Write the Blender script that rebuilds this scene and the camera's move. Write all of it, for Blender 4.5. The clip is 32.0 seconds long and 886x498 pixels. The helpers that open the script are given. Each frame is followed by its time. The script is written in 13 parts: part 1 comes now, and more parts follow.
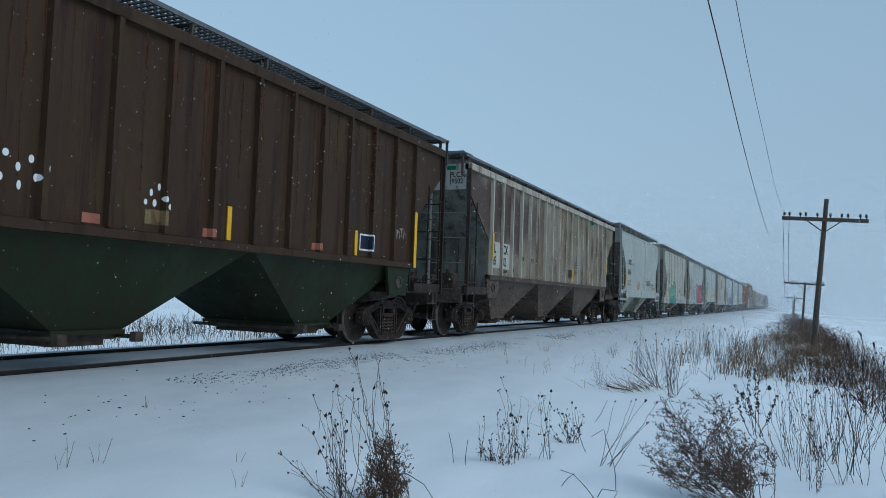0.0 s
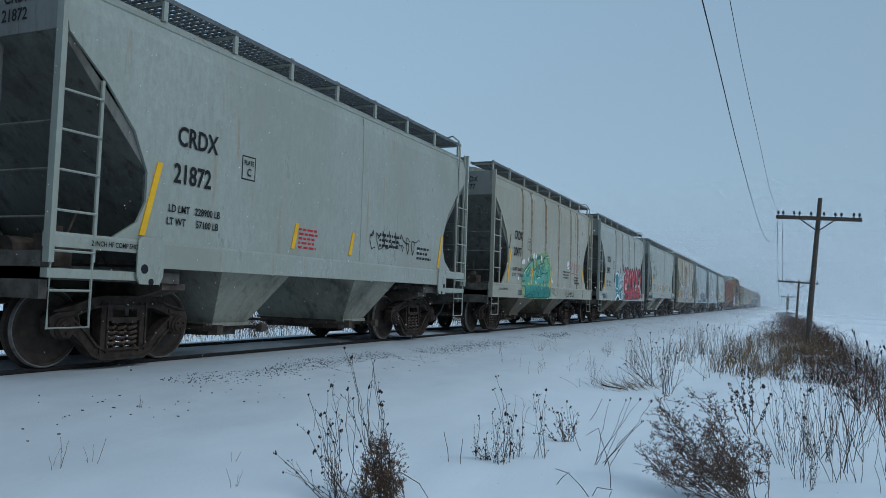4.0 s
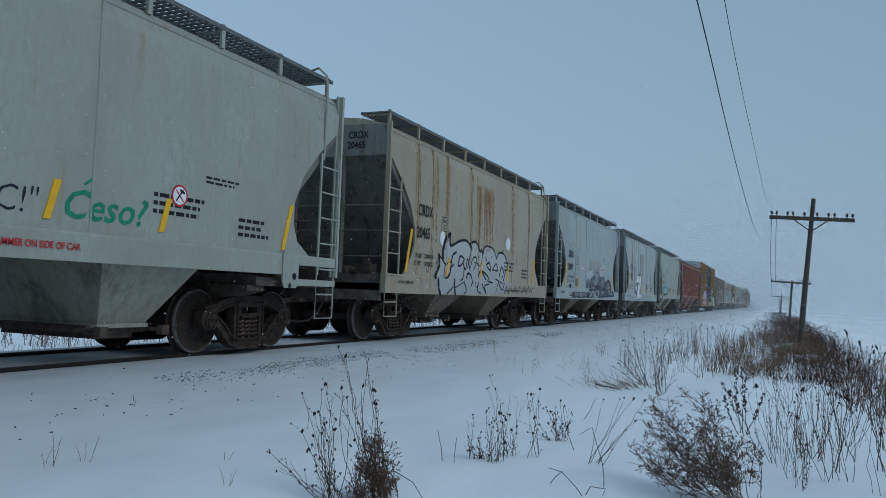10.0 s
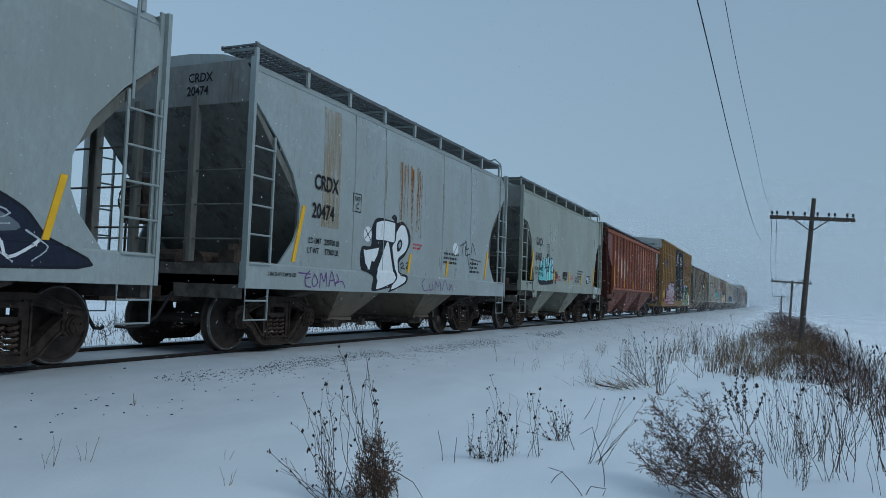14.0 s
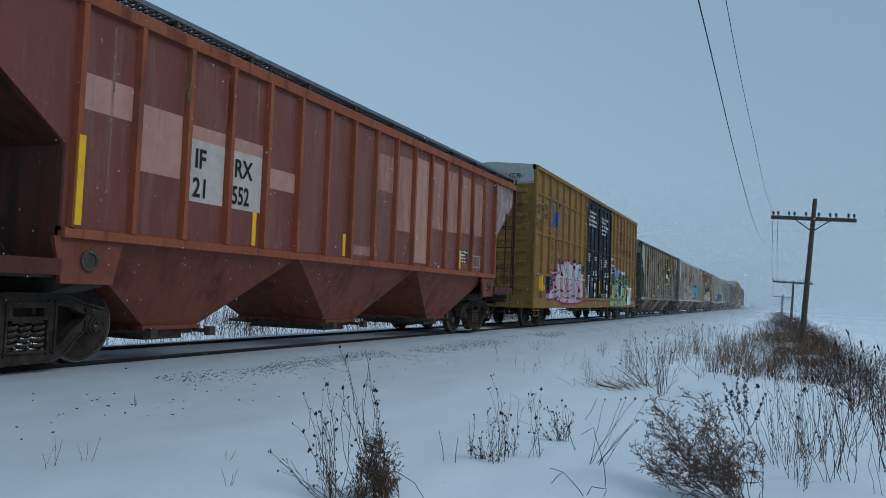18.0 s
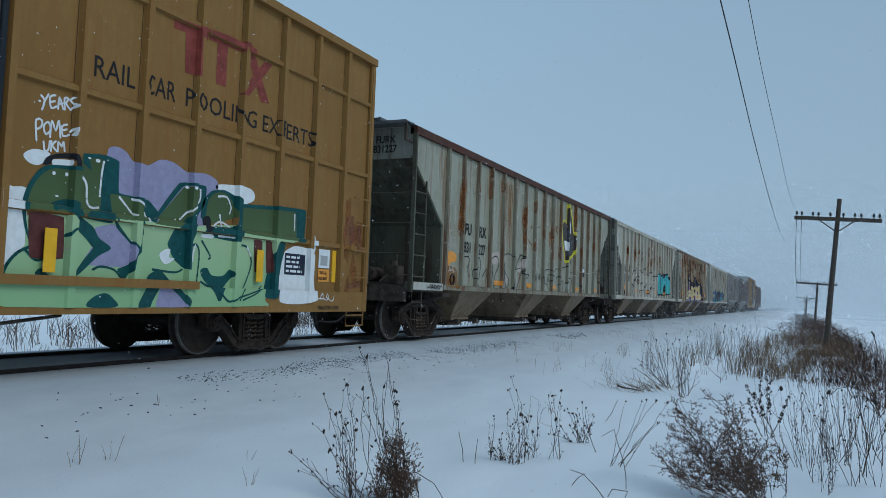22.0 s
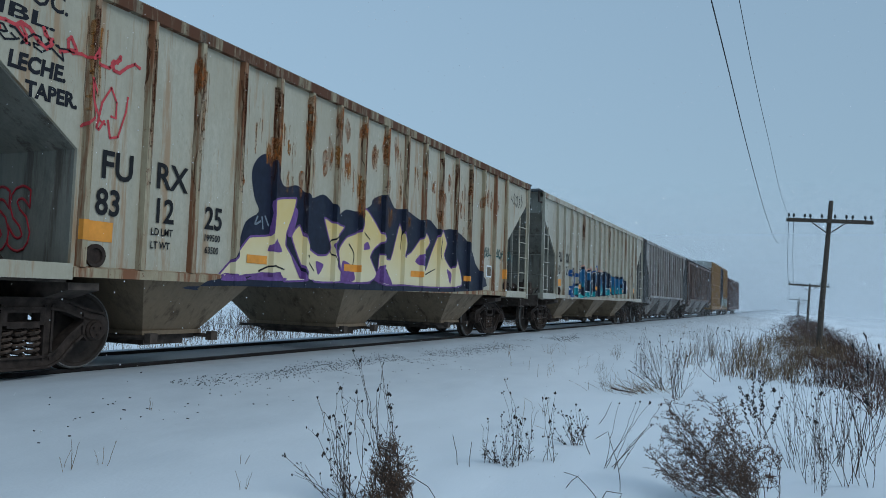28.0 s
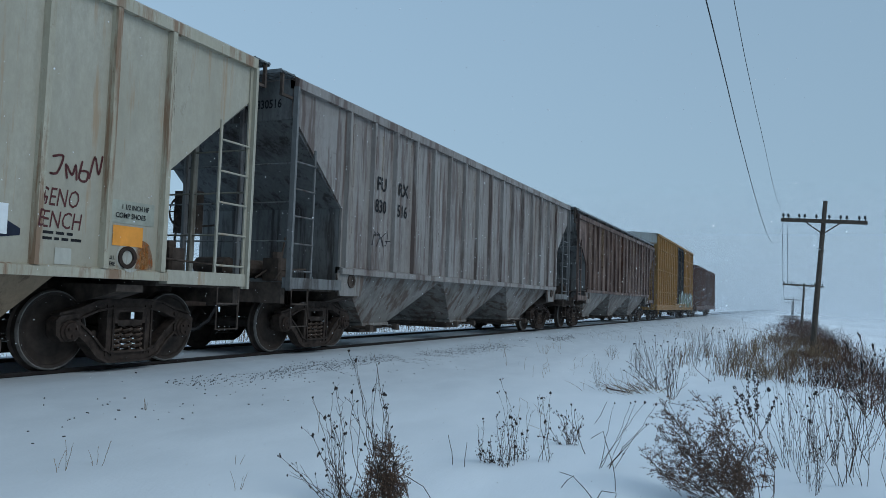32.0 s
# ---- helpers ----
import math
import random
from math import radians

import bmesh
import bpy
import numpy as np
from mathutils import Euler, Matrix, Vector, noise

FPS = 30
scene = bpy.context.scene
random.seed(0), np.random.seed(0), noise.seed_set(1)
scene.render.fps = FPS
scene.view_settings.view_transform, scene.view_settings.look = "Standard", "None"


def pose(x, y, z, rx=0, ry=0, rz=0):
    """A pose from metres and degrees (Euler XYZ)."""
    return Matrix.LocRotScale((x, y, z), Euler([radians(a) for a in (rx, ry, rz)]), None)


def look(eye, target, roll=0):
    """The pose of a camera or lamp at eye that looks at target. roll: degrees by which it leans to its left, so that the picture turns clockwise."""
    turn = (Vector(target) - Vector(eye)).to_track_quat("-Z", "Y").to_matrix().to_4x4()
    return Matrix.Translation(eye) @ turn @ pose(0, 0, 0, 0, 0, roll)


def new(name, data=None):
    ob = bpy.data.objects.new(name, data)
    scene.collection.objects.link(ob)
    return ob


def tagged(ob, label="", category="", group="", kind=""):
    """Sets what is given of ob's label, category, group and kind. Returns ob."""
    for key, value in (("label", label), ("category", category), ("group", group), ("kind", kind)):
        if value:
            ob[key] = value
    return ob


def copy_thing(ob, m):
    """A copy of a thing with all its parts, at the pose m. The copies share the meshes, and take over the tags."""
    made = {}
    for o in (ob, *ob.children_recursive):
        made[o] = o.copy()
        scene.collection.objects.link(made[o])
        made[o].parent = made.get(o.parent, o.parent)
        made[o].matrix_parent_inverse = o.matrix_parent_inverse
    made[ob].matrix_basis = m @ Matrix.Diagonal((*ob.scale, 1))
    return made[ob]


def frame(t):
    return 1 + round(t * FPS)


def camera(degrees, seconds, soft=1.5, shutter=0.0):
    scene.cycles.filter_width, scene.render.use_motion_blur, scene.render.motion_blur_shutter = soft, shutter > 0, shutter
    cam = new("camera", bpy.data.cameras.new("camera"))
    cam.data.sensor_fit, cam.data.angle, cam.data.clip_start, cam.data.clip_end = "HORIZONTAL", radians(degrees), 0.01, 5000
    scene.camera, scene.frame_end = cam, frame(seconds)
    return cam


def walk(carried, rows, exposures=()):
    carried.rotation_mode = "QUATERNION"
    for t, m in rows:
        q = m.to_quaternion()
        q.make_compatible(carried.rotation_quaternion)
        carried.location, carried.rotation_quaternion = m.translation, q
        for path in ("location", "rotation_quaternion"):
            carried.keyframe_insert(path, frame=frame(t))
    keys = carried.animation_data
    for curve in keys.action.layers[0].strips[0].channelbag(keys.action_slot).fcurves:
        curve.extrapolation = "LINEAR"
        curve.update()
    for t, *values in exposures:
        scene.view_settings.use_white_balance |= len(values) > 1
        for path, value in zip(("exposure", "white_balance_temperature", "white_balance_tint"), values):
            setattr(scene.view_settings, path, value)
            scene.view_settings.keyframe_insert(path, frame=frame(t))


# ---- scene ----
from mathutils.geometry import tessellate_polygon

TURNS = [
    (0, 93.421, -1.958, 24.181), (0.5, 93.456, -1.960, 24.154), (1, 93.483, -1.954, 24.113), (1.5, 93.499, -1.932, 24.072),
    (2, 93.511, -1.896, 24.027), (2.5, 93.522, -1.853, 23.968), (3, 93.497, -1.834, 23.906), (3.5, 93.409, -1.841, 23.853),
    (5.5, 93.327, -1.967, 23.669), (6, 93.327, -1.971, 23.615), (6.5, 93.327, -1.974, 23.562), (7, 93.329, -1.977, 23.515),
    (7.5, 93.331, -1.977, 23.481), (8, 93.326, -1.987, 23.458), (8.5, 93.316, -2.015, 23.434), (9, 93.312, -2.044, 23.411),
    (9.5, 93.311, -2.057, 23.391), (10, 93.309, -2.047, 23.377), (10.5, 93.315, -2.034, 23.373), (11, 93.323, -2.047, 23.372),
    (11.5, 93.320, -2.072, 23.377), (12, 93.314, -2.080, 23.385), (12.5, 93.307, -2.080, 23.383), (13, 93.298, -2.069, 23.378),
    (13.5, 93.298, -2.053, 23.386), (14, 93.298, -2.045, 23.398), (14.5, 93.301, -2.040, 23.404), (16.5, 93.301, -2.036, 23.401),
    (17, 93.309, -2.044, 23.414), (17.5, 93.310, -2.050, 23.441), (18, 93.312, -2.057, 23.471), (18.5, 93.315, -2.082, 23.518),
    (19, 93.318, -2.103, 23.603), (19.5, 93.314, -2.113, 23.738), (20, 93.301, -2.119, 23.940), (20.5, 93.288, -2.119, 24.238),
    (21, 93.284, -2.135, 24.585), (21.5, 93.300, -2.144, 24.839), (22, 93.333, -2.109, 24.937), (22.5, 93.370, -2.052, 24.954),
    (23, 93.406, -1.998, 24.941), (23.5, 93.435, -1.961, 24.904), (24, 93.458, -1.950, 24.857), (24.5, 93.478, -1.948, 24.810),
    (25, 93.493, -1.948, 24.755), (25.5, 93.510, -1.947, 24.691), (27.5, 93.542, -1.953, 24.508), (28, 93.562, -1.916, 24.462),
    (28.5, 93.571, -1.903, 24.424), (29, 93.568, -1.907, 24.386), (29.5, 93.559, -1.918, 24.351), (30, 93.554, -1.927, 24.315),
    (30.5, 93.560, -1.920, 24.269), (31, 93.566, -1.912, 24.226), (31.5, 93.569, -1.905, 24.182), (32, 93.572, -1.900, 24.121),
]
cam = camera(60.05, 32.0, soft=0.4)
EYE = (0.0, 0.0, 0.981)  # the rail heads lie at z = 0
walk(cam, [(t, pose(*EYE, rx, ry, rz)) for t, rx, ry, rz in TURNS],
     exposures=[(0.0, 0.32), (3.0, 0.27), (5.5, 0.02), (14.0, 0.02), (17.0, 0.05), (20.0, 0.14), (24.0, 0.18), (32.0, 0.21)])

# ---- sky and light: an overcast winter afternoon ----
world = bpy.data.worlds.new("overcast_sky")
scene.world = world
world.use_nodes = True
wn, wl = world.node_tree.nodes, world.node_tree.links
wn.clear()
sky = wn.new("ShaderNodeTexSky")
sky.sky_type, sky.sun_disc = "NISHITA", False
sky.sun_elevation, sky.sun_rotation = radians(41), radians(97)
sky.air_density, sky.dust_density, sky.ozone_density = 1.0, 3.0, 2.0
wco = wn.new("ShaderNodeTexCoord")
wsep = wn.new("ShaderNodeSeparateXYZ")
wramp = wn.new("ShaderNodeValToRGB")
wramp.color_ramp.elements[0].position, wramp.color_ramp.elements[0].color = 0.0, (3.05, 4.55, 5.85, 1)
wramp.color_ramp.elements[1].position, wramp.color_ramp.elements[1].color = 0.75, (2.2, 3.5, 4.98, 1)
wmix = wn.new("ShaderNodeMix")
wmix.data_type = "RGBA"
wmix.inputs["Factor"].default_value = 0.9  # the cloud layer hides most of the blue
wbg = wn.new("ShaderNodeBackground")
wbg.inputs["Strength"].default_value = 0.1
wout = wn.new("ShaderNodeOutputWorld")
wl.new(wco.outputs["Generated"], wsep.inputs[0])
wl.new(wsep.outputs["Z"], wramp.inputs["Fac"])
wl.new(sky.outputs["Color"], wmix.inputs["A"])
wl.new(wramp.outputs["Color"], wmix.inputs["B"])
wside = wn.new("ShaderNodeMapRange")  # the cloud is thinner over the track than over the field
for socket, value in (("From Min", -0.7), ("From Max", 0.7), ("To Min", 1.06), ("To Max", 0.78)):
    wside.inputs[socket].default_value = value
wl.new(wsep.outputs["X"], wside.inputs["Value"])
wdim = wn.new("ShaderNodeVectorMath")
wdim.operation = "SCALE"
wl.new(wmix.outputs["Result"], wdim.inputs[0])
wl.new(wside.outputs["Result"], wdim.inputs["Scale"])
wl.new(wdim.outputs[0], wbg.inputs["Color"])
wl.new(wbg.outputs["Background"], wout.inputs["Surface"])
sun = new("sun", bpy.data.lights.new("sun", "SUN"))
sun.data.energy, sun.data.angle, sun.data.color = 0.8, radians(40), (0.90, 0.97, 1.0)
sun.matrix_world = look((35, -4, 31), (0, 0, 0))


# ---- materials ----
def nodes_of(name):
    m = bpy.data.materials.new(name)
    m.use_nodes = True
    nt = m.node_tree
    nt.nodes["Principled BSDF"].inputs["Specular IOR Level"].default_value = 0.25
    return m, nt, nt.nodes["Principled BSDF"]


def add(nt, kind, **values):
    n = nt.nodes.new(kind)
    for key, value in values.items():
        n.inputs[key].default_value = value
    return n


def stretched(nt, scale, offset=True):
    """Object space, stretched by scale; shifted by the object's own random number."""
    co = nt.nodes.new("ShaderNodeTexCoord")
    mp = nt.nodes.new("ShaderNodeMapping")
    mp.inputs["Scale"].default_value = scale
    nt.links.new(co.outputs["Object"], mp.inputs["Vector"])
    if offset:
        info = nt.nodes.new("ShaderNodeObjectInfo")
        mul = nt.nodes.new("ShaderNodeMath")
        mul.operation = "MULTIPLY"
        mul.inputs[1].default_value = 37.0
        nt.links.new(info.outputs["Random"], mul.inputs[0])
        nt.links.new(mul.outputs[0], mp.inputs["Location"])
    return mp.outputs["Vector"]


def noise_at(nt, vec, scale, detail=4.0, rough=0.6):
    n = add(nt, "ShaderNodeTexNoise", Scale=scale, Detail=detail, Roughness=rough)
    nt.links.new(vec, n.inputs["Vector"])
    return n.outputs["Fac"]


def ramp(nt, fac, stops):
    r = nt.nodes.new("ShaderNodeValToRGB")
    e = r.color_ramp.elements
    while len(e) < len(stops):
        e.new(0.5)
    for el, (p, c) in zip(e, stops):
        el.position, el.color = p, (c if len(c) == 4 else (*c, 1))
    nt.links.new(fac, r.inputs["Fac"])
    return r.outputs["Color"]


def mixed(nt, fac, a, b):
    m = nt.nodes.new("ShaderNodeMix")
    m.data_type = "RGBA"
    for sock, v in (("Factor", fac), ("A", a), ("B", b)):
        if hasattr(v, "is_linked"):
            nt.links.new(v, m.inputs[sock])
        else:
            m.inputs[sock].default_value = v if sock == "Factor" else (*v, 1)
    return m.outputs["Result"]


def bumped(nt, bsdf, fac, strength, distance):
    b = add(nt, "ShaderNodeBump", Strength=strength, Distance=distance)
    nt.links.new(fac, b.inputs["Height"])
    nt.links.new(b.outputs["Normal"], bsdf.inputs["Normal"])


def paint(name, base, rust=0.3, grime=0.4, rust_colour=(0.14, 0.045, 0.015), grime_colour=(0.06, 0.055, 0.05), rough=0.6, gloss=0.25):
    """Old paint on steel: cloudy fading, downward dirt, rust streaks, flecks and patches of grime."""
    m, nt, bsdf = nodes_of(name)
    bsdf.inputs["Specular IOR Level"].default_value = gloss
    broad = noise_at(nt, stretched(nt, (0.6, 0.6, 0.35)), 0.9, 6, 0.65)
    runs = noise_at(nt, stretched(nt, (3.0, 3.0, 0.10)), 2.2, 5, 0.65)
    thin = noise_at(nt, stretched(nt, (9.0, 9.0, 0.25)), 2.0, 4, 0.6)
    streak = noise_at(nt, stretched(nt, (2.6, 2.6, 0.20)), 1.7, 6, 0.7)
    patch = noise_at(nt, stretched(nt, (1.2, 1.2, 0.6)), 1.1, 9, 0.75)
    fine = noise_at(nt, stretched(nt, (1, 1, 0.5)), 14.0, 6, 0.78)
    fleck = noise_at(nt, stretched(nt, (1, 1, 0.7)), 9.0, 8, 0.85)
    col = mixed(nt, ramp(nt, fine, [(0.35, (0, 0, 0)), (0.7, (1, 1, 1))]), tuple(c * 0.80 for c in base), tuple(c * 1.08 for c in base))
    col = mixed(nt, ramp(nt, broad, [(0.38, (0, 0, 0)), (0.66, (0.85,) * 3)]), col, tuple(c * k for c, k in zip(base, (0.76, 0.73, 0.68))))
    col = mixed(nt, ramp(nt, runs, [(0.48, (0, 0, 0)), (0.78, (0.06 + 0.75 * grime,) * 3)]), col, tuple(c * 0.58 for c in base))
    col = mixed(nt, ramp(nt, thin, [(0.54, (0, 0, 0)), (0.78, (0.02 + 0.65 * grime,) * 3)]), col, grime_colour)
    lo = 0.60 - 0.18 * grime
    col = mixed(nt, ramp(nt, patch, [(lo, (0, 0, 0)), (lo + 0.16, (min(1, 0.4 + 0.6 * grime),) * 3)]), col, grime_colour)
    lo = 0.62 - 0.2 * rust
    col = mixed(nt, ramp(nt, streak, [(lo, (0, 0, 0)), (lo + 0.09, (min(1, 0.5 + 0.5 * rust),) * 3)]), col, rust_colour)
    lo = 0.66 - 0.10 * rust
    col = mixed(nt, ramp(nt, fleck, [(lo, (0, 0, 0)), (lo + 0.05, (min(1, 0.45 + 0.5 * rust),) * 3)]), col, tuple(c * 0.75 for c in rust_colour))
    nt.links.new(col, bsdf.inputs["Base Color"])
    nt.links.new(ramp(nt, patch, [(0.3, (rough - 0.1,) * 3), (0.7, (min(1, rough + 0.25),) * 3)]), bsdf.inputs["Roughness"])
    bumped(nt, bsdf, fine, 0.35, 0.004)
    return m


def washed(name, base, wash, y_end, fade, rust=(0.10, 0.055, 0.03)):
    """Chalky paint with a cloudy brown wash that thins out along the car (y_end: where it ends) and downwards, and dark flecks."""
    m, nt, bsdf = nodes_of(name)
    broad = noise_at(nt, stretched(nt, (0.8, 0.8, 0.5)), 1.1, 6, 0.6)
    cloud = noise_at(nt, stretched(nt, (0.9, 0.9, 0.45)), 1.3, 5, 0.6)
    runs = noise_at(nt, stretched(nt, (4.0, 4.0, 0.3)), 2.0, 5, 0.65)
    fine = noise_at(nt, stretched(nt, (1, 1, 0.8)), 16.0, 5, 0.7)
    fleck = noise_at(nt, stretched(nt, (1, 1, 0.8)), 7.0, 7, 0.8)
    co, sep = nt.nodes.new("ShaderNodeTexCoord"), nt.nodes.new("ShaderNodeSeparateXYZ")
    nt.links.new(co.outputs["Object"], sep.inputs[0])

    def math_node(kind, a, b, clamp=False):
        n = nt.nodes.new("ShaderNodeMath")
        n.operation, n.use_clamp = kind, clamp
        for sock, v in zip(n.inputs, (a, b)):
            if hasattr(v, "is_linked"):
                nt.links.new(v, sock)
            else:
                sock.default_value = v
        return n.outputs[0]

    def between(value, lo, hi):
        r = add(nt, "ShaderNodeMapRange")
        r.inputs["From Min"].default_value, r.inputs["From Max"].default_value = lo, hi
        nt.links.new(value, r.inputs["Value"])
        return r.outputs["Result"]

    col = mixed(nt, ramp(nt, fine, [(0.35, (0, 0, 0)), (0.7, (1, 1, 1))]), tuple(c * 0.88 for c in base), tuple(c * 1.06 for c in base))
    col = mixed(nt, ramp(nt, broad, [(0.34, (0, 0, 0)), (0.60, (1, 1, 1))]), col, (base[0] * 0.62, base[1] * 0.54, base[2] * 0.43))
    col = mixed(nt, ramp(nt, runs, [(0.52, (0, 0, 0)), (0.75, (0.4,) * 3)]), col, tuple(c * 0.55 for c in base))
    stain_at = noise_at(nt, stretched(nt, (1.6, 1.6, 0.7)), 1.7, 9, 0.72)
    col = mixed(nt, ramp(nt, stain_at, [(0.50, (0, 0, 0)), (0.64, (0.7,) * 3)]), col, tuple(c * 1.6 for c in wash))
    along = between(sep.outputs["Y"], y_end + fade, y_end - fade)
    high = math_node("MULTIPLY", between(sep.outputs["Z"], 1.9, 3.0), between(sep.outputs["Z"], 4.15, 3.6))
    amount = math_node("ADD", math_node("MULTIPLY", math_node("MULTIPLY", along, high), 1.3), math_node("MULTIPLY", math_node("SUBTRACT", cloud, 0.5), 2.6), True)
    amount = math_node("MULTIPLY", amount, math_node("ADD", math_node("MULTIPLY", along, 0.55), 0.45), True)
    col = mixed(nt, amount, col, wash)
    col = mixed(nt, ramp(nt, fleck, [(0.66, (0, 0, 0)), (0.72, (0.75,) * 3)]), col, rust)
    nt.links.new(col, bsdf.inputs["Base Color"])
    bsdf.inputs["Roughness"].default_value, bsdf.inputs["Specular IOR Level"].default_value = 0.55, 0.3
    bumped(nt, bsdf, fine, 0.3, 0.004)
    return m


def speckled(name, base, dark):
    """Grimy paint with scattered dark blisters that lie in patches."""
    m, nt, bsdf = nodes_of(name)
    fine = noise_at(nt, stretched(nt, (1, 1, 1)), 12.0, 5, 0.7)
    broad = noise_at(nt, stretched(nt, (0.7, 0.7, 0.9)), 1.0, 5, 0.6)
    patch = noise_at(nt, stretched(nt, (0.8, 0.8, 1.4)), 0.9, 3, 0.5)
    blot = noise_at(nt, stretched(nt, (1, 0.8, 1.5)), 13.0, 2, 0.5)
    col = mixed(nt, ramp(nt, fine, [(0.35, (0, 0, 0)), (0.7, (1, 1, 1))]), tuple(c * 0.8 for c in base), tuple(c * 1.1 for c in base))
    col = mixed(nt, ramp(nt, broad, [(0.42, (0, 0, 0)), (0.68, (0.85,) * 3)]), col, tuple(c * 0.45 for c in base))
    spots = nt.nodes.new("ShaderNodeMath")
    spots.operation = "MULTIPLY"
    nt.links.new(ramp(nt, blot, [(0.54, (0, 0, 0)), (0.59, (1, 1, 1))]), spots.inputs[0])
    nt.links.new(ramp(nt, patch, [(0.40, (0, 0, 0)), (0.55, (1, 1, 1))]), spots.inputs[1])
    col = mixed(nt, spots.outputs[0], col, dark)
    nt.links.new(col, bsdf.inputs["Base Color"])
    bsdf.inputs["Roughness"].default_value = 0.7
    bumped(nt, bsdf, blot, 0.3, 0.006)
    return m


def twigs(name, colours, rough=0.9):
    """Dead plant matter whose colour changes from piece to piece."""
    m, nt, bsdf = nodes_of(name)
    geo = nt.nodes.new("ShaderNodeNewGeometry")
    n = len(colours)
    nt.links.new(ramp(nt, geo.outputs["Random Per Island"], [(k / (n - 1), c) for k, c in enumerate(colours)]), bsdf.inputs["Base Color"])
    bsdf.inputs["Roughness"].default_value = rough
    return m


def plain(name, base, rough=0.7, metal=0.0, var=0.25, scale=12.0, bump=0.0):
    m, nt, bsdf = nodes_of(name)
    f = noise_at(nt, stretched(nt, (1, 1, 1)), scale, 4)
    nt.links.new(mixed(nt, ramp(nt, f, [(0.3, (0, 0, 0)), (0.7, (1, 1, 1))]), tuple(c * (1 - var) for c in base), tuple(c * (1 + var) for c in base)), bsdf.inputs["Base Color"])
    bsdf.inputs["Roughness"].default_value, bsdf.inputs["Metallic"].default_value = rough, metal
    if bump:
        bumped(nt, bsdf, f, 0.6, bump)
    return m


def snow_material():
    m, nt, bsdf = nodes_of("snow")
    big = noise_at(nt, stretched(nt, (1, 0.5, 1), False), 0.35, 4)
    mid = noise_at(nt, stretched(nt, (1, 0.4, 1), False), 2.5, 6, 0.6)
    fine = noise_at(nt, stretched(nt, (1, 1, 1), False), 40.0, 3)
    col = mixed(nt, ramp(nt, big, [(0.35, (0, 0, 0)), (0.7, (1, 1, 1))]), (0.80, 0.86, 0.90), (0.87, 0.92, 0.955))
    co, sep = nt.nodes.new("ShaderNodeTexCoord"), nt.nodes.new("ShaderNodeSeparateXYZ")
    nt.links.new(co.outputs["Object"], sep.inputs[0])
    track_shade = add(nt, "ShaderNodeMapRange")  # the train's shade painted into the snow colour, deepest beside the rails
    for socket, value in (("From Min", -2.5), ("From Max", -7.0), ("To Min", 0.0), ("To Max", 1.0)):
        track_shade.inputs[socket].default_value = value
    nt.links.new(sep.outputs["X"], track_shade.inputs["Value"])
    shade_mix = nt.nodes.new("ShaderNodeMath")
    shade_mix.operation = "MULTIPLY"
    clean = add(nt, "ShaderNodeMapRange")  # the painted shade ends before the field beyond
    for socket, value in (("From Min", -13.0), ("From Max", -10.0), ("To Min", 0.0), ("To Max", 1.0)):
        clean.inputs[socket].default_value = value
    nt.links.new(sep.outputs["X"], clean.inputs["Value"])
    bed = nt.nodes.new("ShaderNodeMath")
    bed.operation = "MULTIPLY"
    nt.links.new(track_shade.outputs["Result"], bed.inputs[0])
    nt.links.new(clean.outputs["Result"], bed.inputs[1])
    nt.links.new(bed.outputs[0], shade_mix.inputs[0])
    nt.links.new(ramp(nt, mid, [(0.25, (0.7,) * 3), (0.75, (1, 1, 1))]), shade_mix.inputs[1])
    col = mixed(nt, shade_mix.outputs[0], col, (0.40, 0.45, 0.49))
    nt.links.new(col, bsdf.inputs["Base Color"])
    bsdf.inputs["Roughness"].default_value = 0.85
    s = nt.nodes.new("ShaderNodeMath")
    s.operation = "MULTIPLY_ADD"
    s.inputs[1].default_value = 0.15
    nt.links.new(fine, s.inputs[0])
    nt.links.new(mid, s.inputs[2])
    bumped(nt, bsdf, s.outputs[0], 0.35, 0.04)
    return m


SNOW = snow_material()
RUSTY_STEEL = plain("rusty_steel", (0.036, 0.024, 0.019), 0.8, 0.0, 0.4, 14, 0.004)
TRUCK_IRON = plain("truck_iron", (0.040, 0.029, 0.024), 0.85, 0.0, 0.6, 9, 0.006)
SPRING_STEEL = plain("rusty_spring_steel", (0.085, 0.06, 0.047), 0.75, 0.1, 0.5, 12, 0.003)
DARK_STEEL = plain("dark_steel", (0.072, 0.056, 0.047), 0.9, 0.0, 0.5, 6)
WHEEL_STEEL = plain("wheel_steel", (0.042, 0.032, 0.027), 0.75, 0.0, 0.4, 7)
GRIMY_STEEL = plain("grimy_platform_steel", (0.095, 0.085, 0.075), 0.85, 0.0, 0.5, 5)
TREAD_STEEL = plain("worn_tread", (0.17, 0.16, 0.15), 0.5, 0.4, 0.4, 9)
RAIL_STEEL = plain("rail_steel", (0.022, 0.018, 0.017), 0.75, 0.2, 0.3, 6)
RAIL_TOP = plain("rail_top", (0.035, 0.035, 0.038), 0.55, 0.5, 0.2, 3)
GRATING = plain("galvanised_grating", (0.16, 0.17, 0.175), 0.5, 0.6, 0.2, 8)
BLACK_PAINT = plain("black_paint", (0.012, 0.012, 0.014), 0.6, 0, 0.3, 8)
YELLOW_PAINT = plain("yellow_reflector", (0.78, 0.42, 0.02), 0.45, 0, 0.12, 5)
ORANGE_PAINT = plain("orange_patch", (0.75, 0.30, 0.05), 0.5, 0, 0.15, 5)
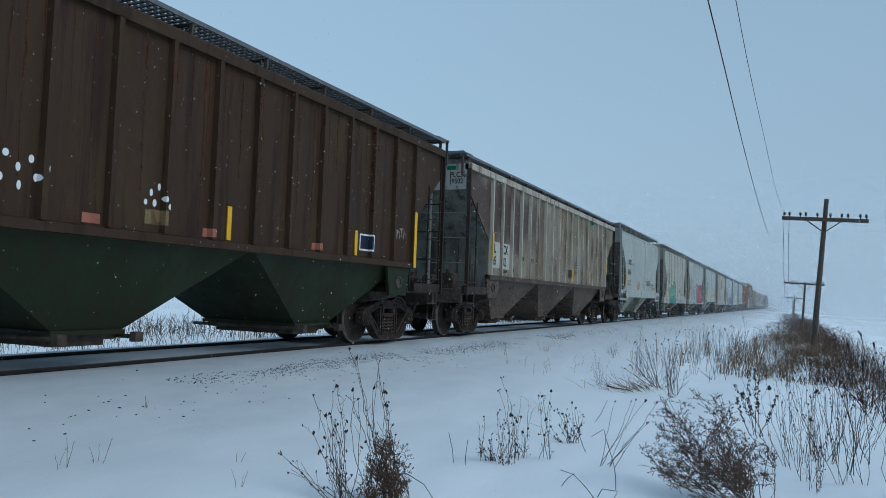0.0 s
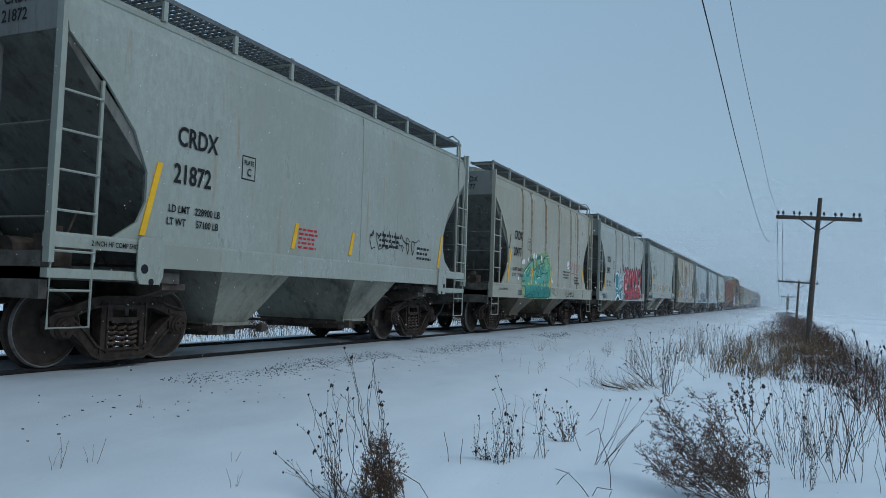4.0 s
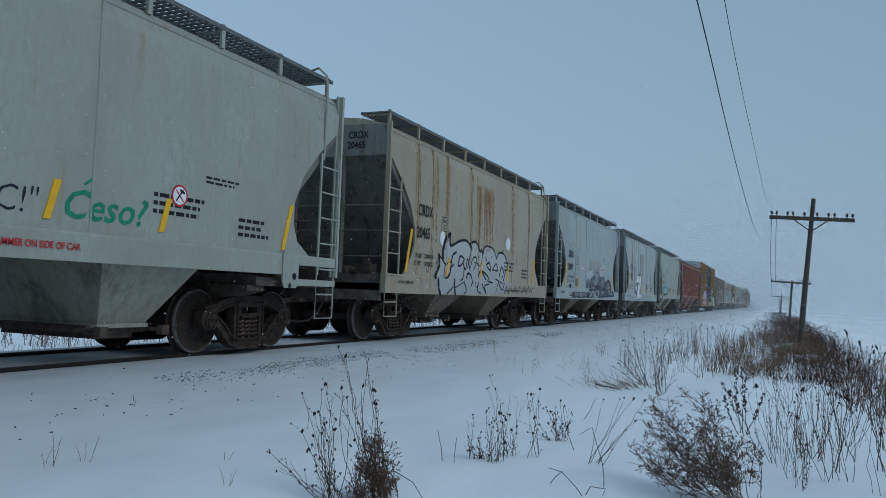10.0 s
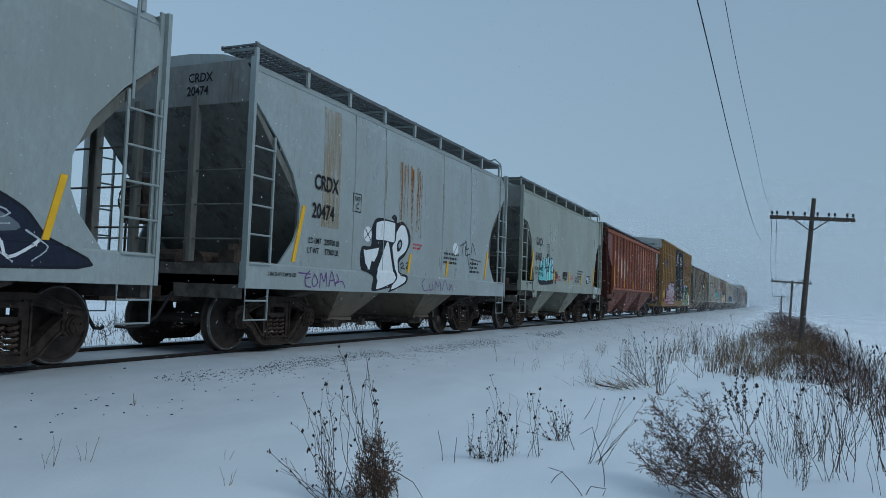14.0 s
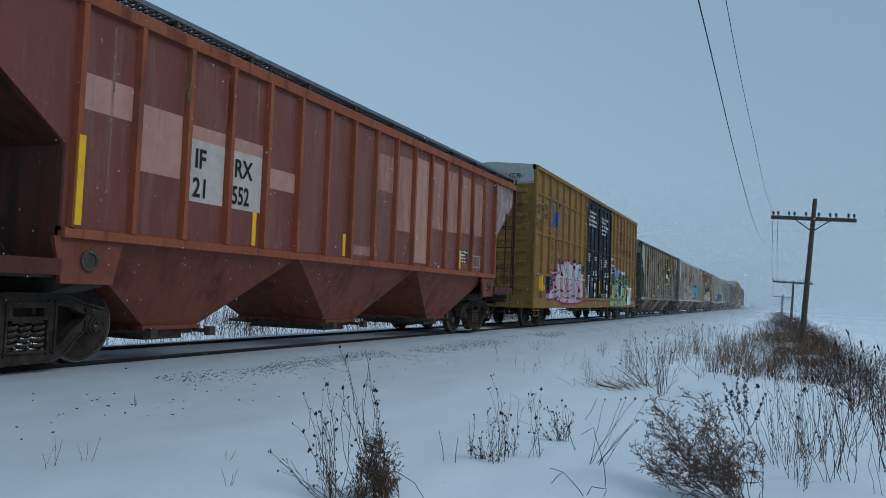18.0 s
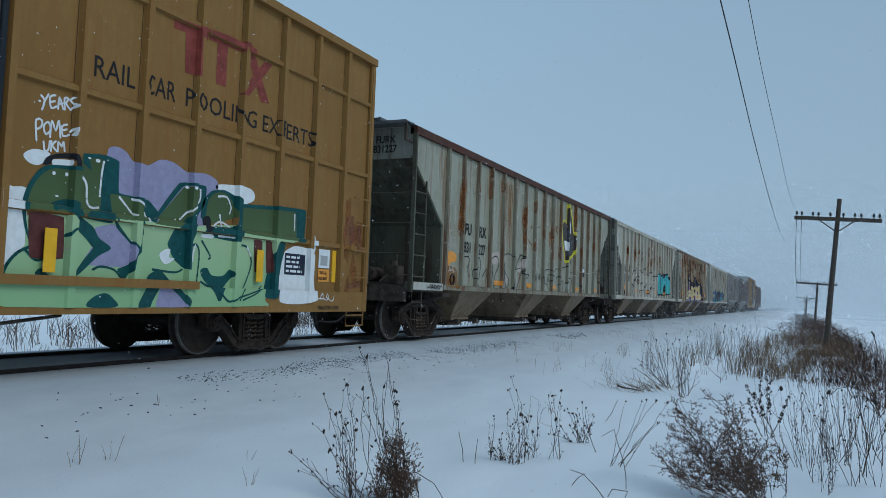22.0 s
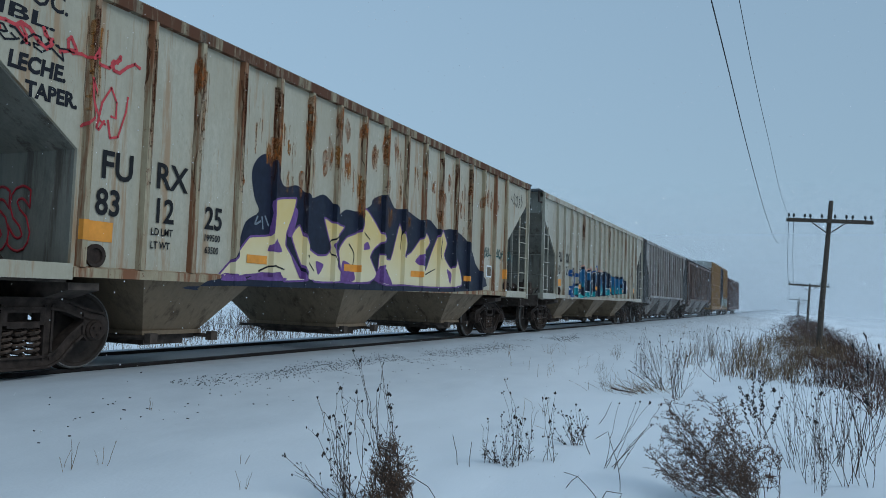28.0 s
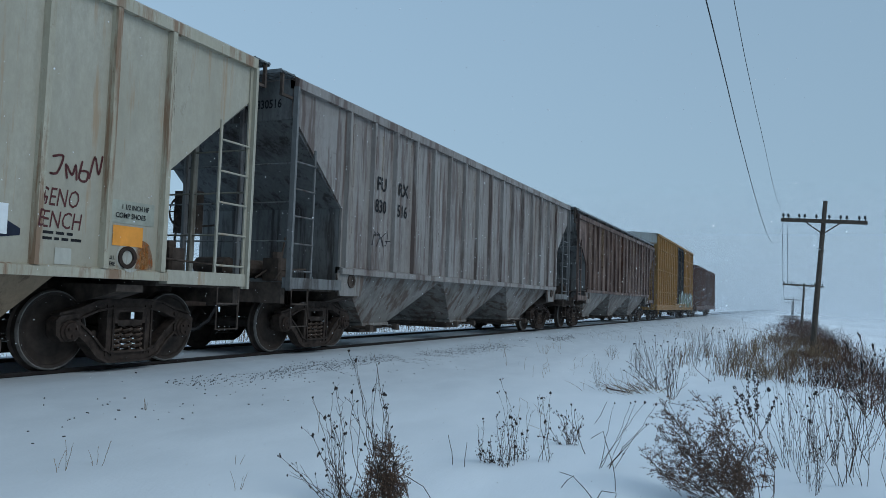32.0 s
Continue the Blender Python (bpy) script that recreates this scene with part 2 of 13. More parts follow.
POLE_WOOD = plain("weathered_pole_wood", (0.085, 0.07, 0.058), 0.9, 0, 0.4, 18, 0.006)
WIRE_METAL = plain("wire", (0.02, 0.02, 0.022), 0.6, 0.3, 0.2, 5)


# ---- meshes ----
class Shape:
    """A mesh gathered from simple solids."""

    def __init__(self):
        self.v, self.f = [], []

    def add(self, verts, faces):
        n = len(self.v)
        self.v += [tuple(p) for p in verts]
        self.f += [tuple(i + n for i in f) for f in faces]
        return self

    def box(self, x0, x1, y0, y1, z0, z1):
        return self.add([(x, y, z) for z in (z0, z1) for y in (y0, y1) for x in (x0, x1)],
                        [(0, 2, 3, 1), (4, 5, 7, 6), (0, 1, 5, 4), (2, 6, 7, 3), (0, 4, 6, 2), (1, 3, 7, 5)])

    def bevelled(self, x0, x1, y0, y1, z0, z1, b=0.01):
        """A box with chamfered long edges along z."""
        ring = [(x0 + b, y0), (x1 - b, y0), (x1, y0 + b), (x1, y1 - b), (x1 - b, y1), (x0 + b, y1), (x0, y1 - b), (x0, y0 + b)]
        n = 8
        return self.add([(x, y, z0) for x, y in ring] + [(x, y, z1) for x, y in ring],
                        [tuple(range(n - 1, -1, -1)), tuple(range(n, 2 * n))] + [(i, (i + 1) % n, n + (i + 1) % n, n + i) for i in range(n)])

    def prism(self, poly, axis, a, b):
        """A polygon swept from a to b along an axis. poly holds the other two coordinates, in x, y, z order."""
        def at(p, s):
            return (s, *p) if axis == "x" else (p[0], s, p[1]) if axis == "y" else (*p, s)
        n = len(poly)
        area = sum(poly[i][0] * poly[(i + 1) % n][1] - poly[(i + 1) % n][0] * poly[i][1] for i in range(n))
        if (area < 0) != (axis == "y"):
            poly = poly[::-1]
        return self.add([at(p, a) for p in poly] + [at(p, b) for p in poly],
                        [tuple(range(n - 1, -1, -1)), tuple(range(n, 2 * n))] + [(i, (i + 1) % n, n + (i + 1) % n, n + i) for i in range(n)])

    def tube(self, pts, r, seg=6, r1=None):
        """A round bar along a line of points, tapering to r1."""
        pts = [Vector(p) for p in pts]
        n0 = len(self.v)
        for i, p in enumerate(pts):
            d = (pts[min(i + 1, len(pts) - 1)] - pts[max(i - 1, 0)]).normalized()
            a = d.orthogonal().normalized() if abs(d.z) > 0.95 else d.cross(Vector((0, 0, 1))).normalized()
            b = d.cross(a)
            rr = r if r1 is None else r + (r1 - r) * i / (len(pts) - 1)
            for k in range(seg):
                w = 2 * math.pi * k / seg
                self.v.append(tuple(p + (a * math.cos(w) + b * math.sin(w)) * rr))
        for i in range(len(pts) - 1):
            for k in range(seg):
                q, s = n0 + i * seg, (k + 1) % seg
                self.f.append((q + k, q + s, q + seg + s, q + seg + k))
        self.f.append(tuple(n0 + k for k in range(seg - 1, -1, -1)))
        self.f.append(tuple(n0 + (len(pts) - 1) * seg + k for k in range(seg)))
        return self

    def lathe(self, profile, axis_at, seg=24, caps=True):
        """Rings round the x axis through axis_at (y, z); profile of (x, r)."""
        n0, m = len(self.v), len(profile)
        for x, r in profile:
            for k in range(seg):
                w = 2 * math.pi * k / seg
                self.v.append((x, axis_at[0] + r * math.cos(w), axis_at[1] + r * math.sin(w)))
        for i in range(m - 1):
            for k in range(seg):
                s = (k + 1) % seg
                self.f.append((n0 + i * seg + k, n0 + (i + 1) * seg + k, n0 + (i + 1) * seg + s, n0 + i * seg + s))
        if caps:
            self.f.append(tuple(n0 + k for k in range(seg)))
            self.f.append(tuple(n0 + (m - 1) * seg + k for k in range(seg - 1, -1, -1)))
        return self

    def mesh(self, name, material, smooth=False):
        me = bpy.data.meshes.new(name)
        me.from_pydata(self.v, [], self.f)
        me.materials.append(material)
        if smooth:
            me.polygons.foreach_set("use_smooth", [True] * len(me.polygons))
        me.update()
        return me


def part(name, shape, material, parent, label="", smooth=False):
    """Links a shape (or a mesh made before) as one mesh under a thing or a part."""
    me = shape if isinstance(shape, bpy.types.Mesh) else shape.mesh(name, material, smooth)
    ob = new(name, me)
    ob.parent = parent
    if label:
        tagged(ob, label)
    return ob


def thing(name, label, category, group="", kind=""):
    ob = new(name)
    ob.empty_display_size = 0.3
    return tagged(ob, label, category, group, kind)


# ---- ground ----
TRACK_X = -8.448


def ground_height(x, y):
    """Snow level: the track bed, its shoulder, the weedy bank by the poles and the low fields."""
    steps = ((-400, -1.6), (-60, -1.5), (-24, -1.15), (-15.5, -0.9), (-12.2, -0.5), (-10.9, -0.14), (-9.75, -0.05), (-7.1, -0.05), (-6.6, -0.14), (-5.6, -0.36), (-3.6, -0.62),
             (-1.5, -0.68), (0.0, -0.66), (1.2, -0.62), (2.8, -0.66), (4.2, -1.2), (9, -2.0), (30, -2.4), (400, -2.6))
    x = max(-399.9, min(399.9, x))
    for (a, za), (b, zb) in zip(steps, steps[1:]):
        if a <= x <= b:
            k = (x - a) / (b - a)
            z = za + (zb - za) * k
            break
    off = min(1.0, max(0.0, (abs(x - TRACK_X) - 1.7) / 2.0))
    near = max(0.0, 1 - abs(x) / 40)
    z += off * near * (0.12 * noise.noise((x * 0.5, y * 0.3, 3)) + 0.05 * noise.noise((x * 1.7, y * 1.0, 9)))
    # a drift on the bank beside the log
    z += 0.22 * math.exp(-((x + 0.6) / 1.4) ** 2 - ((y - 13.5) / 3.5) ** 2)
    return z


def spaced(lo, hi, fine_lo, fine_hi, fine, grow=1.22):
    out, v, s = [], fine_lo, fine
    while v < fine_hi:
        out.append(v)
        v += fine
    while v < hi:
        out.append(v)
        s *= grow
        v += s
    out.append(hi)
    v, s, low = fine_lo, fine, []
    while v > lo:
        s *= grow
        v -= s
        low.append(max(v, lo))
    return low[::-1] + out


def build_ground():
    xs = spaced(-2500, 2500, -11.2, 3.0, 0.16)
    ys = spaced(-300, 4500, 2.0, 34.0, 0.25)
    n = len(xs)
    s = Shape()
    s.v = [(x, y, ground_height(x, y)) for y in ys for x in xs]
    s.f = [(j * n + i, j * n + i + 1, (j + 1) * n + i + 1, (j + 1) * n + i) for j in range(len(ys) - 1) for i in range(n - 1)]
    ob = new("ground", s.mesh("ground", SNOW, True))
    return tagged(ob, "wind-packed snow over the track bed, bank and fields", "ground", kind="structure")


GROUND = build_ground()


def build_rails():
    for x in (TRACK_X + 0.755, TRACK_X - 0.755):
        rail = thing("rail", "worn steel rail half buried in packed snow", "rail", "rails of the track")
        rail.location = (x, 0, 0)
        prof = [(-0.07, -0.172), (0.07, -0.172), (0.07, -0.16), (0.01, -0.14), (0.01, -0.045), (0.036, -0.04), (0.037, -0.008), (-0.037, -0.008), (-0.036, -0.04), (-0.01, -0.045), (-0.01, -0.14), (-0.07, -0.16)]
        part("web", Shape().prism(prof, "y", -80, 1500), RAIL_STEEL, rail)
        part("railhead", Shape().prism([(-0.033, -0.008), (0.033, -0.008), (0.026, 0), (-0.026, 0)], "y", -80, 1500), RAIL_TOP, rail, "bright worn running surface")


build_rails()


# ---- trucks ----
WHEEL_R = 0.457


def wheelset_mesh():
    s = Shape()
    for d in (1, -1):
        s.lathe([(d * x, r) for x, r in ((0.825, 0.02), (0.825, 0.11), (0.80, 0.13), (0.775, 0.2), (0.765, 0.30), (0.80, 0.385), (0.825, 0.40), (0.825, WHEEL_R - 0.012), (0.80, WHEEL_R), (0.72, WHEEL_R), (0.70, WHEEL_R + 0.025), (0.685, WHEEL_R + 0.02), (0.685, 0.39), (0.73, 0.37), (0.735, 0.2), (0.68, 0.13), (0.68, 0.05))], (0, 0), 32)
    s.tube([(-1.0, 0, 0), (1.0, 0, 0)], 0.08, 12)
    me = s.mesh("wheelset", WHEEL_STEEL, False)
    return me


def tread_mesh():
    s = Shape()
    s.lathe([(0.824, WHEEL_R - 0.024), (0.8265, WHEEL_R - 0.024), (0.8265, WHEEL_R - 0.012), (0.801, WHEEL_R + 0.0015), (0.79, WHEEL_R + 0.0015), (0.79, WHEEL_R - 0.004)], (0, 0), 40, False)
    return s.mesh("wheel_rim", TREAD_STEEL)


def lipped(s, line, t, x0, x1, lip=0.03):
    """A cast member along a line in the (y, z) plane, with a proud lip on both edges."""
    for (a, b), (c, d) in zip(line, line[1:]):
        L = math.hypot(c - a, d - b)
        ny, nz, ty, tz = -(d - b) / L, (c - a) / L, (c - a) / L * 0.012, (d - b) / L * 0.012

        def quad(lo, hi):
            return [(a - ty + ny * lo, b - tz + nz * lo), (c + ty + ny * lo, d + tz + nz * lo), (c + ty + ny * hi, d + tz + nz * hi), (a - ty + ny * hi, b - tz + nz * hi)]
        s.prism(quad(-t / 2, t / 2), "x", x0, x1)
        s.prism(quad(t / 2 - 0.022, t / 2 + 0.004), "x", x0 - lip, x1 + lip)
        s.prism(quad(-t / 2 - 0.004, -t / 2 + 0.022), "x", x0 - lip, x1 + lip)


def side_frame_mesh():
    s = Shape()
    x0, x1 = 0.95, 1.05
    lipped(s, [(-1.0, 0.60), (-0.74, 0.655), (-0.5, 0.74), (-0.3, 0.765), (0.3, 0.765), (0.5, 0.74), (0.74, 0.655), (1.0, 0.60)], 0.125, x0, x1)
    lipped(s, [(-0.78, 0.50), (-0.60, 0.36), (-0.44, 0.19), (-0.30, 0.13), (0.30, 0.13), (0.44, 0.19), (0.60, 0.36), (0.78, 0.50)], 0.135, x0, x1)
    for d in (1, -1):
        lipped(s, [(d * 0.30, 0.16), (d * 0.30, 0.74)], 0.11, x0, x1, 0.02)
        s.prism([(d * 0.74, 0.40), (d * 0.80, 0.34), (d * 0.98, 0.34), (d * 1.06, 0.42), (d * 1.07, 0.58), (d * 1.0, 0.63), (d * 0.74, 0.66)], "x", x0 - 0.02, x1 + 0.03)
    return s.mesh("side_frame", TRUCK_IRON)


def spring_mesh():
    s = Shape()
    pts = [(1.005 + 0.062 * math.cos(a), 0.062 * math.sin(a), 0.20 + 0.30 * a / 30.0) for a in [k * 0.75 for k in range(41)]]
    return s.tube(pts, 0.019, 5).mesh("spring", SPRING_STEEL)


def bolster_end_mesh():
    s = Shape()
    s.box(0.93, 1.07, -0.24, -0.19, 0.53, 0.70)
    s.box(0.93, 1.07, 0.19, 0.24, 0.53, 0.70)
    s.box(0.93, 1.07, -0.19, 0.19, 0.50, 0.57)
    s.box(0.93, 1.07, -0.24, 0.24, 0.665, 0.70)
    return s.mesh("bolster_end", TRUCK_IRON)


def bolster_mesh():
    s = Shape()
    s.prism([(-0.86, 0.52), (0.86, 0.52), (0.86, 0.66), (0.4, 0.78), (-0.4, 0.78), (-0.86, 0.66)], "y", -0.2, 0.2)
    s.prism([(-0.9, 0.36), (0.9, 0.36), (0.9, 0.44), (-0.9, 0.44)], "y", -0.42, -0.36)
    s.prism([(-0.9, 0.36), (0.9, 0.36), (0.9, 0.44), (-0.9, 0.44)], "y", 0.36, 0.42)
    s.lathe([(-0.2, 0.02), (-0.2, 0.2), (0.2, 0.2), (0.2, 0.02)], (0, 0.80), 8)
    return s.mesh("truck", DARK_STEEL)


def cap_mesh():
    s = Shape()
    s.lathe([(1.05, 0.125), (1.10, 0.12), (1.115, 0.10), (1.135, 0.095), (1.14, 0.03)], (0, 0), 18)
    for k in range(3):
        a = 2 * math.pi * k / 3 + 0.5
        s.box(1.13, 1.16, 0.055 * math.cos(a) - 0.014, 0.055 * math.cos(a) + 0.014, 0.055 * math.sin(a) - 0.014, 0.055 * math.sin(a) + 0.014)
    return s.mesh("bearing_cap", RUSTY_STEEL)


WHEELSET, TREAD, SIDE_FRAME, SPRINGS, BOLSTER, CAP, BOLSTER_END = wheelset_mesh(), tread_mesh(), side_frame_mesh(), spring_mesh(), bolster_mesh(), cap_mesh(), bolster_end_mesh()
WHEELSETS = []  # (wheelset, its place along the truck, its car)


def build_truck(car, y):
    truck = part("truck", BOLSTER, None, car, "dark cast-iron freight truck")
    truck.location = (0, y, 0)
    for half in (0, math.pi):
        for name, me in (("side_frame", SIDE_FRAME), ("bolster_end", BOLSTER_END)):
            ob = part(name, me, None, truck)
            ob.rotation_euler[2] = half
        for y1 in (-0.165, 0.0, 0.165):
            ob = part("spring", SPRINGS, None, truck)
            ob.location, ob.rotation_euler[2] = (0, y1, 0), half
        for d in (1, -1):
            ob = part("bearing_cap", CAP, None, truck)
            ob.location, ob.rotation_euler[2] = (0, 0.89 * d, WHEEL_R), half
    for d in (-0.89, 0.89):
        ws = part("wheelset", WHEELSET, None, truck)
        ws.location = (0, d, WHEEL_R)
        WHEELSETS.append((ws, d, car))
        for half in (0, math.pi):
            rim = part("wheel_rim", TREAD, None, truck, "worn rim")
            rim.location, rim.rotation_euler[2] = (0, d, WHEEL_R), half


def coupler_shape(y, d):
    s = Shape()
    s.box(-0.09, 0.09, min(y, y + d * 0.55), max(y, y + d * 0.55), 0.78, 0.95)
    s.prism([(-0.17, 0), (-0.05, d * -0.1), (0.17, d * -0.05), (0.2, d * 0.22), (0.06, d * 0.27), (0.04, d * 0.1), (-0.1, d * 0.2), (-0.2, d * 0.14)], "z", 0.72, 1.0)
    s.v[8:] = [(x, yy + y + d * 0.55, z) for x, yy, z in s.v[8:]]
    return s


def hose_shape(y, d):
    s = Shape()
    s.tube([(0.3, y, 0.85), (0.32, y + d * 0.12, 0.72), (0.28, y + d * 0.25, 0.5), (0.2, y + d * 0.42, 0.36), (0.1, y + d * 0.62, 0.34), (0.0, y + d * 0.75, 0.36)], 0.025, 6)
    return s


def letters(text, size, x, y, z, material, car, name="lettering", squeeze=0.85, gap=1.0, spin=0.0, lean=0.0):
    """Flat painted letters on the side that faces the camera; y runs along the car, z is their foot."""
    cu = bpy.data.curves.new(name, "FONT")
    cu.body, cu.size, cu.space_character, cu.shear, cu.offset = text, size, gap, lean, size * 0.02
    cu.align_x = "LEFT"
    cu.resolution_u = 3
    ob = bpy.data.objects.new("made", cu)
    me = bpy.data.meshes.new_from_object(ob)
    bpy.data.objects.remove(ob)
    me.name = name
    n = len(me.vertices)
    co = np.zeros(n * 3)
    me.vertices.foreach_get("co", co)
    co = co.reshape(-1, 3)
    c, s = math.cos(spin), math.sin(spin)
    yy, zz = co[:, 0] * squeeze, co[:, 1]
    out = np.stack([np.full(n, x), y + yy * c - zz * s, z + yy * s + zz * c], 1)
    me.vertices.foreach_set("co", out.ravel())
    me.materials.clear()
    me.materials.append(material)
    me.update()
    return part(name, me, None, car)


def end_letters(text, size, x, y, z, material, car):
    """Letters on the leading end of a car."""
    ob = letters(text, size, 0, 0, 0, material, car)
    me = ob.data
    for v in me.vertices:
        v.co = (x + v.co.y, y, z + v.co.z)
    return ob


def outlined_on_end(text, size, x, y, z, material, car):
    """Letters drawn as a thin sprayed line on an end wall."""
    cu = bpy.data.curves.new("outline", "FONT")
    cu.body, cu.size, cu.space_character, cu.offset, cu.resolution_u = text, size, 0.95, size * 0.03, 3
    cu.fill_mode, cu.bevel_depth, cu.bevel_resolution = "NONE", 0.016, 0
    ob = bpy.data.objects.new("made", cu)
    me = bpy.data.meshes.new_from_object(ob)
    bpy.data.objects.remove(ob)
    for v in me.vertices:
        v.co = (x + v.co.x * 0.82, y - v.co.z * 0.2, z + v.co.y)
    me.materials.clear()
    me.materials.append(material)
    return tagged(part("graffiti_outline", me, None, car), kind="stuff")


def ladder_shape(x, y0, y1, z0, z1, step=0.42, stiles=True, r=0.014):
    s = Shape()
    if stiles:
        s.bevelled(x - 0.018, x + 0.018, y0 - 0.02, y0 + 0.02, z0, z1, 0.006)
        s.bevelled(x - 0.018, x + 0.018, y1 - 0.02, y1 + 0.02, z0, z1, 0.006)
    z = z0 + 0.1
    while z < z1:
        s.tube([(x + 0.02, y0, z), (x + 0.035, y0 + 0.02, z), (x + 0.035, y1 - 0.02, z), (x + 0.02, y1, z)], r, 5)
        z += step
    return s


def stirrup_shape(x, y0, y1, z0, z1):
    return Shape().tube([(x, y0, z1), (x, y0, z0), (x, y1, z0), (x, y1, z1)], 0.016, 5).tube([(x, y0, (z0 + z1) / 2 + 0.04), (x, y1, (z0 + z1) / 2 + 0.04)], 0.014, 5)


GRATES = {}


def grating_mesh(width, length):
    """An open steel walkway: frame bars, bearing bars and cross rods."""
    key = (round(width, 2), round(length, 2))
    if key not in GRATES:
        s = Shape()
        for x in (0, width):
            s.box(x - 0.012, x + 0.012, 0, length, -0.03, 0.03)
        n = int(length / 0.11)
        for i in range(n + 1):
            y = length * i / n
            s.box(0, width, y - 0.02, y + 0.02, -0.012, 0.012)
        for i in range(1, 5):
            x = width * i / 5
            s.box(x - 0.016, x + 0.016, 0, length, -0.014, 0.01)
        GRATES[key] = s.mesh("grating", GRATING)
    return GRATES[key]


def hopper_bay(yc, half_y, low_y, z_top, z_low, half_top=1.46, half_low=0.95):
    """One outlet bay: a funnel with sloping sides and ends, and a lip round its foot."""
    s = Shape()
    rings = [(half_low, low_y, z_low), (half_top, half_y, z_top)]
    s.v = [(sx * x, yc + sy * y, z) for x, y, z in rings for sx, sy in ((-1, -1), (1, -1), (1, 1), (-1, 1))]
    s.f = [(3, 2, 1, 0), (4, 5, 6, 7)] + [(i, (i + 1) % 4, 4 + (i + 1) % 4, 4 + i) for i in range(4)]
    s.box(-half_low - 0.03, half_low + 0.03, yc - low_y - 0.03, yc + low_y + 0.03, z_low - 0.05, z_low + 0.004)
    return s


def gate_shape(yc, z_low, half=0.62, low=0.75):
    s = Shape()
    s.box(-half - 0.06, half + 0.06, yc - low - 0.06, yc + low + 0.06, z_low - 0.1, z_low)
    s.box(-half - 0.02, half + 0.02, yc - low + 0.1, yc + low - 0.1, z_low - 0.17, z_low - 0.1)
    for d in (-1, 1):
        s.tube([(-1.15, yc + d * (low + 0.1), z_low - 0.06), (1.15, yc + d * (low + 0.1), z_low - 0.06)], 0.03, 6)
        s.box(1.1, 1.2, yc + d * (low + 0.1) - 0.06, yc + d * (low + 0.1) + 0.06, z_low - 0.12, z_low)
    return s


def brake_gear(y, car, d):
    """Brake cylinder, reservoir, valve, pipes and levers on the end platform."""
    part("air_reservoir", Shape().lathe([(-0.75, 0.05), (-0.72, 0.17), (-0.1, 0.17), (-0.07, 0.05)], (y + d * 0.62, 1.36), 12), DARK_STEEL, car)
    part("brake_cylinder", Shape().tube([(0.32, y + d * 0.45, 1.34), (0.32, y + d * 0.95, 1.34)], 0.15, 12), DARK_STEEL, car)
    part("control_valve", Shape().bevelled(0.62, 0.98, y + d * 0.7 - 0.14, y + d * 0.7 + 0.14, 1.15, 1.52, 0.03).tube([(0.8, y + d * 0.7, 1.5), (0.8, y + d * 0.7, 1.62)], 0.09, 8), DARK_STEEL, car)
    s = Shape()
    s.tube([(0.7, y + d * 0.3, 1.18), (0.75, y + d * 0.9, 1.5), (0.6, y + d * 1.2, 1.9)], 0.018, 5)
    s.tube([(-0.8, y + d * 0.25, 1.2), (-0.8, y + d * 0.3, 2.0), (-0.6, y + d * 0.9, 2.1)], 0.018, 5)
    s.tube([(1.2, y + d * 0.15, 1.15), (1.2, y + d * 0.3, 1.32), (1.1, y + d * 1.1, 1.36), (0.9, y + d * 1.4, 1.2)], 0.016, 5)
    s.tube([(-1.2, y + d * 0.5, 1.12), (-1.2, y + d * 0.5, 1.9), (-1.1, y + d * 0.7, 2.3)], 0.022, 5)
    s.box(-0.95, 0.55, y + d * 0.8 - 0.02, y + d * 0.8 + 0.02, 1.22, 1.28)
    return part("brake_rigging", s, DARK_STEEL, car)


def hand_brake(y, d, car):
    s = Shape()
    s.bevelled(-0.95, -0.45, min(y + d * 0.04, y + d * 0.28), max(y + d * 0.04, y + d * 0.28), 1.9, 2.6, 0.05)
    ring = [(-0.7 + 0.26 * math.cos(a), y, 2.25 + 0.26 * math.sin(a)) for a in [k * math.pi / 8 for k in range(17)]]
    s.tube(ring, 0.016, 5)
    for k in range(4):
        a = k * math.pi / 4
        s.tube([(-0.7 - 0.26 * math.cos(a), y, 2.25 - 0.26 * math.sin(a)), (-0.7 + 0.26 * math.cos(a), y, 2.25 + 0.26 * math.sin(a))], 0.012, 4)
    return part("hand_brake", s, DARK_STEEL, car)


def underframe(car, half, mat):
    if mat:
        part("centre_sill", Shape().box(-0.32, 0.32, -half, half, 0.72, 0.898), DARK_STEEL, car)
    for d in (-1, 1):
        if not mat:
            part("stub_sill", Shape().box(-0.32, 0.32, min(d * half, d * (half - 2.9)), max(d * half, d * (half - 2.9)), 0.72, 0.995), DARK_STEEL, car)
        part("body_bolster", Shape().prism([(-1.45, 1.0), (1.45, 1.0), (1.45, 0.92), (0.4, 0.66), (-0.4, 0.66), (-1.45, 0.92)], "y", d * (half - 1.95) - 0.2, d * (half - 1.95) + 0.2), DARK_STEEL, car)
        part("coupler", coupler_shape(d * half, d), RUSTY_STEEL, car)
        part("brake_hose", hose_shape(d * half, d), BLACK_PAINT, car)


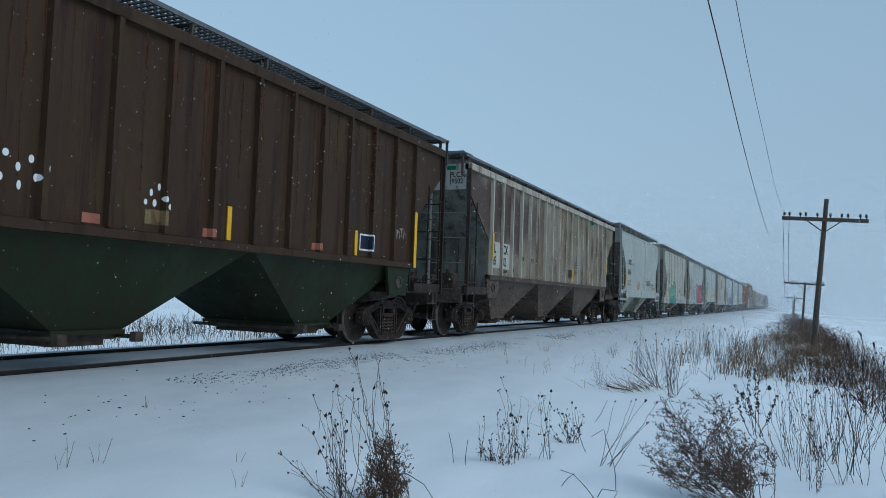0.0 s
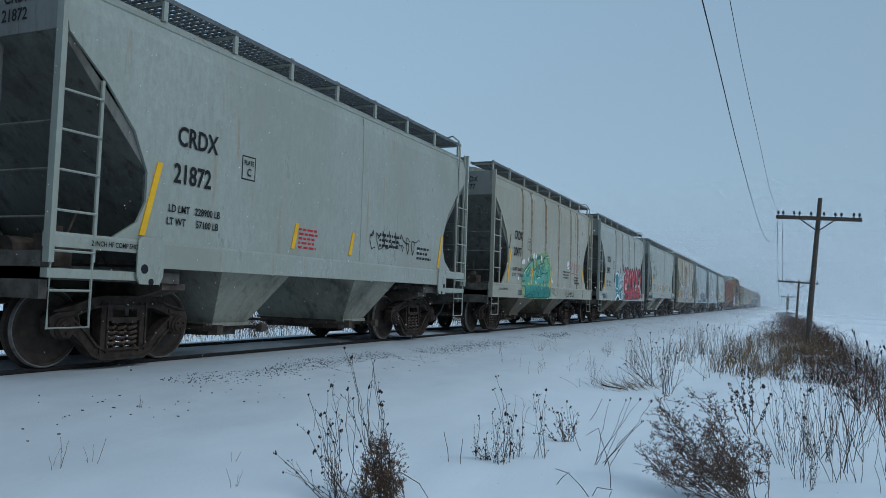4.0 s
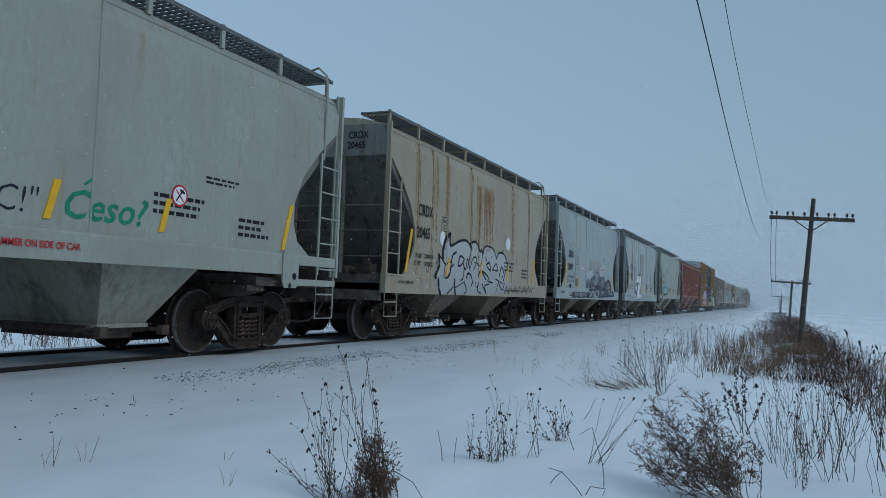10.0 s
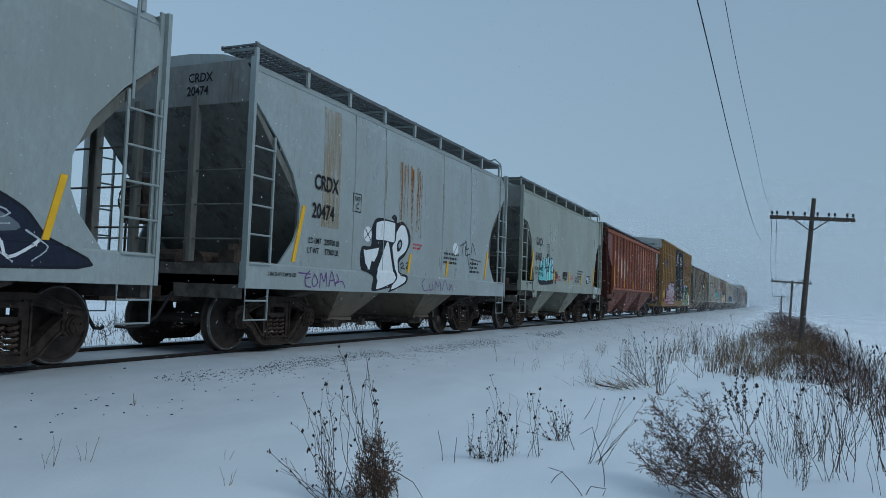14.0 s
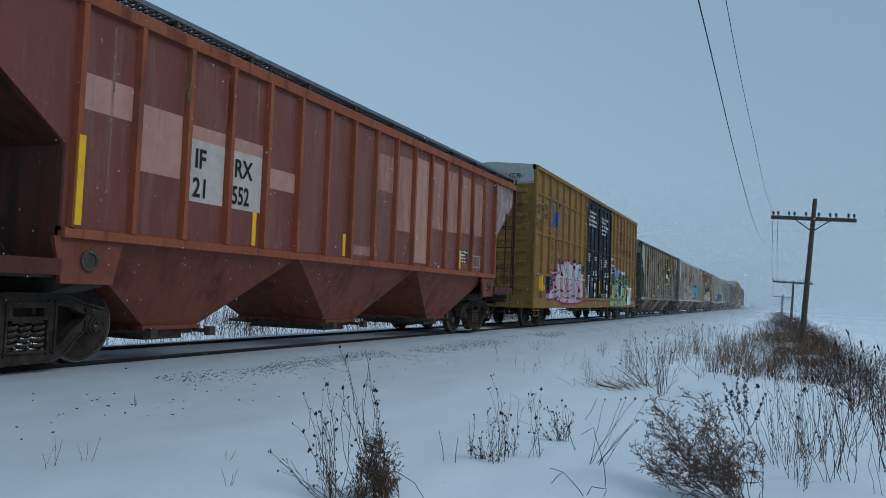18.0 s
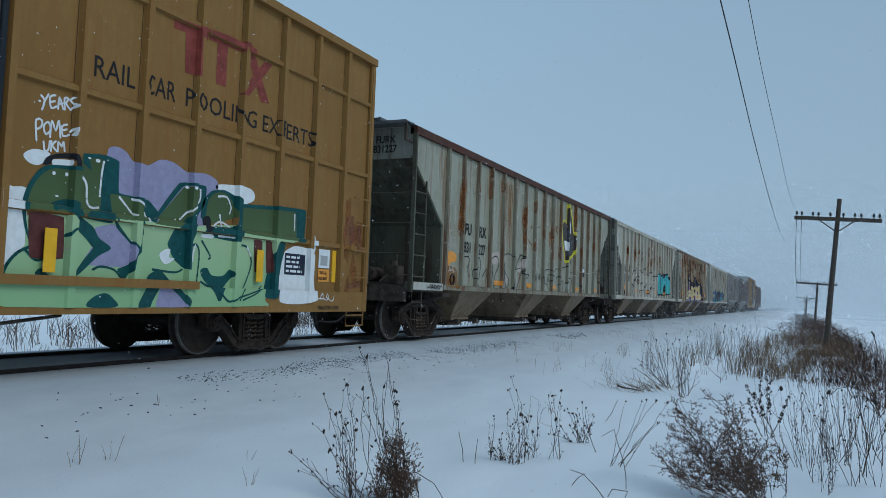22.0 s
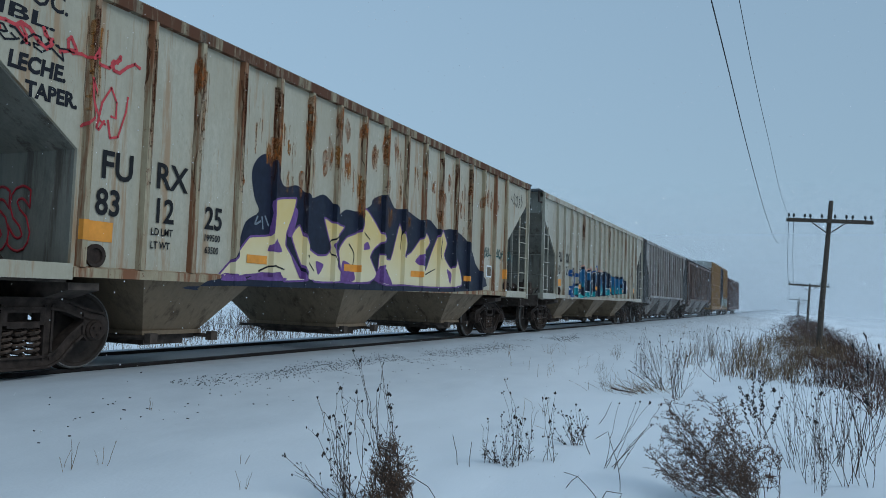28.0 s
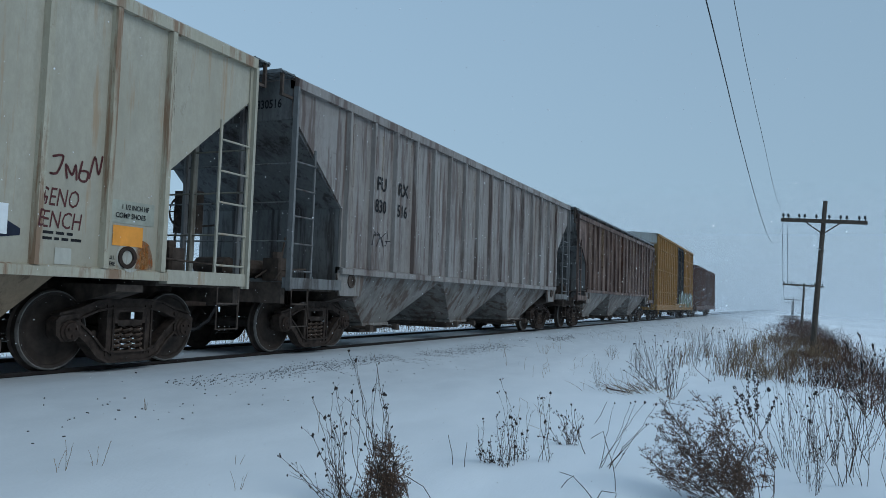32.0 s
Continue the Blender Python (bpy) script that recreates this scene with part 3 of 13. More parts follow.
def ribbed_hopper(spec):
    """A covered hopper car with outside posts, sloping end sheets and three outlet bays."""
    L, sill = spec["length"], spec.get("sill", 1.13)
    h, eave, cut = L / 2, spec.get("eave", 4.1), spec.get("cut", 1.5)
    car = thing("covered_hopper_car", spec["label"], "train car", "cars of the train")
    body, post, end, bay = spec["body"], spec.get("post", spec["body"]), spec.get("end", spec["body"]), spec.get("bay", spec["body"])
    outline = [(-h, eave), (-h, eave - 0.55), (-h + cut, 2.42), (-h + cut, sill), (h - cut, sill), (h - cut, 2.42), (h, eave - 0.55), (h, eave)]
    for d in (1, -1):
        part("side_sheet", Shape().prism(outline, "x", d * 1.48, d * 1.52), body, car, spec.get("side_label", ""))
        part("top_chord", Shape().prism([(d * 1.44, eave - 0.12), (d * 1.60, eave - 0.12), (d * 1.60, eave + 0.02), (d * 1.50, eave + 0.08), (d * 1.44, eave + 0.08)], "y", -h, h), spec.get("chord", post), car)
        part("side_sill", Shape().prism([(d * 1.44, sill - 0.07), (d * 1.585, sill - 0.07), (d * 1.585, sill + 0.03), (d * 1.522, sill + 0.05), (d * 1.44, sill + 0.05)], "y", -h + cut, h - cut), spec.get("sill_paint", post), car)
    n = spec.get("ribs", 16)
    rib = Shape().prism([(1.52, -0.05), (1.60, -0.035), (1.60, 0.035), (1.52, 0.05)], "z", sill + 0.04, eave - 0.11).mesh("rib", post)
    for i in range(n):
        y = -h + cut + 0.1 + (L - 2 * cut - 0.2) * i / (n - 1)
        for turn in (0, math.pi):
            ob = part("rib", rib, None, car)
            ob.location, ob.rotation_euler[2] = (0, y, 0), turn
    # roof with hatch trough and walkways
    part("roof", Shape().prism([(-1.5, eave - 0.02), (1.5, eave - 0.02), (1.5, eave + 0.03), (0.9, eave + 0.17), (-0.9, eave + 0.17), (-1.5, eave + 0.03)], "y", -h + 0.02, h - 0.02), body, car)
    for k in range(10):
        y = -h + 1.0 + (L - 2.9) * k / 9
        part("hatch_cover", Shape().prism([(-0.3, eave + 0.17), (0.3, eave + 0.17), (0.26, eave + 0.27), (-0.26, eave + 0.27)], "y", y, y + 0.9 * (L - 2.9) / 9), body, car)
    g = grating_mesh(0.52, L + 0.3)
    edge = spec.get("walk_edge", 1.52)  # how far out the walkways lie
    for x in (edge - 0.52, -edge):
        ob = part("walkway", g, None, car, "open steel roof walkway")
        ob.location = (x, -h - 0.15, eave + spec.get("walk", 0.2))
    w = eave + spec.get("walk", 0.2)
    e = edge
    bracket = Shape().prism([(-e, w - 0.03), (-e + 0.02, eave), (-e + 0.06, eave), (-e + 0.06, w - 0.06), (e - 0.06, w - 0.06), (e - 0.06, eave), (e - 0.02, eave), (e, w - 0.03)], "y", -0.02, 0.02).mesh("walkway_bracket", DARK_STEEL)
    for k in range(int(L / 1.5) + 1):
        part("walkway_bracket", bracket, None, car).location = (0, -h + 0.05 + k * (L - 0.1) / int(L / 1.5), 0)
    for d in (-1, 1):
        y = d * h
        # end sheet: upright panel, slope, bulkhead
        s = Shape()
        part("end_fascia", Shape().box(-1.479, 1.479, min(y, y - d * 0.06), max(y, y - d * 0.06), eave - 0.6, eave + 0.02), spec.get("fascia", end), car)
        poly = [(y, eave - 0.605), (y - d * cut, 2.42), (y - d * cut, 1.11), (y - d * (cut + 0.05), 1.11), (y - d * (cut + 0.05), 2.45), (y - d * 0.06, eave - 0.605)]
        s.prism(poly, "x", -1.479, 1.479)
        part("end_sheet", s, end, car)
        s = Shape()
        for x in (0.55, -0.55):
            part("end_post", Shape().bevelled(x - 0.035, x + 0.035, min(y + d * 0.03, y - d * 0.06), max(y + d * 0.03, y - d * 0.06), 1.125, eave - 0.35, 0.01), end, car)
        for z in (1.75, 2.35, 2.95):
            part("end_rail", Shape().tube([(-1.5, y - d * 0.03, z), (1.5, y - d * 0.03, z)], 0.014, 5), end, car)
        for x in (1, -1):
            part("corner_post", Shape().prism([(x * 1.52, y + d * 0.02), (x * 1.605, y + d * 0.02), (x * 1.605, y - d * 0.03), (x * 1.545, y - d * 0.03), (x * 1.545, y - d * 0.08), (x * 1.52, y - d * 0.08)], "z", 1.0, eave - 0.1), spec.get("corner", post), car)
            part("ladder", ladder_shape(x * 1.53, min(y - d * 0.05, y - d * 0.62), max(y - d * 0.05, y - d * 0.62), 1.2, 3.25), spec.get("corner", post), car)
            a = sorted((y - d * 0.12, y - d * 0.55))
            part("stirrup_step", stirrup_shape(x * 1.54, a[0], a[1], 0.45, 1.05), DARK_STEEL, car)
            a = sorted((y, y - d * cut))
            part("end_side_sill", Shape().prism([(x * 1.44, 1.03), (x * 1.57, 1.03), (x * 1.57, 1.2), (x * 1.44, 1.2)], "y", a[0], a[1]), spec.get("corner", post), car)
            if sill > 1.3:
                a = sorted((y - d * 1.42, y - d * 2.35))
                part("bolster_web", Shape().prism([(a[0], sill - 0.06), (a[0] + 0.12, 0.94), (a[1] - 0.12, 0.94), (a[1], sill - 0.06)], "x", x * 1.47, x * 1.525), bay, car)
                part("jacking_eye", Shape().lathe([(x * 1.525, 0.12), (x * 1.55, 0.12), (x * 1.55, 0.085), (x * 1.528, 0.08)], ((a[0] + a[1]) / 2, 1.2), 16), DARK_STEEL, car)
        outer = edge > 1  # walkways at the eaves carry the crossover high, inner ones leave it level with the roof
        wide, top = (0.5, eave + spec.get("walk", 0.2) + 0.035) if outer else (0.32, eave + 0.06)
        cross = part("crossover_walk", grating_mesh(wide, 3.04), None, car, "open steel crossover walkway")
        cross.location, cross.rotation_euler[2] = (1.52, y - wide / 2 + d * (0.06 if outer else 0.19), top), math.pi / 2
        for x in (1.49, -1.49):
            part("crossover_post", Shape().box(x - 0.025, x + 0.025, y + d * 0.27, y + d * 0.31, eave - 0.3, top - 0.005).box(x - 0.02, x + 0.02, min(y, y + d * 0.3), max(y, y + d * 0.3), eave - 0.3, eave - 0.26), DARK_STEEL, car)
        a = sorted((y, y - d * (cut + 0.04)))
        part("end_platform", Shape().box(-1.43, 1.43, a[0], a[1], 1.0, 1.12).box(-1.43, 1.43, min(y, y - d * 0.1), max(y, y - d * 0.1), 0.8, 1.0), DARK_STEEL, car)
        brake_gear(y, car, -d)
        build_truck(car, y - d * spec.get("truck", 1.55))
    hand_brake((h - 0.1) * spec.get("brake_end", -1), -spec.get("brake_end", -1), car)
    underframe(car, h, None)
    pitch = (L - 7.75) / 2
    for i in range(3):
        yc = -h + 3.8 + pitch * i
        wide = pitch / 2 if sill > 1.3 else 1.02
        part("outlet_bay", hopper_bay(yc, wide, 0.5, sill - 0.02, 0.42), bay, car)
        part("outlet_gate", gate_shape(yc, 0.40, 0.8, 0.45), DARK_STEEL, car)
    if sill < 1.3:
        part("belly_sheet", Shape().box(-1.44, 1.44, -h + cut + 0.1, h - cut - 0.1, sill - 0.02, sill + 0.03), DARK_STEEL, car)
    return car


def smooth_hopper(spec):
    """A short covered hopper with plain curved sides, scooped ends and two outlet bays."""
    L, h = spec.get("length", 11.2), spec.get("length", 11.2) / 2
    car = thing("covered_hopper_car", spec["label"], "train car", "cars of the train")
    body, dark = spec["body"], spec["end"]
    lo, hi = spec.get("sill", (0.95, 1.33))
    sect = [(1.595, hi - 0.01), (1.60, 2.0), (1.60, 3.3), (1.585, 3.9), (1.53, 4.12), (1.40, 4.26)]
    # side sheets: rows of the curved section, trimmed at both ends by the scoop
    scoop = spec.get("scoop") or [(4.26, 0.0), (4.12, 0.03), (3.9, 0.05), (3.62, 0.10), (3.2, 0.62), (2.75, 1.05), (2.3, 1.27), (1.95, 1.27), (1.7, 1.15), (hi - 0.01, 0.8)]

    def width_at(z):
        for (xa, za), (xb, zb) in zip(sect, sect[1:]):
            if za <= z <= zb:
                return xa + (xb - xa) * (z - za) / (zb - za)
        return sect[-1][0]
    for d in (1, -1):
        s = Shape()
        cols = 24
        for z, inset in scoop:
            for t in (0, 0.035):
                w = width_at(z) - t
                for c in range(cols + 1):
                    y = -h + inset + (L - 2 * inset) * c / cols
                    s.v.append((d * w, y, z))
        row = cols + 1
        for i in range(len(scoop) - 1):
            for layer in (0, 1):
                a, b = (2 * i + layer) * row, (2 * i + 2 + layer) * row
                for c in range(cols):
                    q = (a + c, b + c, b + c + 1, a + c + 1)
                    s.f.append(q if (layer == 0) == (d > 0) else q[::-1])
            for c, flip in ((0, d > 0), (cols, d < 0)):
                q = (2 * i * row + c, (2 * i + 1) * row + c, (2 * i + 3) * row + c, (2 * i + 2) * row + c)
                s.f.append(q if flip else q[::-1])
        part("side_sheet", s, body, car, spec.get("side_label", ""), smooth=False)
        reach = h - 1.3 if spec.get("open_sill") else h
        part("side_sill", Shape().prism([(d * 1.5, lo), (d * 1.62, lo), (d * 1.62, hi - 0.03), (d * 1.603, hi), (d * 1.5, hi)], "y", -reach, reach), body, car)
        if spec.get("open_sill"):  # past the jacking plates only an upper and a lower beam go on to the corner
            for a in (-h, reach):
                part("end_beam", Shape().prism([(d * 1.5, hi - 0.16), (d * 1.615, hi - 0.16), (d * 1.615, hi - 0.03), (d * 1.6, hi - 0.002), (d * 1.5, hi - 0.002)], "y", a, a + 1.3), body, car)
                part("end_beam", Shape().prism([(d * 1.5, lo - 0.16), (d * 1.6, lo - 0.16), (d * 1.6, lo - 0.06), (d * 1.5, lo - 0.06)], "y", a, a + 1.3), body, car)
        part("eave_rail", Shape().prism([(d * 1.47, 4.17), (d * 1.535, 4.10), (d * 1.55, 4.115), (d * 1.485, 4.19)], "y", -h, h), spec.get("eave", body), car)
        for k in range(len(spec.get("seams", (2.1, 3.6, 5.2, 7.7, 9.2)))):
            y = -h + spec.get("seams", (2.1, 3.6, 5.2, 7.7, 9.2))[k]
            pts = [(d * (width_at(z) + 0.001), y, z) for z in (hi + 0.02, 2.0, 3.3, 3.9)] + [(d * 1.56, y + 0.04, 4.1)]
            part("seam", Shape().tube(pts, 0.012, 6), spec.get("seam", body), car)
    part("roof", Shape().prism([(-1.42, 4.24), (1.42, 4.24), (1.0, 4.36), (0.4, 4.42), (-0.4, 4.42), (-1.0, 4.36)], "y", -h + 0.03, h - 0.03), body, car)
    for k in range(6):
        y = -h + 1.1 + 1.55 * k * (L - 2.2) / 9.3
        part("hatch_cover", Shape().prism([(-0.42, 4.41), (0.42, 4.41), (0.36, 4.52), (-0.36, 4.52)], "y", y, y + 1.2), body, car)
    g = grating_mesh(0.62, L - 0.3)
    for x in (0.86, -1.48):
        ob = part("walkway", g, None, car, "open steel roof walkway")
        ob.location = (x, -h + 0.15, 4.5)
        edge = 1.47 if x > 0 else -1.47
        post = Shape().box(edge - 0.02, edge + 0.02, -0.035, 0.035, 4.22, 4.55).box(min(edge, edge * 0.6), max(edge, edge * 0.6), -0.02, 0.02, 4.44, 4.475).mesh("walkway_post", spec.get("eave", body))
        for k in range(9):
            part("walkway_post", post, None, car).location = (0, -h + 0.2 + (L - 0.5) * k / 8, 0)
    for d in (-1, 1):
        y = d * h
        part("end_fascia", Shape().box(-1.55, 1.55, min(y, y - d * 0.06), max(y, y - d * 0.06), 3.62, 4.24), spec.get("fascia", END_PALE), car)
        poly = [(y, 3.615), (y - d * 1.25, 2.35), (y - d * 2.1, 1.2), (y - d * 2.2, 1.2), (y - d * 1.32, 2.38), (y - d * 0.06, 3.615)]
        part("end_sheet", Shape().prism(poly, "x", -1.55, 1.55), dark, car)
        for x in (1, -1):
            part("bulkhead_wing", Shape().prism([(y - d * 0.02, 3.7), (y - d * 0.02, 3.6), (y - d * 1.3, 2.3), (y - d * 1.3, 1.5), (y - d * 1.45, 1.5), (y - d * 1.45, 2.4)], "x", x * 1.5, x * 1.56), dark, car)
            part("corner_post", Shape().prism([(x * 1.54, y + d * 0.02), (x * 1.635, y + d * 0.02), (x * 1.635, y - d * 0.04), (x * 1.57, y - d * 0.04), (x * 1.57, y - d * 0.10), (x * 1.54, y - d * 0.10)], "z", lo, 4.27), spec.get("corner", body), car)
            a = sorted((y - d * 0.04, y - d * 0.56))
            part("ladder", ladder_shape(x * 1.60, a[0], a[1], 1.2, 3.2), spec.get("corner", body), car)
            part("stirrup_step", stirrup_shape(x * 1.59, a[0], a[1], 0.5, lo + 0.02), spec.get("corner", body), car)
            a = sorted((y - d * 1.15, y - d * 1.56))
            if spec.get("plates", True):
                plate = part("jacking_plate", Shape().prism([(a[0], lo - 0.10), (a[0] + 0.05, lo - 0.2), (a[1] - 0.05, lo - 0.2), (a[1], lo - 0.10), (a[1], hi - 0.02), (a[1] - 0.04, hi + 0.03), (a[0] + 0.04, hi + 0.03), (a[0], hi - 0.02)], "x", x * 1.622, x * 1.645), body, car)
                for off, z, r in ((0.11, lo - 0.02, 0.055), (0.22, lo - 0.17, 0.04)):
                    part("jacking_hole", Shape().lathe([(x * 1.645, r), (x * 1.649, r), (x * 1.649, 0.01)], (y - d * (1.15 + off), z), 14), BLACK_PAINT, plate)
            if d > 0:
                rail = [(x * 1.60, y - 0.5, 3.1), (x * 1.615, y - 0.5, 4.3), (x * 1.58, y - 0.5, 4.52), (x * 1.42, y - 0.5, 4.66), (x * 1.25, y - 0.5, 4.62), (x * 1.2, y - 0.5, 4.5)]
                part("roof_grab_rail", Shape().tube(rail, 0.02, 6), spec.get("corner", body), car)
        s = Shape()
        for x in (0.55, -0.55):
            part("end_post", Shape().bevelled(x - 0.06, x + 0.06, min(y + d * 0.03, y - d * 0.09), max(y + d * 0.03, y - d * 0.09), 1.32, 3.75, 0.01), dark, car)
        for z in (1.65, 2.15, 2.65):
            part("end_rail", Shape().tube([(-1.5, y - d * 0.03, z), (1.5, y - d * 0.03, z)], 0.014, 5), dark, car)
        a = sorted((y, y - d * 2.0))
        part("end_platform", Shape().box(-1.49, 1.49, a[0], a[1], 1.0, 1.13).box(-1.49, 1.49, min(y, y - d * 0.1), max(y, y - d * 0.1), 0.8, 1.3), GRIMY_STEEL, car)
        brake_gear(y, car, -d)
        build_truck(car, y - d * 1.56)
    hand_brake(-h + 0.1, 1, car)
    underframe(car, h, None)
    for yc in (-1.93, 1.65):
        part("outlet_bay", hopper_bay(yc, 0.82, 0.38, lo + 0.06, 0.46), spec["bay"], car)
        part("outlet_gate", gate_shape(yc, 0.44, 0.8, 0.40), DARK_STEEL, car)
    part("belly_sheet", Shape().box(-1.5, 1.5, -h + 2.0, h - 2.0, lo + 0.05, lo + 0.1), DARK_STEEL, car)
    return car


def boxcar(spec):
    """A high boxcar with outside posts and a pair of plug doors on each side."""
    L, eave = spec["length"], spec.get("eave", 5.08)
    h, sill = L / 2, 0.95
    car = thing("boxcar", spec["label"], "train car", "cars of the train")
    body, door, end = spec["body"], spec["door"], spec.get("end", spec["body"])
    d0, d1 = spec.get("doors", (-2.3, 2.3))
    for d in (1, -1):
        for a, b in ((-h, d0), (d1, h)):
            part("side_sheet", Shape().box(min(d * 1.44, d * 1.48), max(d * 1.44, d * 1.48), a, b, sill, eave), body, car)
            n = round((b - a) / 0.87)
            for i in range(n + 1):
                y = min(max(a + (b - a) * i / n, a + 0.06), b - 0.06)
                part("rib", Shape().prism([(d * 1.48, y - 0.06), (d * 1.555, y - 0.04), (d * 1.555, y + 0.04), (d * 1.48, y + 0.06)], "z", sill, eave - 0.08), body, car)
            for z in spec.get("belts", (1.7, 3.0, 4.26)):
                part("belt_rail", Shape().prism([(d * 1.48, z - 0.05), (d * 1.53, z - 0.03), (d * 1.53, z + 0.03), (d * 1.48, z + 0.05)], "y", a + 0.1, b - 0.1), body, car)
        m = (d0 + d1) / 2
        for a, b in ((d0, m), (m, d1)):
            leaf = part("plug_door", Shape().box(min(d * 1.46, d * 1.51), max(d * 1.46, d * 1.51), a + 0.02, b - 0.02, sill + 0.1, eave - 0.12), door, car, spec.get("door_label", ""))
            s = Shape()
            for y in (a + 0.06, a + (b - a) * 0.36, a + (b - a) * 0.66, b - 0.06):
                s.bevelled(min(d * 1.51, d * 1.555), max(d * 1.51, d * 1.555), y - 0.035, y + 0.035, sill + 0.12, eave - 0.14, 0.01)
            for z in (sill + 0.2, 2.0, 2.95, 3.95, eave - 0.25):
                s.box(min(d * 1.511, d * 1.545), max(d * 1.511, d * 1.545), a + 0.08, b - 0.08, z - 0.04, z + 0.04)
            part("door_frame", s, door, leaf)
            for y in (a + 0.16, b - 0.16):
                part("locking_bar", Shape().tube([(d * 1.585, y, sill + 0.15), (d * 1.585, y, eave - 0.3)], 0.02, 6), DARK_STEEL, leaf)
        part("door_track", Shape().box(min(d * 1.45, d * 1.60), max(d * 1.45, d * 1.60), d0 - 1.2, d1 + spec.get("track", 1.2), sill - 0.03, sill + 0.07), body, car)
        part("side_sill", Shape().prism([(d * 1.40, 0.62), (d * 1.53, 0.62), (d * 1.53, sill), (d * 1.40, sill)], "y", -h + 0.05, h - 0.05), body, car)
        part("top_chord", Shape().prism([(d * 1.40, eave - 0.1), (d * 1.58, eave - 0.1), (d * 1.58, eave + 0.02), (d * 1.40, eave + 0.06)], "y", -h, h), spec.get("chord", body), car)
    roof = Shape().prism([(-1.5, eave + 0.02), (1.5, eave + 0.02), (0, eave + 0.14)], "y", -h + 0.03, h - 0.03)
    for k in range(int(L / 1.2)):
        y = -h + 0.5 + 1.2 * k
        roof.prism([(-1.48, eave + 0.04), (1.48, eave + 0.04), (0, eave + 0.19)], "y", y, y + 0.08)
    part("roof", roof, spec.get("roof", body), car)
    part("floor", Shape().box(-1.44, 1.44, -h + 0.05, h - 0.05, 0.9, 1.02), DARK_STEEL, car)
    for d in (-1, 1):
        y = d * h
        part("end_sheet", Shape().box(-1.50, 1.50, min(y, y - d * 0.06), max(y, y - d * 0.06), 0.95, eave - 0.55), end, car)
        part("end_fascia", Shape().prism([(-1.50, eave - 0.55), (1.50, eave - 0.55), (1.50, eave + 0.05), (0, eave + 0.18), (-1.50, eave + 0.05)], "y", min(y, y - d * 0.05), max(y, y - d * 0.05)), spec.get("fascia", body), car, spec.get("fascia_label", ""))
        for k in range(9):
            z = 1.25 + k * 0.38
            part("end_corrugation", Shape().prism([(y, z - 0.08), (y + d * 0.06, z - 0.03), (y + d * 0.06, z + 0.03), (y, z + 0.08)], "x", -1.25, 1.25), end, car)
        for x in (1, -1):
            a = sorted((y - d * 0.08, y - d * 0.62))
            part("ladder", ladder_shape(x * 1.57, a[0], a[1], 1.1, 2.9, 0.45, False), body, car)
            part("corner_post", Shape().bevelled(min(x * 1.44, x * 1.545), max(x * 1.44, x * 1.545), min(y + d * 0.008, y - d * 0.12), max(y + d * 0.008, y - d * 0.12), 0.62, eave - 0.1, 0.015), body, car)
            part("stirrup_step", stirrup_shape(x * 1.52, a[0], a[1], 0.38, 0.65), end, car)
            part("end_ladder", end_ladder(x, y, d, eave), end, car)
        part("end_sill", Shape().box(-1.5, 1.5, min(y, y - d * 0.15), max(y, y - d * 0.15), 0.62, 0.95), end, car)
        build_truck(car, y - d * 2.42)
    underframe(car, h, body)
    s = Shape()
    s.tube([(0.9, -2.2, 0.62), (0.9, -1.2, 0.62)], 0.17, 10)
    s.tube([(0.9, 0.4, 0.6), (0.9, 1.1, 0.6)], 0.14, 10)
    s.box(0.5, 1.2, -0.6, 0.0, 0.5, 0.85)
    s.tube([(1.35, -5.6, 0.55), (1.35, 2.4, 0.5), (1.3, 3.4, 0.6)], 0.02, 5)
    for y in (-3.6, -0.9, 1.6, 2.6):
        s.tube([(1.3, y, 0.9), (1.35, y, 0.42)], 0.018, 5)
    part("brake_rigging", s, DARK_STEEL, car)
    return car


def end_ladder(x, y, d, eave):
    s = Shape()
    for z in [1.2 + 0.42 * k for k in range(9)]:
        s.tube([(x * 1.42, y + d * 0.02, z), (x * 1.42, y + d * 0.1, z), (x * 0.98, y + d * 0.1, z), (x * 0.98, y + d * 0.02, z)], 0.014, 5)
    return s


# ---- the bank: poles, wires, weeds ----
DRY_STEM = twigs("dry_weed_stem", [(0.045, 0.034, 0.028), (0.085, 0.060, 0.045), (0.055, 0.036, 0.03), (0.12, 0.085, 0.06)])
DARK_SEED = twigs("dark_seed_head", [(0.022, 0.02, 0.022), (0.045, 0.035, 0.030), (0.03, 0.026, 0.026)])
BUSH_TWIG = twigs("brown_bush_twig", [(0.07, 0.05, 0.04), (0.115, 0.08, 0.06), (0.06, 0.042, 0.036)])
BUSH_SEED = twigs("brown_bush_seed", [(0.055, 0.034, 0.027), (0.19, 0.105, 0.068), (0.09, 0.055, 0.042), (0.28, 0.18, 0.12)])
STRAW = twigs("dead_straw", [(0.12, 0.08, 0.052), (0.27, 0.19, 0.11), (0.17, 0.115, 0.07), (0.33, 0.25, 0.16)])
RUSSET = twigs("russet_shrub_twig", [(0.052, 0.029, 0.023), (0.125, 0.058, 0.038), (0.036, 0.022, 0.020), (0.17, 0.09, 0.052)])
STONE = plain("ballast_stone", (0.075, 0.075, 0.08), 0.9, 0, 0.5, 10)
GLASS_KNOB = plain("dark_insulator", (0.03, 0.035, 0.035), 0.3, 0, 0.3, 10)


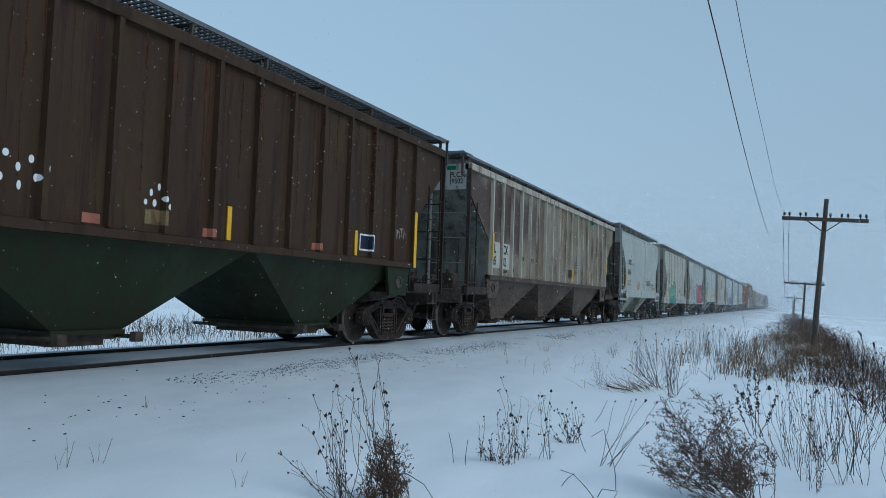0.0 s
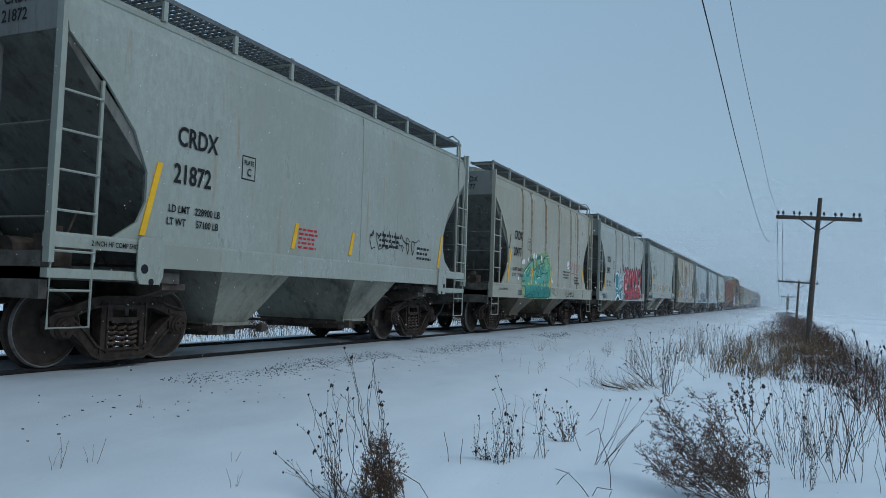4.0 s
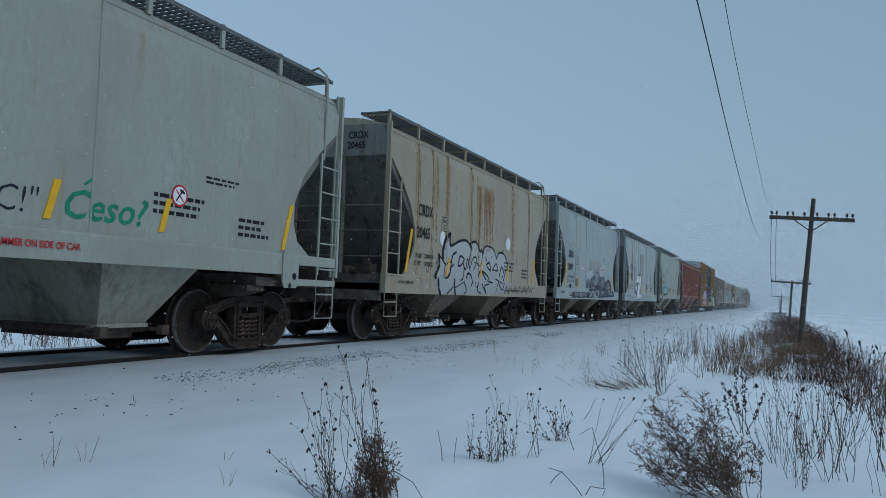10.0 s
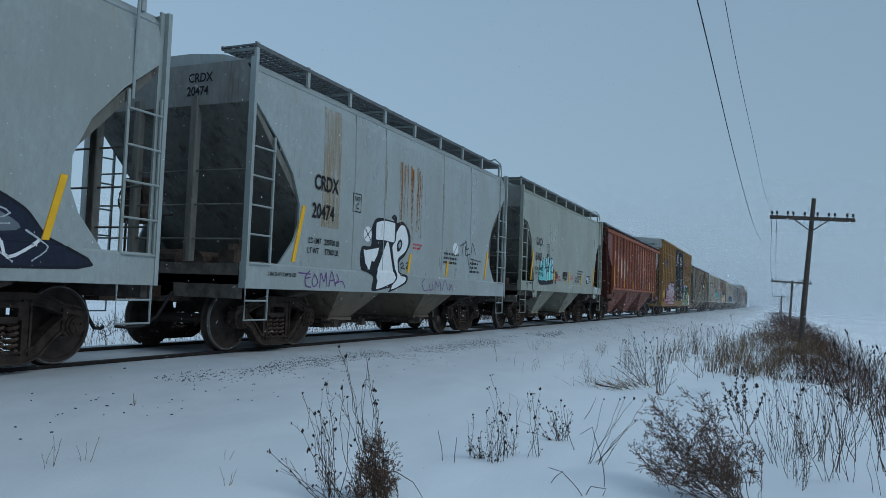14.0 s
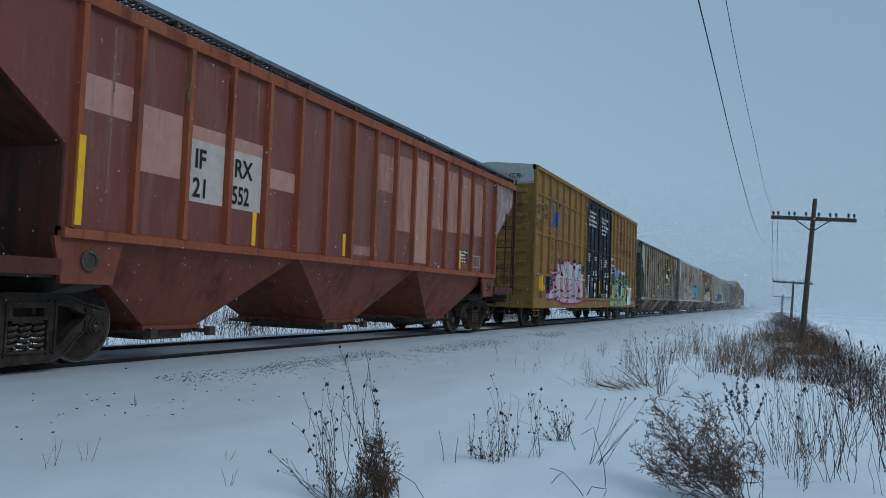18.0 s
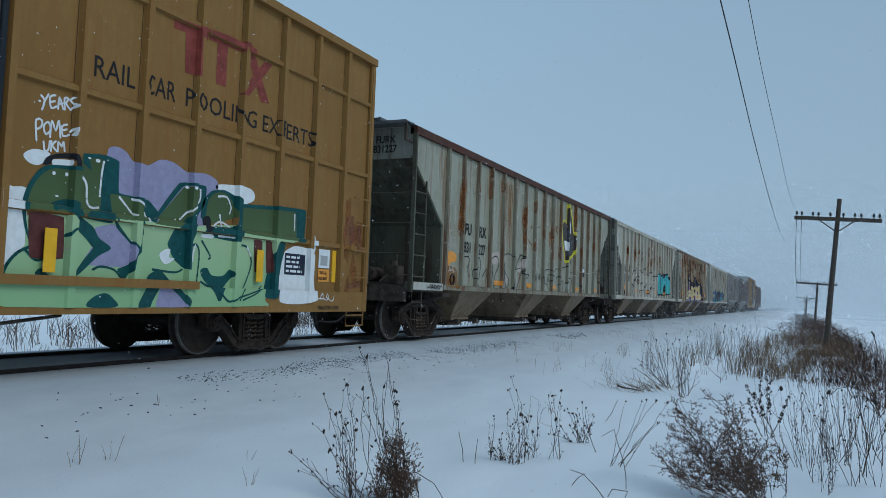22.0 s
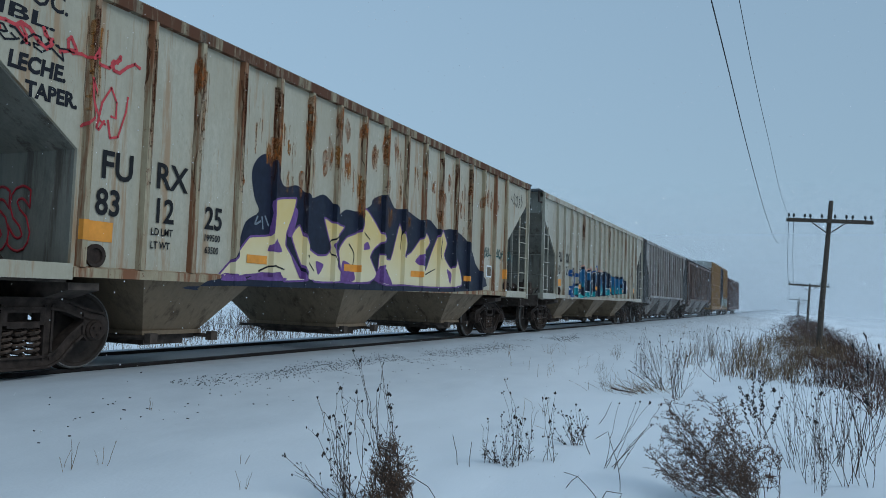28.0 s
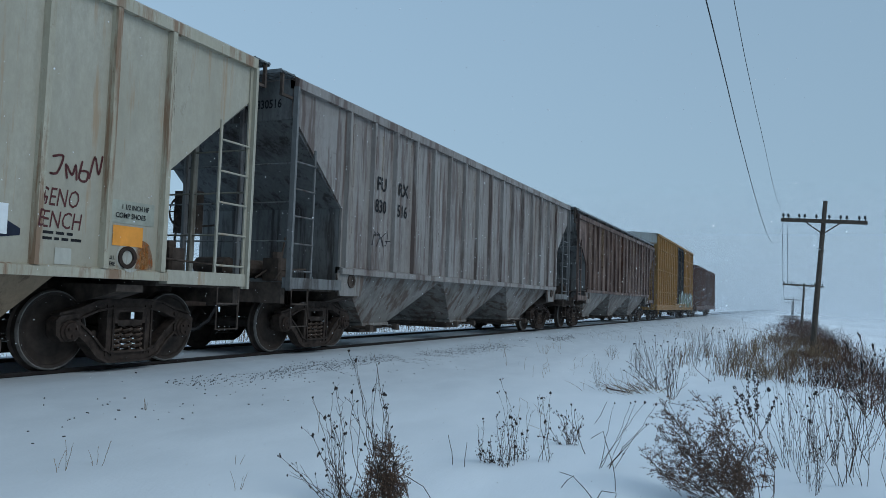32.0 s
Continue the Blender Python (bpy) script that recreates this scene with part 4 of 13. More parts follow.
def clump(s, p, r, rnd, squash=1.0):
    """A small uneven seed head."""
    x, y, z = p
    q = [(x + r * rnd.uniform(0.6, 1.1), y, z), (x, y + r * rnd.uniform(0.6, 1.1), z), (x - r * rnd.uniform(0.6, 1.1), y, z), (x, y - r * rnd.uniform(0.6, 1.1), z), (x, y, z + r * squash * rnd.uniform(0.7, 1.2)), (x, y, z - r * squash * rnd.uniform(0.7, 1.2))]
    s.add(q, [(0, 1, 4), (1, 2, 4), (2, 3, 4), (3, 0, 4), (1, 0, 5), (2, 1, 5), (3, 2, 5), (0, 3, 5)])


def head(s, p, r, rnd):
    """A ragged dry flower head: a few seeds pressed together."""
    for k in range(rnd.randint(2, 4)):
        clump(s, tuple(c + rnd.uniform(-0.6, 0.6) * r for c in p), r * rnd.uniform(0.45, 0.85), rnd, rnd.uniform(0.9, 1.5))


def bent(base, top, bend, n=6):
    """Points of a stem that leans from base to top and bows sideways."""
    base, top = Vector(base), Vector(top)
    side = (top - base).cross(Vector((0.3, 1, 0.1))).normalized()
    return [base.lerp(top, k / (n - 1)) + side * bend * math.sin(math.pi * k / (n - 1)) + Vector((0, 0, 0)) for k in range(n)]


def wavy(base, top, rnd, bow=0.08, kink=0.015, n=9):
    """Points of a dry stalk: bowed, with small bends from node to node."""
    base, top = Vector(base), Vector(top)
    L = (top - base).length
    u, v = Vector((1, 0, 0)), Vector((0, 1, 0))
    b, c = rnd.uniform(-bow, bow) * L, rnd.uniform(-bow, bow) * L
    pts = []
    for k in range(n):
        t = k / (n - 1)
        e = math.sin(math.pi * t)
        j = kink * L * (0 < k < n - 1)
        pts.append(base.lerp(top, t) + u * (b * e + rnd.uniform(-j, j)) + v * (c * e + rnd.uniform(-j, j)))
    return pts


def shoots(a, b, pts, rnd, r, chance, reach, heads, size=0.014):
    """Side shoots along the upper part of a stalk, each ending in a seed head or bare."""
    n = len(pts)
    for k in range(n // 4, n - 1):
        if rnd.random() > chance:
            continue
        p = pts[k].lerp(pts[k + 1], rnd.random())
        up = (pts[k + 1] - pts[k]).normalized()
        w, L = rnd.uniform(0, 6.3), reach * rnd.uniform(0.35, 1.0)
        q = p + (up * rnd.uniform(0.7, 1.0) + Vector((math.cos(w), math.sin(w), 0)) * rnd.uniform(0.35, 0.75)).normalized() * L
        line = wavy(p, q, rnd, 0.12, 0.03, 5)
        a.tube(line, r, 3, r * 0.5)
        if rnd.random() < heads:
            head(b, tuple(q), size * rnd.uniform(0.5, 1.0), rnd)
        if rnd.random() < 0.4:
            m = line[2]
            w = rnd.uniform(0, 6.3)
            e = m + (up + Vector((math.cos(w), math.sin(w), 0)) * 0.7) * L * 0.4
            a.tube([m, m.lerp(e, 0.5) + Vector((0, 0, 0.005)), e], r * 0.7, 3, r * 0.4)
            if rnd.random() < heads * 0.6:
                head(b, tuple(e), size * rnd.uniform(0.4, 0.7), rnd)


def weed_shapes(rnd, height, spread, stems, heads, leafy=0.0, r=0.0045):
    """A clump of dry stalks with side shoots and seed heads: (stalks, heads)."""
    a, b = Shape(), Shape()
    for i in range(stems):
        w = rnd.uniform(0, 2 * math.pi)
        h = height * rnd.uniform(0.45, 1.0)
        d = spread * rnd.uniform(0.1, 1.0)
        o = Vector((rnd.uniform(-0.12, 0.12), rnd.uniform(-0.12, 0.12), 0)) * height
        top = (o.x + d * math.cos(w), o.y + d * math.sin(w), h)
        pts = wavy((o.x, o.y, -0.12), top, rnd)
        a.tube(pts, r * rnd.uniform(0.8, 1.2), 4, r * 0.4)
        if rnd.random() < heads:
            head(b, tuple(pts[-1]), rnd.uniform(0.012, 0.024), rnd)
        shoots(a, b, pts, rnd, r * 0.5, 0.42, h * 0.22, heads * 0.7)
        if leafy:
            for k in range(int(leafy * 12)):
                p = pts[rnd.randint(1, 5)].lerp(pts[rnd.randint(2, 8)], rnd.random())
                clump(b, (p.x + rnd.uniform(-0.03, 0.03), p.y + rnd.uniform(-0.03, 0.03), p.z), rnd.uniform(0.004, 0.009), rnd, rnd.uniform(0.8, 2))
    return a, b


def weed(x, y, height, spread, stems, heads, seed, label, leafy=0.0, stem=None, seedy=None, r=0.0045, name="weed"):
    rnd = random.Random(seed)
    ob = thing(name, label, "weed", "dry weeds in the snow")
    ob.location = (x, y, ground_height(x, y))
    a, b = weed_shapes(rnd, height, spread, stems, heads, leafy, r)
    tagged(part("stalk_clump", a, stem or DRY_STEM, ob), kind="stuff")
    if b.v:
        tagged(part("seed_clump", b, seedy or DARK_SEED, ob), kind="stuff")
    return ob


def branch(a, b, p, d, length, depth, rnd, r, seeds, turn=0.22):
    n = 5
    pts = [Vector(p)]
    for k in range(n - 1):
        d = (d + Vector((rnd.uniform(-turn, turn), rnd.uniform(-turn, turn), rnd.uniform(-0.10, 0.14)))).normalized()
        pts.append(pts[-1] + d * length / (n - 1))
    a.tube(pts, r, 4 if depth > 1 else 3, r * 0.5)
    if depth == 0:
        for k in range(seeds):
            q = pts[rnd.randint(1, 4)].lerp(pts[rnd.randint(1, 4)], rnd.random())
            clump(b, (q.x + rnd.uniform(-0.018, 0.018), q.y + rnd.uniform(-0.018, 0.018), q.z + rnd.uniform(-0.012, 0.018)), rnd.uniform(0.0028, 0.0065), rnd, rnd.uniform(0.8, 1.6))
        return
    for k in range(rnd.randint(3, 5)):
        q = pts[rnd.randint(2, 4)]
        e = (d + Vector((rnd.uniform(-0.95, 0.95), rnd.uniform(-0.95, 0.95), rnd.uniform(-0.3, 0.55)))).normalized()
        branch(a, b, q, e, length * rnd.uniform(0.45, 0.75), depth - 1, rnd, r * 0.58, seeds, turn)


def bush(x, y, stems, reach, lean, depth, seeds, seed, label, twig, seedy, r=0.009, name="bush", sideways=1.0, turn=0.22):
    rnd = random.Random(seed)
    ob = thing(name, label, "bush", "bushes on the bank")
    ob.location = (x, y, ground_height(x, y))
    a, b = Shape(), Shape()
    for k in range(stems):
        w = 2 * math.pi * (k + rnd.random()) / stems
        t = rnd.uniform(0.2, 1.0) * lean
        d = Vector((math.cos(w) * t * sideways, math.sin(w) * t, 1.0)).normalized()
        branch(a, b, (0.06 * math.cos(w), 0.06 * math.sin(w), -0.1), d, reach * rnd.uniform(0.75, 1.05), depth, rnd, r, seeds, turn)
    tagged(part("branchwork", a, twig, ob), kind="stuff")
    tagged(part("seed_clump", b, seedy, ob), kind="stuff")
    return ob


def stems_to(name, x, y, tips, label, seed, r=0.004, heads=0.5, extra=0, leafy=0, chance=0.5, reach=0.17, spike=0.0, seedy=None):
    """A weed whose chief stalks reach the given tips, with finer ones between them."""
    rnd = random.Random(seed)
    ob = thing(name, label, "weed", "dry weeds in the snow")
    ob.location = (x, y, ground_height(x, y))
    a, b = Shape(), Shape()
    tips = [(t, 1.0) for t in tips]
    for k in range(extra):
        p, q = rnd.choice(tips)[0], rnd.choice(tips)[0]
        f, g = rnd.random(), rnd.uniform(0.45, 0.95)
        tips.append((tuple((p[i] * f + q[i] * (1 - f)) * g + rnd.uniform(-0.08, 0.08) * (i < 2) for i in range(3)), 0.75))
    for t, thick in tips:
        pts = wavy((rnd.uniform(-0.09, 0.09), rnd.uniform(-0.09, 0.09), -0.08), t, rnd, 0.07, 0.013, 11)
        a.tube(pts, r * thick, 5, r * 0.4 * thick)
        if rnd.random() < heads + 0.2:
            head(b, t, rnd.uniform(0.012, 0.02), rnd)
        shoots(a, b, pts, rnd, r * 0.55, chance, reach, heads)
        for k in range(leafy):
            p = pts[rnd.randint(0, 6)].lerp(pts[rnd.randint(1, 7)], rnd.random())
            clump(b, (p.x + rnd.uniform(-0.04, 0.04), p.y + rnd.uniform(-0.04, 0.04), p.z), rnd.uniform(0.003, 0.008), rnd, rnd.uniform(0.8, 2))
        if spike:  # a thick spike of seeds along the upper part
            for k in range(int(90 * spike)):
                f = rnd.uniform(0.45, 1.0)
                i = min(9, int(f * 10))
                p = pts[i].lerp(pts[i + 1], f * 10 - i)
                clump(b, (p.x + rnd.uniform(-0.02, 0.02), p.y + rnd.uniform(-0.02, 0.02), p.z), rnd.uniform(0.006, 0.013), rnd, 1.3)
    tagged(part("stalk_clump", a, DRY_STEM, ob), kind="stuff")
    if b.v:
        tagged(part("seed_clump", b, seedy or DARK_SEED, ob), kind="stuff")
    return ob


def crown_bush(x, y, middle, reach, limbs, seed, label):
    """A wind-leaned bush: limbs run from one foot to all parts of a rounded crown of fine twigs and small seeds."""
    rnd = random.Random(seed)
    ob = thing("bush", label, "bush", "bushes on the bank")
    ob.location = (x, y, ground_height(x, y))
    a, b = Shape(), Shape()
    middle, reach = Vector(middle), Vector(reach)

    def inside(p):
        return sum(((p[i] - middle[i]) / reach[i]) ** 2 for i in range(3)) < 1.0

    for k in range(limbs):
        while True:
            u = Vector((rnd.uniform(-1, 1), rnd.uniform(-1, 1), rnd.uniform(-0.8, 1)))
            if u.length < 1:
                break
        tip = middle + Vector((u.x * reach.x, u.y * reach.y, u.z * reach.z))
        foot = Vector((0.25 * reach.x + rnd.uniform(-0.07, 0.07), rnd.uniform(-0.07, 0.07), -0.1))
        pts = wavy(foot, tip, rnd, 0.12, 0.02, 10)
        a.tube(pts, 0.0040, 5, 0.0013)
        for i in range(4, 10):
            for j in range(rnd.randint(3, 5)):
                p = pts[i - 1].lerp(pts[i], rnd.random())
                d = ((p - foot).normalized() * 0.6 + Vector((rnd.uniform(-1, 1), rnd.uniform(-1, 1), rnd.uniform(-0.7, 0.8)))).normalized()
                q = p + d * rnd.uniform(0.07, 0.20)
                if not inside(q):
                    continue
                line = wavy(p, q, rnd, 0.15, 0.05, 6)
                a.tube(line, 0.0022, 3, 0.0011)
                for m in range(rnd.randint(3, 7)):
                    e = line[rnd.randint(2, 5)]
                    g = e + (d + Vector((rnd.uniform(-1, 1), rnd.uniform(-1, 1), rnd.uniform(-0.6, 0.9)))).normalized() * rnd.uniform(0.02, 0.065)
                    a.tube([e, e.lerp(g, 0.5) + Vector((0, 0, 0.004)), g], 0.0014, 3, 0.0009)
                    for n in range(rnd.randint(2, 4)):
                        h = e.lerp(g, rnd.uniform(0.3, 1.15))
                        clump(b, (h.x + rnd.uniform(-0.008, 0.008), h.y, h.z + rnd.uniform(-0.008, 0.008)), rnd.uniform(0.0026, 0.0060), rnd, rnd.uniform(0.8, 1.8))
    tagged(part("branchwork", a, BUSH_TWIG, ob), kind="stuff")
    tagged(part("seed_clump", b, BUSH_SEED, ob), kind="stuff")
    return ob


def spindle(s, p, d, length, r):
    """A long dark seed head along d."""
    p, d = Vector(p), Vector(d).normalized()
    s.tube([p, p + d * length * 0.25, p + d * length * 0.75], r * 0.7, 6, r)
    s.tube([p + d * length * 0.75, p + d * length], r, 6, r * 0.3)


def teasel(x, y, height, stalks, seed):
    """Tall stalks that end in long dark heads."""
    rnd = random.Random(seed)
    ob = thing("teasel", "tall dry stalks with long dark seed heads", "weed", "dry weeds in the snow")
    ob.location = (x, y, ground_height(x, y))
    a, b = Shape(), Shape()
    for k in range(stalks):
        top = Vector((rnd.uniform(-0.3, 0.3), rnd.uniform(-0.2, 0.2), height * rnd.uniform(0.75, 1.05)))
        pts = wavy((rnd.uniform(-0.08, 0.08), rnd.uniform(-0.08, 0.08), -0.1), top, rnd, 0.06, 0.012, 10)
        a.tube(pts, 0.0042, 5, 0.0026)
        spindle(b, pts[-1], pts[-1] - pts[-2], rnd.uniform(0.035, 0.065), rnd.uniform(0.008, 0.014))
        for i in (6, 7, 8):
            if rnd.random() < 0.6:
                q = pts[i] + Vector((rnd.uniform(-0.12, 0.12), rnd.uniform(-0.12, 0.12), rnd.uniform(0.1, 0.22)))
                a.tube(wavy(pts[i], q, rnd, 0.1, 0.02, 5), 0.0026, 3, 0.0018)
                if rnd.random() < 0.6:
                    spindle(b, q, (q - pts[i]), rnd.uniform(0.02, 0.04), rnd.uniform(0.006, 0.010))
    tagged(part("stalk_clump", a, DRY_STEM, ob), kind="stuff")
    tagged(part("seed_clump", b, DARK_SEED, ob), kind="stuff")
    return ob


BROKEN_STALKS = (
    (-1.34, 6.75, [(-0.0, -0.0, -0.02), (-0.02, -0.0, 0.2), (-0.11, -0.02, 0.5), (-0.21, -0.04, 0.43)]),
    (-1.4, 6.45, [(-0.04, -0.01, -0.03), (0.01, 0.0, 0.07), (0.13, 0.03, 0.06), (0.1, 0.02, -0.02)]),
    (-1.42, 6.4, [(-0.02, -0.0, -0.02), (-0.11, -0.02, 0.1), (-0.19, -0.04, 0.18), (-0.3, -0.07, 0.21)]),
    (-1.55, 6.6, [(-0.21, -0.05, 0.02), (-0.16, -0.04, 0.09), (-0.11, -0.02, 0.13)]),
    (-1.94, 8.1, [(0.01, 0.0, -0.0), (-0.07, -0.02, 0.21), (-0.11, -0.03, 0.45)]),
    (-2.0, 9.2, [(-0.08, -0.02, 0.19), (-0.01, -0.0, 0.3), (0.05, 0.01, 0.45)]),
    (-1.95, 8.1, [(-0.07, -0.02, -0.09), (-0.02, -0.0, -0.03), (0.02, 0.0, 0.01)]),
    (-2.9, 7.0, [(0.05, 0.02, -0.03), (0.05, 0.02, 0.1), (0.06, 0.03, 0.24)]),
    (-3.0, 6.9, [(0.06, 0.03, 0.03), (0.05, 0.02, 0.16), (0.01, 0.01, 0.32)]),
    (-0.2, 7.6, [(0.0, 0.0, -0.01), (0.02, 0.0, 0.16), (0.05, 0.0, 0.36)]),
    (-2.6, 5.5, [(-0.11, -0.05, 0.22), (0.02, 0.01, 0.14), (0.1, 0.05, 0.0)]),
)


def build_foreground_weeds():
    tall = "tall dry weed with dark seed heads standing in snow"
    stems_to("tall_weed", -2.84, 5.36, [(-0.11, -0.06, 1.15), (-0.29, -0.15, 1.16), (-0.23, -0.12, 1.1), (-0.21, -0.11, 0.98), (-0.25, -0.13, 0.85), (-0.11, -0.06, 0.87), (-0.03, -0.01, 0.83), (-0.02, -0.01, 0.75), (-0.11, -0.06, 0.56), (-0.27, -0.14, 0.8), (-0.08, -0.04, 1.07)], tall, 3, 0.0036, 0.45, 9, 0, 0.35, 0.13)
    stems_to("tall_weed", -3.1, 5.2, [(-0.09, -0.05, 0.88), (-0.11, -0.07, 0.84), (-0.24, -0.14, 0.8), (-0.04, -0.02, 0.74), (-0.15, -0.09, 0.65), (-0.08, -0.05, 0.54), (-0.23, -0.14, 0.52), (-0.44, -0.26, 0.36), (-0.34, -0.2, 0.22), (-0.18, -0.11, 0.37), (-0.3, -0.18, 0.29), (0.06, 0.04, 0.78), (-0.01, -0.01, 0.61)], tall, 13, 0.0034, 0.45, 6, 0, 0.4, 0.14)
    stems_to("dark_weed", -2.72, 7.36, [(-0.11, -0.04, 0.34), (-0.07, -0.02, 0.43), (-0.11, -0.04, 0.21), (0.01, 0.0, 0.27), (-0.09, -0.03, 0.09), (0.07, 0.03, 0.13)], "short dark weed with leafy stalks in snow", 5, 0.0032, 0.3, 4, 16, 0.4, 0.08)
    stems_to("dark_weed", -2.55, 7.29, [(-0.05, -0.02, 0.85), (-0.07, -0.02, 0.72), (0.01, 0.0, 0.72), (0.0, 0.0, 0.43), (0.08, 0.03, 0.39), (-0.08, -0.03, 0.49)], "slender dark weed with leafy base in snow", 4, 0.0032, 0.5, 5, 14, 0.25, 0.1)
    stems_to("dark_weed", -2.5, 7.6, [(-0.04, -0.01, 0.41), (0.01, 0.0, 0.43), (0.03, 0.01, 0.27), (0.11, 0.03, 0.48), (0.08, 0.03, 0.31), (-0.05, -0.02, 0.21)], "dark weed with a leafy foot in snow", 16, 0.0032, 0.5, 3, 12, 0.3, 0.1)
    stems_to("dark_weed", -2.25, 7.61, [(-0.06, -0.02, 0.63), (-0.02, -0.01, 0.64), (0.07, 0.02, 0.69), (0.06, 0.02, 0.56), (0.02, 0.01, 0.4)], "slender dark weed with few stalks in snow", 6, 0.0032, 0.8, 0, 2, 0.2, 0.08)
    stems_to("fan_weed", -2.2, 8.6, [(-0.24, -0.06, 0.17), (-0.18, -0.05, 0.37), (-0.11, -0.03, 0.32), (-0.02, -0.0, 0.45), (0.03, 0.01, 0.39), (0.06, 0.01, 0.17), (-0.3, -0.08, 0.07), (-0.06, -0.01, 0.23), (-0.15, -0.04, 0.19), (-0.2, -0.05, 0.06), (0.11, 0.03, 0.3)], "fan of dark-headed weed stalks in snow", 7, 0.0034, 0.85, 5, 3, 0.5, 0.1)
    stems_to("bare_reed", -1.64, 7.73, [(0.39, 0.08, 0.44), (0.34, 0.07, 0.41), (0.08, 0.02, 0.64), (0.23, 0.05, 0.64), (0.28, 0.06, 0.66), (0.37, 0.08, 0.66), (0.47, 0.1, 0.65), (0.3, 0.06, 0.35)], "bare bent reed stalks in snow", 9, 0.0034, 0.5, 0, 0, 0.05)
    stems_to("dark_weed", -2.15, 14.6, [(-0.35, -0.05, 1.02), (-0.25, -0.04, 0.87), (-0.48, -0.07, 0.44), (-0.17, -0.02, 0.75), (-0.61, -0.09, 0.32), (-0.07, -0.01, 0.98), (-0.43, -0.06, 0.81)], "tall dark-headed weed above a straw tuft", 17, 0.0055, 0.7, 5, 0, 0.5, 0.16)
    stems_to("dark_weed", -1.75, 13.4, [(-0.08, -0.01, 0.92), (0.05, 0.01, 0.98), (-0.19, -0.02, 0.85), (0.12, 0.02, 0.83), (-0.11, -0.01, 0.53), (0.2, 0.03, 0.41), (-0.0, -0.0, 0.64)], "tall dark-headed weed at the drift", 18, 0.005, 0.7, 4, 0, 0.5, 0.16)
    seedy = "narrow brown seedy weed among tall stalks"
    ob = crown_bush(-2.78, 5.4, (-0.05, -0.02, 0.28), (0.19, 0.15, 0.30), 15, 8, seedy)
    ob.name = "seedy_weed"
    ob = crown_bush(-3.0, 5.3, (-0.02, 0.0, 0.12), (0.2, 0.12, 0.16), 6, 28, "low brown seedy weed at the foot of tall stalks")
    ob.name = "seedy_weed"
    for k, (x, y, line) in enumerate(BROKEN_STALKS):
        ob = thing("broken_stalk", "broken dry stalk poking out of snow", "stalk", "broken stalks in the snow")
        ob.location = (x, y, ground_height(x, y))
        rnd = random.Random(k)
        fine = []
        for p, q in zip(line, line[1:]):
            fine += wavy(p, q, rnd, 0.04, 0.01, 5)[:-1]
        part("stalk", Shape().tube(fine + [Vector(line[-1])], 0.0038, 5, 0.0024), DRY_STEM, ob)
    crown_bush(-0.36, 6.95, (-0.28, 0.0, 0.46), (0.60, 0.5, 0.44), 30, 15, "rounded brown bush thick with small dry seeds")
    stems_to("dock_weed", -0.29, 10.2, [(-0.08, 0, 0.81), (-0.15, 0, 0.77), (-0.02, 0, 0.69), (-0.30, 0, 0.61), (-0.27, 0, 0.44), (-0.22, 0, 0.52), (0.18, 0, 0.51)], "dark dock stalk with thick seed spikes", 14, 0.0048, 0.3, 0, 0, 0.3, 0.12, 0.5)
    # grass tuft and a fallen stick by the drift
    rnd = random.Random(21)
    ob = thing("grass_tuft", "flattened tuft of straw-coloured grass in snow", "grass")
    ob.location = (-2.47, 14.07, ground_height(-2.47, 14.07))
    s = Shape()
    for k in range(130):
        w, L = rnd.gauss(2.9, 0.6) if k % 3 else rnd.uniform(-0.6, 3.6), rnd.uniform(0.12, 0.5)
        p = (rnd.gauss(0.1, 0.3), rnd.uniform(-0.4, 0.5), -0.03)
        s.tube(wavy(p, (p[0] + L * math.cos(w), p[1] + 0.4 * L * math.sin(w), rnd.uniform(0.02, 0.2) if k % 3 else rnd.uniform(0.1, 0.4)), rnd, 0.2, 0.03, 5), 0.0035, 3, 0.0015)
    tagged(part("grass_blade_clump", s, STRAW, ob), kind="stuff")
    ob = thing("fallen_stick", "dark fallen stick beside a snowdrift", "stick")
    ob.location = (-2.75, 13.9, ground_height(-2.75, 13.9))
    part("stick", Shape().tube([(-0.2, 0, 0.08), (-0.1, 0, 0.05), (0.05, 0.02, 0.04), (0.2, 0.05, 0.02)], 0.014, 7, 0.008), RUSSET, ob)
    # small grass blades near the rails
    for x, y, h, n in ((-5.58, 18.84, 0.32, 9), (-5.07, 4.27, 0.24, 4), (-5.0, 4.5, 0.2, 3), (-3.83, 4.83, 0.16, 3), (-4.3, 5.4, 0.10, 2), (-6.0, 6.0, 0.12, 3)):
        weed(x, y, h, h * 0.7, n, 0.0, int(y * 100), "few thin grass blades poking through snow", r=0.003, stem=STRAW, name="grass_clump")


build_foreground_weeds()


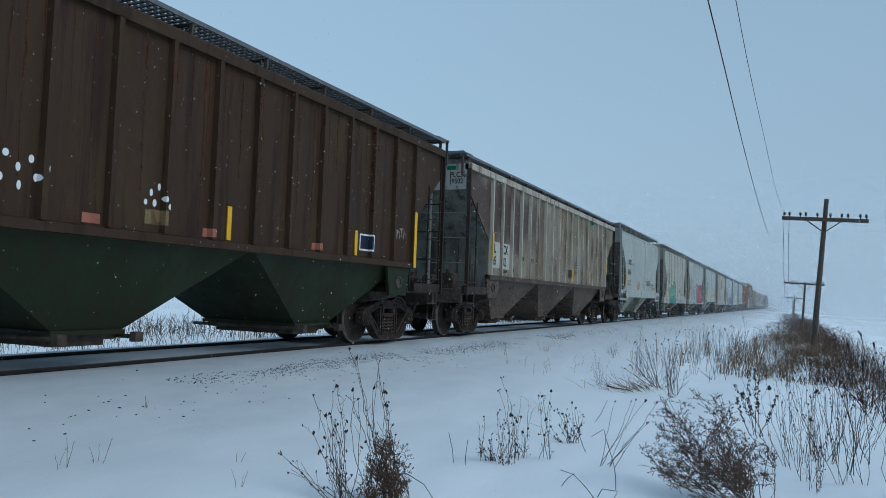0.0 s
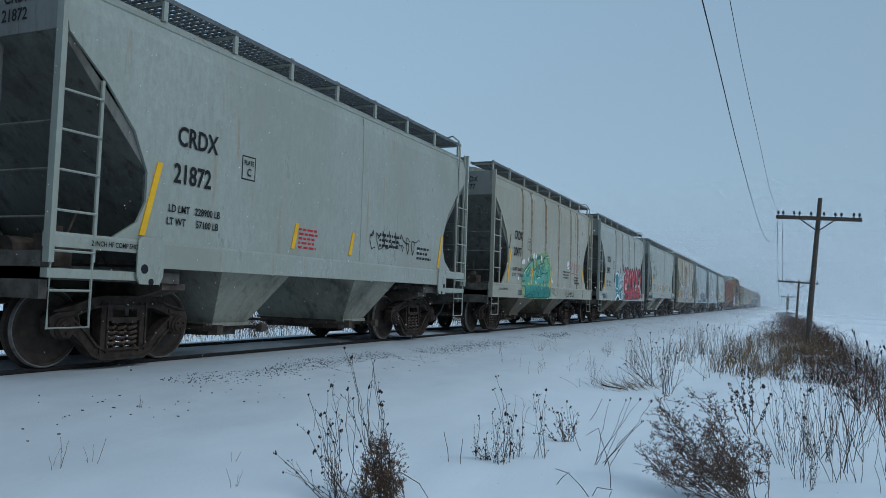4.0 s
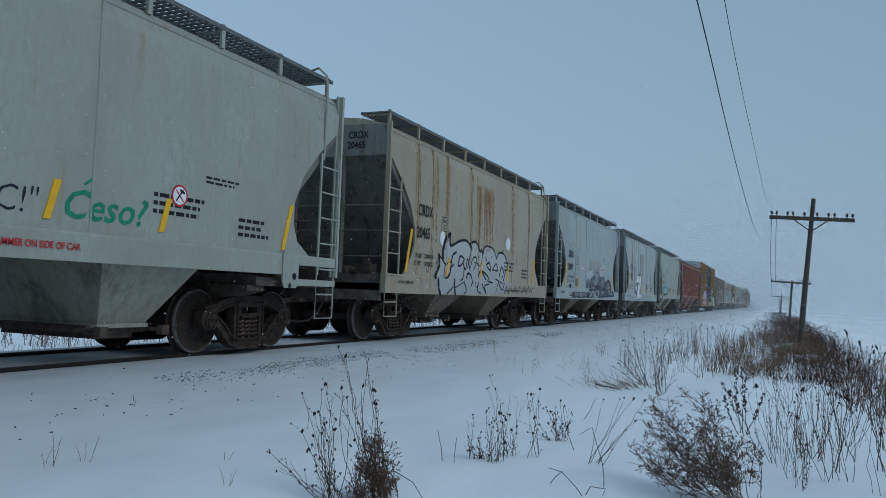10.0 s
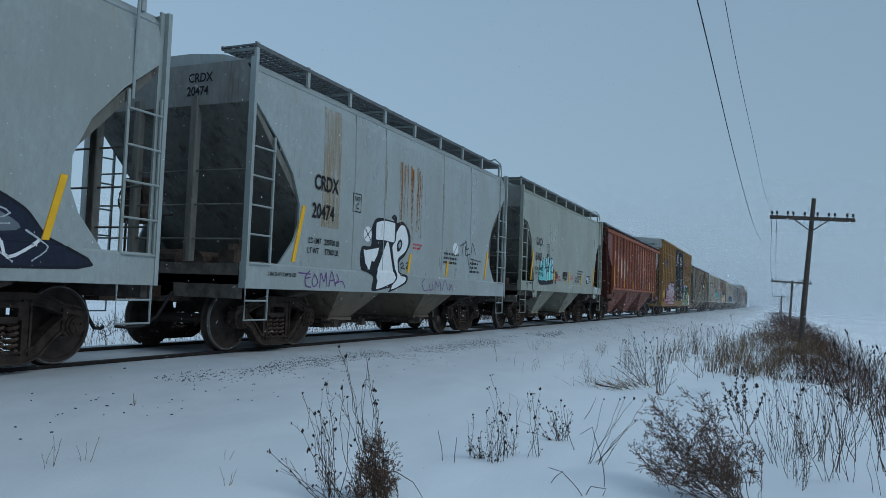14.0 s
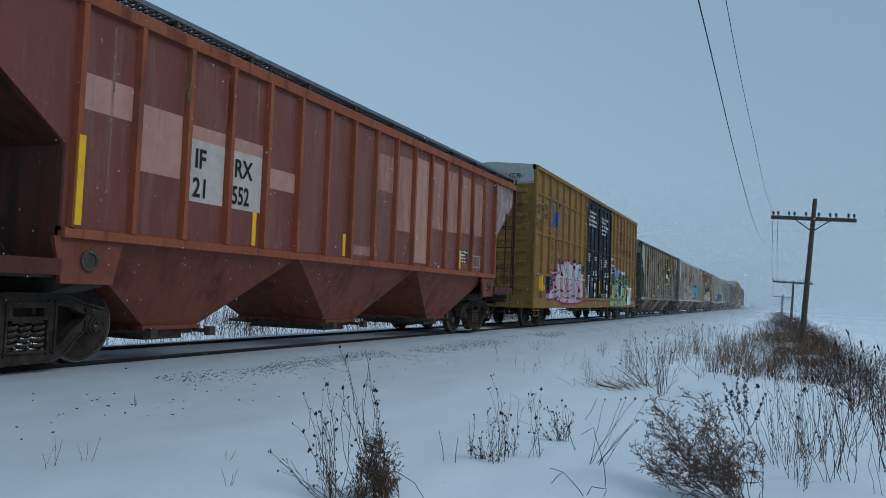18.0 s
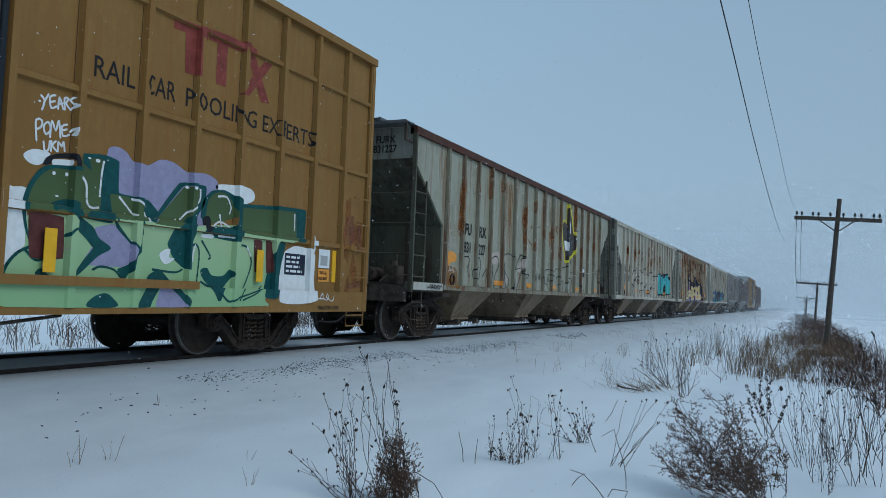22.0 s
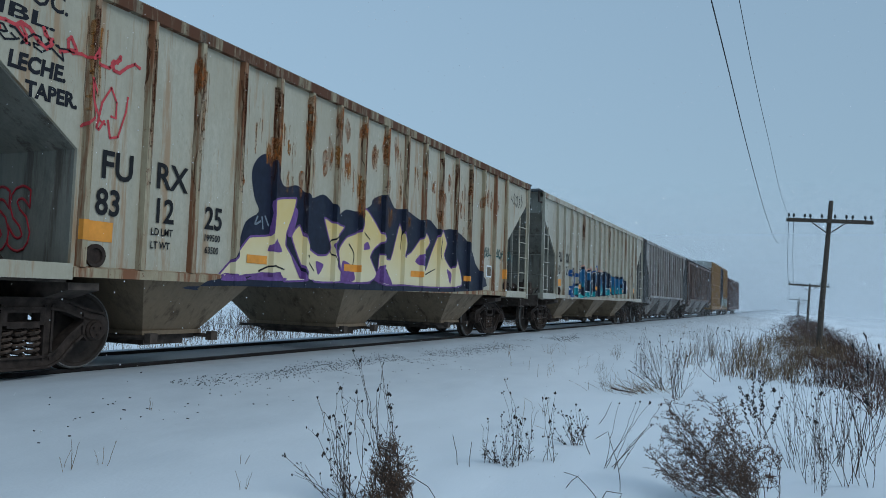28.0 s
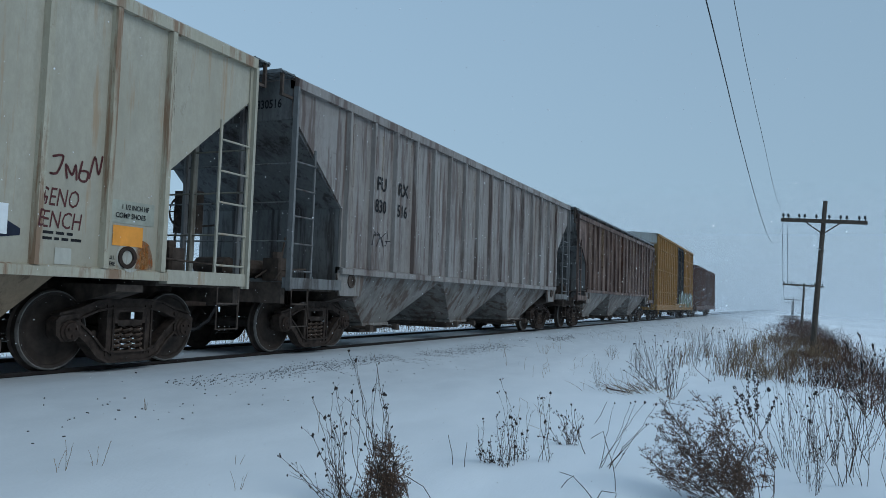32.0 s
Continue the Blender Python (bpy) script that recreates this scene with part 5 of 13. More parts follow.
def build_bank_weeds():
    rnd = random.Random(5)
    kinds = [weed(0, 0, 1.0, 0.34, 9, 0.35, 100 + k, "dry weed stalks with dark seed heads on the bank", r=0.0030) for k in range(4)]
    kinds += [weed(0, 0, 0.95, 0.28, 8, 0.2, 110 + k, "bare dry weed stalks on the bank", leafy=0.4, r=0.0028) for k in range(3)]
    for k in kinds:
        k.location = (0, 0, -30)
    spots = []
    for k in range(7):  # thin stalks at the edge of the thicket
        spots.append((rnd.uniform(0.02, 0.4), rnd.uniform(7.6, 9.4), rnd.uniform(0.75, 1.05)))
    for k in range(10):  # the thicket in front
        spots.append((rnd.uniform(0.45, 1.75), rnd.uniform(7.0, 10.5), rnd.uniform(0.9, 1.25)))
    for k in range(10):  # loose weeds beside the drift
        spots.append((rnd.uniform(-3.3, -1.9), rnd.uniform(14.5, 19), rnd.uniform(0.55, 0.9)))
    for k in range(11):  # tall stalks before the ridge
        spots.append((rnd.uniform(-2.5, -1.2), rnd.uniform(22, 27), rnd.uniform(1.0, 1.35)))
    for k in range(74):  # the ridge as far as the first poles
        y = rnd.uniform(15.5, 38)
        spots.append((rnd.uniform(-1.0, 2.5) + 0.01 * y * rnd.random(), y, rnd.uniform(0.5, 0.95)))
    for k in range(8):  # behind the thicket
        spots.append((rnd.uniform(0.7, 2.3), rnd.uniform(10.5, 15), rnd.uniform(0.6, 0.95)))
    for k in range(6):  # towards the track
        spots.append((rnd.uniform(-4.4, -2.6), rnd.uniform(18, 34), rnd.uniform(0.4, 0.8)))
    for k, (x, y, z) in enumerate(spots):
        m = pose(x, y, ground_height(x, y), rnd.uniform(-7, 7), rnd.uniform(-7, 7), rnd.uniform(0, 360)) @ Matrix.Scale(z, 4)
        if k < len(kinds):
            kinds[k].matrix_basis = m
        else:
            copy_thing(kinds[k % len(kinds)], pose(0, 0, 0)).matrix_basis = m
    # straw-coloured shrubs and the dark tangle round the foot of the pole
    straw = [bush(0, 0, 11, 0.5, 0.6, 2, 5, 200 + k, "straw-brown shrub on the snowy bank", STRAW, BUSH_SEED, 0.005) for k in range(3)]
    dark = [bush(0, 0, 9, 0.6, 0.9, 2, 4, 210 + k, "dark russet tangle of twigs on the bank", RUSSET, DARK_SEED, 0.006) for k in range(3)]
    for k in range(34):
        y = rnd.uniform(17, 38)
        x = rnd.uniform(-1.1, 1.2)
        m = pose(x, y, ground_height(x, y), 0, 0, rnd.uniform(0, 360)) @ Matrix.Scale(rnd.uniform(0.5, 0.9), 4)
        src = straw[k % 3]
        if k < 3:
            src.matrix_basis = m
        else:
            copy_thing(src, pose(0, 0, 0)).matrix_basis = m
    for k in range(24):
        y = rnd.uniform(14.5, 36)
        x = rnd.uniform(0.5, 2.4) + 0.25 * (y < 17)
        m = pose(x, y, ground_height(x, y), 0, 0, rnd.uniform(0, 360)) @ Matrix.Scale(rnd.uniform(0.5, 0.95), 4)
        src = dark[k % 3]
        if k < 3:
            src.matrix_basis = m
        else:
            copy_thing(src, pose(0, 0, 0)).matrix_basis = m
    for k, (x, y, h) in enumerate(((0.95, 8.6, 1.25), (1.25, 9.0, 1.3), (1.5, 9.6, 1.35), (0.75, 9.2, 1.15), (1.15, 10.4, 1.2), (1.6, 8.4, 1.2), (0.55, 8.4, 1.0))):
        teasel(x, y, h, 3, 300 + k)


build_bank_weeds()


def build_far_scrub():
    """Twiggy scrub along the bank in the distance and across the track."""
    rnd = random.Random(31)
    s = Shape()
    for k in range(1500):
        y = rnd.uniform(36, 170) if k % 3 else rnd.uniform(36, 80)
        x = rnd.gauss(0.7, 0.9)
        z = ground_height(x, y)
        h = rnd.uniform(0.12, 0.45)
        s.tube([(x, y, z - 0.05), (x + rnd.uniform(-0.2, 0.2), y, z + h * 0.55), (x + rnd.uniform(-0.5, 0.5), y, z + h)], 0.007 + y * 0.00010, 3, 0.005)
    for k in range(1000):  # a low hedge under the farther poles
        y = rnd.uniform(38, 85)
        x = rnd.gauss(0.9 + 0.004 * y, 0.55)
        z, h = ground_height(x, y), rnd.uniform(0.25, 0.75)
        q = (x + rnd.uniform(-0.25, 0.25), y + rnd.uniform(-0.2, 0.2), z + h * 0.55)
        s.tube([(x, y, z - 0.05), q, (x + rnd.uniform(-0.5, 0.5), y, z + h)], 0.013, 3, 0.006)
    tagged(new("bank_scrub", s.mesh("bank_scrub", RUSSET)), "russet scrub along the pole line", "scrub", kind="stuff")
    s = Shape()
    for k in range(6000):
        y = rnd.uniform(4, 70) if k % 4 else rnd.uniform(60, 150)
        c = noise.noise((y * 0.12, 0, 5))
        x = -rnd.uniform(19, 27) - rnd.random() * 6 * (c > 0.1)
        if c < -0.05 and rnd.random() < 0.75:
            continue
        z = ground_height(x, y)
        h = rnd.uniform(0.25, 0.95) * (1.0 + 1.6 * max(0, c))
        q = (x + rnd.uniform(-0.15, 0.15), y + rnd.uniform(-0.1, 0.1), z + h * 0.5)
        s.tube([(x, y, z - 0.05), q, (x + rnd.uniform(-0.3, 0.3), y + rnd.uniform(-0.3, 0.3), z + h)], 0.012, 3, 0.006)
        s.tube([q, (q[0] + rnd.uniform(-0.25, 0.25), q[1] + rnd.uniform(-0.25, 0.25), z + h * 0.9)], 0.008, 3, 0.005)
    tagged(new("field_scrub", s.mesh("field_scrub", BUSH_TWIG)), "thin brown scrub in the snow beyond the track", "scrub", kind="stuff")
    s = Shape()
    for k in range(3600):
        y, x = rnd.uniform(2, 70), -rnd.uniform(11.8, 22)
        z = ground_height(x, y)
        h = rnd.uniform(0.08, 0.35)
        s.tube([(x, y, z - 0.03), (x + rnd.uniform(-0.08, 0.08), y + rnd.uniform(-0.08, 0.08), z + h)], 0.006, 3, 0.003)
    tagged(new("field_stubble", s.mesh("field_stubble", STRAW)), "pale grass stubble poking through snow", "grass", kind="stuff")
    s = Shape()
    for k in range(1500):
        y, x = rnd.uniform(7, 50), rnd.uniform(-6.2, -2.2)
        if noise.noise((x * 0.8, y * 0.5, 2)) < 0.18 + 0.25 * (y < 14) + 0.1 * (x < -5):
            continue
        z = ground_height(x, y)
        h = rnd.uniform(0.05, 0.34)
        s.tube([(x, y, z - 0.03), (x + rnd.uniform(-0.05, 0.05), y + rnd.uniform(-0.05, 0.05), z + h * 0.6), (x + rnd.uniform(-0.12, 0.12), y + rnd.uniform(-0.1, 0.1), z + h)], 0.0036, 3, 0.0015)
    tagged(new("shoulder_grass", s.mesh("shoulder_grass", STRAW)), "sparse dead grass on the track shoulder", "grass", kind="stuff")


build_far_scrub()


def build_ridge_growth():
    """Fine standing stalks and fallen stems that cover the bank between the larger weeds."""
    rnd = random.Random(51)
    straw, russet = Shape(), Shape()
    for k in range(5000):
        y = rnd.uniform(12, 46)
        x = rnd.gauss(0.25 + 0.012 * y, 1.15)
        c = noise.noise((x * 0.9, y * 0.45, 4))
        if c < 0.07 - 0.17 * (x > -0.2) or (x < 0.9 and y < 16.5) or x < -1.5:
            continue
        z = ground_height(x, y)
        h = (rnd.uniform(0.08, 0.36) if k % 5 else rnd.uniform(0.35, 0.75)) * (0.7 + 0.9 * max(0, c))
        lean = 0.35 if k % 4 else 1.4
        s = straw if noise.noise((x * 0.5, y * 0.3, 11)) + rnd.uniform(-0.25, 0.25) + 0.08 - 0.4 * max(0, x - 0.3) > 0.1 else russet
        p = wavy((x, y, z - 0.04), (x + rnd.uniform(-lean, lean) * h, y + rnd.uniform(-lean, lean) * h, z + h), rnd, 0.15, 0.04, 4)
        s.tube(p, 0.0062 if k % 3 else 0.009, 3, 0.0026)
        if k % 2:
            q = p[2] + Vector((rnd.uniform(-0.3, 0.3), rnd.uniform(-0.3, 0.3), rnd.uniform(0.05, 0.4))) * h
            s.tube([p[1], p[1].lerp(q, 0.5), q], 0.004, 3, 0.002)
    for k in range(12):  # upright clumps on the near flank
        cx, cy = rnd.uniform(-2.7, -0.6), rnd.uniform(19.5, 28)
        tall = rnd.uniform(0.55, 1.15)
        for j in range(rnd.randint(10, 22)):
            x, y = rnd.gauss(cx, 0.14), rnd.gauss(cy, 0.2)
            z, h = ground_height(x, y), tall * rnd.uniform(0.45, 1.0)
            p = wavy((x, y, z - 0.04), (x + rnd.uniform(-0.28, 0.28) * h, y + rnd.uniform(-0.3, 0.3) * h, z + h), rnd, 0.12, 0.03, 5)
            (straw if j % 3 else russet).tube(p, 0.0065, 3, 0.003)
            if j % 2:
                q = p[3] + Vector((rnd.uniform(-0.3, 0.3), rnd.uniform(-0.3, 0.3), rnd.uniform(0.1, 0.4))) * h
                straw.tube([p[2], p[2].lerp(q, 0.5), q], 0.005, 3, 0.0025)
    for k in range(22):  # arching brambles beyond the thicket
        x, y = rnd.uniform(0.7, 2.5), rnd.uniform(11.5, 20)
        z, w, r = ground_height(x, y), rnd.uniform(0, 6.28), rnd.uniform(0.35, 0.95)
        p = [Vector((x + r * t * math.cos(w), y + r * t * math.sin(w), z - 0.03 + r * 1.5 * t * (1.15 - t) + 0.1 * t)) for t in (0, 0.2, 0.4, 0.6, 0.8, 1.0)]
        russet.tube(p, 0.008, 4, 0.003)
        for j in range(5):
            a = p[rnd.randint(1, 5)]
            q = a + Vector((rnd.uniform(-0.22, 0.22), rnd.uniform(-0.22, 0.22), rnd.uniform(-0.05, 0.25)))
            russet.tube([a, a.lerp(q, 0.5) + Vector((0, 0, 0.02)), q], 0.005, 3, 0.002)
    tagged(new("bank_straw", straw.mesh("bank_straw", STRAW)), "straw-coloured dead grass and stems along the bank", "grass", kind="stuff")
    tagged(new("bank_brush", russet.mesh("bank_brush", RUSSET)), "russet dead brush along the bank", "brush", kind="stuff")


build_ridge_growth()


def build_stones():
    """Ballast that shows through the snow on the shoulder of the track."""
    rnd = random.Random(41)
    s = Shape()
    for k in range(4600):
        y = rnd.uniform(4.5, 26) if k % 3 else rnd.uniform(9, 60)
        x = rnd.gauss(-6.62 + 0.010 * min(y, 25), 0.15)
        if k % 40 == 0:
            x, y = rnd.gauss(-6.1, 0.3), rnd.uniform(4, 14)
        elif noise.noise((x * 1.2, y * 0.5, 7)) < -0.16 + 0.28 * max(0, (9.5 - y) / 4):
            continue
        z = ground_height(x, y)
        r = rnd.uniform(0.005, 0.012) * (1.15 if k % 40 == 0 else 0.9)
        w = rnd.uniform(0, 3.1)
        a, b = Vector((math.cos(w), math.sin(w), 0)) * r * rnd.uniform(1, 1.9), Vector((-math.sin(w), math.cos(w), 0)) * r * rnd.uniform(0.6, 1.0)
        c = Vector((x, y, z + 0.004))
        top = c + Vector((rnd.uniform(-0.3, 0.3) * r, rnd.uniform(-0.3, 0.3) * r, r * rnd.uniform(0.25, 0.55)))
        ring = [c + a, c + a * 0.3 + b, c - a * 0.8 + b * 0.5, c - a, c - a * 0.2 - b, c + a * 0.7 - b * 0.7]
        s.add([tuple(p - Vector((0, 0, 0.02))) for p in ring] + [tuple(p + (top - p) * 0.35 + Vector((0, 0, r * 0.3))) for p in ring] + [tuple(top)],
              [(i, (i + 1) % 6, 6 + (i + 1) % 6, 6 + i) for i in range(6)] + [(6 + i, 6 + (i + 1) % 6, 12) for i in range(6)])
    tagged(new("ballast_stones", s.mesh("ballast_stones", STONE)), "dark ballast stones showing through packed snow", "stones", kind="stuff")


build_stones()


def telegraph_pole(base, top, arm_z, arm_left, arm_right, arm_drop, pins, r, label):
    ob = thing("telegraph_pole", label, "pole", "line of telegraph poles")
    ob.location = base
    b = Vector(base)
    t = Vector(top) - b
    at = lambda z: t * ((z - b.z) / t.z)
    part("shaft", Shape().tube([(0, 0, -0.4), tuple(t * 0.33), tuple(t * 0.66), tuple(t)], r, 12, r * 0.68), POLE_WOOD, ob)
    c = at(arm_z)
    s = Shape()
    l, q = Vector((arm_left - b.x, -0.17, arm_z + arm_drop / 2 - b.z)), Vector((arm_right - b.x, -0.17, arm_z - arm_drop / 2 - b.z))
    s.add([tuple(p + Vector((0, dy, dz))) for p in (l, q) for dy in (-0.05, 0.05) for dz in (-0.06, 0.06)], [(0, 1, 3, 2), (4, 6, 7, 5), (0, 4, 5, 1), (2, 3, 7, 6), (0, 2, 6, 4), (1, 5, 7, 3)])
    part("cross_arm", s, POLE_WOOD, ob)
    for d in (-1, 1):
        part("arm_brace", Shape().tube([tuple(c + Vector((d * 0.52, -0.2, -0.04))), tuple(at(arm_z - 0.42) + Vector((0, -0.18, 0)))], 0.02, 5), DARK_STEEL, ob)
    for f in pins:
        p = l.lerp(q, f) + Vector((0, 0, 0.06))
        part("insulator", Shape().tube([tuple(p), tuple(p + Vector((0, 0, 0.05)))], 0.015, 6).tube([tuple(p + Vector((0, 0, 0.05))), tuple(p + Vector((0, 0, 0.09))), tuple(p + Vector((0, 0, 0.15)))], 0.045, 8, 0.03), GLASS_KNOB, ob)
    return ob


def build_poles():
    telegraph_pole((0.72, 27.8, -0.75), (1.13, 27.8, 4.52), 3.84, -0.2, 2.32, 0.13, (0.03, 0.09, 0.22, 0.285, 0.42, 0.57, 0.70, 0.77, 0.91, 0.975), 0.10, "leaning weathered wooden telegraph pole with one cross-arm")
    telegraph_pole((0.9, 59, -0.7), (1.09, 59, 2.76), 2.6, -0.28, 2.3, 0.12, (0.03, 0.12, 0.22, 0.3, 0.7, 0.78, 0.9, 0.97), 0.095, "weathered telegraph pole farther along the line")
    telegraph_pole((0.72, 118, -0.7), (0.86, 118, 2.6), 2.2, -0.45, 2.2, 0.1, (0.05, 0.2, 0.8, 0.95), 0.11, "distant telegraph pole in falling snow")
    telegraph_pole((0.9, 178, -0.7), (1.0, 178, 2.6), 2.1, -0.5, 2.4, 0.1, (0.05, 0.95), 0.16, "faint telegraph pole in falling snow")
    for name, label, pts, r in (("slack_wire", "slack black line wire sagging from the pole", [(-0.46, -10, 3.4), (-0.445, -4, 3.02), (-0.435, 1, 2.80), (-0.425, 5, 2.69), (-0.427, 8, 2.61), (-0.43, 12, 2.58), (-0.432, 16, 2.62), (-0.43, 20, 2.71), (-0.39, 23.5, 2.81), (-0.33, 26, 3.0), (-0.2, 27.3, 3.5), (-0.1, 27.6, 3.95)], 0.0040),
                                ("line_wire", "thin black line wire running to the pole", [(-0.55, -10, 3.95), (-0.47, 0, 3.72), (-0.43, 7, 3.62), (-0.40, 10, 3.61), (-0.355, 13, 3.62), (-0.27, 20, 3.72), (-0.13, 27.62, 4.02)], 0.0034),
                                ("line_wire", "thin line wire between two poles", [(-0.13, 27.62, 4.02), (-0.2, 36, 3.3), (-0.24, 46, 2.75), (-0.24, 58.8, 2.72)], 0.009),
                                ("line_wire", "thin line wire between two poles", [(0.02, 27.62, 4.0), (0.0, 36, 3.3), (0.02, 46, 2.78), (0.02, 58.8, 2.72)], 0.009),
                                ("line_wire", "thin line wire in the distance", [(-0.24, 58.8, 2.72), (-0.3, 85, 2.2), (-0.36, 118, 2.3)], 0.012)):
        ob = thing(name, label, "wire", "line wires")
        fine = []
        for i in range(len(pts) - 1):  # a smooth curve through the points
            p0, p1, p2, p3 = (Vector(pts[max(0, min(len(pts) - 1, i + k))]) for k in (-1, 0, 1, 2))
            for k in range(5):
                t = k / 5
                fine.append(0.5 * ((2 * p1) + (p2 - p0) * t + (2 * p0 - 5 * p1 + 4 * p2 - p3) * t * t + (3 * p1 - p0 - 3 * p2 + p3) * t ** 3))
        fine.append(Vector(pts[-1]))
        part("strand", Shape().tube(fine, r, 5), WIRE_METAL, ob)


build_poles()


# ---- falling snow and haze sheets ----
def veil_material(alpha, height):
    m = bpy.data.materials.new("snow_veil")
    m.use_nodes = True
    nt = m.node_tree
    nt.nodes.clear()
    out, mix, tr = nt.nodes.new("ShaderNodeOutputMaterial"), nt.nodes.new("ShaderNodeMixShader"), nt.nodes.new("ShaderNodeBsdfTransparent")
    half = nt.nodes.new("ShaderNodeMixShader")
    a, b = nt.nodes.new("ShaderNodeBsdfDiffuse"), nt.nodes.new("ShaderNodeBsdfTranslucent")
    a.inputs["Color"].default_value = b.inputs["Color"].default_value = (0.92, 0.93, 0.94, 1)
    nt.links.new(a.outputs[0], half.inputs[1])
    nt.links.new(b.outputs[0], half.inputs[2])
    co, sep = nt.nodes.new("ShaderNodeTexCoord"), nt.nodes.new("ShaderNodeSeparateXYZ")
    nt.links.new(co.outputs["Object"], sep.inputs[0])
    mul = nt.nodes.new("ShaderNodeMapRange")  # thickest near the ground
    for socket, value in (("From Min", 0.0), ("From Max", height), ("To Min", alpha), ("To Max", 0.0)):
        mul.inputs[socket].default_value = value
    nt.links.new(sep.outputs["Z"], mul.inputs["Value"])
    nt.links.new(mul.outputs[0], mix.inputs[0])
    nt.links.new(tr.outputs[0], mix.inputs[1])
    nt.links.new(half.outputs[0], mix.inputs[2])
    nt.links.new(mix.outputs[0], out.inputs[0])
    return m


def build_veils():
    """Translucent white sheets, added to imitate the haze of distant falling snow."""
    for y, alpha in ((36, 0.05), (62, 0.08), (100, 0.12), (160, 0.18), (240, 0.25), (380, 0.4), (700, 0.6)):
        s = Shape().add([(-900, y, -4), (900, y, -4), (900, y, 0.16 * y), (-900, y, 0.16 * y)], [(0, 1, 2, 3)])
        tagged(new("snowfall_curtain", s.mesh("snowfall_curtain", veil_material(alpha, 0.16 * y))), "flat translucent sheet imitating distant haze in falling snow", "snowfall", kind="stuff")


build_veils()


FLAKES = []


def build_flakes():
    flake = plain("snowflake", (0.85, 0.87, 0.9), 0.8, 0, 0.05)
    for g in range(2):
        rnd = random.Random(60 + g)
        s = Shape()
        for k in range(13000):
            p = (rnd.uniform(-7.2, 1.2), rnd.uniform(1.2, 20.0) + 11 * (k % 9 == 0), rnd.uniform(-1.0, 33.0))
            near = min(1.0, max(0.3, math.hypot(p[0], p[1]) / 7.5))
            clump(s, p, rnd.uniform(0.0026, 0.0072) * near * (1.4 if k % 12 == 0 else 1), rnd)
        ob = tagged(new("falling_snow", s.mesh("falling_snow", flake)), "scattered snowflakes drifting down", "snow", kind="stuff")
        FLAKES.append((ob, (0.03 - 0.05 * g, -0.02, -0.85 - 0.12 * g)))


build_flakes()


# ---- painted marks ----
def bowed(pts, bend, closed):
    """A curve through control points; bend 0 keeps it straight from point to point."""
    n = len(pts)
    if bend == 0:
        return list(pts)
    out = []
    for i in range(n if closed else n - 1):
        p0, p1, p2, p3 = (Vector(pts[(i + k) % n] if closed else pts[max(0, min(n - 1, i + k))]) for k in (-1, 0, 1, 2))
        ta, tb = (p2 - p0) * bend, (p3 - p1) * bend
        steps = 4 if (p2 - p1).length > 0.08 else 2
        for k in range(steps):
            t = k / steps
            q = p1 * (2 * t ** 3 - 3 * t * t + 1) + ta * (t ** 3 - 2 * t * t + t) + p2 * (3 * t * t - 2 * t ** 3) + tb * (t ** 3 - t * t)
            out.append((q.x, q.y))
    if not closed:
        out.append(tuple(pts[-1]))
    return out


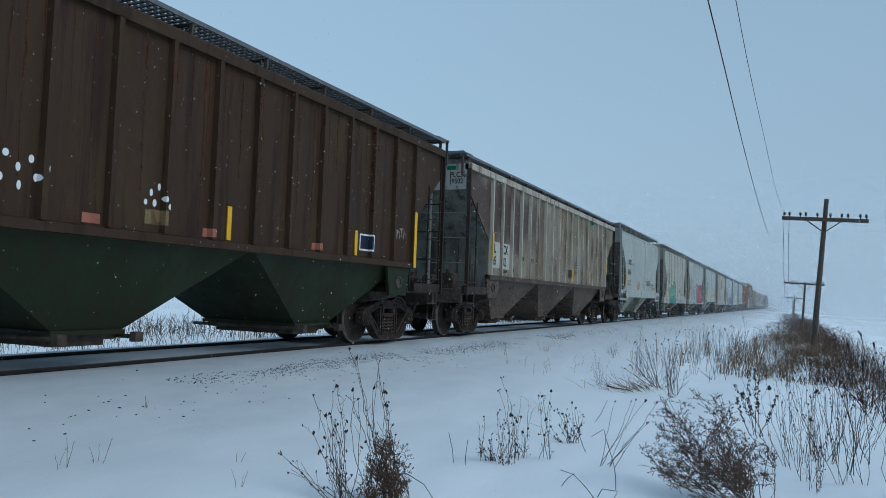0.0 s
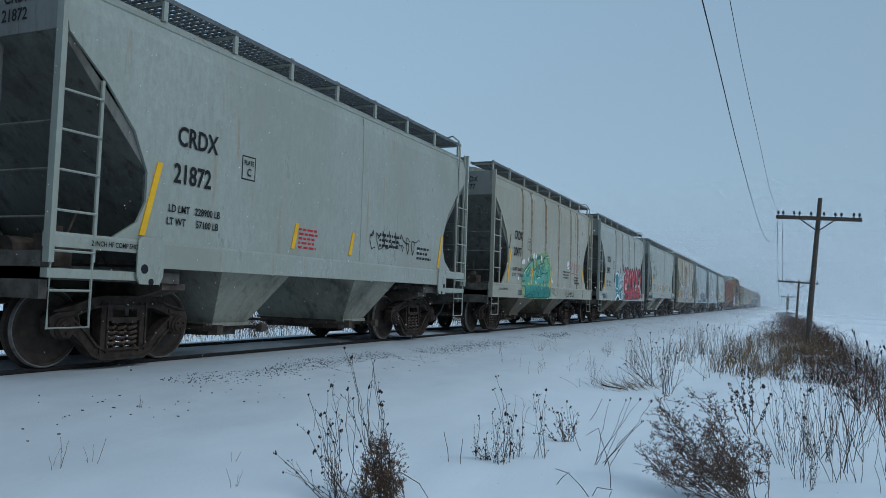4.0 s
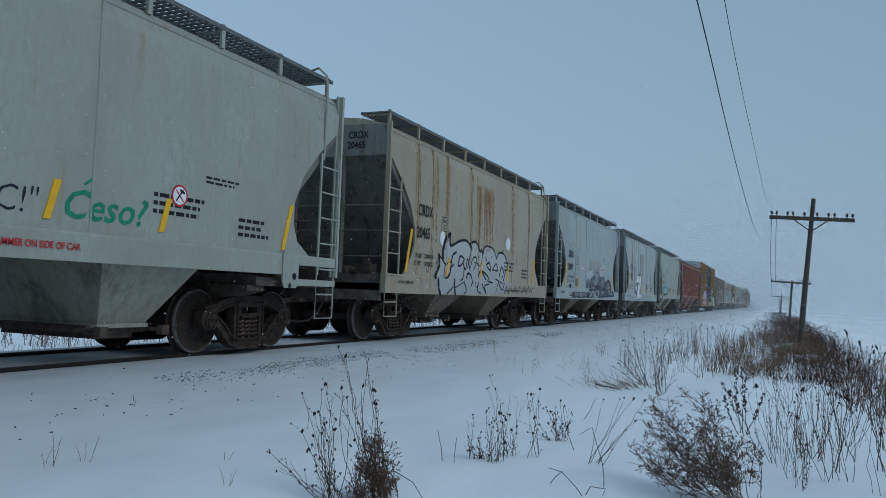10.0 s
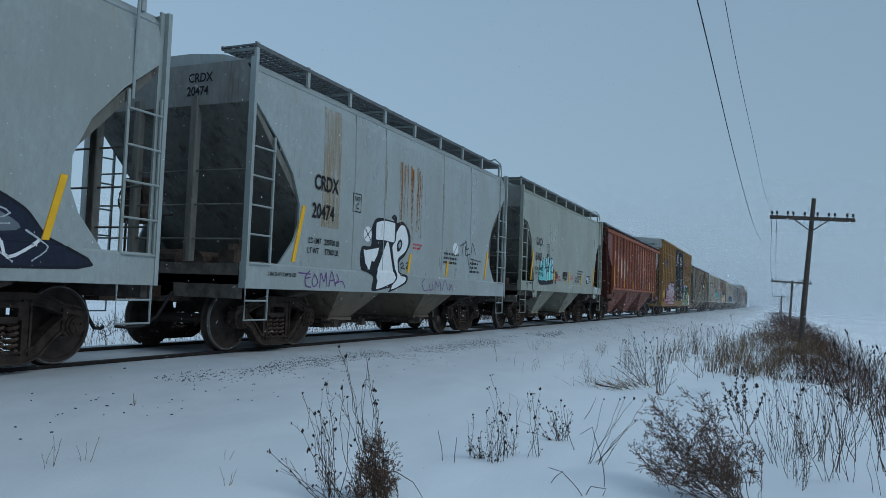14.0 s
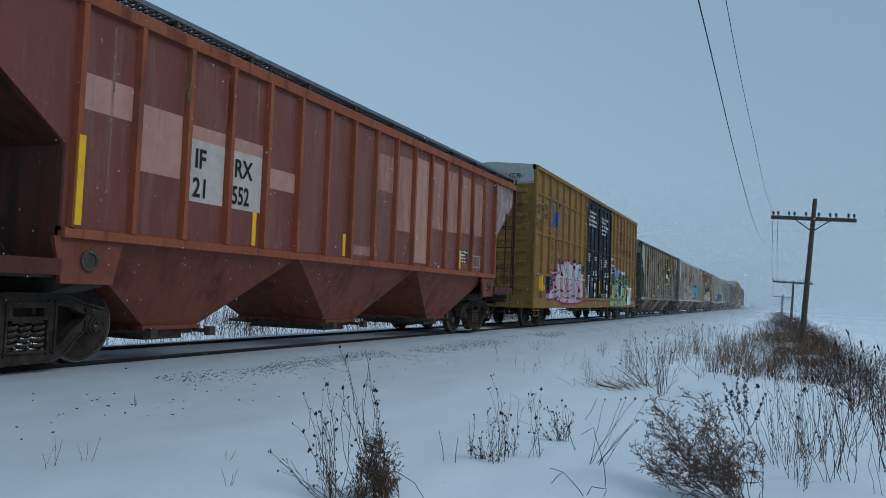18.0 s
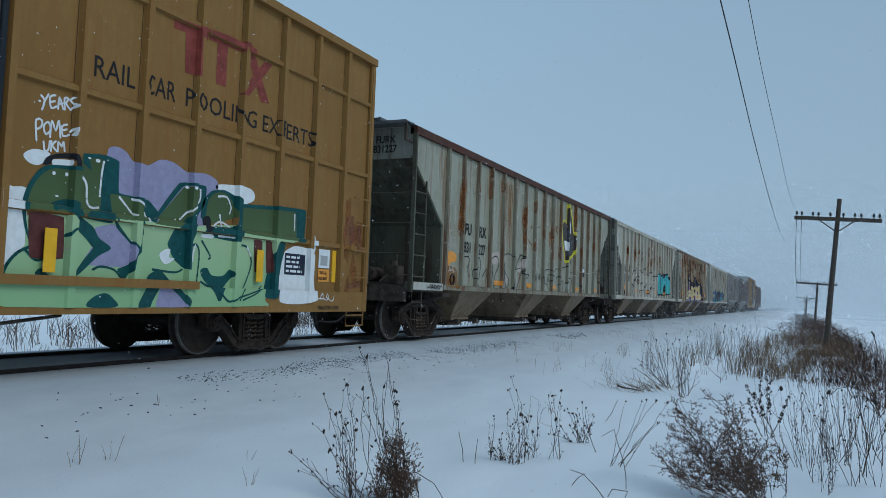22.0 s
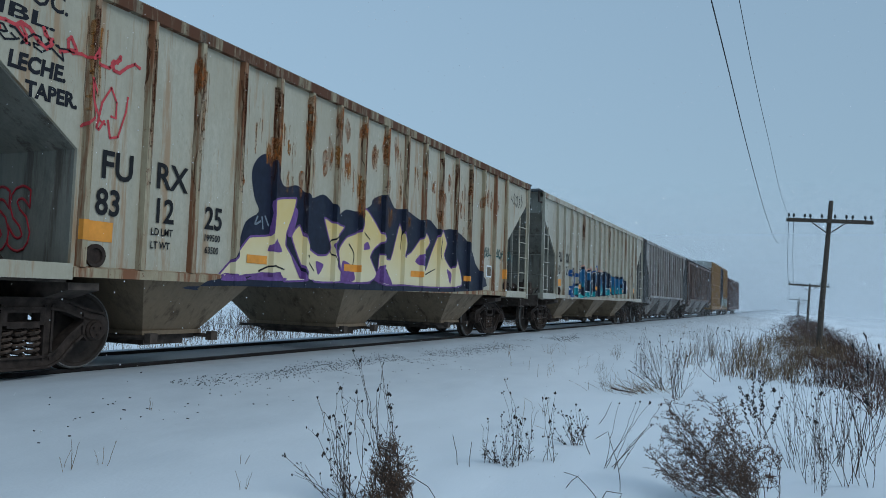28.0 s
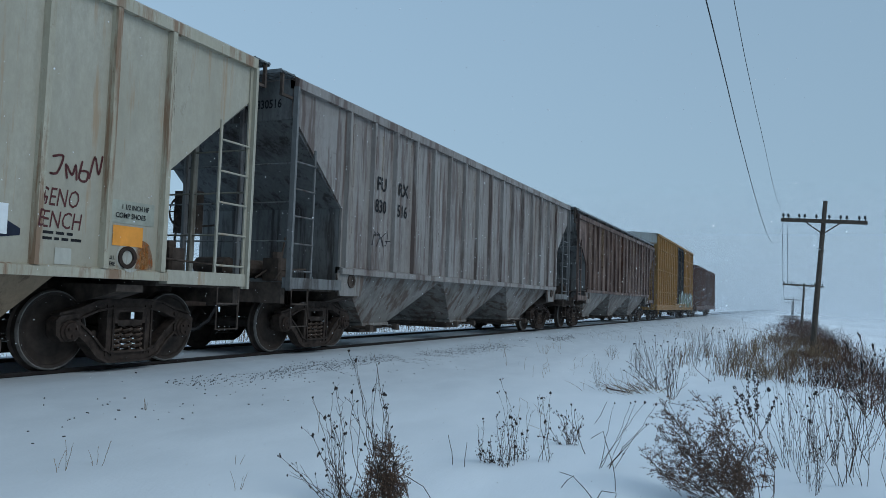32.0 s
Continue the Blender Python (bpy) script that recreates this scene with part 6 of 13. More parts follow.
class Marks:
    """Flat paint on the side of a car that faces the bank; y is counted from the car's leading end."""

    def __init__(self, car, half, ribs=(), rib_x=1.60, sheet_x=1.52, bands=(), sect=None, rib=(0.037, 0.055)):
        self.car, self.half, self.sheet_x, self.sect = car, half, sheet_x, sect
        self.ribs, self.rib_x, self.rib = sorted(ribs), rib_x, rib  # half widths of a post at its face and foot
        self.bands = bands  # (z0, z1, x) of belts and sills that stand proud
        self.sets, self.count, self.patch, self.pieces = {}, 0, 0, 0

    def depth(self, y, z):
        x = self.sect(z) if self.sect else self.sheet_x
        top, foot = self.rib
        for r in self.ribs:
            d = abs(y - r)
            if d < foot:
                x = max(x, self.rib_x if d <= top else x + (self.rib_x - x) * (foot - d) / (foot - top))
        for a, b, v in self.bands:
            if a <= z <= b:
                x = max(x, v)
        return x

    def poly(self, pts, material, layer=1, name="graffiti", piece=None):
        """A convex polygon, cut where the surface steps."""
        pieces = [pts]
        for axis, cuts in ((0, [r + d for r in self.ribs for d in (-self.rib[1], -self.rib[0], self.rib[0], self.rib[1])]), (1, [c for a, b, v in self.bands for c in (a, b)] + ([3.3, 3.9] if self.sect else []))):
            for c in cuts:
                if not min(p[axis] for p in pts) < c < max(p[axis] for p in pts):
                    continue
                out = []
                for q in pieces:
                    for keep in (-1, 1):
                        r = []
                        for i, p in enumerate(q):
                            n = q[(i + 1) % len(q)]
                            da, db = keep * (p[axis] - c), keep * (n[axis] - c)
                            if da >= 0:
                                r.append(p)
                            if (da > 0 > db) or (da < 0 < db):
                                t = da / (da - db)
                                r.append((p[0] + (n[0] - p[0]) * t, p[1] + (n[1] - p[1]) * t))
                        if len(r) > 2:
                            out.append(r)
                pieces = out
        own = self.patch if name == "patch" else layer if piece is None else "own %d" % piece
        s = self.sets.setdefault((name, material.name, own), (Shape(), material))[0]
        self.count += 1
        lift = 0.002 + 0.0010 * layer + 0.00003 * ((self.count if piece is None else piece) % 23)
        for q in pieces:
            cy, cz = sum(p[0] for p in q) / len(q), sum(p[1] for p in q) / len(q)
            area = sum(q[i][0] * q[(i + 1) % len(q)][1] - q[(i + 1) % len(q)][0] * q[i][1] for i in range(len(q)))
            if area < 0:
                q = q[::-1]
            if self.sect:
                s.add([(self.depth(p[0], min(max(p[1], cz - 0.3), cz + 0.3)) + lift if not self.bands or cz > self.bands[0][1] else self.depth(p[0], cz) + lift, p[0] - self.half, p[1]) for p in q], [tuple(range(len(q)))])
            else:
                s.add([(self.depth(p[0], cz) + lift, p[0] - self.half, p[1]) for p in q], [tuple(range(len(q)))])

    def shape(self, pts, material, layer=2, bend=0.5, edge=None, width=0.04, name="graffiti"):
        """A painted area with a drawn outline: control points joined by curves (bend 0: straight), and an edge line if given."""
        self.pieces += 1
        pts = bowed(pts, bend, True)
        for tri in tessellate_polygon([[Vector((y, z, 0)) for y, z in pts]]):
            self.poly([pts[i] for i in tri], material, layer, name, self.pieces if name == "graffiti" else None)
        if edge:
            self.ribbon(pts + pts[:1], width, edge, layer + 0.5, "spray_line")

    def line(self, pts, w, material, layer=5, taper=None):
        """A sprayed stroke along a curve."""
        self.ribbon(bowed(pts, 0.5, False), w, material, layer, "spray_line", taper)

    def oval(self, y, z, ry, rz, material, layer=2):
        self.shape([(y + ry * math.cos(k * math.pi / 6), z + rz * math.sin(k * math.pi / 6)) for k in range(12)], material, layer)

    def rect(self, y0, y1, z0, z1, material, layer=1, name="patch"):
        self.patch += 1
        self.poly([(y0, z0), (y1, z0), (y1, z1), (y0, z1)], material, layer, name)

    def blob(self, y, z, ry, rz, material, layer=1, name="graffiti", n=12, rnd=None):
        pts = []
        for k in range(n):
            a = 2 * math.pi * k / n
            f = 1 if rnd is None else rnd.uniform(0.8, 1.12)
            pts.append((y + ry * f * math.cos(a), z + rz * f * math.sin(a)))
        for k in range(n):
            self.poly([(y, z), pts[k], pts[(k + 1) % n]], material, layer, name)

    def ribbon(self, pts, w, material, layer=1, name="graffiti", taper=None, sharp=False):
        for i in range(len(pts) - 1):
            (a, b), (c, d) = pts[i], pts[i + 1]
            L = math.hypot(c - a, d - b) or 1e-6
            w0 = w if taper is None else w + (taper - w) * i / (len(pts) - 1)
            w1 = w if taper is None else w + (taper - w) * (i + 1) / (len(pts) - 1)
            nx, nz = -(d - b) / L / 2, (c - a) / L / 2
            self.poly([(a + nx * w0, b + nz * w0), (a - nx * w0, b - nz * w0), (c - nx * w1, d - nz * w1), (c + nx * w1, d + nz * w1)], material, layer, name)
        if w > 0.02:
            for p in pts[1:-1] if sharp else pts:
                self.blob(p[0], p[1], w / 2, w / 2, material, layer, name, 8)

    def text(self, body, size, y, z, material=None, squeeze=0.85, name="lettering"):
        x = max(self.depth(y + 0.05, z + size * 0.3), self.depth(y + 0.2, z + size * 0.3))
        return letters(body, size * 1.36, x + 0.013, y - self.half, z, material or BLACK_PAINT, self.car, name, squeeze)

    def run(self, body, size, y0, y1, z, material=None, lean=0.0, fat=0.02):
        """A word spread over a stretch of the side, letter by letter over the posts."""
        cu = bpy.data.curves.new("word", "FONT")
        cu.body, cu.size, cu.offset, cu.resolution_u = body, size * 1.36, size * fat, 2
        ob = bpy.data.objects.new("made", cu)
        me = bpy.data.meshes.new_from_object(ob)
        bpy.data.objects.remove(ob)
        me.calc_loop_triangles()
        wide = max(v.co.x for v in me.vertices)
        for tri in me.loop_triangles:
            self.poly([(y0 + me.vertices[i].co.x * (y1 - y0) / wide + lean * me.vertices[i].co.y, z + me.vertices[i].co.y) for i in tri.vertices], material or BLACK_PAINT, 2, "lettering")
        bpy.data.meshes.remove(me)

    def bars(self, y0, y1, z0, z1, rows, material=None, layer=1):
        """Small print that cannot be read."""
        rnd = random.Random(int(y0 * 100) + rows)
        step = (z1 - z0) / rows
        for k in range(rows):
            y = y0
            end = y1 - rnd.uniform(0, 0.3) * (y1 - y0)
            while y < end:
                n = rnd.uniform(0.05, 0.16)
                self.rect(y, min(end, y + n), z1 - (k + 0.75) * step, z1 - (k + 0.25) * step, material or BLACK_PAINT, layer, "small_print")
                y += n + 0.03

    def streaks(self, y, width, top, length, n, material, seed, fat=1.0):
        """Rust that has run down the side."""
        rnd = random.Random(seed)
        for k in range(n):
            a, L, w = y + rnd.gauss(0, width / 2), length * rnd.uniform(0.35, 1.0), rnd.choice((0.008, 0.012, 0.018, 0.035)) * fat
            z0 = top - rnd.uniform(0, 0.15)
            pts = [(a + rnd.uniform(-0.011, 0.011), z0 - L * i / 7) for i in range(8)]
            self.ribbon(pts, w, material, 1, "rust_streak", w * 0.25)

    def seam_run(self, y, top, low, seed, strong=True):
        """Two rusty lines that run down beside a seam, with an ochre stain between them."""
        rnd = random.Random(seed)
        for off in (-0.05, 0.05):
            end = low + rnd.uniform(-0.2, 0.5)
            wave = [(y + off + 0.02 * math.sin(2.2 * k + seed) * k / 9 + rnd.uniform(-0.004, 0.004), top + (end - top) * k / 9) for k in range(10)]
            self.ribbon(wave, 0.034 if strong else 0.02, RUST_RUN, 2, "rust_streak", 0.012)
        self.ribbon([(y + 0.015 * math.sin(1.7 * k + seed), top + (low - top) * k / 9) for k in range(10)], 0.16, PALE_RUN, 1, "rust_streak", 0.07)

    def tag(self, y0, y1, z0, z1, material, seed, w=0.022, strokes=6):
        """A quick looping scrawl."""
        rnd = random.Random(seed)
        n = strokes * 7
        p, q, e = rnd.uniform(0, 6), rnd.uniform(0, 6), rnd.uniform(0.9, 1.4)
        line = []
        for k in range(n + 1):
            t = k / n
            up = 0.5 + 0.32 * math.sin(t * strokes * 5.2 + p) + 0.18 * math.sin(t * strokes * 11.3 + q)
            line.append((y0 + (y1 - y0) * (t + 0.55 / strokes * math.sin(t * strokes * 5.2 * e + q)), z0 + (z1 - z0) * up))
        cut = 0
        while cut < n:
            end = min(n, cut + rnd.randint(7, 16))
            self.ribbon(line[cut:end + 1], w, material, 4, "graffiti", w * 0.7)
            cut = end + 1

    def piece(self, y0, y1, z0, z1, n, fills, outline, seed, shine=None, cloud=None, w=None, edge=0.05, top=None, shade=None, wild=True):
        """A sprayed piece: fat overlapping strokes with outlines, shades and highlights."""
        rnd = random.Random(seed)
        step = (y1 - y0) / n
        w = w or step * 0.42
        if cloud:
            for k in range(n * 3):
                y = y0 + (y1 - y0) * (k + 0.5) / (n * 3)
                self.blob(y, (z0 + z1) / 2 + rnd.uniform(-0.05, 0.1), step * 0.5, (z1 - z0) * rnd.uniform(0.45, 0.6), cloud, 1, "graffiti", 12, rnd)
        for k in range(n):
            a = y0 + step * k
            hi = z1 if top is None else z1 + (top - z1) * k / max(1, n - 1)
            strokes = rnd.sample(UPRIGHTS, 2) + rnd.sample(LINKS, 2)
            lines = []
            for j, stroke in enumerate(strokes):
                thick = w * (1.0 if j < 2 else 0.72) * rnd.uniform(0.85, 1.15)
                end = thick * (rnd.choice((0.55, 0.8, 1.35)) if wild else 0.7)
                pts = [(a + w * 0.3 + (step * 1.15 - w * 0.6) * (p + 0.10 * q + rnd.uniform(-0.06, 0.06)), z0 + w * 0.3 + (hi - z0 - w * 0.6) * q * rnd.uniform(0.92, 1.06)) for p, q in stroke]
                lines.append((pts, thick, end))
                if wild:  # square-cut strokes with barbs
                    (p0, q0), (p1, q1) = pts[0], pts[1]
                    L = math.hypot(p1 - p0, q1 - q0) or 1
                    ext = [(p0 - (p1 - p0) / L * edge, q0 - (q1 - q0) / L * edge)] + pts[1:-1]
                    (p2, q2), (p3, q3) = pts[-2], pts[-1]
                    L = math.hypot(p3 - p2, q3 - q2) or 1
                    ext.append((p3 + (p3 - p2) / L * edge, q3 + (q3 - q2) / L * edge))
                    self.ribbon(ext, thick + 2 * edge, outline, 2, "graffiti", end + 2 * edge, True)
                    self.ribbon(pts, thick, fills[(k + j) % len(fills)], 3, "graffiti", end, True)
                    if j == 2:
                        d = rnd.choice((-1, 1))
                        tip = (p3 + d * thick * 0.9, q3 + rnd.uniform(-0.5, 0.6) * thick)
                        self.poly([(p3, q3 + thick * 0.75), (p3, q3 - thick * 0.75), tip], outline, 2)
                        self.poly([(p3, q3 + thick * 0.5), (p3, q3 - thick * 0.5), (p3 + (tip[0] - p3) * 0.7, q3 + (tip[1] - q3) * 0.7)], fills[(k + j) % len(fills)], 3)
                else:
                    self.ribbon(pts, thick + 2 * edge, outline, 2, "graffiti", end + 2 * edge)
                    self.ribbon(pts, thick, fills[(k + j) % len(fills)], 3, "graffiti", end)
            for j, (pts, thick, end) in enumerate(lines):
                if shade and j < 3:
                    self.ribbon([(p + thick * 0.24, q - thick * 0.1) for p, q in pts], thick * 0.34, shade, 4, "graffiti", thick * 0.08, wild)
                if j < 3:
                    self.ribbon([(p + thick * 0.44, q - thick * 0.06) for p, q in pts], w * 0.08, outline, 5, "graffiti", w * 0.03)
                    self.ribbon([(p - thick * 0.46, q + thick * 0.02) for p, q in pts[:2]], w * 0.06, outline, 5, "graffiti", w * 0.03)
                if shine and j < 3:
                    self.ribbon([(p - thick * 0.34, q + thick * 0.12) for p, q in pts], w * 0.07, shine, 6, "graffiti", w * 0.03)
            if shine and wild:
                y, z = a + step * rnd.uniform(0.2, 0.8), z0 + (hi - z0) * rnd.uniform(0.55, 0.85)
                self.poly([(y - 0.1, z), (y, z + 0.025), (y + 0.1, z), (y, z - 0.025)], shine, 6)
                self.poly([(y, z - 0.12), (y + 0.025, z), (y, z + 0.12), (y - 0.025, z)], shine, 6)

    def close(self):
        for (name, m, layer), (s, material) in self.sets.items():
            at, welded = {}, []
            for v in s.v:
                welded.append(at.setdefault(tuple(round(c, 4) for c in v), len(at)))
            s.v, s.f = list(at), [f for f in (tuple(dict.fromkeys(welded[i] for i in q)) for q in s.f) if len(f) > 2]
            ob = part(name, s, material, self.car)
            if name in ("spray_line", "rust_streak", "small_print", "rust_patch", "rust_wash", "ochre_wash", "soot_wash", "frost_patch", "snow_spot", "paint_spot"):
                tagged(ob, kind="stuff")
        self.sets = {}


UPRIGHTS = [[(0.0, 1.0), (0.35, 0.5), (0.15, 0.0)], [(0.9, 1.0), (0.55, 0.55), (0.9, 0.0)], [(0.1, 0), (0.15, 0.5), (0.25, 1)], [(0.7, 0), (0.75, 0.45), (0.68, 0.95)], [(0.35, 0.05), (0.5, 0.5), (0.45, 1)], [(0.85, 0.1), (0.7, 0.55), (0.95, 0.9)], [(0.05, 0.9), (0.2, 0.45), (0.1, 0.05)]]
LINKS = [[(0.0, 0.85), (0.45, 1.0), (0.9, 0.85)], [(0.0, 0.1), (0.5, 0.0), (1.0, 0.12)], [(0.1, 0.4), (0.5, 0.55), (0.9, 0.42)], [(0.2, 0.7), (0.6, 0.3), (1.0, 0.2)], [(0.9, 0.95), (0.5, 0.6), (0.8, 0.3)]]

def spray(name, top, low, z_top, z_low, rough=0.5):
    """Aerosol paint that fades from one colour to another down the side."""
    m, nt, bsdf = nodes_of(name)
    co, sep = nt.nodes.new("ShaderNodeTexCoord"), nt.nodes.new("ShaderNodeSeparateXYZ")
    nt.links.new(co.outputs["Object"], sep.inputs[0])
    rng = add(nt, "ShaderNodeMapRange")
    rng.inputs["From Min"].default_value, rng.inputs["From Max"].default_value = z_low, z_top
    nt.links.new(sep.outputs["Z"], rng.inputs["Value"])
    mix = nt.nodes.new("ShaderNodeMath")
    mix.operation = "MULTIPLY_ADD"
    mix.inputs[1].default_value, mix.use_clamp = 0.5, True
    nt.links.new(noise_at(nt, stretched(nt, (1, 1, 1)), 2.5, 4), mix.inputs[0])
    sub = nt.nodes.new("ShaderNodeMath")
    sub.operation = "SUBTRACT"
    sub.inputs[1].default_value = 0.25
    nt.links.new(rng.outputs["Result"], sub.inputs[0])
    nt.links.new(sub.outputs[0], mix.inputs[2])
    nt.links.new(mixed(nt, mix.outputs[0], low, top), bsdf.inputs["Base Color"])
    bsdf.inputs["Roughness"].default_value = rough
    return m


def stain(name, colour, alpha, grain=(6, 6, 0.8)):
    """A translucent run of rust, dirt or plain colour over the paint."""
    m, nt, bsdf = nodes_of(name)
    bsdf.inputs["Base Color"].default_value = (*colour, 1)
    bsdf.inputs["Roughness"].default_value = 0.85
    f = noise_at(nt, stretched(nt, grain), 2.0, 5, 0.7)
    nt.links.new(ramp(nt, f, [(0.32, (0, 0, 0)), (0.68, (alpha,) * 3)]), bsdf.inputs["Alpha"])
    return m


RUST_RUN = stain("rust_run", (0.34, 0.135, 0.03), 0.85)
DARK_RUN = stain("dark_rust_run", (0.10, 0.032, 0.012), 0.9)
OCHRE_WASH = stain("ochre_wash", (0.32, 0.205, 0.105), 0.55, (1.6, 1.6, 0.5))
PINK_WASH = stain("pink_wash", (0.34, 0.16, 0.13), 0.5, (3.0, 3.0, 0.6))
SOOT_WASH = stain("soot_wash", (0.03, 0.03, 0.032), 0.9, (4, 4, 4))
POST_EDGE = stain("rust_under_the_posts", (0.05, 0.028, 0.02), 1.0, (2.0, 2.0, 0.9))
FROST = stain("frosty_wear", (0.44, 0.37, 0.36), 0.9, (2.5, 2.5, 0.5))
RUST_BLISTER = stain("rust_blister", (0.27, 0.095, 0.028), 1.0, (5, 5, 3))
PALE_RUN = stain("pale_dust_run", (0.38, 0.26, 0.13), 0.65)
TEAL = spray("teal_spray", (0.16, 0.50, 0.36), (0.01, 0.22, 0.20), 2.1, 1.1)
DEEP_TEAL = plain("deep_teal_spray", (0.005, 0.085, 0.075), 0.5)
MINT_MIST = stain("mint_overspray", (0.36, 0.56, 0.28), 0.85, (2, 2, 2))
SPRAY_BLACK = plain("black_spray", (0.010, 0.011, 0.016), 0.55)
SPRAY_WHITE = plain("white_spray", (0.72, 0.76, 0.78), 0.55, 0, 0.08)
SPRAY_BLUE = plain("petrol_blue_spray", (0.008, 0.19, 0.24), 0.5)
SPRAY_CYAN = spray("cyan_spray", (0.05, 0.45, 0.50), (0.10, 0.55, 0.50), 2.2, 1.2)
SPRAY_RED = plain("red_spray", (0.42, 0.012, 0.025), 0.5)
SPRAY_GREY = spray("silver_spray", (0.42, 0.44, 0.44), (0.34, 0.36, 0.37), 2.2, 1.0)
PUTTY = plain("putty_spray", (0.44, 0.41, 0.35), 0.6, 0, 0.15, 6)
FADED_GREY = plain("faded_grey_spray", (0.32, 0.335, 0.285), 0.6, 0, 0.2, 6)
NAVY = plain("navy_spray", (0.012, 0.017, 0.035), 0.5)
SLATE = spray("slate_spray", (0.20, 0.24, 0.28), (0.02, 0.025, 0.035), 1.9, 1.0)
SLATE_LIGHT = plain("pale_slate_spray", (0.40, 0.44, 0.47), 0.5)
PINK = spray("pink_white_spray", (0.52, 0.50, 0.52), (0.50, 0.36, 0.42), 2.0, 1.0)
PALE_CYAN = spray("pale_blue_spray", (0.36, 0.50, 0.54), (0.48, 0.50, 0.52), 2.0, 1.0)
MAGENTA = plain("magenta_spray", (0.20, 0.008, 0.06), 0.5)
OLIVE = spray("olive_green_spray", (0.055, 0.085, 0.035), (0.075, 0.125, 0.05), 2.4, 1.7)
PALE_MINT = spray("pale_mint_spray", (0.36, 0.52, 0.30), (0.25, 0.46, 0.24), 1.7, 0.7)
BOTTLE = plain("bottle_green_spray", (0.002, 0.068, 0.07), 0.5)
CESO_GREEN = plain("emerald_spray", (0.01, 0.22, 0.13), 0.5)
LILAC = plain("lilac_spray", (0.28, 0.275, 0.42), 0.5, 0, 0.12)
BUTTER = spray("butter_spray", (0.68, 0.52, 0.22), (0.72, 0.66, 0.46), 2.1, 1.1)
PURPLE = plain("purple_spray", (0.15, 0.07, 0.24), 0.5)
BLUE_TEAL = spray("blue_to_teal_spray", (0.012, 0.10, 0.22), (0.01, 0.30, 0.32), 1.75, 1.2)
PEACH = plain("peach_spray", (0.60, 0.32, 0.24), 0.5)
BROWN_SPRAY = plain("brown_spray", (0.050, 0.035, 0.030), 0.5)
LEMON = plain("lemon_spray", (0.62, 0.56, 0.05), 0.5)
SPRAY_CORAL = plain("coral_spray", (0.50, 0.06, 0.07), 0.5)
FADED_RED = plain("faded_red_paint", (0.22, 0.045, 0.035), 0.6, 0, 0.3, 9)
SIGN_RED = plain("sign_red", (0.48, 0.02, 0.03), 0.5)
LOGO_BLUE = plain("logo_blue", (0.02, 0.085, 0.24), 0.6)
LOGO_RED = plain("logo_red", (0.36, 0.05, 0.03), 0.5)
GREEN_TAPE = plain("green_patch", (0.0, 0.20, 0.09), 0.5)
PINK_PATCH = plain("pink_primer_patch", (0.42, 0.22, 0.17), 0.6, 0, 0.12, 4)
CHALK = plain("chalky_grey_patch", (0.46, 0.40, 0.36), 0.7, 0, 0.15, 5)
MAROON_SPRAY = plain("maroon_spray", (0.095, 0.03, 0.03), 0.5)
MAROON_PATCH = plain("maroon_primer", (0.10, 0.03, 0.028), 0.6, 0, 0.3, 8)
PINK_PRIMER = stain("pinkish_rust_wash", (0.25, 0.10, 0.065), 0.75, (4, 4, 2))
# brown for the shadow lines painted beside the boxcar posts
POST_SHADE = plain("brown_grime", (0.07, 0.038, 0.016), 0.8)
BRICK_PATCH = plain("brick_red_patch", (0.33, 0.12, 0.08), 0.6, 0, 0.2, 6)

# ---- car paints ----
GREY_CLEAN = paint("pale_grey_paint", (0.35, 0.38, 0.34), 0.10, 0.14, rust_colour=(0.30, 0.17, 0.07), grime_colour=(0.28, 0.28, 0.25), rough=0.3, gloss=0.5)
GREY_RUSTY = paint("rust_streaked_grey_paint", (0.365, 0.355, 0.285), 0.22, 0.2, rust_colour=(0.34, 0.20, 0.09), grime_colour=(0.30, 0.29, 0.24), rough=0.3, gloss=0.5)
GREY_STREAKED = paint("rust_striped_grey_paint", (0.36, 0.39, 0.355), 0.15, 0.18, rust_colour=(0.30, 0.20, 0.09), grime_colour=(0.25, 0.26, 0.23), rough=0.3, gloss=0.5)
CREAM_RUSTY = paint("stained_cream_paint", (0.36, 0.325, 0.24), 0.4, 0.22, rust_colour=(0.34, 0.20, 0.09), grime_colour=(0.30, 0.26, 0.19), rough=0.3, gloss=0.5)
GREY_BLUE = paint("cool_grey_paint", (0.33, 0.385, 0.39), 0.14, 0.16, rust_colour=(0.30, 0.26, 0.18), grime_colour=(0.27, 0.29, 0.29), rough=0.3, gloss=0.5)
GREY_GREEN = paint("pale_green_grey_paint", (0.29, 0.325, 0.275), 0.10, 0.12, rust_colour=(0.30, 0.26, 0.18), grime_colour=(0.30, 0.32, 0.27), rough=0.3, gloss=0.5)
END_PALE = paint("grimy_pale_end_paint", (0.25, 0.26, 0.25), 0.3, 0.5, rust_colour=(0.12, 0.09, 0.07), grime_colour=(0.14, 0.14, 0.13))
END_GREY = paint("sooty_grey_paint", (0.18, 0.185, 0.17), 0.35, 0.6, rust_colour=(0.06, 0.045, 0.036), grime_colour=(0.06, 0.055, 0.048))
BAY_GREY = paint("dirty_outlet_paint", (0.20, 0.165, 0.12), 0.35, 0.5, rust_colour=(0.07, 0.05, 0.035))
BAY_LIGHT = paint("pale_outlet_paint", (0.34, 0.335, 0.28), 0.25, 0.5, rust_colour=(0.15, 0.11, 0.07))
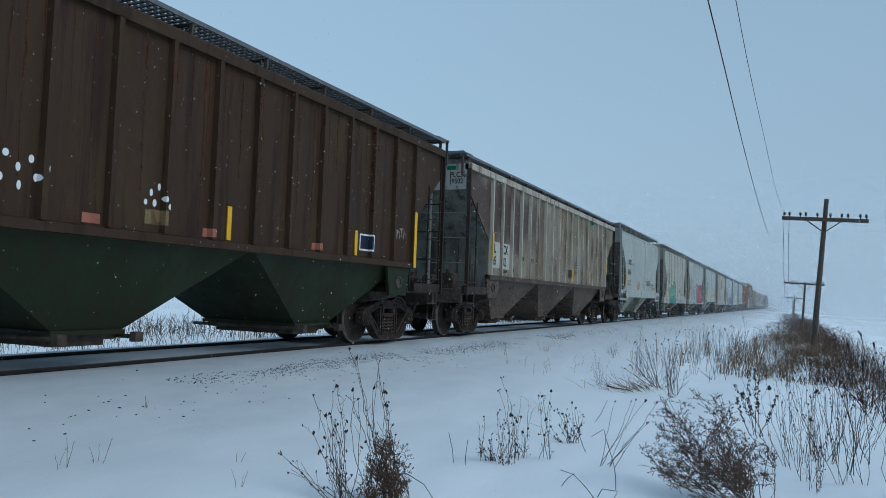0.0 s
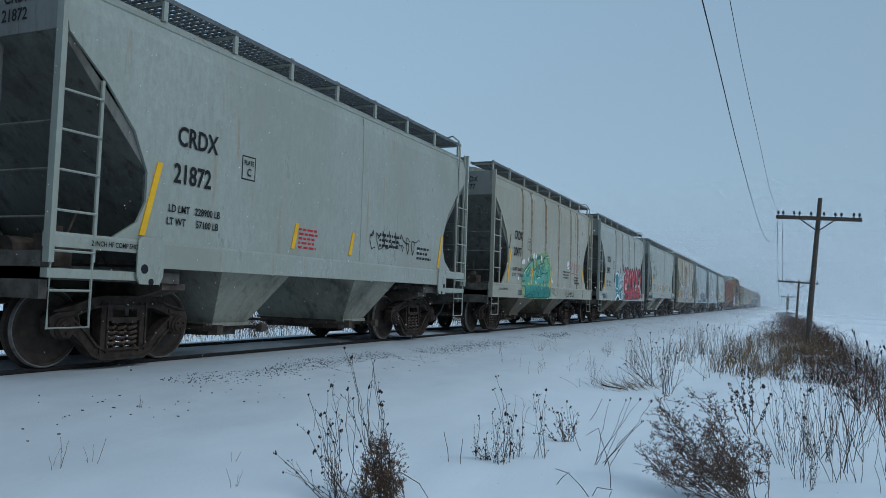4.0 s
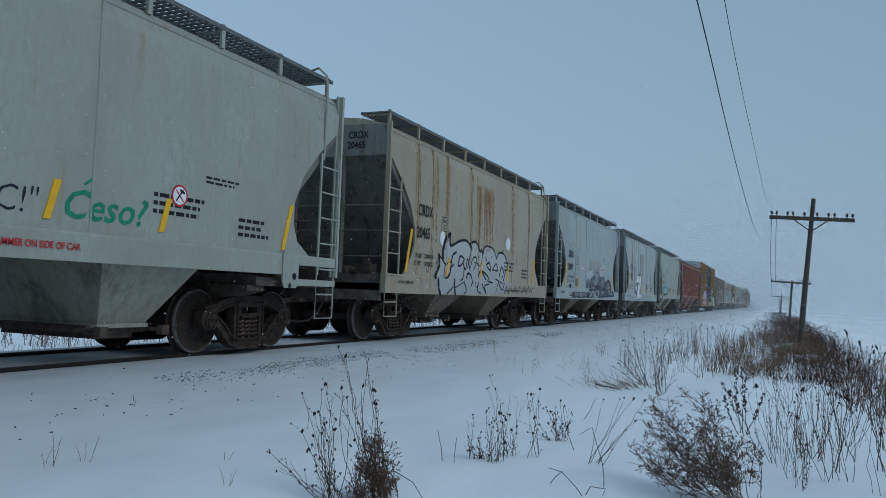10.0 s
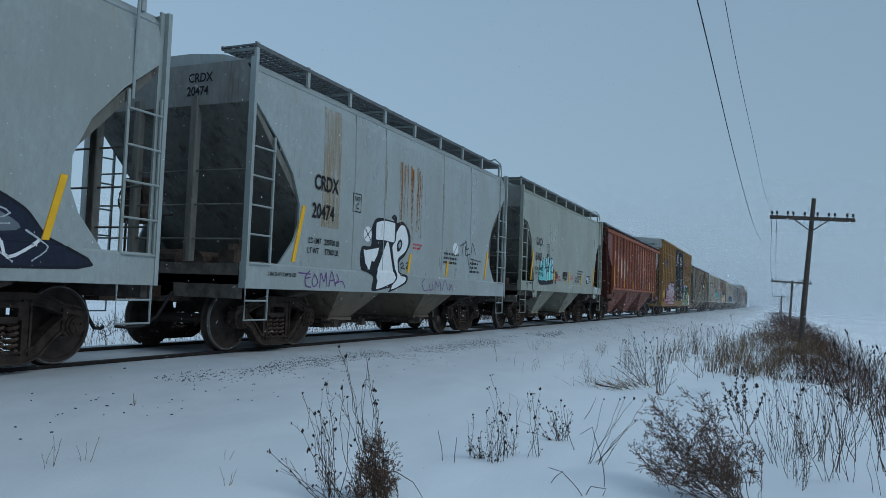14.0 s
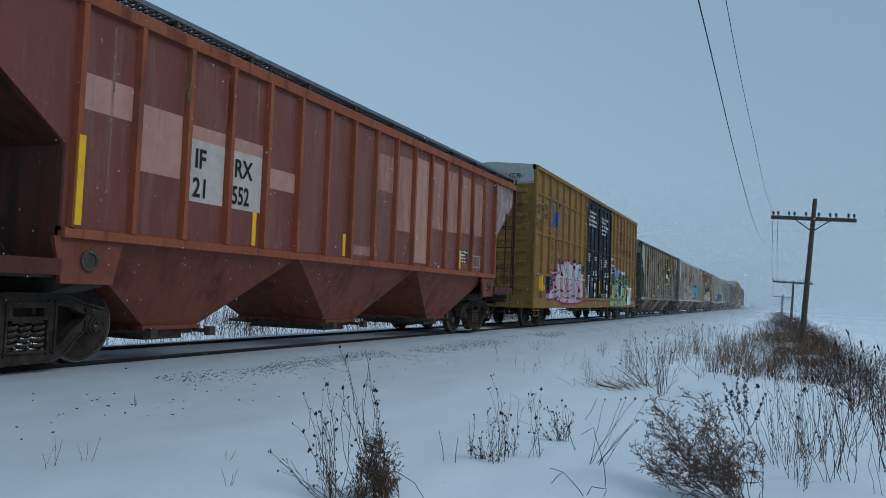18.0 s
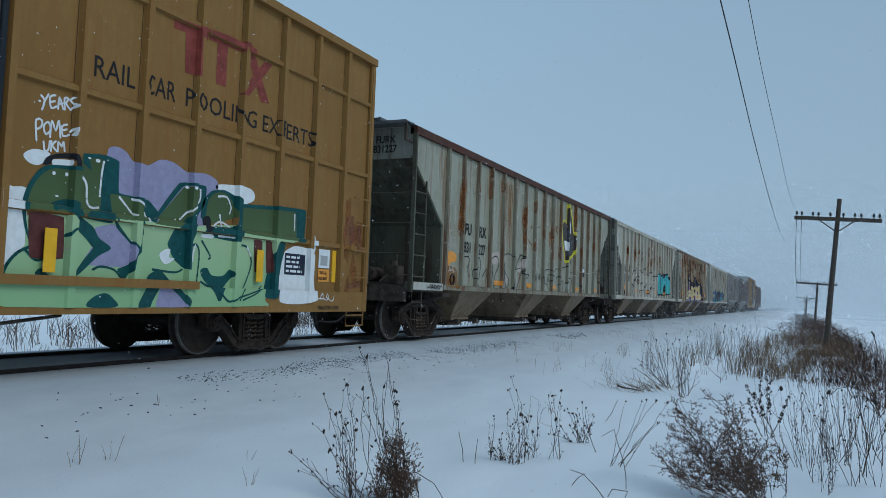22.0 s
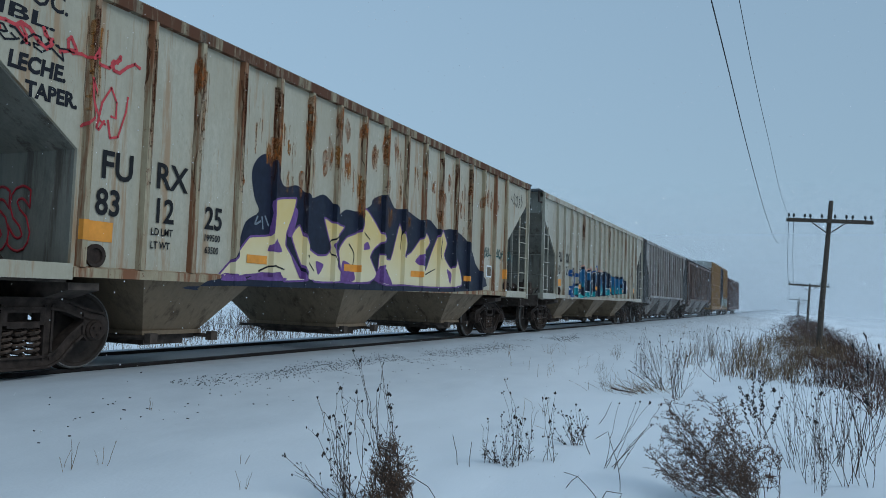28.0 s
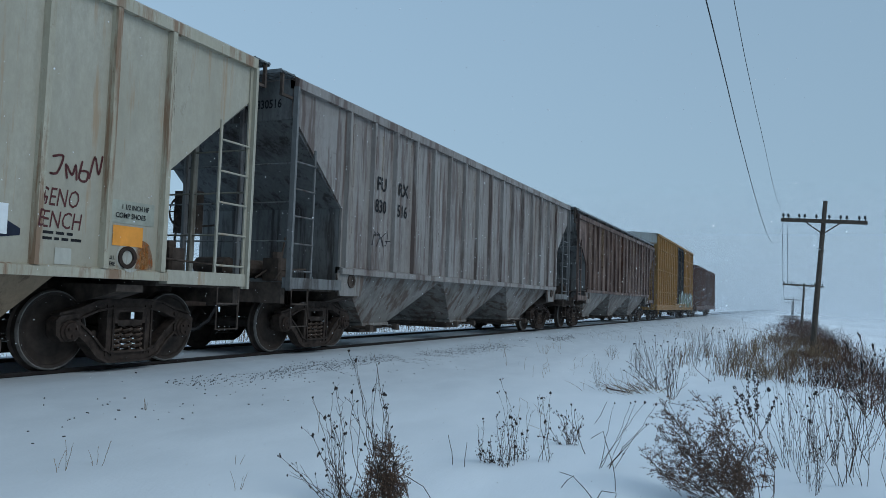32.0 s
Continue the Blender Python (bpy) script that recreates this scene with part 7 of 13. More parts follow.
# end walls and corner posts of the brown hopper, darker than its sides
BROWN_END = paint("sooty_brown_end_paint", (0.030, 0.021, 0.016), 0.5, 0.6, rust_colour=(0.02, 0.01, 0.006), grime_colour=(0.02, 0.018, 0.016))
BROWN = paint("brown_oxide_paint", (0.052, 0.027, 0.014), 0.5, 0.5, rust_colour=(0.022, 0.009, 0.005), grime_colour=(0.062, 0.042, 0.02))
DARK_GREEN = paint("dark_green_paint", (0.017, 0.029, 0.011), 0.25, 0.6, rust_colour=(0.024, 0.013, 0.007), grime_colour=(0.026, 0.021, 0.011))
PLCX_SIDE = washed("brown_washed_white_paint", (0.31, 0.285, 0.225), (0.070, 0.042, 0.034), -2.2, 2.2)
PLCX_POST = paint("rust_washed_posts", (0.50, 0.46, 0.39), 0.5, 0.5, rust_colour=(0.10, 0.055, 0.04), grime_colour=(0.16, 0.11, 0.09))
PLCX_SILL = paint("dark_rusted_sill", (0.095, 0.065, 0.05), 0.6, 0.5, rust_colour=(0.04, 0.022, 0.016), grime_colour=(0.2, 0.15, 0.115))
PLCX_END = paint("dusty_grey_green_end_paint", (0.22, 0.235, 0.21), 0.5, 0.6, rust_colour=(0.05, 0.03, 0.022), grime_colour=(0.09, 0.08, 0.065))
PLCX_CORNER = paint("rusty_corner_paint", (0.055, 0.032, 0.026), 0.7, 0.7, rust_colour=(0.03, 0.018, 0.014))
PLCX_BAY = speckled("blistered_bay_paint", (0.145, 0.10, 0.076), (0.018, 0.012, 0.010))
RED = paint("oxide_red_paint", (0.19, 0.048, 0.035), 0.5, 0.35, rust_colour=(0.19, 0.075, 0.055), grime_colour=(0.095, 0.026, 0.018), rough=0.4, gloss=0.45)
RED_POST = paint("red_post_paint", (0.32, 0.088, 0.04), 0.4, 0.4, rust_colour=(0.10, 0.025, 0.015))
RED_BAY = paint("dark_red_bay_paint", (0.22, 0.066, 0.042), 0.4, 0.6, grime_colour=(0.06, 0.02, 0.015))
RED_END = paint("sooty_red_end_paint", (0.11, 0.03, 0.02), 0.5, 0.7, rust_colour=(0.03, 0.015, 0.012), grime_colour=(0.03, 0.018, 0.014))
CHALKY_WHITE = paint("chalky_white_patch", (0.52, 0.53, 0.49), 0.4, 0.45, rust_colour=(0.2, 0.12, 0.08), grime_colour=(0.3, 0.25, 0.2))
YELLOW_END = paint("grimy_ochre_end_paint", (0.31, 0.175, 0.05), 0.4, 0.55, rust_colour=(0.07, 0.035, 0.018), grime_colour=(0.07, 0.045, 0.025))
YELLOW = paint("ochre_yellow_paint", (0.285, 0.155, 0.046), 0.45, 0.5, rust_colour=(0.24, 0.11, 0.03), grime_colour=(0.23, 0.12, 0.04))
FASCIA = paint("off_white_fascia_paint", (0.45, 0.47, 0.46), 0.3, 0.3, rust_colour=(0.30, 0.28, 0.24))
DOOR_BLUE = paint("blue_black_door_paint", (0.014, 0.021, 0.029), 0.3, 0.4, rust_colour=(0.022, 0.022, 0.022), grime_colour=(0.03, 0.032, 0.034))
FURX_GREEN = paint("weathered_grey_green_paint", (0.35, 0.36, 0.28), 0.48, 0.45, rust_colour=(0.20, 0.10, 0.05), grime_colour=(0.19, 0.18, 0.13), rough=0.3, gloss=0.5)
FURX_GREEN_POST = paint("rust_edged_grey_green_posts", (0.27, 0.265, 0.205), 0.62, 0.55, rust_colour=(0.15, 0.06, 0.03), grime_colour=(0.15, 0.12, 0.08))
FURX_CREAM = paint("weathered_cream_grey_paint", (0.49, 0.46, 0.365), 0.38, 0.35, rust_colour=(0.33, 0.18, 0.08), grime_colour=(0.30, 0.27, 0.20), rough=0.3, gloss=0.5)
FURX_LIGHT = paint("pale_khaki_grey_paint", (0.425, 0.405, 0.335), 0.24, 0.3, rust_colour=(0.34, 0.21, 0.11), grime_colour=(0.30, 0.29, 0.23), rough=0.3, gloss=0.5)
FURX_LIGHT_POST = paint("rust_flecked_khaki_posts", (0.44, 0.415, 0.33), 0.6, 0.3, rust_colour=(0.20, 0.10, 0.05), grime_colour=(0.26, 0.24, 0.18), rough=0.3, gloss=0.5)
# end paints darkened for the shade between cars, with grime and rust
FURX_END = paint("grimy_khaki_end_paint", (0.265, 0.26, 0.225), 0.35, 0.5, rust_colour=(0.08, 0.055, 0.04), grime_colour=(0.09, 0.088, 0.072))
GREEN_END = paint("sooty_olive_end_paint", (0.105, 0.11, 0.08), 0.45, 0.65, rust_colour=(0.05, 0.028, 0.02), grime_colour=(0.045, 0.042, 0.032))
FURX_FASCIA = paint("dusty_end_fascia_paint", (0.28, 0.29, 0.26), 0.4, 0.5, rust_colour=(0.10, 0.07, 0.05), grime_colour=(0.12, 0.115, 0.1))
FURX_DIRTY = paint("brown_stained_grey_paint", (0.29, 0.275, 0.265), 0.62, 0.6, rust_colour=(0.085, 0.055, 0.046), grime_colour=(0.15, 0.125, 0.118), rough=0.4, gloss=0.4)
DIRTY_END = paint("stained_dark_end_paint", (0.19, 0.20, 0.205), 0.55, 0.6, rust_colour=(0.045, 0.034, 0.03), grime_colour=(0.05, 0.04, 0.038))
RUST_POST = paint("rust_eaten_posts", (0.42, 0.36, 0.25), 0.75, 0.3, rust_colour=(0.19, 0.062, 0.024), grime_colour=(0.22, 0.15, 0.09))
RUST_CHORD = paint("rusty_top_chord", (0.10, 0.035, 0.022), 0.7, 0.5, rust_colour=(0.05, 0.022, 0.015))
CREAM_CHORD = paint("rust_pitted_top_chord", (0.33, 0.28, 0.19), 1.0, 0.6, rust_colour=(0.10, 0.04, 0.02))
BAY_KHAKI = paint("dusty_khaki_bay_paint", (0.27, 0.20, 0.135), 0.35, 0.5, rust_colour=(0.07, 0.045, 0.028), grime_colour=(0.075, 0.055, 0.04))
BAY_PALE = paint("scraped_pale_bay_paint", (0.27, 0.26, 0.25), 0.6, 0.7, rust_colour=(0.09, 0.055, 0.04), grime_colour=(0.10, 0.085, 0.075))
DARK_HOPPER = paint("dark_brown_car_paint", (0.24, 0.17, 0.145), 0.8, 0.8, rust_colour=(0.05, 0.03, 0.025), grime_colour=(0.07, 0.05, 0.045))
RED_BOX = paint("dull_red_boxcar_paint", (0.10, 0.045, 0.035), 0.4, 0.5, rust_colour=(0.05, 0.025, 0.02))

CARS = []  # (car, place of its middle along the train)


def put(car, first, length):
    CARS.append((car, first + length / 2))
    return car


def ribs_of(L, n, cut=1.5):
    return [cut + 0.1 + (L - 2 * cut - 0.2) * i / (n - 1) for i in range(n)]


def ribbed(first, L, n, **spec):
    car = put(ribbed_hopper(dict(length=L, ribs=n, **spec)), first, L)
    sill, rb = spec.get("sill", 1.13), ribs_of(L, n, spec.get("cut", 1.5))
    return car, Marks(car, L / 2, rb, 1.60, 1.52, ((0, sill + 0.05, 1.585),)), rb


def strip(mk, y, z0, z1, w=0.085, material=None, seed=0):
    """An upright reflective strip."""
    x = mk.depth(y, (z0 + z1) / 2)
    lean = 0.13 * (z1 - z0) if mk.sect else 0.0  # they slant on the smooth-sided cars
    a, b = y - mk.half - lean, y - mk.half + lean
    s = Shape().prism([(a - w / 2, z0), (a + w / 2, z0), (b + w / 2, z1), (b - w / 2, z1)], "x", x, x + 0.014)
    part("reflector", s, material or YELLOW_PAINT, mk.car, "yellow reflective strip")


def jack_pad(mk, y, z):
    """A round jacking eye in its plate."""
    x = mk.depth(y, z)
    s = Shape().lathe([(x, 0.13), (x + 0.03, 0.13), (x + 0.03, 0.085), (x + 0.004, 0.08)], (y - mk.half, z), 16)
    part("jacking_eye", s, RUSTY_STEEL, mk.car)


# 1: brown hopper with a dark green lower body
car, mk, rb = ribbed(-149.5, 17.05, 18, label="rusty brown covered hopper with a dark green lower body", body=BROWN, bay=DARK_GREEN, end=BROWN_END, corner=BROWN_END, truck=1.37, sill=1.56, walk=0.26, cut=1.27, brake_end=1)
for y, z0, z1 in ((10.15, 1.62, 2.08), (13.51, 1.62, 2.06), (6.2, 1.62, 2.1)):
    strip(mk, y, z0, z1)
strip(mk, 15.69, 1.5, 2.62, 0.1)
for y in (9.65, 12.15, 7.78):
    mk.rect(y, y + 0.24, 1.63, 1.74, BRICK_PATCH, 1)
mk.rect(13.64, 14.04, 1.72, 2.02, SPRAY_WHITE, 1)
mk.rect(13.67, 14.01, 1.75, 1.99, NAVY, 2)
mk.rect(8.66, 8.96, 1.7, 1.88, PALE_RUN, 1)
rnd = random.Random(77)
for y, z in ((6.86, 2.22), (7.0, 2.1), (6.82, 1.98), (7.14, 2.2), (7.2, 2.02), (7.32, 2.12), (7.02, 1.92), (8.74, 2.08), (8.8, 1.96), (8.92, 2.02), (8.86, 2.16), (8.98, 1.93), (8.66, 1.96)):
    mk.blob(y, z, rnd.uniform(0.025, 0.04), rnd.uniform(0.035, 0.05), SPRAY_WHITE, 2, "snow_spot", 8)
mk.tag(11.15, 11.5, 1.75, 2.15, PALE_RUN, 1, 0.012, 3)
mk.tag(14.9, 15.4, 2.02, 2.27, CHALK, 2, 0.012, 7)
for k in range(14):
    mk.streaks(1.7 + k, 0.5, 4.0, 2.3, 5, DARK_RUN, 300 + k)
mk.close()

# 2: rust-washed hopper with lettering on white patches
car, mk, rb = ribbed(-130.95, 16.55, 18, label="rust-washed white covered hopper with outside posts", body=PLCX_SIDE, post=PLCX_POST, corner=PLCX_CORNER, chord=PLCX_POST, sill_paint=PLCX_SILL, end=PLCX_END, fascia=CHALKY_WHITE, bay=PLCX_BAY, truck=1.37, sill=1.48)
mk.rect(rb[0] + 0.07, rb[1] - 0.06, 1.72, 2.4, CHALKY_WHITE, 4)
mk.rect(rb[1] + 0.07, rb[2] - 0.07, 1.72, 2.4, CHALKY_WHITE, 4)
mk.text("PL", 0.24, rb[0] + 0.12, 2.12)
mk.text("CX", 0.24, rb[1] + 0.14, 2.12)
mk.text("195", 0.24, rb[0] + 0.1, 1.80, squeeze=0.66)
mk.text("02", 0.24, rb[1] + 0.14, 1.80)
end_letters("PLCX", 0.19, 1.05, -16.55 / 2 - 0.006, 3.79, BLACK_PAINT, car)
end_letters("19502", 0.17, 1.03, -16.55 / 2 - 0.006, 3.64, BLACK_PAINT, car)
part("sign_patch", Shape().box(0.88, 1.44, -16.55 / 2 - 0.004, -16.55 / 2, 3.59, 3.96), CHALKY_WHITE, car)
part("sign_patch", Shape().box(0.96, 1.2, -16.55 / 2 - 0.006, -16.55 / 2, 3.97, 4.07), GREEN_TAPE, car)
for y, z0, z1 in ((rb[0], 1.9, 2.6), (4.9, 1.55, 2.0), (9.83, 1.6, 2.05), (12.38, 1.6, 2.08), (15.38, 2.1, 2.7)):
    strip(mk, y, z0, z1)
rnd = random.Random(43)
for y0, z0, y1, z1 in ((9.2, 1.68, 9.62, 1.98), (11.85, 1.74, 12.12, 2.08), (12.66, 1.76, 12.98, 2.12), (13.45, 1.75, 13.74, 2.08), (14.95, 1.78, 15.24, 2.1), (4.05, 2.02, 4.36, 2.14), (4.98, 2.0, 5.32, 2.12), (3.2, 1.66, 3.5, 1.76), (2.6, 1.62, 2.9, 1.7)):  # blacked-out stencils
    c, d = (y0 + y1) / 2, (z0 + z1) / 2
    mk.shape([(c + (y1 - y0) * 0.56 * rnd.uniform(0.85, 1.1) * math.copysign(abs(math.cos(a)) ** 0.4, math.cos(a)), d + (z1 - z0) * 0.56 * rnd.uniform(0.85, 1.1) * math.copysign(abs(math.sin(a)) ** 0.4, math.sin(a))) for a in [0.3 + k * math.pi / 5 for k in range(10)]], SOOT_WASH, 2, bend=0.3)
    if y0 > 11:
        mk.line([(y0 + 0.05, z0 + 0.08), (y0 + 0.12, z0 + 0.2), (y0 + 0.18, z0 + 0.1), (y0 + 0.24, z0 + 0.18)], 0.012, CHALK, 3)
mk.line([(7.5, 1.95), (7.58, 2.06), (7.68, 2.0), (7.7, 1.86), (7.6, 1.8), (7.52, 1.88), (7.6, 1.98), (7.66, 1.9)], 0.02, SOOT_WASH, 2)
mk.bars(10.04, 10.5, 1.78, 2.32, 6, SOOT_WASH, 1)
for i, y in enumerate(rb):  # dark brown line along each post's far edge, and rust runs
    mk.ribbon([(y + 0.072, 1.54), (y + 0.072, 3.97)], 0.036, POST_EDGE, 1, "rust_line", sharp=True)
    mk.streaks(y + 0.1, 0.05, 3.95, 2.2, 4, DARK_RUN, 440 + i)
mk.rect(8.0, 8.35, 3.85, 3.96, GREEN_TAPE, 2)
mk.rect(12.35, 12.8, 3.85, 3.96, GREEN_TAPE, 2)
for y0, y1, z in ((8.08, 8.4, 2.7), (8.2, 8.66, 3.2), (5.7, 5.9, 3.2), (9.1, 9.3, 3.4), (11.0, 11.3, 3.3), (12.9, 13.05, 3.0)):
    mk.shape([(y0, 3.96), (y1, 3.96), (y1 - 0.03, z + 0.4), ((y0 + y1) / 2 + 0.05, z), (y0 + 0.04, z + 0.25)], OCHRE_WASH, 2, bend=0.3, name="rust_patch")
mk.close()


# 3 to 10: short smooth-sided hoppers
def smooth_sect(hi):
    def at(z):
        for (xa, za), (xb, zb) in zip(((1.595, hi - 0.01), (1.60, 2.0), (1.60, 3.3), (1.585, 3.9), (1.53, 4.12), (1.40, 4.26)), ((1.60, 2.0), (1.60, 3.3), (1.585, 3.9), (1.53, 4.12), (1.40, 4.26))):
            if za <= z <= zb:
                return xa + (xb - xa) * (z - za) / (zb - za)
        return 1.60 if z < 3 else 1.4
    return at


def smooth(first, number, mark="CRDX", load="228900", light="57100", L=11.2, sill=(0.95, 1.33), text_y=1.5, text_z=2.60, **spec):
    car = put(smooth_hopper(dict(length=L, sill=sill, **spec)), first, L)
    lo, hi = sill
    mk = Marks(car, L / 2, (), 1.6, 1.6, ((0, hi, 1.62),), smooth_sect(hi))
    y = text_y
    mk.text(mark, 0.25, y, text_z, squeeze=0.78)
    mk.text(number, 0.25, y - 0.04, text_z - 0.47, squeeze=0.80)
    mk.text("LD LMT   %s LB" % load, 0.095, y - 0.1, hi + 0.38, squeeze=0.85)
    mk.text("LT WT      %s LB" % light, 0.095, y - 0.12, hi + 0.22, squeeze=0.85)
    pz = text_z - 0.24
    mk.rect(y + 1.25, y + 1.55, pz, pz + 0.34, BLACK_PAINT, 1)
    mk.rect(y + 1.27, y + 1.53, pz + 0.02, pz + 0.32, spec["body"], 2)
    mk.text("PLATE", 0.07, y + 1.29, pz + 0.21, squeeze=0.8)
    mk.text("C", 0.11, y + 1.36, pz + 0.06)
    end_letters(mark, 0.19, spec.get("end_x", 0.68), -L / 2 - 0.006, 3.97, BLACK_PAINT, car)
    end_letters(number, 0.19, spec.get("end_x", 0.68) - 0.02, -L / 2 - 0.006, 3.77, BLACK_PAINT, car)
    mk.bars(7.0, 7.9, hi + 0.3, hi + 0.6, 3)
    mk.bars(8.6, 9.3, hi + 0.15, hi + 0.45, 3)
    mk.text("2 INCH HF COMP SHOES", 0.06, 0.5, lo + 0.2, squeeze=0.8)
    strip(mk, y - 0.38, hi + 0.05, hi + 0.95)
    strip(mk, 9.75, hi + 0.05, hi + 0.75)
    return car, mk


def no_hammer(mk, y, z, r=0.14):
    """A round warning sign: red ring over white, with a crossed tool."""
    mk.blob(y, z, r, r, SIGN_RED, 2, "warning_sign", 20)
    mk.blob(y, z, r * 0.82, r * 0.82, SPRAY_WHITE, 3, "warning_sign", 20)
    mk.ribbon([(y - r * 0.5, z + r * 0.5), (y + r * 0.5, z - r * 0.5)], r * 0.14, SIGN_RED, 4, "warning_sign")
    mk.ribbon([(y + r * 0.35, z + r * 0.5), (y - r * 0.4, z - r * 0.45)], r * 0.16, BLACK_PAINT, 5, "warning_sign")
    mk.ribbon([(y + r * 0.1, z + r * 0.5), (y + r * 0.5, z + r * 0.3)], r * 0.24, BLACK_PAINT, 5, "warning_sign")


NEW = (1.18, 1.50)
car, mk = smooth(-112.95, "21872", sill=NEW, open_sill=True, text_y=1.72, text_z=2.72, label="clean pale grey covered hopper with plain curved sides", body=GREY_CLEAN, end=END_GREY, bay=BAY_LIGHT, seams=(6.3,))
mk.tag(6.6, 8.6, 1.75, 2.15, SPRAY_BLACK, 31, 0.025, 9)
strip(mk, 4.3, 1.6, 2.0)
strip(mk, 6.0, 1.6, 2.0)
mk.bars(4.4, 5.0, 1.6, 1.95, 5, SIGN_RED)
mk.close()

car, mk = smooth(-99.85, "20477", text_y=1.72, plates=False, label="rust-streaked grey covered hopper with a teal sprayed piece", body=GREY_RUSTY, seam=GREY_RUSTY, end=END_GREY, bay=BAY_GREY, seams=(2.45, 3.3, 4.8, 6.4, 8.0, 8.95))
strip(mk, 3.45, 1.38, 1.84)
strip(mk, 5.55, 1.38, 1.84)
mk.text("2020.", 0.15, 2.1, 1.02, SPRAY_BLACK, name="graffiti")
mk.shape([(2.41, 1.33), (2.5, 1.69), (2.87, 1.94), (3.22, 2.16), (3.61, 2.26), (4.09, 2.32), (4.99, 2.39), (5.44, 2.16), (5.61, 1.83), (5.51, 1.32), (5.24, 0.96), (2.68, 0.95), (2.45, 1.11)], MINT_MIST, 1)
mk.shape([(2.48, 1.38), (2.58, 1.44), (2.62, 1.6), (2.75, 1.75), (3.01, 1.89), (3.25, 1.99), (3.26, 2.08), (3.51, 2.13), (3.59, 2.07), (3.56, 1.83), (3.69, 1.79), (3.9, 1.9), (3.96, 2.1), (3.93, 2.15), (4.2, 2.26), (4.32, 2.18), (4.31, 2.01), (4.63, 2.06), (4.65, 2.21), (5.02, 2.29), (5.12, 2.08), (5.29, 2.05), (5.27, 1.93), (5.34, 1.77), (5.26, 1.55), (5.2, 1.38), (5.27, 1.22), (5.17, 0.99), (2.85, 0.97), (2.76, 1.02), (2.8, 1.19), (2.73, 1.28), (2.51, 1.3)], TEAL, 2, bend=0.3, edge=DEEP_TEAL, width=0.045)
mk.shape([(3.3, 2.04), (3.52, 2.08), (3.5, 1.82), (3.34, 1.77)], MINT_MIST, 3)
mk.shape([(4.0, 2.09), (4.27, 2.16), (4.29, 1.88), (4.07, 1.85)], MINT_MIST, 3)
mk.shape([(4.72, 2.18), (5.03, 2.25), (5.11, 1.99), (4.85, 1.91)], MINT_MIST, 3)
mk.shape([(2.84, 1.72), (3.14, 1.88), (3.24, 1.86), (2.96, 1.68)], MINT_MIST, 3)
mk.shape([(4.52, 1.93), (4.71, 2.03), (4.77, 1.88), (4.56, 1.8)], MINT_MIST, 3)
mk.shape([(3.26, 1.99), (3.27, 2.11), (3.53, 2.15), (3.59, 2.07)], DEEP_TEAL, 4, bend=0.2)
mk.shape([(3.95, 2.12), (4.04, 2.19), (4.2, 2.26), (4.36, 2.19)], DEEP_TEAL, 4, bend=0.2)
mk.shape([(4.65, 2.16), (4.69, 2.25), (5.05, 2.32), (5.09, 2.26)], DEEP_TEAL, 4, bend=0.2)
mk.line([(3.54, 2.07), (3.58, 1.81), (3.47, 1.37)], 0.04, DEEP_TEAL, 5, 0.02)
mk.line([(2.91, 1.61), (2.99, 1.75), (3.24, 1.89)], 0.04, DEEP_TEAL, 5, 0.02)
mk.line([(3.0, 1.59), (3.16, 1.74), (3.3, 1.85)], 0.04, DEEP_TEAL, 5, 0.02)
mk.line([(3.12, 1.6), (3.25, 1.73)], 0.04, DEEP_TEAL, 5, 0.02)
mk.line([(3.72, 1.51), (3.78, 1.67), (3.98, 1.8), (3.93, 1.57), (4.14, 1.79), (4.25, 1.98)], 0.04, DEEP_TEAL, 5, 0.02)
mk.line([(3.98, 1.53), (4.23, 1.89), (4.39, 1.59)], 0.04, DEEP_TEAL, 5, 0.02)
mk.line([(4.0, 1.59), (4.43, 1.64)], 0.04, DEEP_TEAL, 5, 0.02)
mk.line([(4.36, 1.68), (4.66, 1.73), (4.98, 1.73), (4.78, 1.95)], 0.04, DEEP_TEAL, 5, 0.02)
mk.line([(4.41, 1.88), (4.66, 2.07), (4.86, 1.86)], 0.04, DEEP_TEAL, 5, 0.02)
mk.line([(3.8, 1.29), (4.11, 1.02), (4.03, 1.28), (4.28, 1.26), (4.26, 1.03)], 0.04, DEEP_TEAL, 5, 0.02)
mk.line([(3.28, 1.31), (3.42, 1.01), (3.61, 1.17), (3.77, 1.07), (3.5, 1.28)], 0.04, DEEP_TEAL, 5, 0.02)
mk.line([(4.55, 1.27), (4.62, 0.99), (4.85, 1.24)], 0.04, DEEP_TEAL, 5, 0.02)
mk.line([(4.62, 1.39), (4.7, 1.48), (4.81, 1.36), (4.96, 1.47), (5.2, 1.47)], 0.04, DEEP_TEAL, 5, 0.02)
mk.line([(4.95, 1.29), (5.11, 1.13), (5.21, 1.3)], 0.04, DEEP_TEAL, 5, 0.02)
mk.line([(5.1, 1.99), (5.27, 1.89), (5.07, 1.74), (5.19, 1.55)], 0.04, DEEP_TEAL, 5, 0.02)
mk.line([(2.58, 1.42), (2.77, 1.46), (2.81, 1.35)], 0.04, DEEP_TEAL, 5, 0.02)
mk.line([(2.83, 0.99), (3.21, 1.07), (3.31, 0.97), (3.7, 1.07)], 0.04, DEEP_TEAL, 5, 0.02)
mk.line([(4.89, 1.69), (5.06, 1.78), (5.18, 1.71)], 0.04, DEEP_TEAL, 5, 0.02)
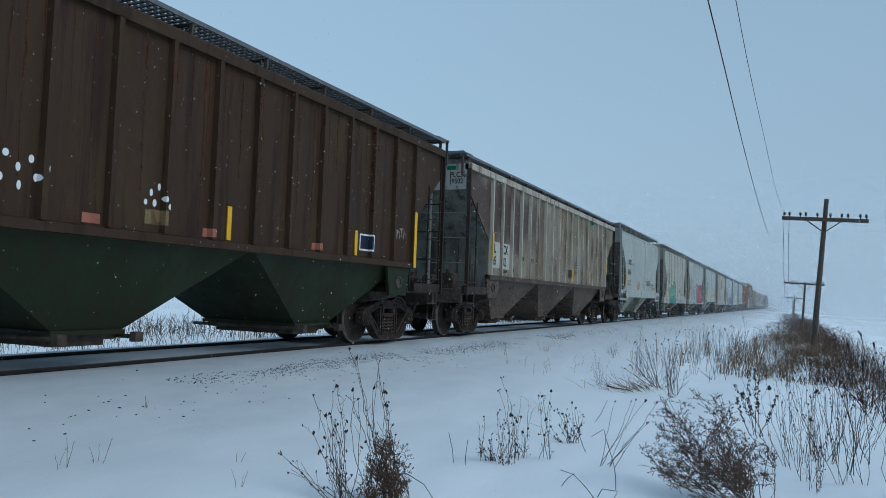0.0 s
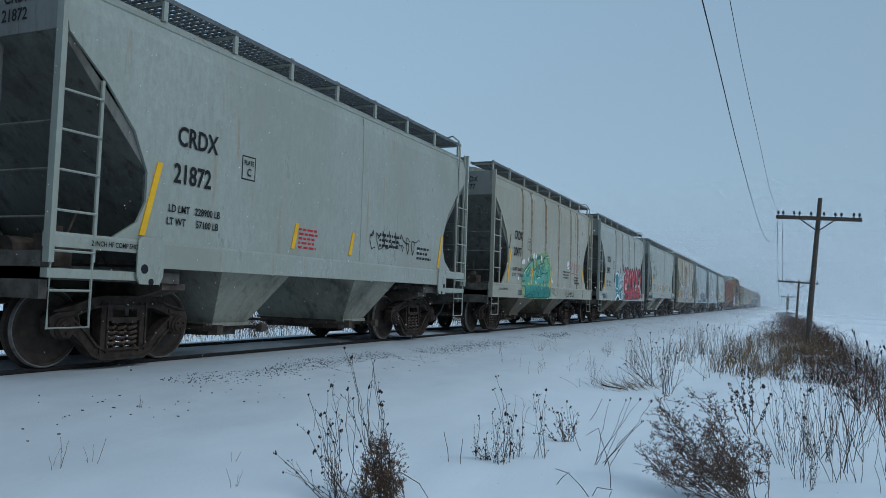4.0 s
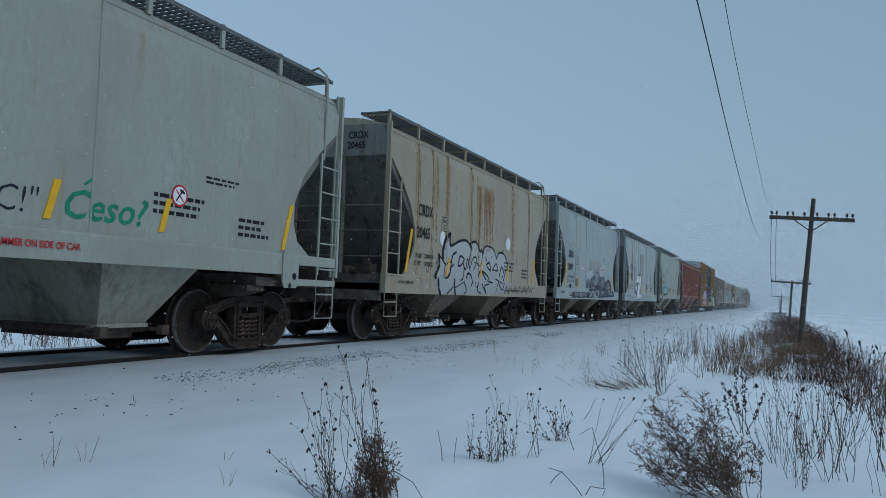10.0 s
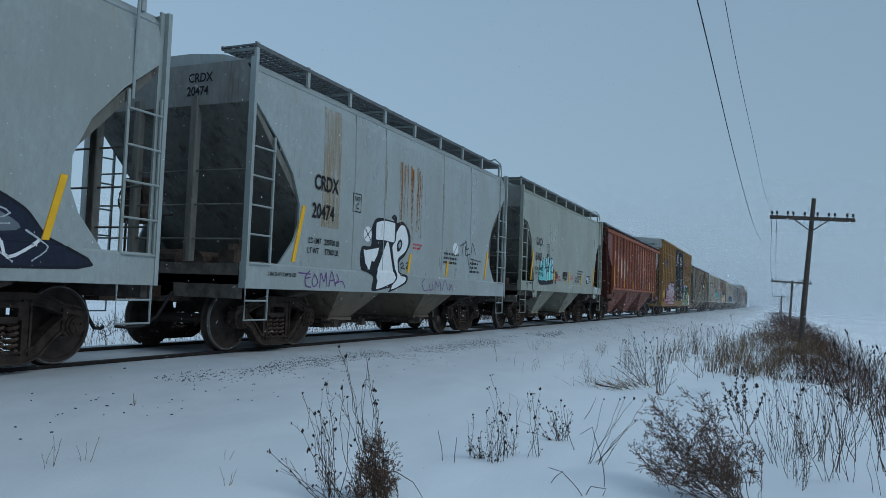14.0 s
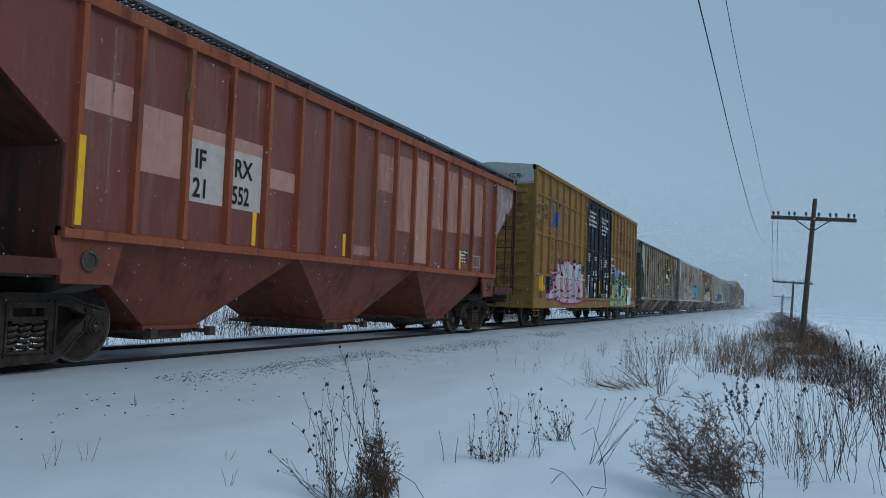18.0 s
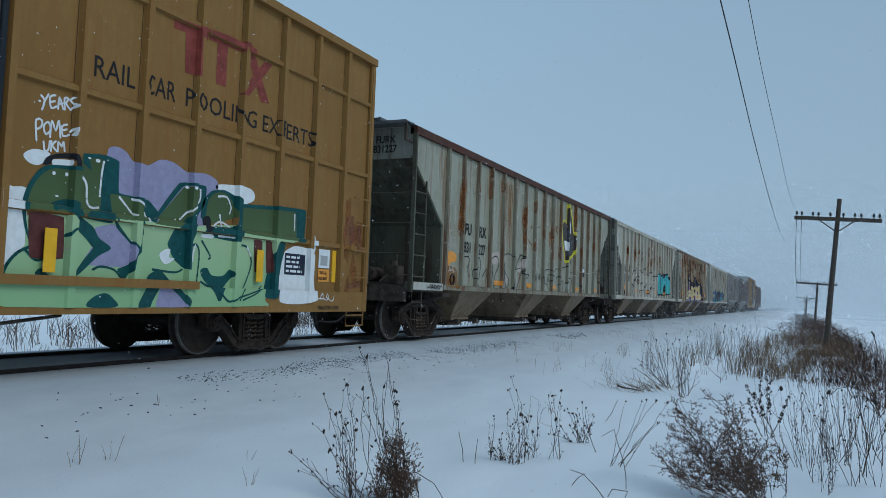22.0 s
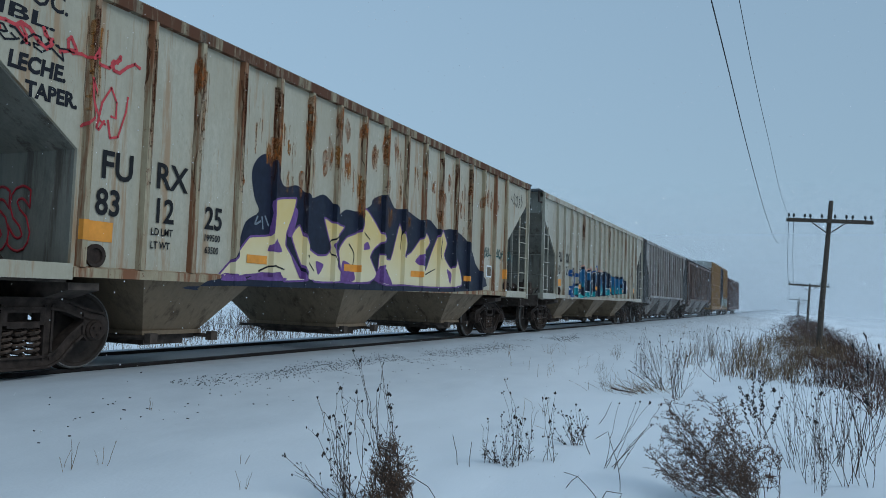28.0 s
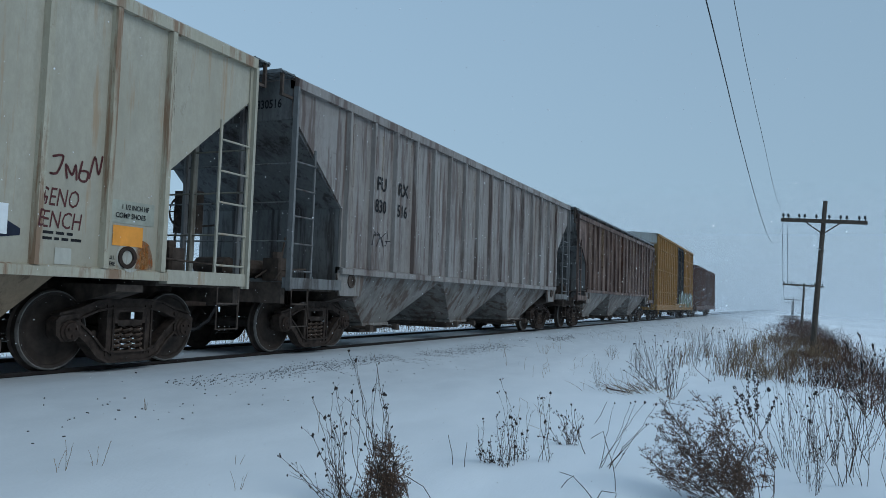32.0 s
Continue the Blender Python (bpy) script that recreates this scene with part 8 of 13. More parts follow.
mk.line([(4.35, 1.91), (4.28, 1.72)], 0.022, DEEP_TEAL, 5)
mk.line([(4.43, 1.94), (4.36, 1.72)], 0.022, DEEP_TEAL, 5)
mk.line([(4.51, 1.96), (4.44, 1.73)], 0.022, DEEP_TEAL, 5)
mk.line([(4.59, 1.99), (4.53, 1.74)], 0.022, DEEP_TEAL, 5)
mk.line([(4.68, 2.01), (4.61, 1.74)], 0.022, DEEP_TEAL, 5)
mk.line([(4.67, 1.34), (4.59, 1.04)], 0.022, DEEP_TEAL, 5)
mk.line([(4.76, 1.34), (4.69, 1.04)], 0.022, DEEP_TEAL, 5)
mk.line([(4.86, 1.35), (4.79, 1.04)], 0.022, DEEP_TEAL, 5)
mk.line([(4.97, 1.35), (4.89, 1.05)], 0.022, DEEP_TEAL, 5)
mk.line([(5.07, 1.36), (4.99, 1.05)], 0.022, DEEP_TEAL, 5)
mk.line([(4.03, 1.98), (3.87, 1.81)], 0.022, DEEP_TEAL, 5)
mk.line([(4.1, 1.99), (3.94, 1.82)], 0.022, DEEP_TEAL, 5)
mk.line([(4.17, 1.99), (4.0, 1.82)], 0.022, DEEP_TEAL, 5)
mk.line([(4.23, 2.0), (4.07, 1.83)], 0.022, DEEP_TEAL, 5)
mk.line([(2.65, 1.64), (2.78, 1.73), (2.9, 1.79)], 0.03, SPRAY_WHITE, 6, 0.015)
mk.line([(3.8, 1.39), (3.86, 1.46), (3.95, 1.4)], 0.03, SPRAY_WHITE, 6, 0.015)
mk.line([(4.0, 1.56), (4.13, 1.58), (4.26, 1.58)], 0.03, SPRAY_WHITE, 6, 0.015)
mk.line([(3.26, 1.64), (3.36, 1.62)], 0.03, SPRAY_WHITE, 6, 0.015)
mk.line([(4.94, 2.26), (5.08, 2.26)], 0.03, SPRAY_WHITE, 6, 0.015)
mk.oval(2.65, 2.0, 0.09, 0.08, SPRAY_WHITE, 2)
mk.oval(2.5, 1.98, 0.05, 0.06, SPRAY_WHITE, 2)
mk.oval(3.05, 2.08, 0.04, 0.06, SPRAY_WHITE, 2)
mk.oval(3.63, 2.21, 0.1, 0.1, SPRAY_WHITE, 2)
mk.oval(3.83, 2.22, 0.07, 0.07, SPRAY_WHITE, 2)
mk.oval(4.42, 2.19, 0.07, 0.08, SPRAY_WHITE, 2)
mk.oval(7.67, 2.13, 0.14, 0.15, SPRAY_WHITE, 2)
mk.oval(5.58, 1.57, 0.07, 0.08, SPRAY_WHITE, 2)
mk.oval(5.71, 1.5, 0.05, 0.05, SPRAY_WHITE, 2)
mk.oval(2.18, 1.52, 0.06, 0.06, SPRAY_WHITE, 2)
mk.line([(3.62, 2.13), (3.71, 2.21), (3.65, 2.22)], 0.02, BLACK_PAINT, 6)
mk.line([(7.56, 2.05), (7.83, 2.15)], 0.02, BLACK_PAINT, 6)
mk.line([(5.35, 1.29), (5.34, 1.02)], 0.022, DEEP_TEAL, 5)
mk.line([(5.48, 1.31), (5.38, 1.16), (5.53, 1.02)], 0.022, DEEP_TEAL, 5)
mk.line([(5.56, 1.17), (5.7, 1.29), (5.76, 1.11), (5.64, 1.18)], 0.022, DEEP_TEAL, 5)
mk.line([(5.8, 1.26), (5.95, 1.25), (5.82, 1.11), (6.17, 1.04)], 0.022, DEEP_TEAL, 5)
mk.line([(7.4, 1.26), (7.34, 1.11), (7.46, 1.0)], 0.03, SPRAY_BLACK, 5)
mk.line([(8.34, 1.26), (8.42, 1.04)], 0.03, SPRAY_BLACK, 5)
mk.line([(7.48, 1.21), (7.49, 1.07), (7.68, 1.04)], 0.03, SPRAY_BLACK, 5)
mk.line([(7.73, 1.24), (7.74, 1.04), (7.87, 1.15), (7.94, 1.03)], 0.03, SPRAY_BLACK, 5)
mk.line([(8.03, 1.23), (7.96, 1.05), (8.14, 1.05)], 0.03, SPRAY_BLACK, 5)
mk.line([(8.03, 1.13), (8.16, 1.16)], 0.03, SPRAY_BLACK, 5)
mk.line([(8.19, 1.24), (8.21, 1.05), (8.35, 1.06)], 0.03, SPRAY_BLACK, 5)
mk.line([(7.95, 2.19), (8.17, 2.01), (8.26, 2.22), (8.43, 2.0), (8.58, 2.2), (8.73, 2.05)], 0.028, SPRAY_CORAL, 5)
mk.line([(8.14, 1.87), (8.57, 1.86), (9.07, 1.81)], 0.028, SPRAY_CORAL, 5)
mk.line([(8.81, 2.2), (9.05, 2.03), (9.27, 2.21), (9.41, 2.06)], 0.028, SPRAY_CORAL, 5)
mk.line([(8.58, 1.67), (8.69, 1.47), (8.81, 1.63), (8.87, 1.45)], 0.022, SPRAY_BLACK, 5)
mk.line([(8.94, 1.67), (8.96, 1.46)], 0.022, SPRAY_BLACK, 5)
mk.line([(9.08, 1.72), (9.1, 1.46), (9.28, 1.58)], 0.022, SPRAY_BLACK, 5)
for k, y in enumerate((2.45, 3.3, 4.8, 6.4, 8.0, 8.95)):
    mk.seam_run(y, 4.1, 1.4 if k % 2 else 2.0, 500 + k, k not in (0, 3))
    mk.streaks(y, 0.3, 4.0, 2.0, 3, PALE_RUN, 520 + k, 2.5)
strip(mk, 1.36, 2.3, 2.7, 0.03, RUST_RUN)
mk.close()

car, mk = smooth(-87.2, "20492", text_y=1.55, label="rust-streaked grey covered hopper with blue and red sprayed pieces", body=GREY_STREAKED, seam=GREY_STREAKED, end=END_GREY, bay=BAY_GREY, seams=(3.45, 5.0, 6.65, 8.1), plates=False)
mk.shape([(3.27, 0.93), (3.35, 1.34), (3.27, 1.78), (3.31, 1.87), (3.42, 1.8), (3.44, 1.97), (3.61, 2.16), (3.88, 2.28), (4.1, 2.27), (4.26, 2.13), (4.3, 1.9), (4.43, 1.96), (4.52, 2.15), (4.53, 2.25), (4.71, 2.28), (4.73, 2.17), (4.8, 2.01), (4.97, 1.83), (5.08, 1.54), (5.04, 1.33), (5.17, 1.3), (5.15, 0.98), (4.35, 0.95), (4.12, 0.97)], SPRAY_BLACK, 1, bend=0.4)
mk.shape([(3.32, 0.96), (3.39, 1.34), (3.31, 1.74), (3.4, 1.71), (3.47, 1.95), (3.63, 2.12), (3.88, 2.23), (4.07, 2.21), (4.21, 2.09), (4.25, 1.83), (4.4, 1.91), (4.54, 2.1), (4.56, 2.19), (4.68, 2.21), (4.72, 2.1), (4.91, 1.82), (5.02, 1.53), (4.97, 1.33), (5.1, 1.28), (5.07, 1.01), (4.35, 0.98), (4.23, 1.03), (3.97, 1.13), (3.69, 1.08), (3.5, 0.98)], SPRAY_WHITE, 2, bend=0.4)
mk.shape([(3.38, 1.04), (3.45, 1.32), (3.39, 1.67), (3.53, 1.52), (3.8, 1.44), (4.08, 1.53), (4.23, 1.73), (4.38, 1.85), (4.56, 2.06), (4.69, 2.05), (4.85, 1.8), (4.95, 1.52), (4.88, 1.35), (5.01, 1.23), (4.97, 1.06), (4.42, 1.04), (4.26, 1.14), (3.96, 1.25), (3.68, 1.2), (3.5, 1.08)], SPRAY_BLUE, 3, bend=0.4)
mk.oval(3.79, 1.83, 0.46, 0.39, SPRAY_WHITE, 4)
mk.oval(3.79, 1.83, 0.38, 0.34, SPRAY_BLUE, 5)
mk.oval(4.44, 1.53, 0.07, 0.1, SPRAY_WHITE, 5)
mk.oval(4.56, 1.59, 0.06, 0.13, SPRAY_WHITE, 5)
mk.oval(4.45, 1.53, 0.03, 0.07, PALE_CYAN, 6)
mk.line([(4.17, 1.39), (4.29, 1.6), (4.43, 1.83), (4.56, 1.97)], 0.05, SPRAY_WHITE, 6, 0.03)
mk.line([(4.56, 1.97), (4.63, 1.79), (4.75, 1.69)], 0.05, SPRAY_WHITE, 6, 0.03)
mk.line([(3.58, 1.29), (3.95, 1.35), (4.48, 1.35), (4.9, 1.31)], 0.05, SPRAY_WHITE, 6, 0.03)
mk.line([(4.79, 1.64), (4.88, 1.62), (4.8, 1.56)], 0.05, SPRAY_WHITE, 6, 0.03)
mk.line([(4.79, 1.2), (4.7, 1.24), (4.67, 1.14), (4.78, 1.1), (4.82, 1.18)], 0.05, SPRAY_WHITE, 6, 0.03)
mk.line([(4.32, 1.35), (4.3, 1.16), (4.25, 1.09)], 0.05, SPRAY_WHITE, 6, 0.03)
mk.line([(4.11, 2.13), (4.18, 1.96), (4.14, 1.77)], 0.05, SPRAY_WHITE, 6, 0.03)
mk.shape([(4.8, 1.82), (4.83, 2.05), (4.97, 2.21), (5.17, 2.29), (5.35, 2.15), (5.31, 1.92), (5.18, 1.8), (4.99, 1.87)], SPRAY_BLACK, 1)
mk.shape([(4.84, 1.86), (4.87, 2.04), (5.0, 2.18), (5.17, 2.24), (5.3, 2.14), (5.26, 1.95), (5.16, 1.85), (5.02, 1.92)], SPRAY_WHITE, 2)
mk.shape([(4.89, 1.92), (4.93, 2.03), (5.03, 2.14), (5.16, 2.19), (5.24, 2.12), (5.21, 1.97), (5.13, 1.91), (5.01, 1.96)], SPRAY_BLUE, 3)
mk.line([(4.95, 2.03), (5.23, 2.02)], 0.035, SPRAY_WHITE, 6)
mk.line([(5.02, 2.13), (5.06, 1.93)], 0.035, SPRAY_WHITE, 6)
mk.line([(5.14, 2.16), (5.26, 1.92)], 0.035, SPRAY_WHITE, 6)
mk.line([(5.1, 2.03), (5.28, 2.12)], 0.035, SPRAY_WHITE, 6)
mk.line([(5.14, 1.94), (5.27, 1.99)], 0.035, SPRAY_WHITE, 6)
mk.line([(3.18, 2.13), (3.1, 1.91), (3.3, 1.94), (3.18, 2.13)], 0.06, SPRAY_BLACK, 5)
mk.line([(3.08, 1.78), (3.26, 1.83)], 0.06, SPRAY_BLACK, 5)
mk.line([(3.1, 1.87), (3.3, 1.88)], 0.06, SPRAY_BLACK, 5)
mk.oval(3.4, 1.99, 0.03, 0.04, SPRAY_BLACK, 5)
mk.shape([(5.03, 2.59), (5.14, 2.68), (5.26, 2.62), (5.37, 2.39), (5.3, 2.31), (5.13, 2.42)], SPRAY_BLACK, 1)
mk.shape([(5.13, 2.51), (5.19, 2.57), (5.29, 2.45), (5.22, 2.43)], SPRAY_RED, 2)
mk.shape([(5.48, 2.26), (5.52, 2.44), (5.66, 2.56), (5.86, 2.52), (5.92, 2.25), (5.79, 2.32)], SPRAY_BLACK, 1)
mk.shape([(5.54, 2.31), (5.57, 2.42), (5.69, 2.5), (5.82, 2.44), (5.8, 2.35)], SPRAY_RED, 2)
mk.shape([(5.42, 2.06), (5.59, 2.19), (5.81, 2.24), (5.93, 2.16), (5.95, 2.42), (6.15, 2.57), (6.44, 2.59), (6.66, 2.49), (6.74, 2.43), (6.94, 2.54), (7.2, 2.52), (7.32, 2.4), (7.48, 2.56), (7.74, 2.55), (7.93, 2.42), (8.04, 2.57), (8.3, 2.61), (8.53, 2.44), (8.71, 2.67), (8.97, 2.66), (9.26, 2.46), (9.34, 2.61), (9.63, 2.6), (9.81, 2.75), (10.04, 2.45), (10.51, 2.42), (10.27, 2.16), (10.1, 1.74), (9.89, 1.32), (9.79, 1.09), (8.93, 1.04), (5.83, 1.01), (5.71, 1.23), (5.55, 1.33), (5.46, 1.57)], SPRAY_BLACK, 1, bend=0.4)
mk.shape([(5.51, 1.96), (5.62, 2.12), (5.8, 2.16), (5.92, 2.01), (6.03, 2.06), (5.98, 2.34), (6.21, 2.5), (6.47, 2.5), (6.66, 2.26), (6.62, 1.9), (6.46, 1.57), (6.85, 1.52), (6.92, 1.07), (5.88, 1.04), (5.76, 1.26), (5.6, 1.36), (5.51, 1.64)], SPRAY_RED, 2)
mk.shape([(6.83, 2.28), (7.01, 2.47), (7.24, 2.42), (7.31, 2.22), (7.18, 1.91), (7.27, 1.63), (7.56, 1.53), (7.57, 1.08), (7.03, 1.06), (7.03, 1.37), (6.89, 1.52), (6.74, 1.83)], SPRAY_RED, 3, edge=SPRAY_BLACK, width=0.05)
mk.shape([(7.38, 2.35), (7.58, 2.49), (7.81, 2.41), (7.87, 2.15), (8.08, 2.44), (8.31, 2.48), (8.44, 2.31), (8.27, 1.97), (8.1, 1.78), (8.39, 1.53), (8.52, 1.36), (8.51, 1.09), (7.74, 1.07), (7.65, 1.32), (7.53, 1.57)], SPRAY_RED, 4, edge=SPRAY_BLACK, width=0.05)
mk.shape([(8.61, 2.24), (8.8, 2.59), (9.08, 2.48), (9.22, 2.06), (9.32, 1.69), (9.54, 1.8), (9.76, 2.22), (10.26, 2.32), (10.08, 1.94), (9.92, 1.43), (9.65, 1.22), (9.37, 1.07), (8.84, 1.06), (8.66, 1.27), (8.51, 1.63)], SPRAY_RED, 5, edge=SPRAY_BLACK, width=0.05)
mk.shape([(9.9, 1.2), (10.3, 1.36), (10.61, 1.23), (10.47, 1.1)], SPRAY_RED, 3, edge=SPRAY_BLACK, width=0.04)
mk.shape([(9.3, 2.46), (9.44, 2.62), (9.6, 2.52), (9.5, 2.34)], SPRAY_RED, 3)
mk.shape([(9.74, 2.49), (9.86, 2.68), (9.95, 2.52), (9.84, 2.41)], SPRAY_RED, 3)
mk.line([(5.99, 1.59), (5.91, 1.82), (6.0, 2.02), (6.2, 2.08)], 0.055, SPRAY_BLACK, 8, 0.03)
mk.line([(6.68, 1.34), (6.42, 1.63), (6.23, 1.67)], 0.055, SPRAY_BLACK, 8, 0.03)
mk.line([(7.09, 1.39), (7.16, 1.7), (7.24, 2.06)], 0.055, SPRAY_BLACK, 8, 0.03)
mk.line([(7.81, 1.24), (7.66, 1.66), (7.81, 1.97), (8.06, 2.13)], 0.055, SPRAY_BLACK, 8, 0.03)
mk.line([(8.3, 1.78), (8.12, 1.96)], 0.055, SPRAY_BLACK, 8, 0.03)
mk.line([(9.37, 1.57), (9.13, 1.86)], 0.055, SPRAY_BLACK, 8, 0.03)
mk.line([(6.0, 1.18), (6.23, 1.1)], 0.055, SPRAY_BLACK, 8, 0.03)
mk.line([(6.24, 1.25), (6.7, 1.12)], 0.055, SPRAY_BLACK, 8, 0.03)
mk.line([(6.07, 1.09), (6.76, 1.29)], 0.055, SPRAY_BLACK, 8, 0.03)
mk.line([(6.36, 1.27), (6.34, 1.07)], 0.055, SPRAY_BLACK, 8, 0.03)
mk.line([(6.33, 2.42), (6.51, 2.26)], 0.07, SPRAY_WHITE, 8, 0.03)
mk.line([(6.18, 2.04), (6.26, 1.84)], 0.07, SPRAY_WHITE, 8, 0.03)
mk.line([(7.17, 2.3), (7.13, 2.11)], 0.07, SPRAY_WHITE, 8, 0.03)
mk.line([(7.79, 1.89), (7.9, 1.66)], 0.07, SPRAY_WHITE, 8, 0.03)
mk.line([(9.28, 1.76), (9.51, 1.68)], 0.07, SPRAY_WHITE, 8, 0.03)
mk.line([(5.79, 2.1), (5.86, 1.97)], 0.07, SPRAY_WHITE, 8, 0.03)
mk.line([(8.76, 2.44), (8.75, 2.25)], 0.07, SPRAY_WHITE, 8, 0.03)
mk.line([(7.59, 2.34), (7.53, 2.2)], 0.07, SPRAY_WHITE, 8, 0.03)
mk.line([(7.14, 1.93), (7.3, 1.67)], 0.03, SPRAY_CORAL, 8, 0.015)
mk.line([(8.18, 2.32), (8.17, 2.1)], 0.03, SPRAY_CORAL, 8, 0.015)
mk.line([(5.77, 1.23), (5.9, 1.05)], 0.03, SPRAY_CORAL, 8, 0.015)
mk.line([(6.97, 1.45), (6.97, 1.09)], 0.03, SPRAY_CORAL, 8, 0.015)
mk.line([(7.29, 1.43), (7.29, 1.09)], 0.03, SPRAY_CORAL, 8, 0.015)
mk.line([(8.0, 1.47), (7.85, 1.11)], 0.03, SPRAY_CORAL, 8, 0.015)
mk.line([(8.68, 1.37), (8.63, 1.14)], 0.03, SPRAY_CORAL, 8, 0.015)
mk.line([(6.12, 1.54), (6.1, 1.32)], 0.03, SPRAY_CORAL, 8, 0.015)
mk.text("INTERIOR COATED", 0.07, 4.9, 1.53, BLACK_PAINT, 0.62)
mk.text("07-20  HRI", 0.06, 5.0, 1.45, BLACK_PAINT, 0.62)
mk.text("CAUTION OPEN ROOF HATCH", 0.06, 6.3, 1.6, BLACK_PAINT, 0.55)
mk.text("BEFORE UNLOADING", 0.06, 6.31, 1.48, BLACK_PAINT, 0.6)
mk.line([(5.78, 1.71), (6.07, 1.73)], 0.035, SPRAY_WHITE, 8)
mk.line([(5.78, 1.65), (6.11, 1.67)], 0.035, SPRAY_WHITE, 8)
mk.line([(5.79, 1.59), (6.08, 1.61)], 0.035, SPRAY_WHITE, 8)
mk.line([(5.79, 1.54), (6.12, 1.55)], 0.035, SPRAY_WHITE, 8)
mk.line([(5.8, 1.48), (6.09, 1.49)], 0.035, SPRAY_WHITE, 8)
mk.shape([(8.48, 1.78), (8.88, 1.81), (8.88, 1.41), (8.41, 1.41)], SPRAY_BLACK, 8, bend=0.0)
mk.shape([(8.55, 1.74), (8.68, 1.75), (8.66, 1.61), (8.53, 1.6)], SPRAY_WHITE, 9, bend=0.0)
mk.shape([(8.73, 1.76), (8.85, 1.77), (8.83, 1.64), (8.73, 1.63)], SPRAY_WHITE, 9, bend=0.0)
mk.line([(8.47, 1.54), (8.84, 1.55)], 0.02, SPRAY_WHITE, 9)
mk.line([(8.47, 1.49), (8.84, 1.51)], 0.02, SPRAY_WHITE, 9)
mk.line([(8.48, 1.45), (8.84, 1.46)], 0.02, SPRAY_WHITE, 9)
mk.line([(5.23, 1.2), (5.17, 1.06), (5.29, 1.03)], 0.035, SPRAY_BLACK, 6)
mk.line([(5.35, 1.21), (5.29, 1.03), (5.38, 1.04)], 0.035, SPRAY_BLACK, 6)
mk.line([(5.44, 1.23), (5.4, 1.02), (5.51, 1.22), (5.5, 1.02)], 0.035, SPRAY_BLACK, 6)
mk.line([(5.56, 1.21), (5.56, 1.02), (5.78, 1.01)], 0.035, SPRAY_BLACK, 6)
mk.line([(10.14, 1.23), (10.46, 1.14), (10.73, 1.31)], 0.035, SPRAY_BLACK, 6)
mk.line([(10.82, 1.3), (10.75, 1.11)], 0.035, SPRAY_BLACK, 6)
for y in (3.42, 5.02, 6.65, 8.1):
    for off in (-0.05, 0.05):
        line = [(y + off + 0.008 * math.sin(7 * k + y), 4.05 - 0.2 * k) for k in range(9)]
        mk.ribbon(line, 0.03, RUST_RUN, 1, "rust_streak", 0.008)
        mk.ribbon(line, 0.075, PALE_RUN, 2, "rust_streak", 0.03)
mk.tag(0.75, 1.6, 1.0, 1.25, SPRAY_BLACK, 68, 0.025, 4)
for k, y in enumerate((3.4, 3.5, 5.0, 6.6, 6.7, 8.05, 8.15)):
    mk.streaks(y, 0.06, 4.0, 2.2, 8, RUST_RUN, 600 + k)
    mk.streaks(y, 0.25, 4.0, 2.2, 3, PALE_RUN, 620 + k)
mk.close()

car, mk = smooth(-74.4, "20979", load="234300", light="51700", sill=NEW, open_sill=True, text_y=1.6, text_z=2.76, label="clean pale grey covered hopper with small scrawls", body=GREY_CLEAN, end=END_GREY, bay=BAY_LIGHT, seams=(6.1,))
mk.run("BPC", 0.34, 0.42, 1.16, 3.40, SPRAY_BLACK, 0.1, -0.012)
mk.ribbon([(0.75, 3.36), (0.95, 3.42), (1.0, 3.34), (1.15, 3.42)], 0.03, SPRAY_BLACK, 2)
no_hammer(mk, 3.95, 2.08)
no_hammer(mk, 7.43, 2.08)
for y in (3.55, 5.6, 7.2):
    strip(mk, y, 1.6, 2.02)
mk.run('"BPC!"', 0.28, 4.42, 5.42, 1.64, NAVY, 0.1, -0.012)
mk.run("Ceso?", 0.33, 5.7, 6.85, 1.64, CESO_GREEN, 0.3, 0.02)
mk.ribbon([(6.0, 2.02), (6.08, 2.08)], 0.03, CESO_GREEN, 3)
mk.bars(3.7, 4.2, 1.66, 1.88, 4, SIGN_RED)
mk.text("DO NOT HAMMER ON SIDE OF CAR", 0.075, 4.55, 1.30, SIGN_RED, 0.85)
mk.bars(0.9, 2.0, 3.2, 3.32, 2)
mk.bars(7.9, 8.7, 2.3, 2.42, 2)
mk.close()

car, mk = smooth(-61.4, "20465", load="228800", light="57200", text_y=1.38, plates=False, label="rust-stained cream covered hopper with a silver sprayed piece", body=CREAM_RUSTY, seam=CREAM_RUSTY, end=END_GREY, bay=BAY_GREY, seams=(1.4, 2.13, 2.96, 4.45, 7.69, 9.2))
mk.shape([(2.38, 1.33), (2.56, 1.59), (2.54, 1.79), (2.73, 1.77), (2.77, 2.02), (2.89, 2.23), (3.14, 2.33), (3.14, 2.14), (3.31, 2.11), (3.85, 2.26), (4.19, 2.26), (4.47, 2.15), (4.57, 2.26), (4.85, 2.24), (5.1, 2.08), (5.35, 2.07), (5.53, 2.2), (5.93, 2.25), (6.3, 2.08), (6.59, 2.15), (6.99, 2.11), (7.26, 1.92), (7.45, 1.75), (7.42, 1.37), (7.0, 1.04), (2.68, 0.96), (2.49, 1.14)], SPRAY_GREY, 1, bend=0.3)
mk.line([(2.35, 1.32), (2.46, 1.46), (2.58, 1.61), (2.54, 1.82)], 0.11, SPRAY_BLACK, 4, 0.077)
mk.line([(2.54, 1.83), (2.71, 1.75), (2.92, 1.65), (3.22, 1.71)], 0.05, SPRAY_BLACK, 4, 0.035)
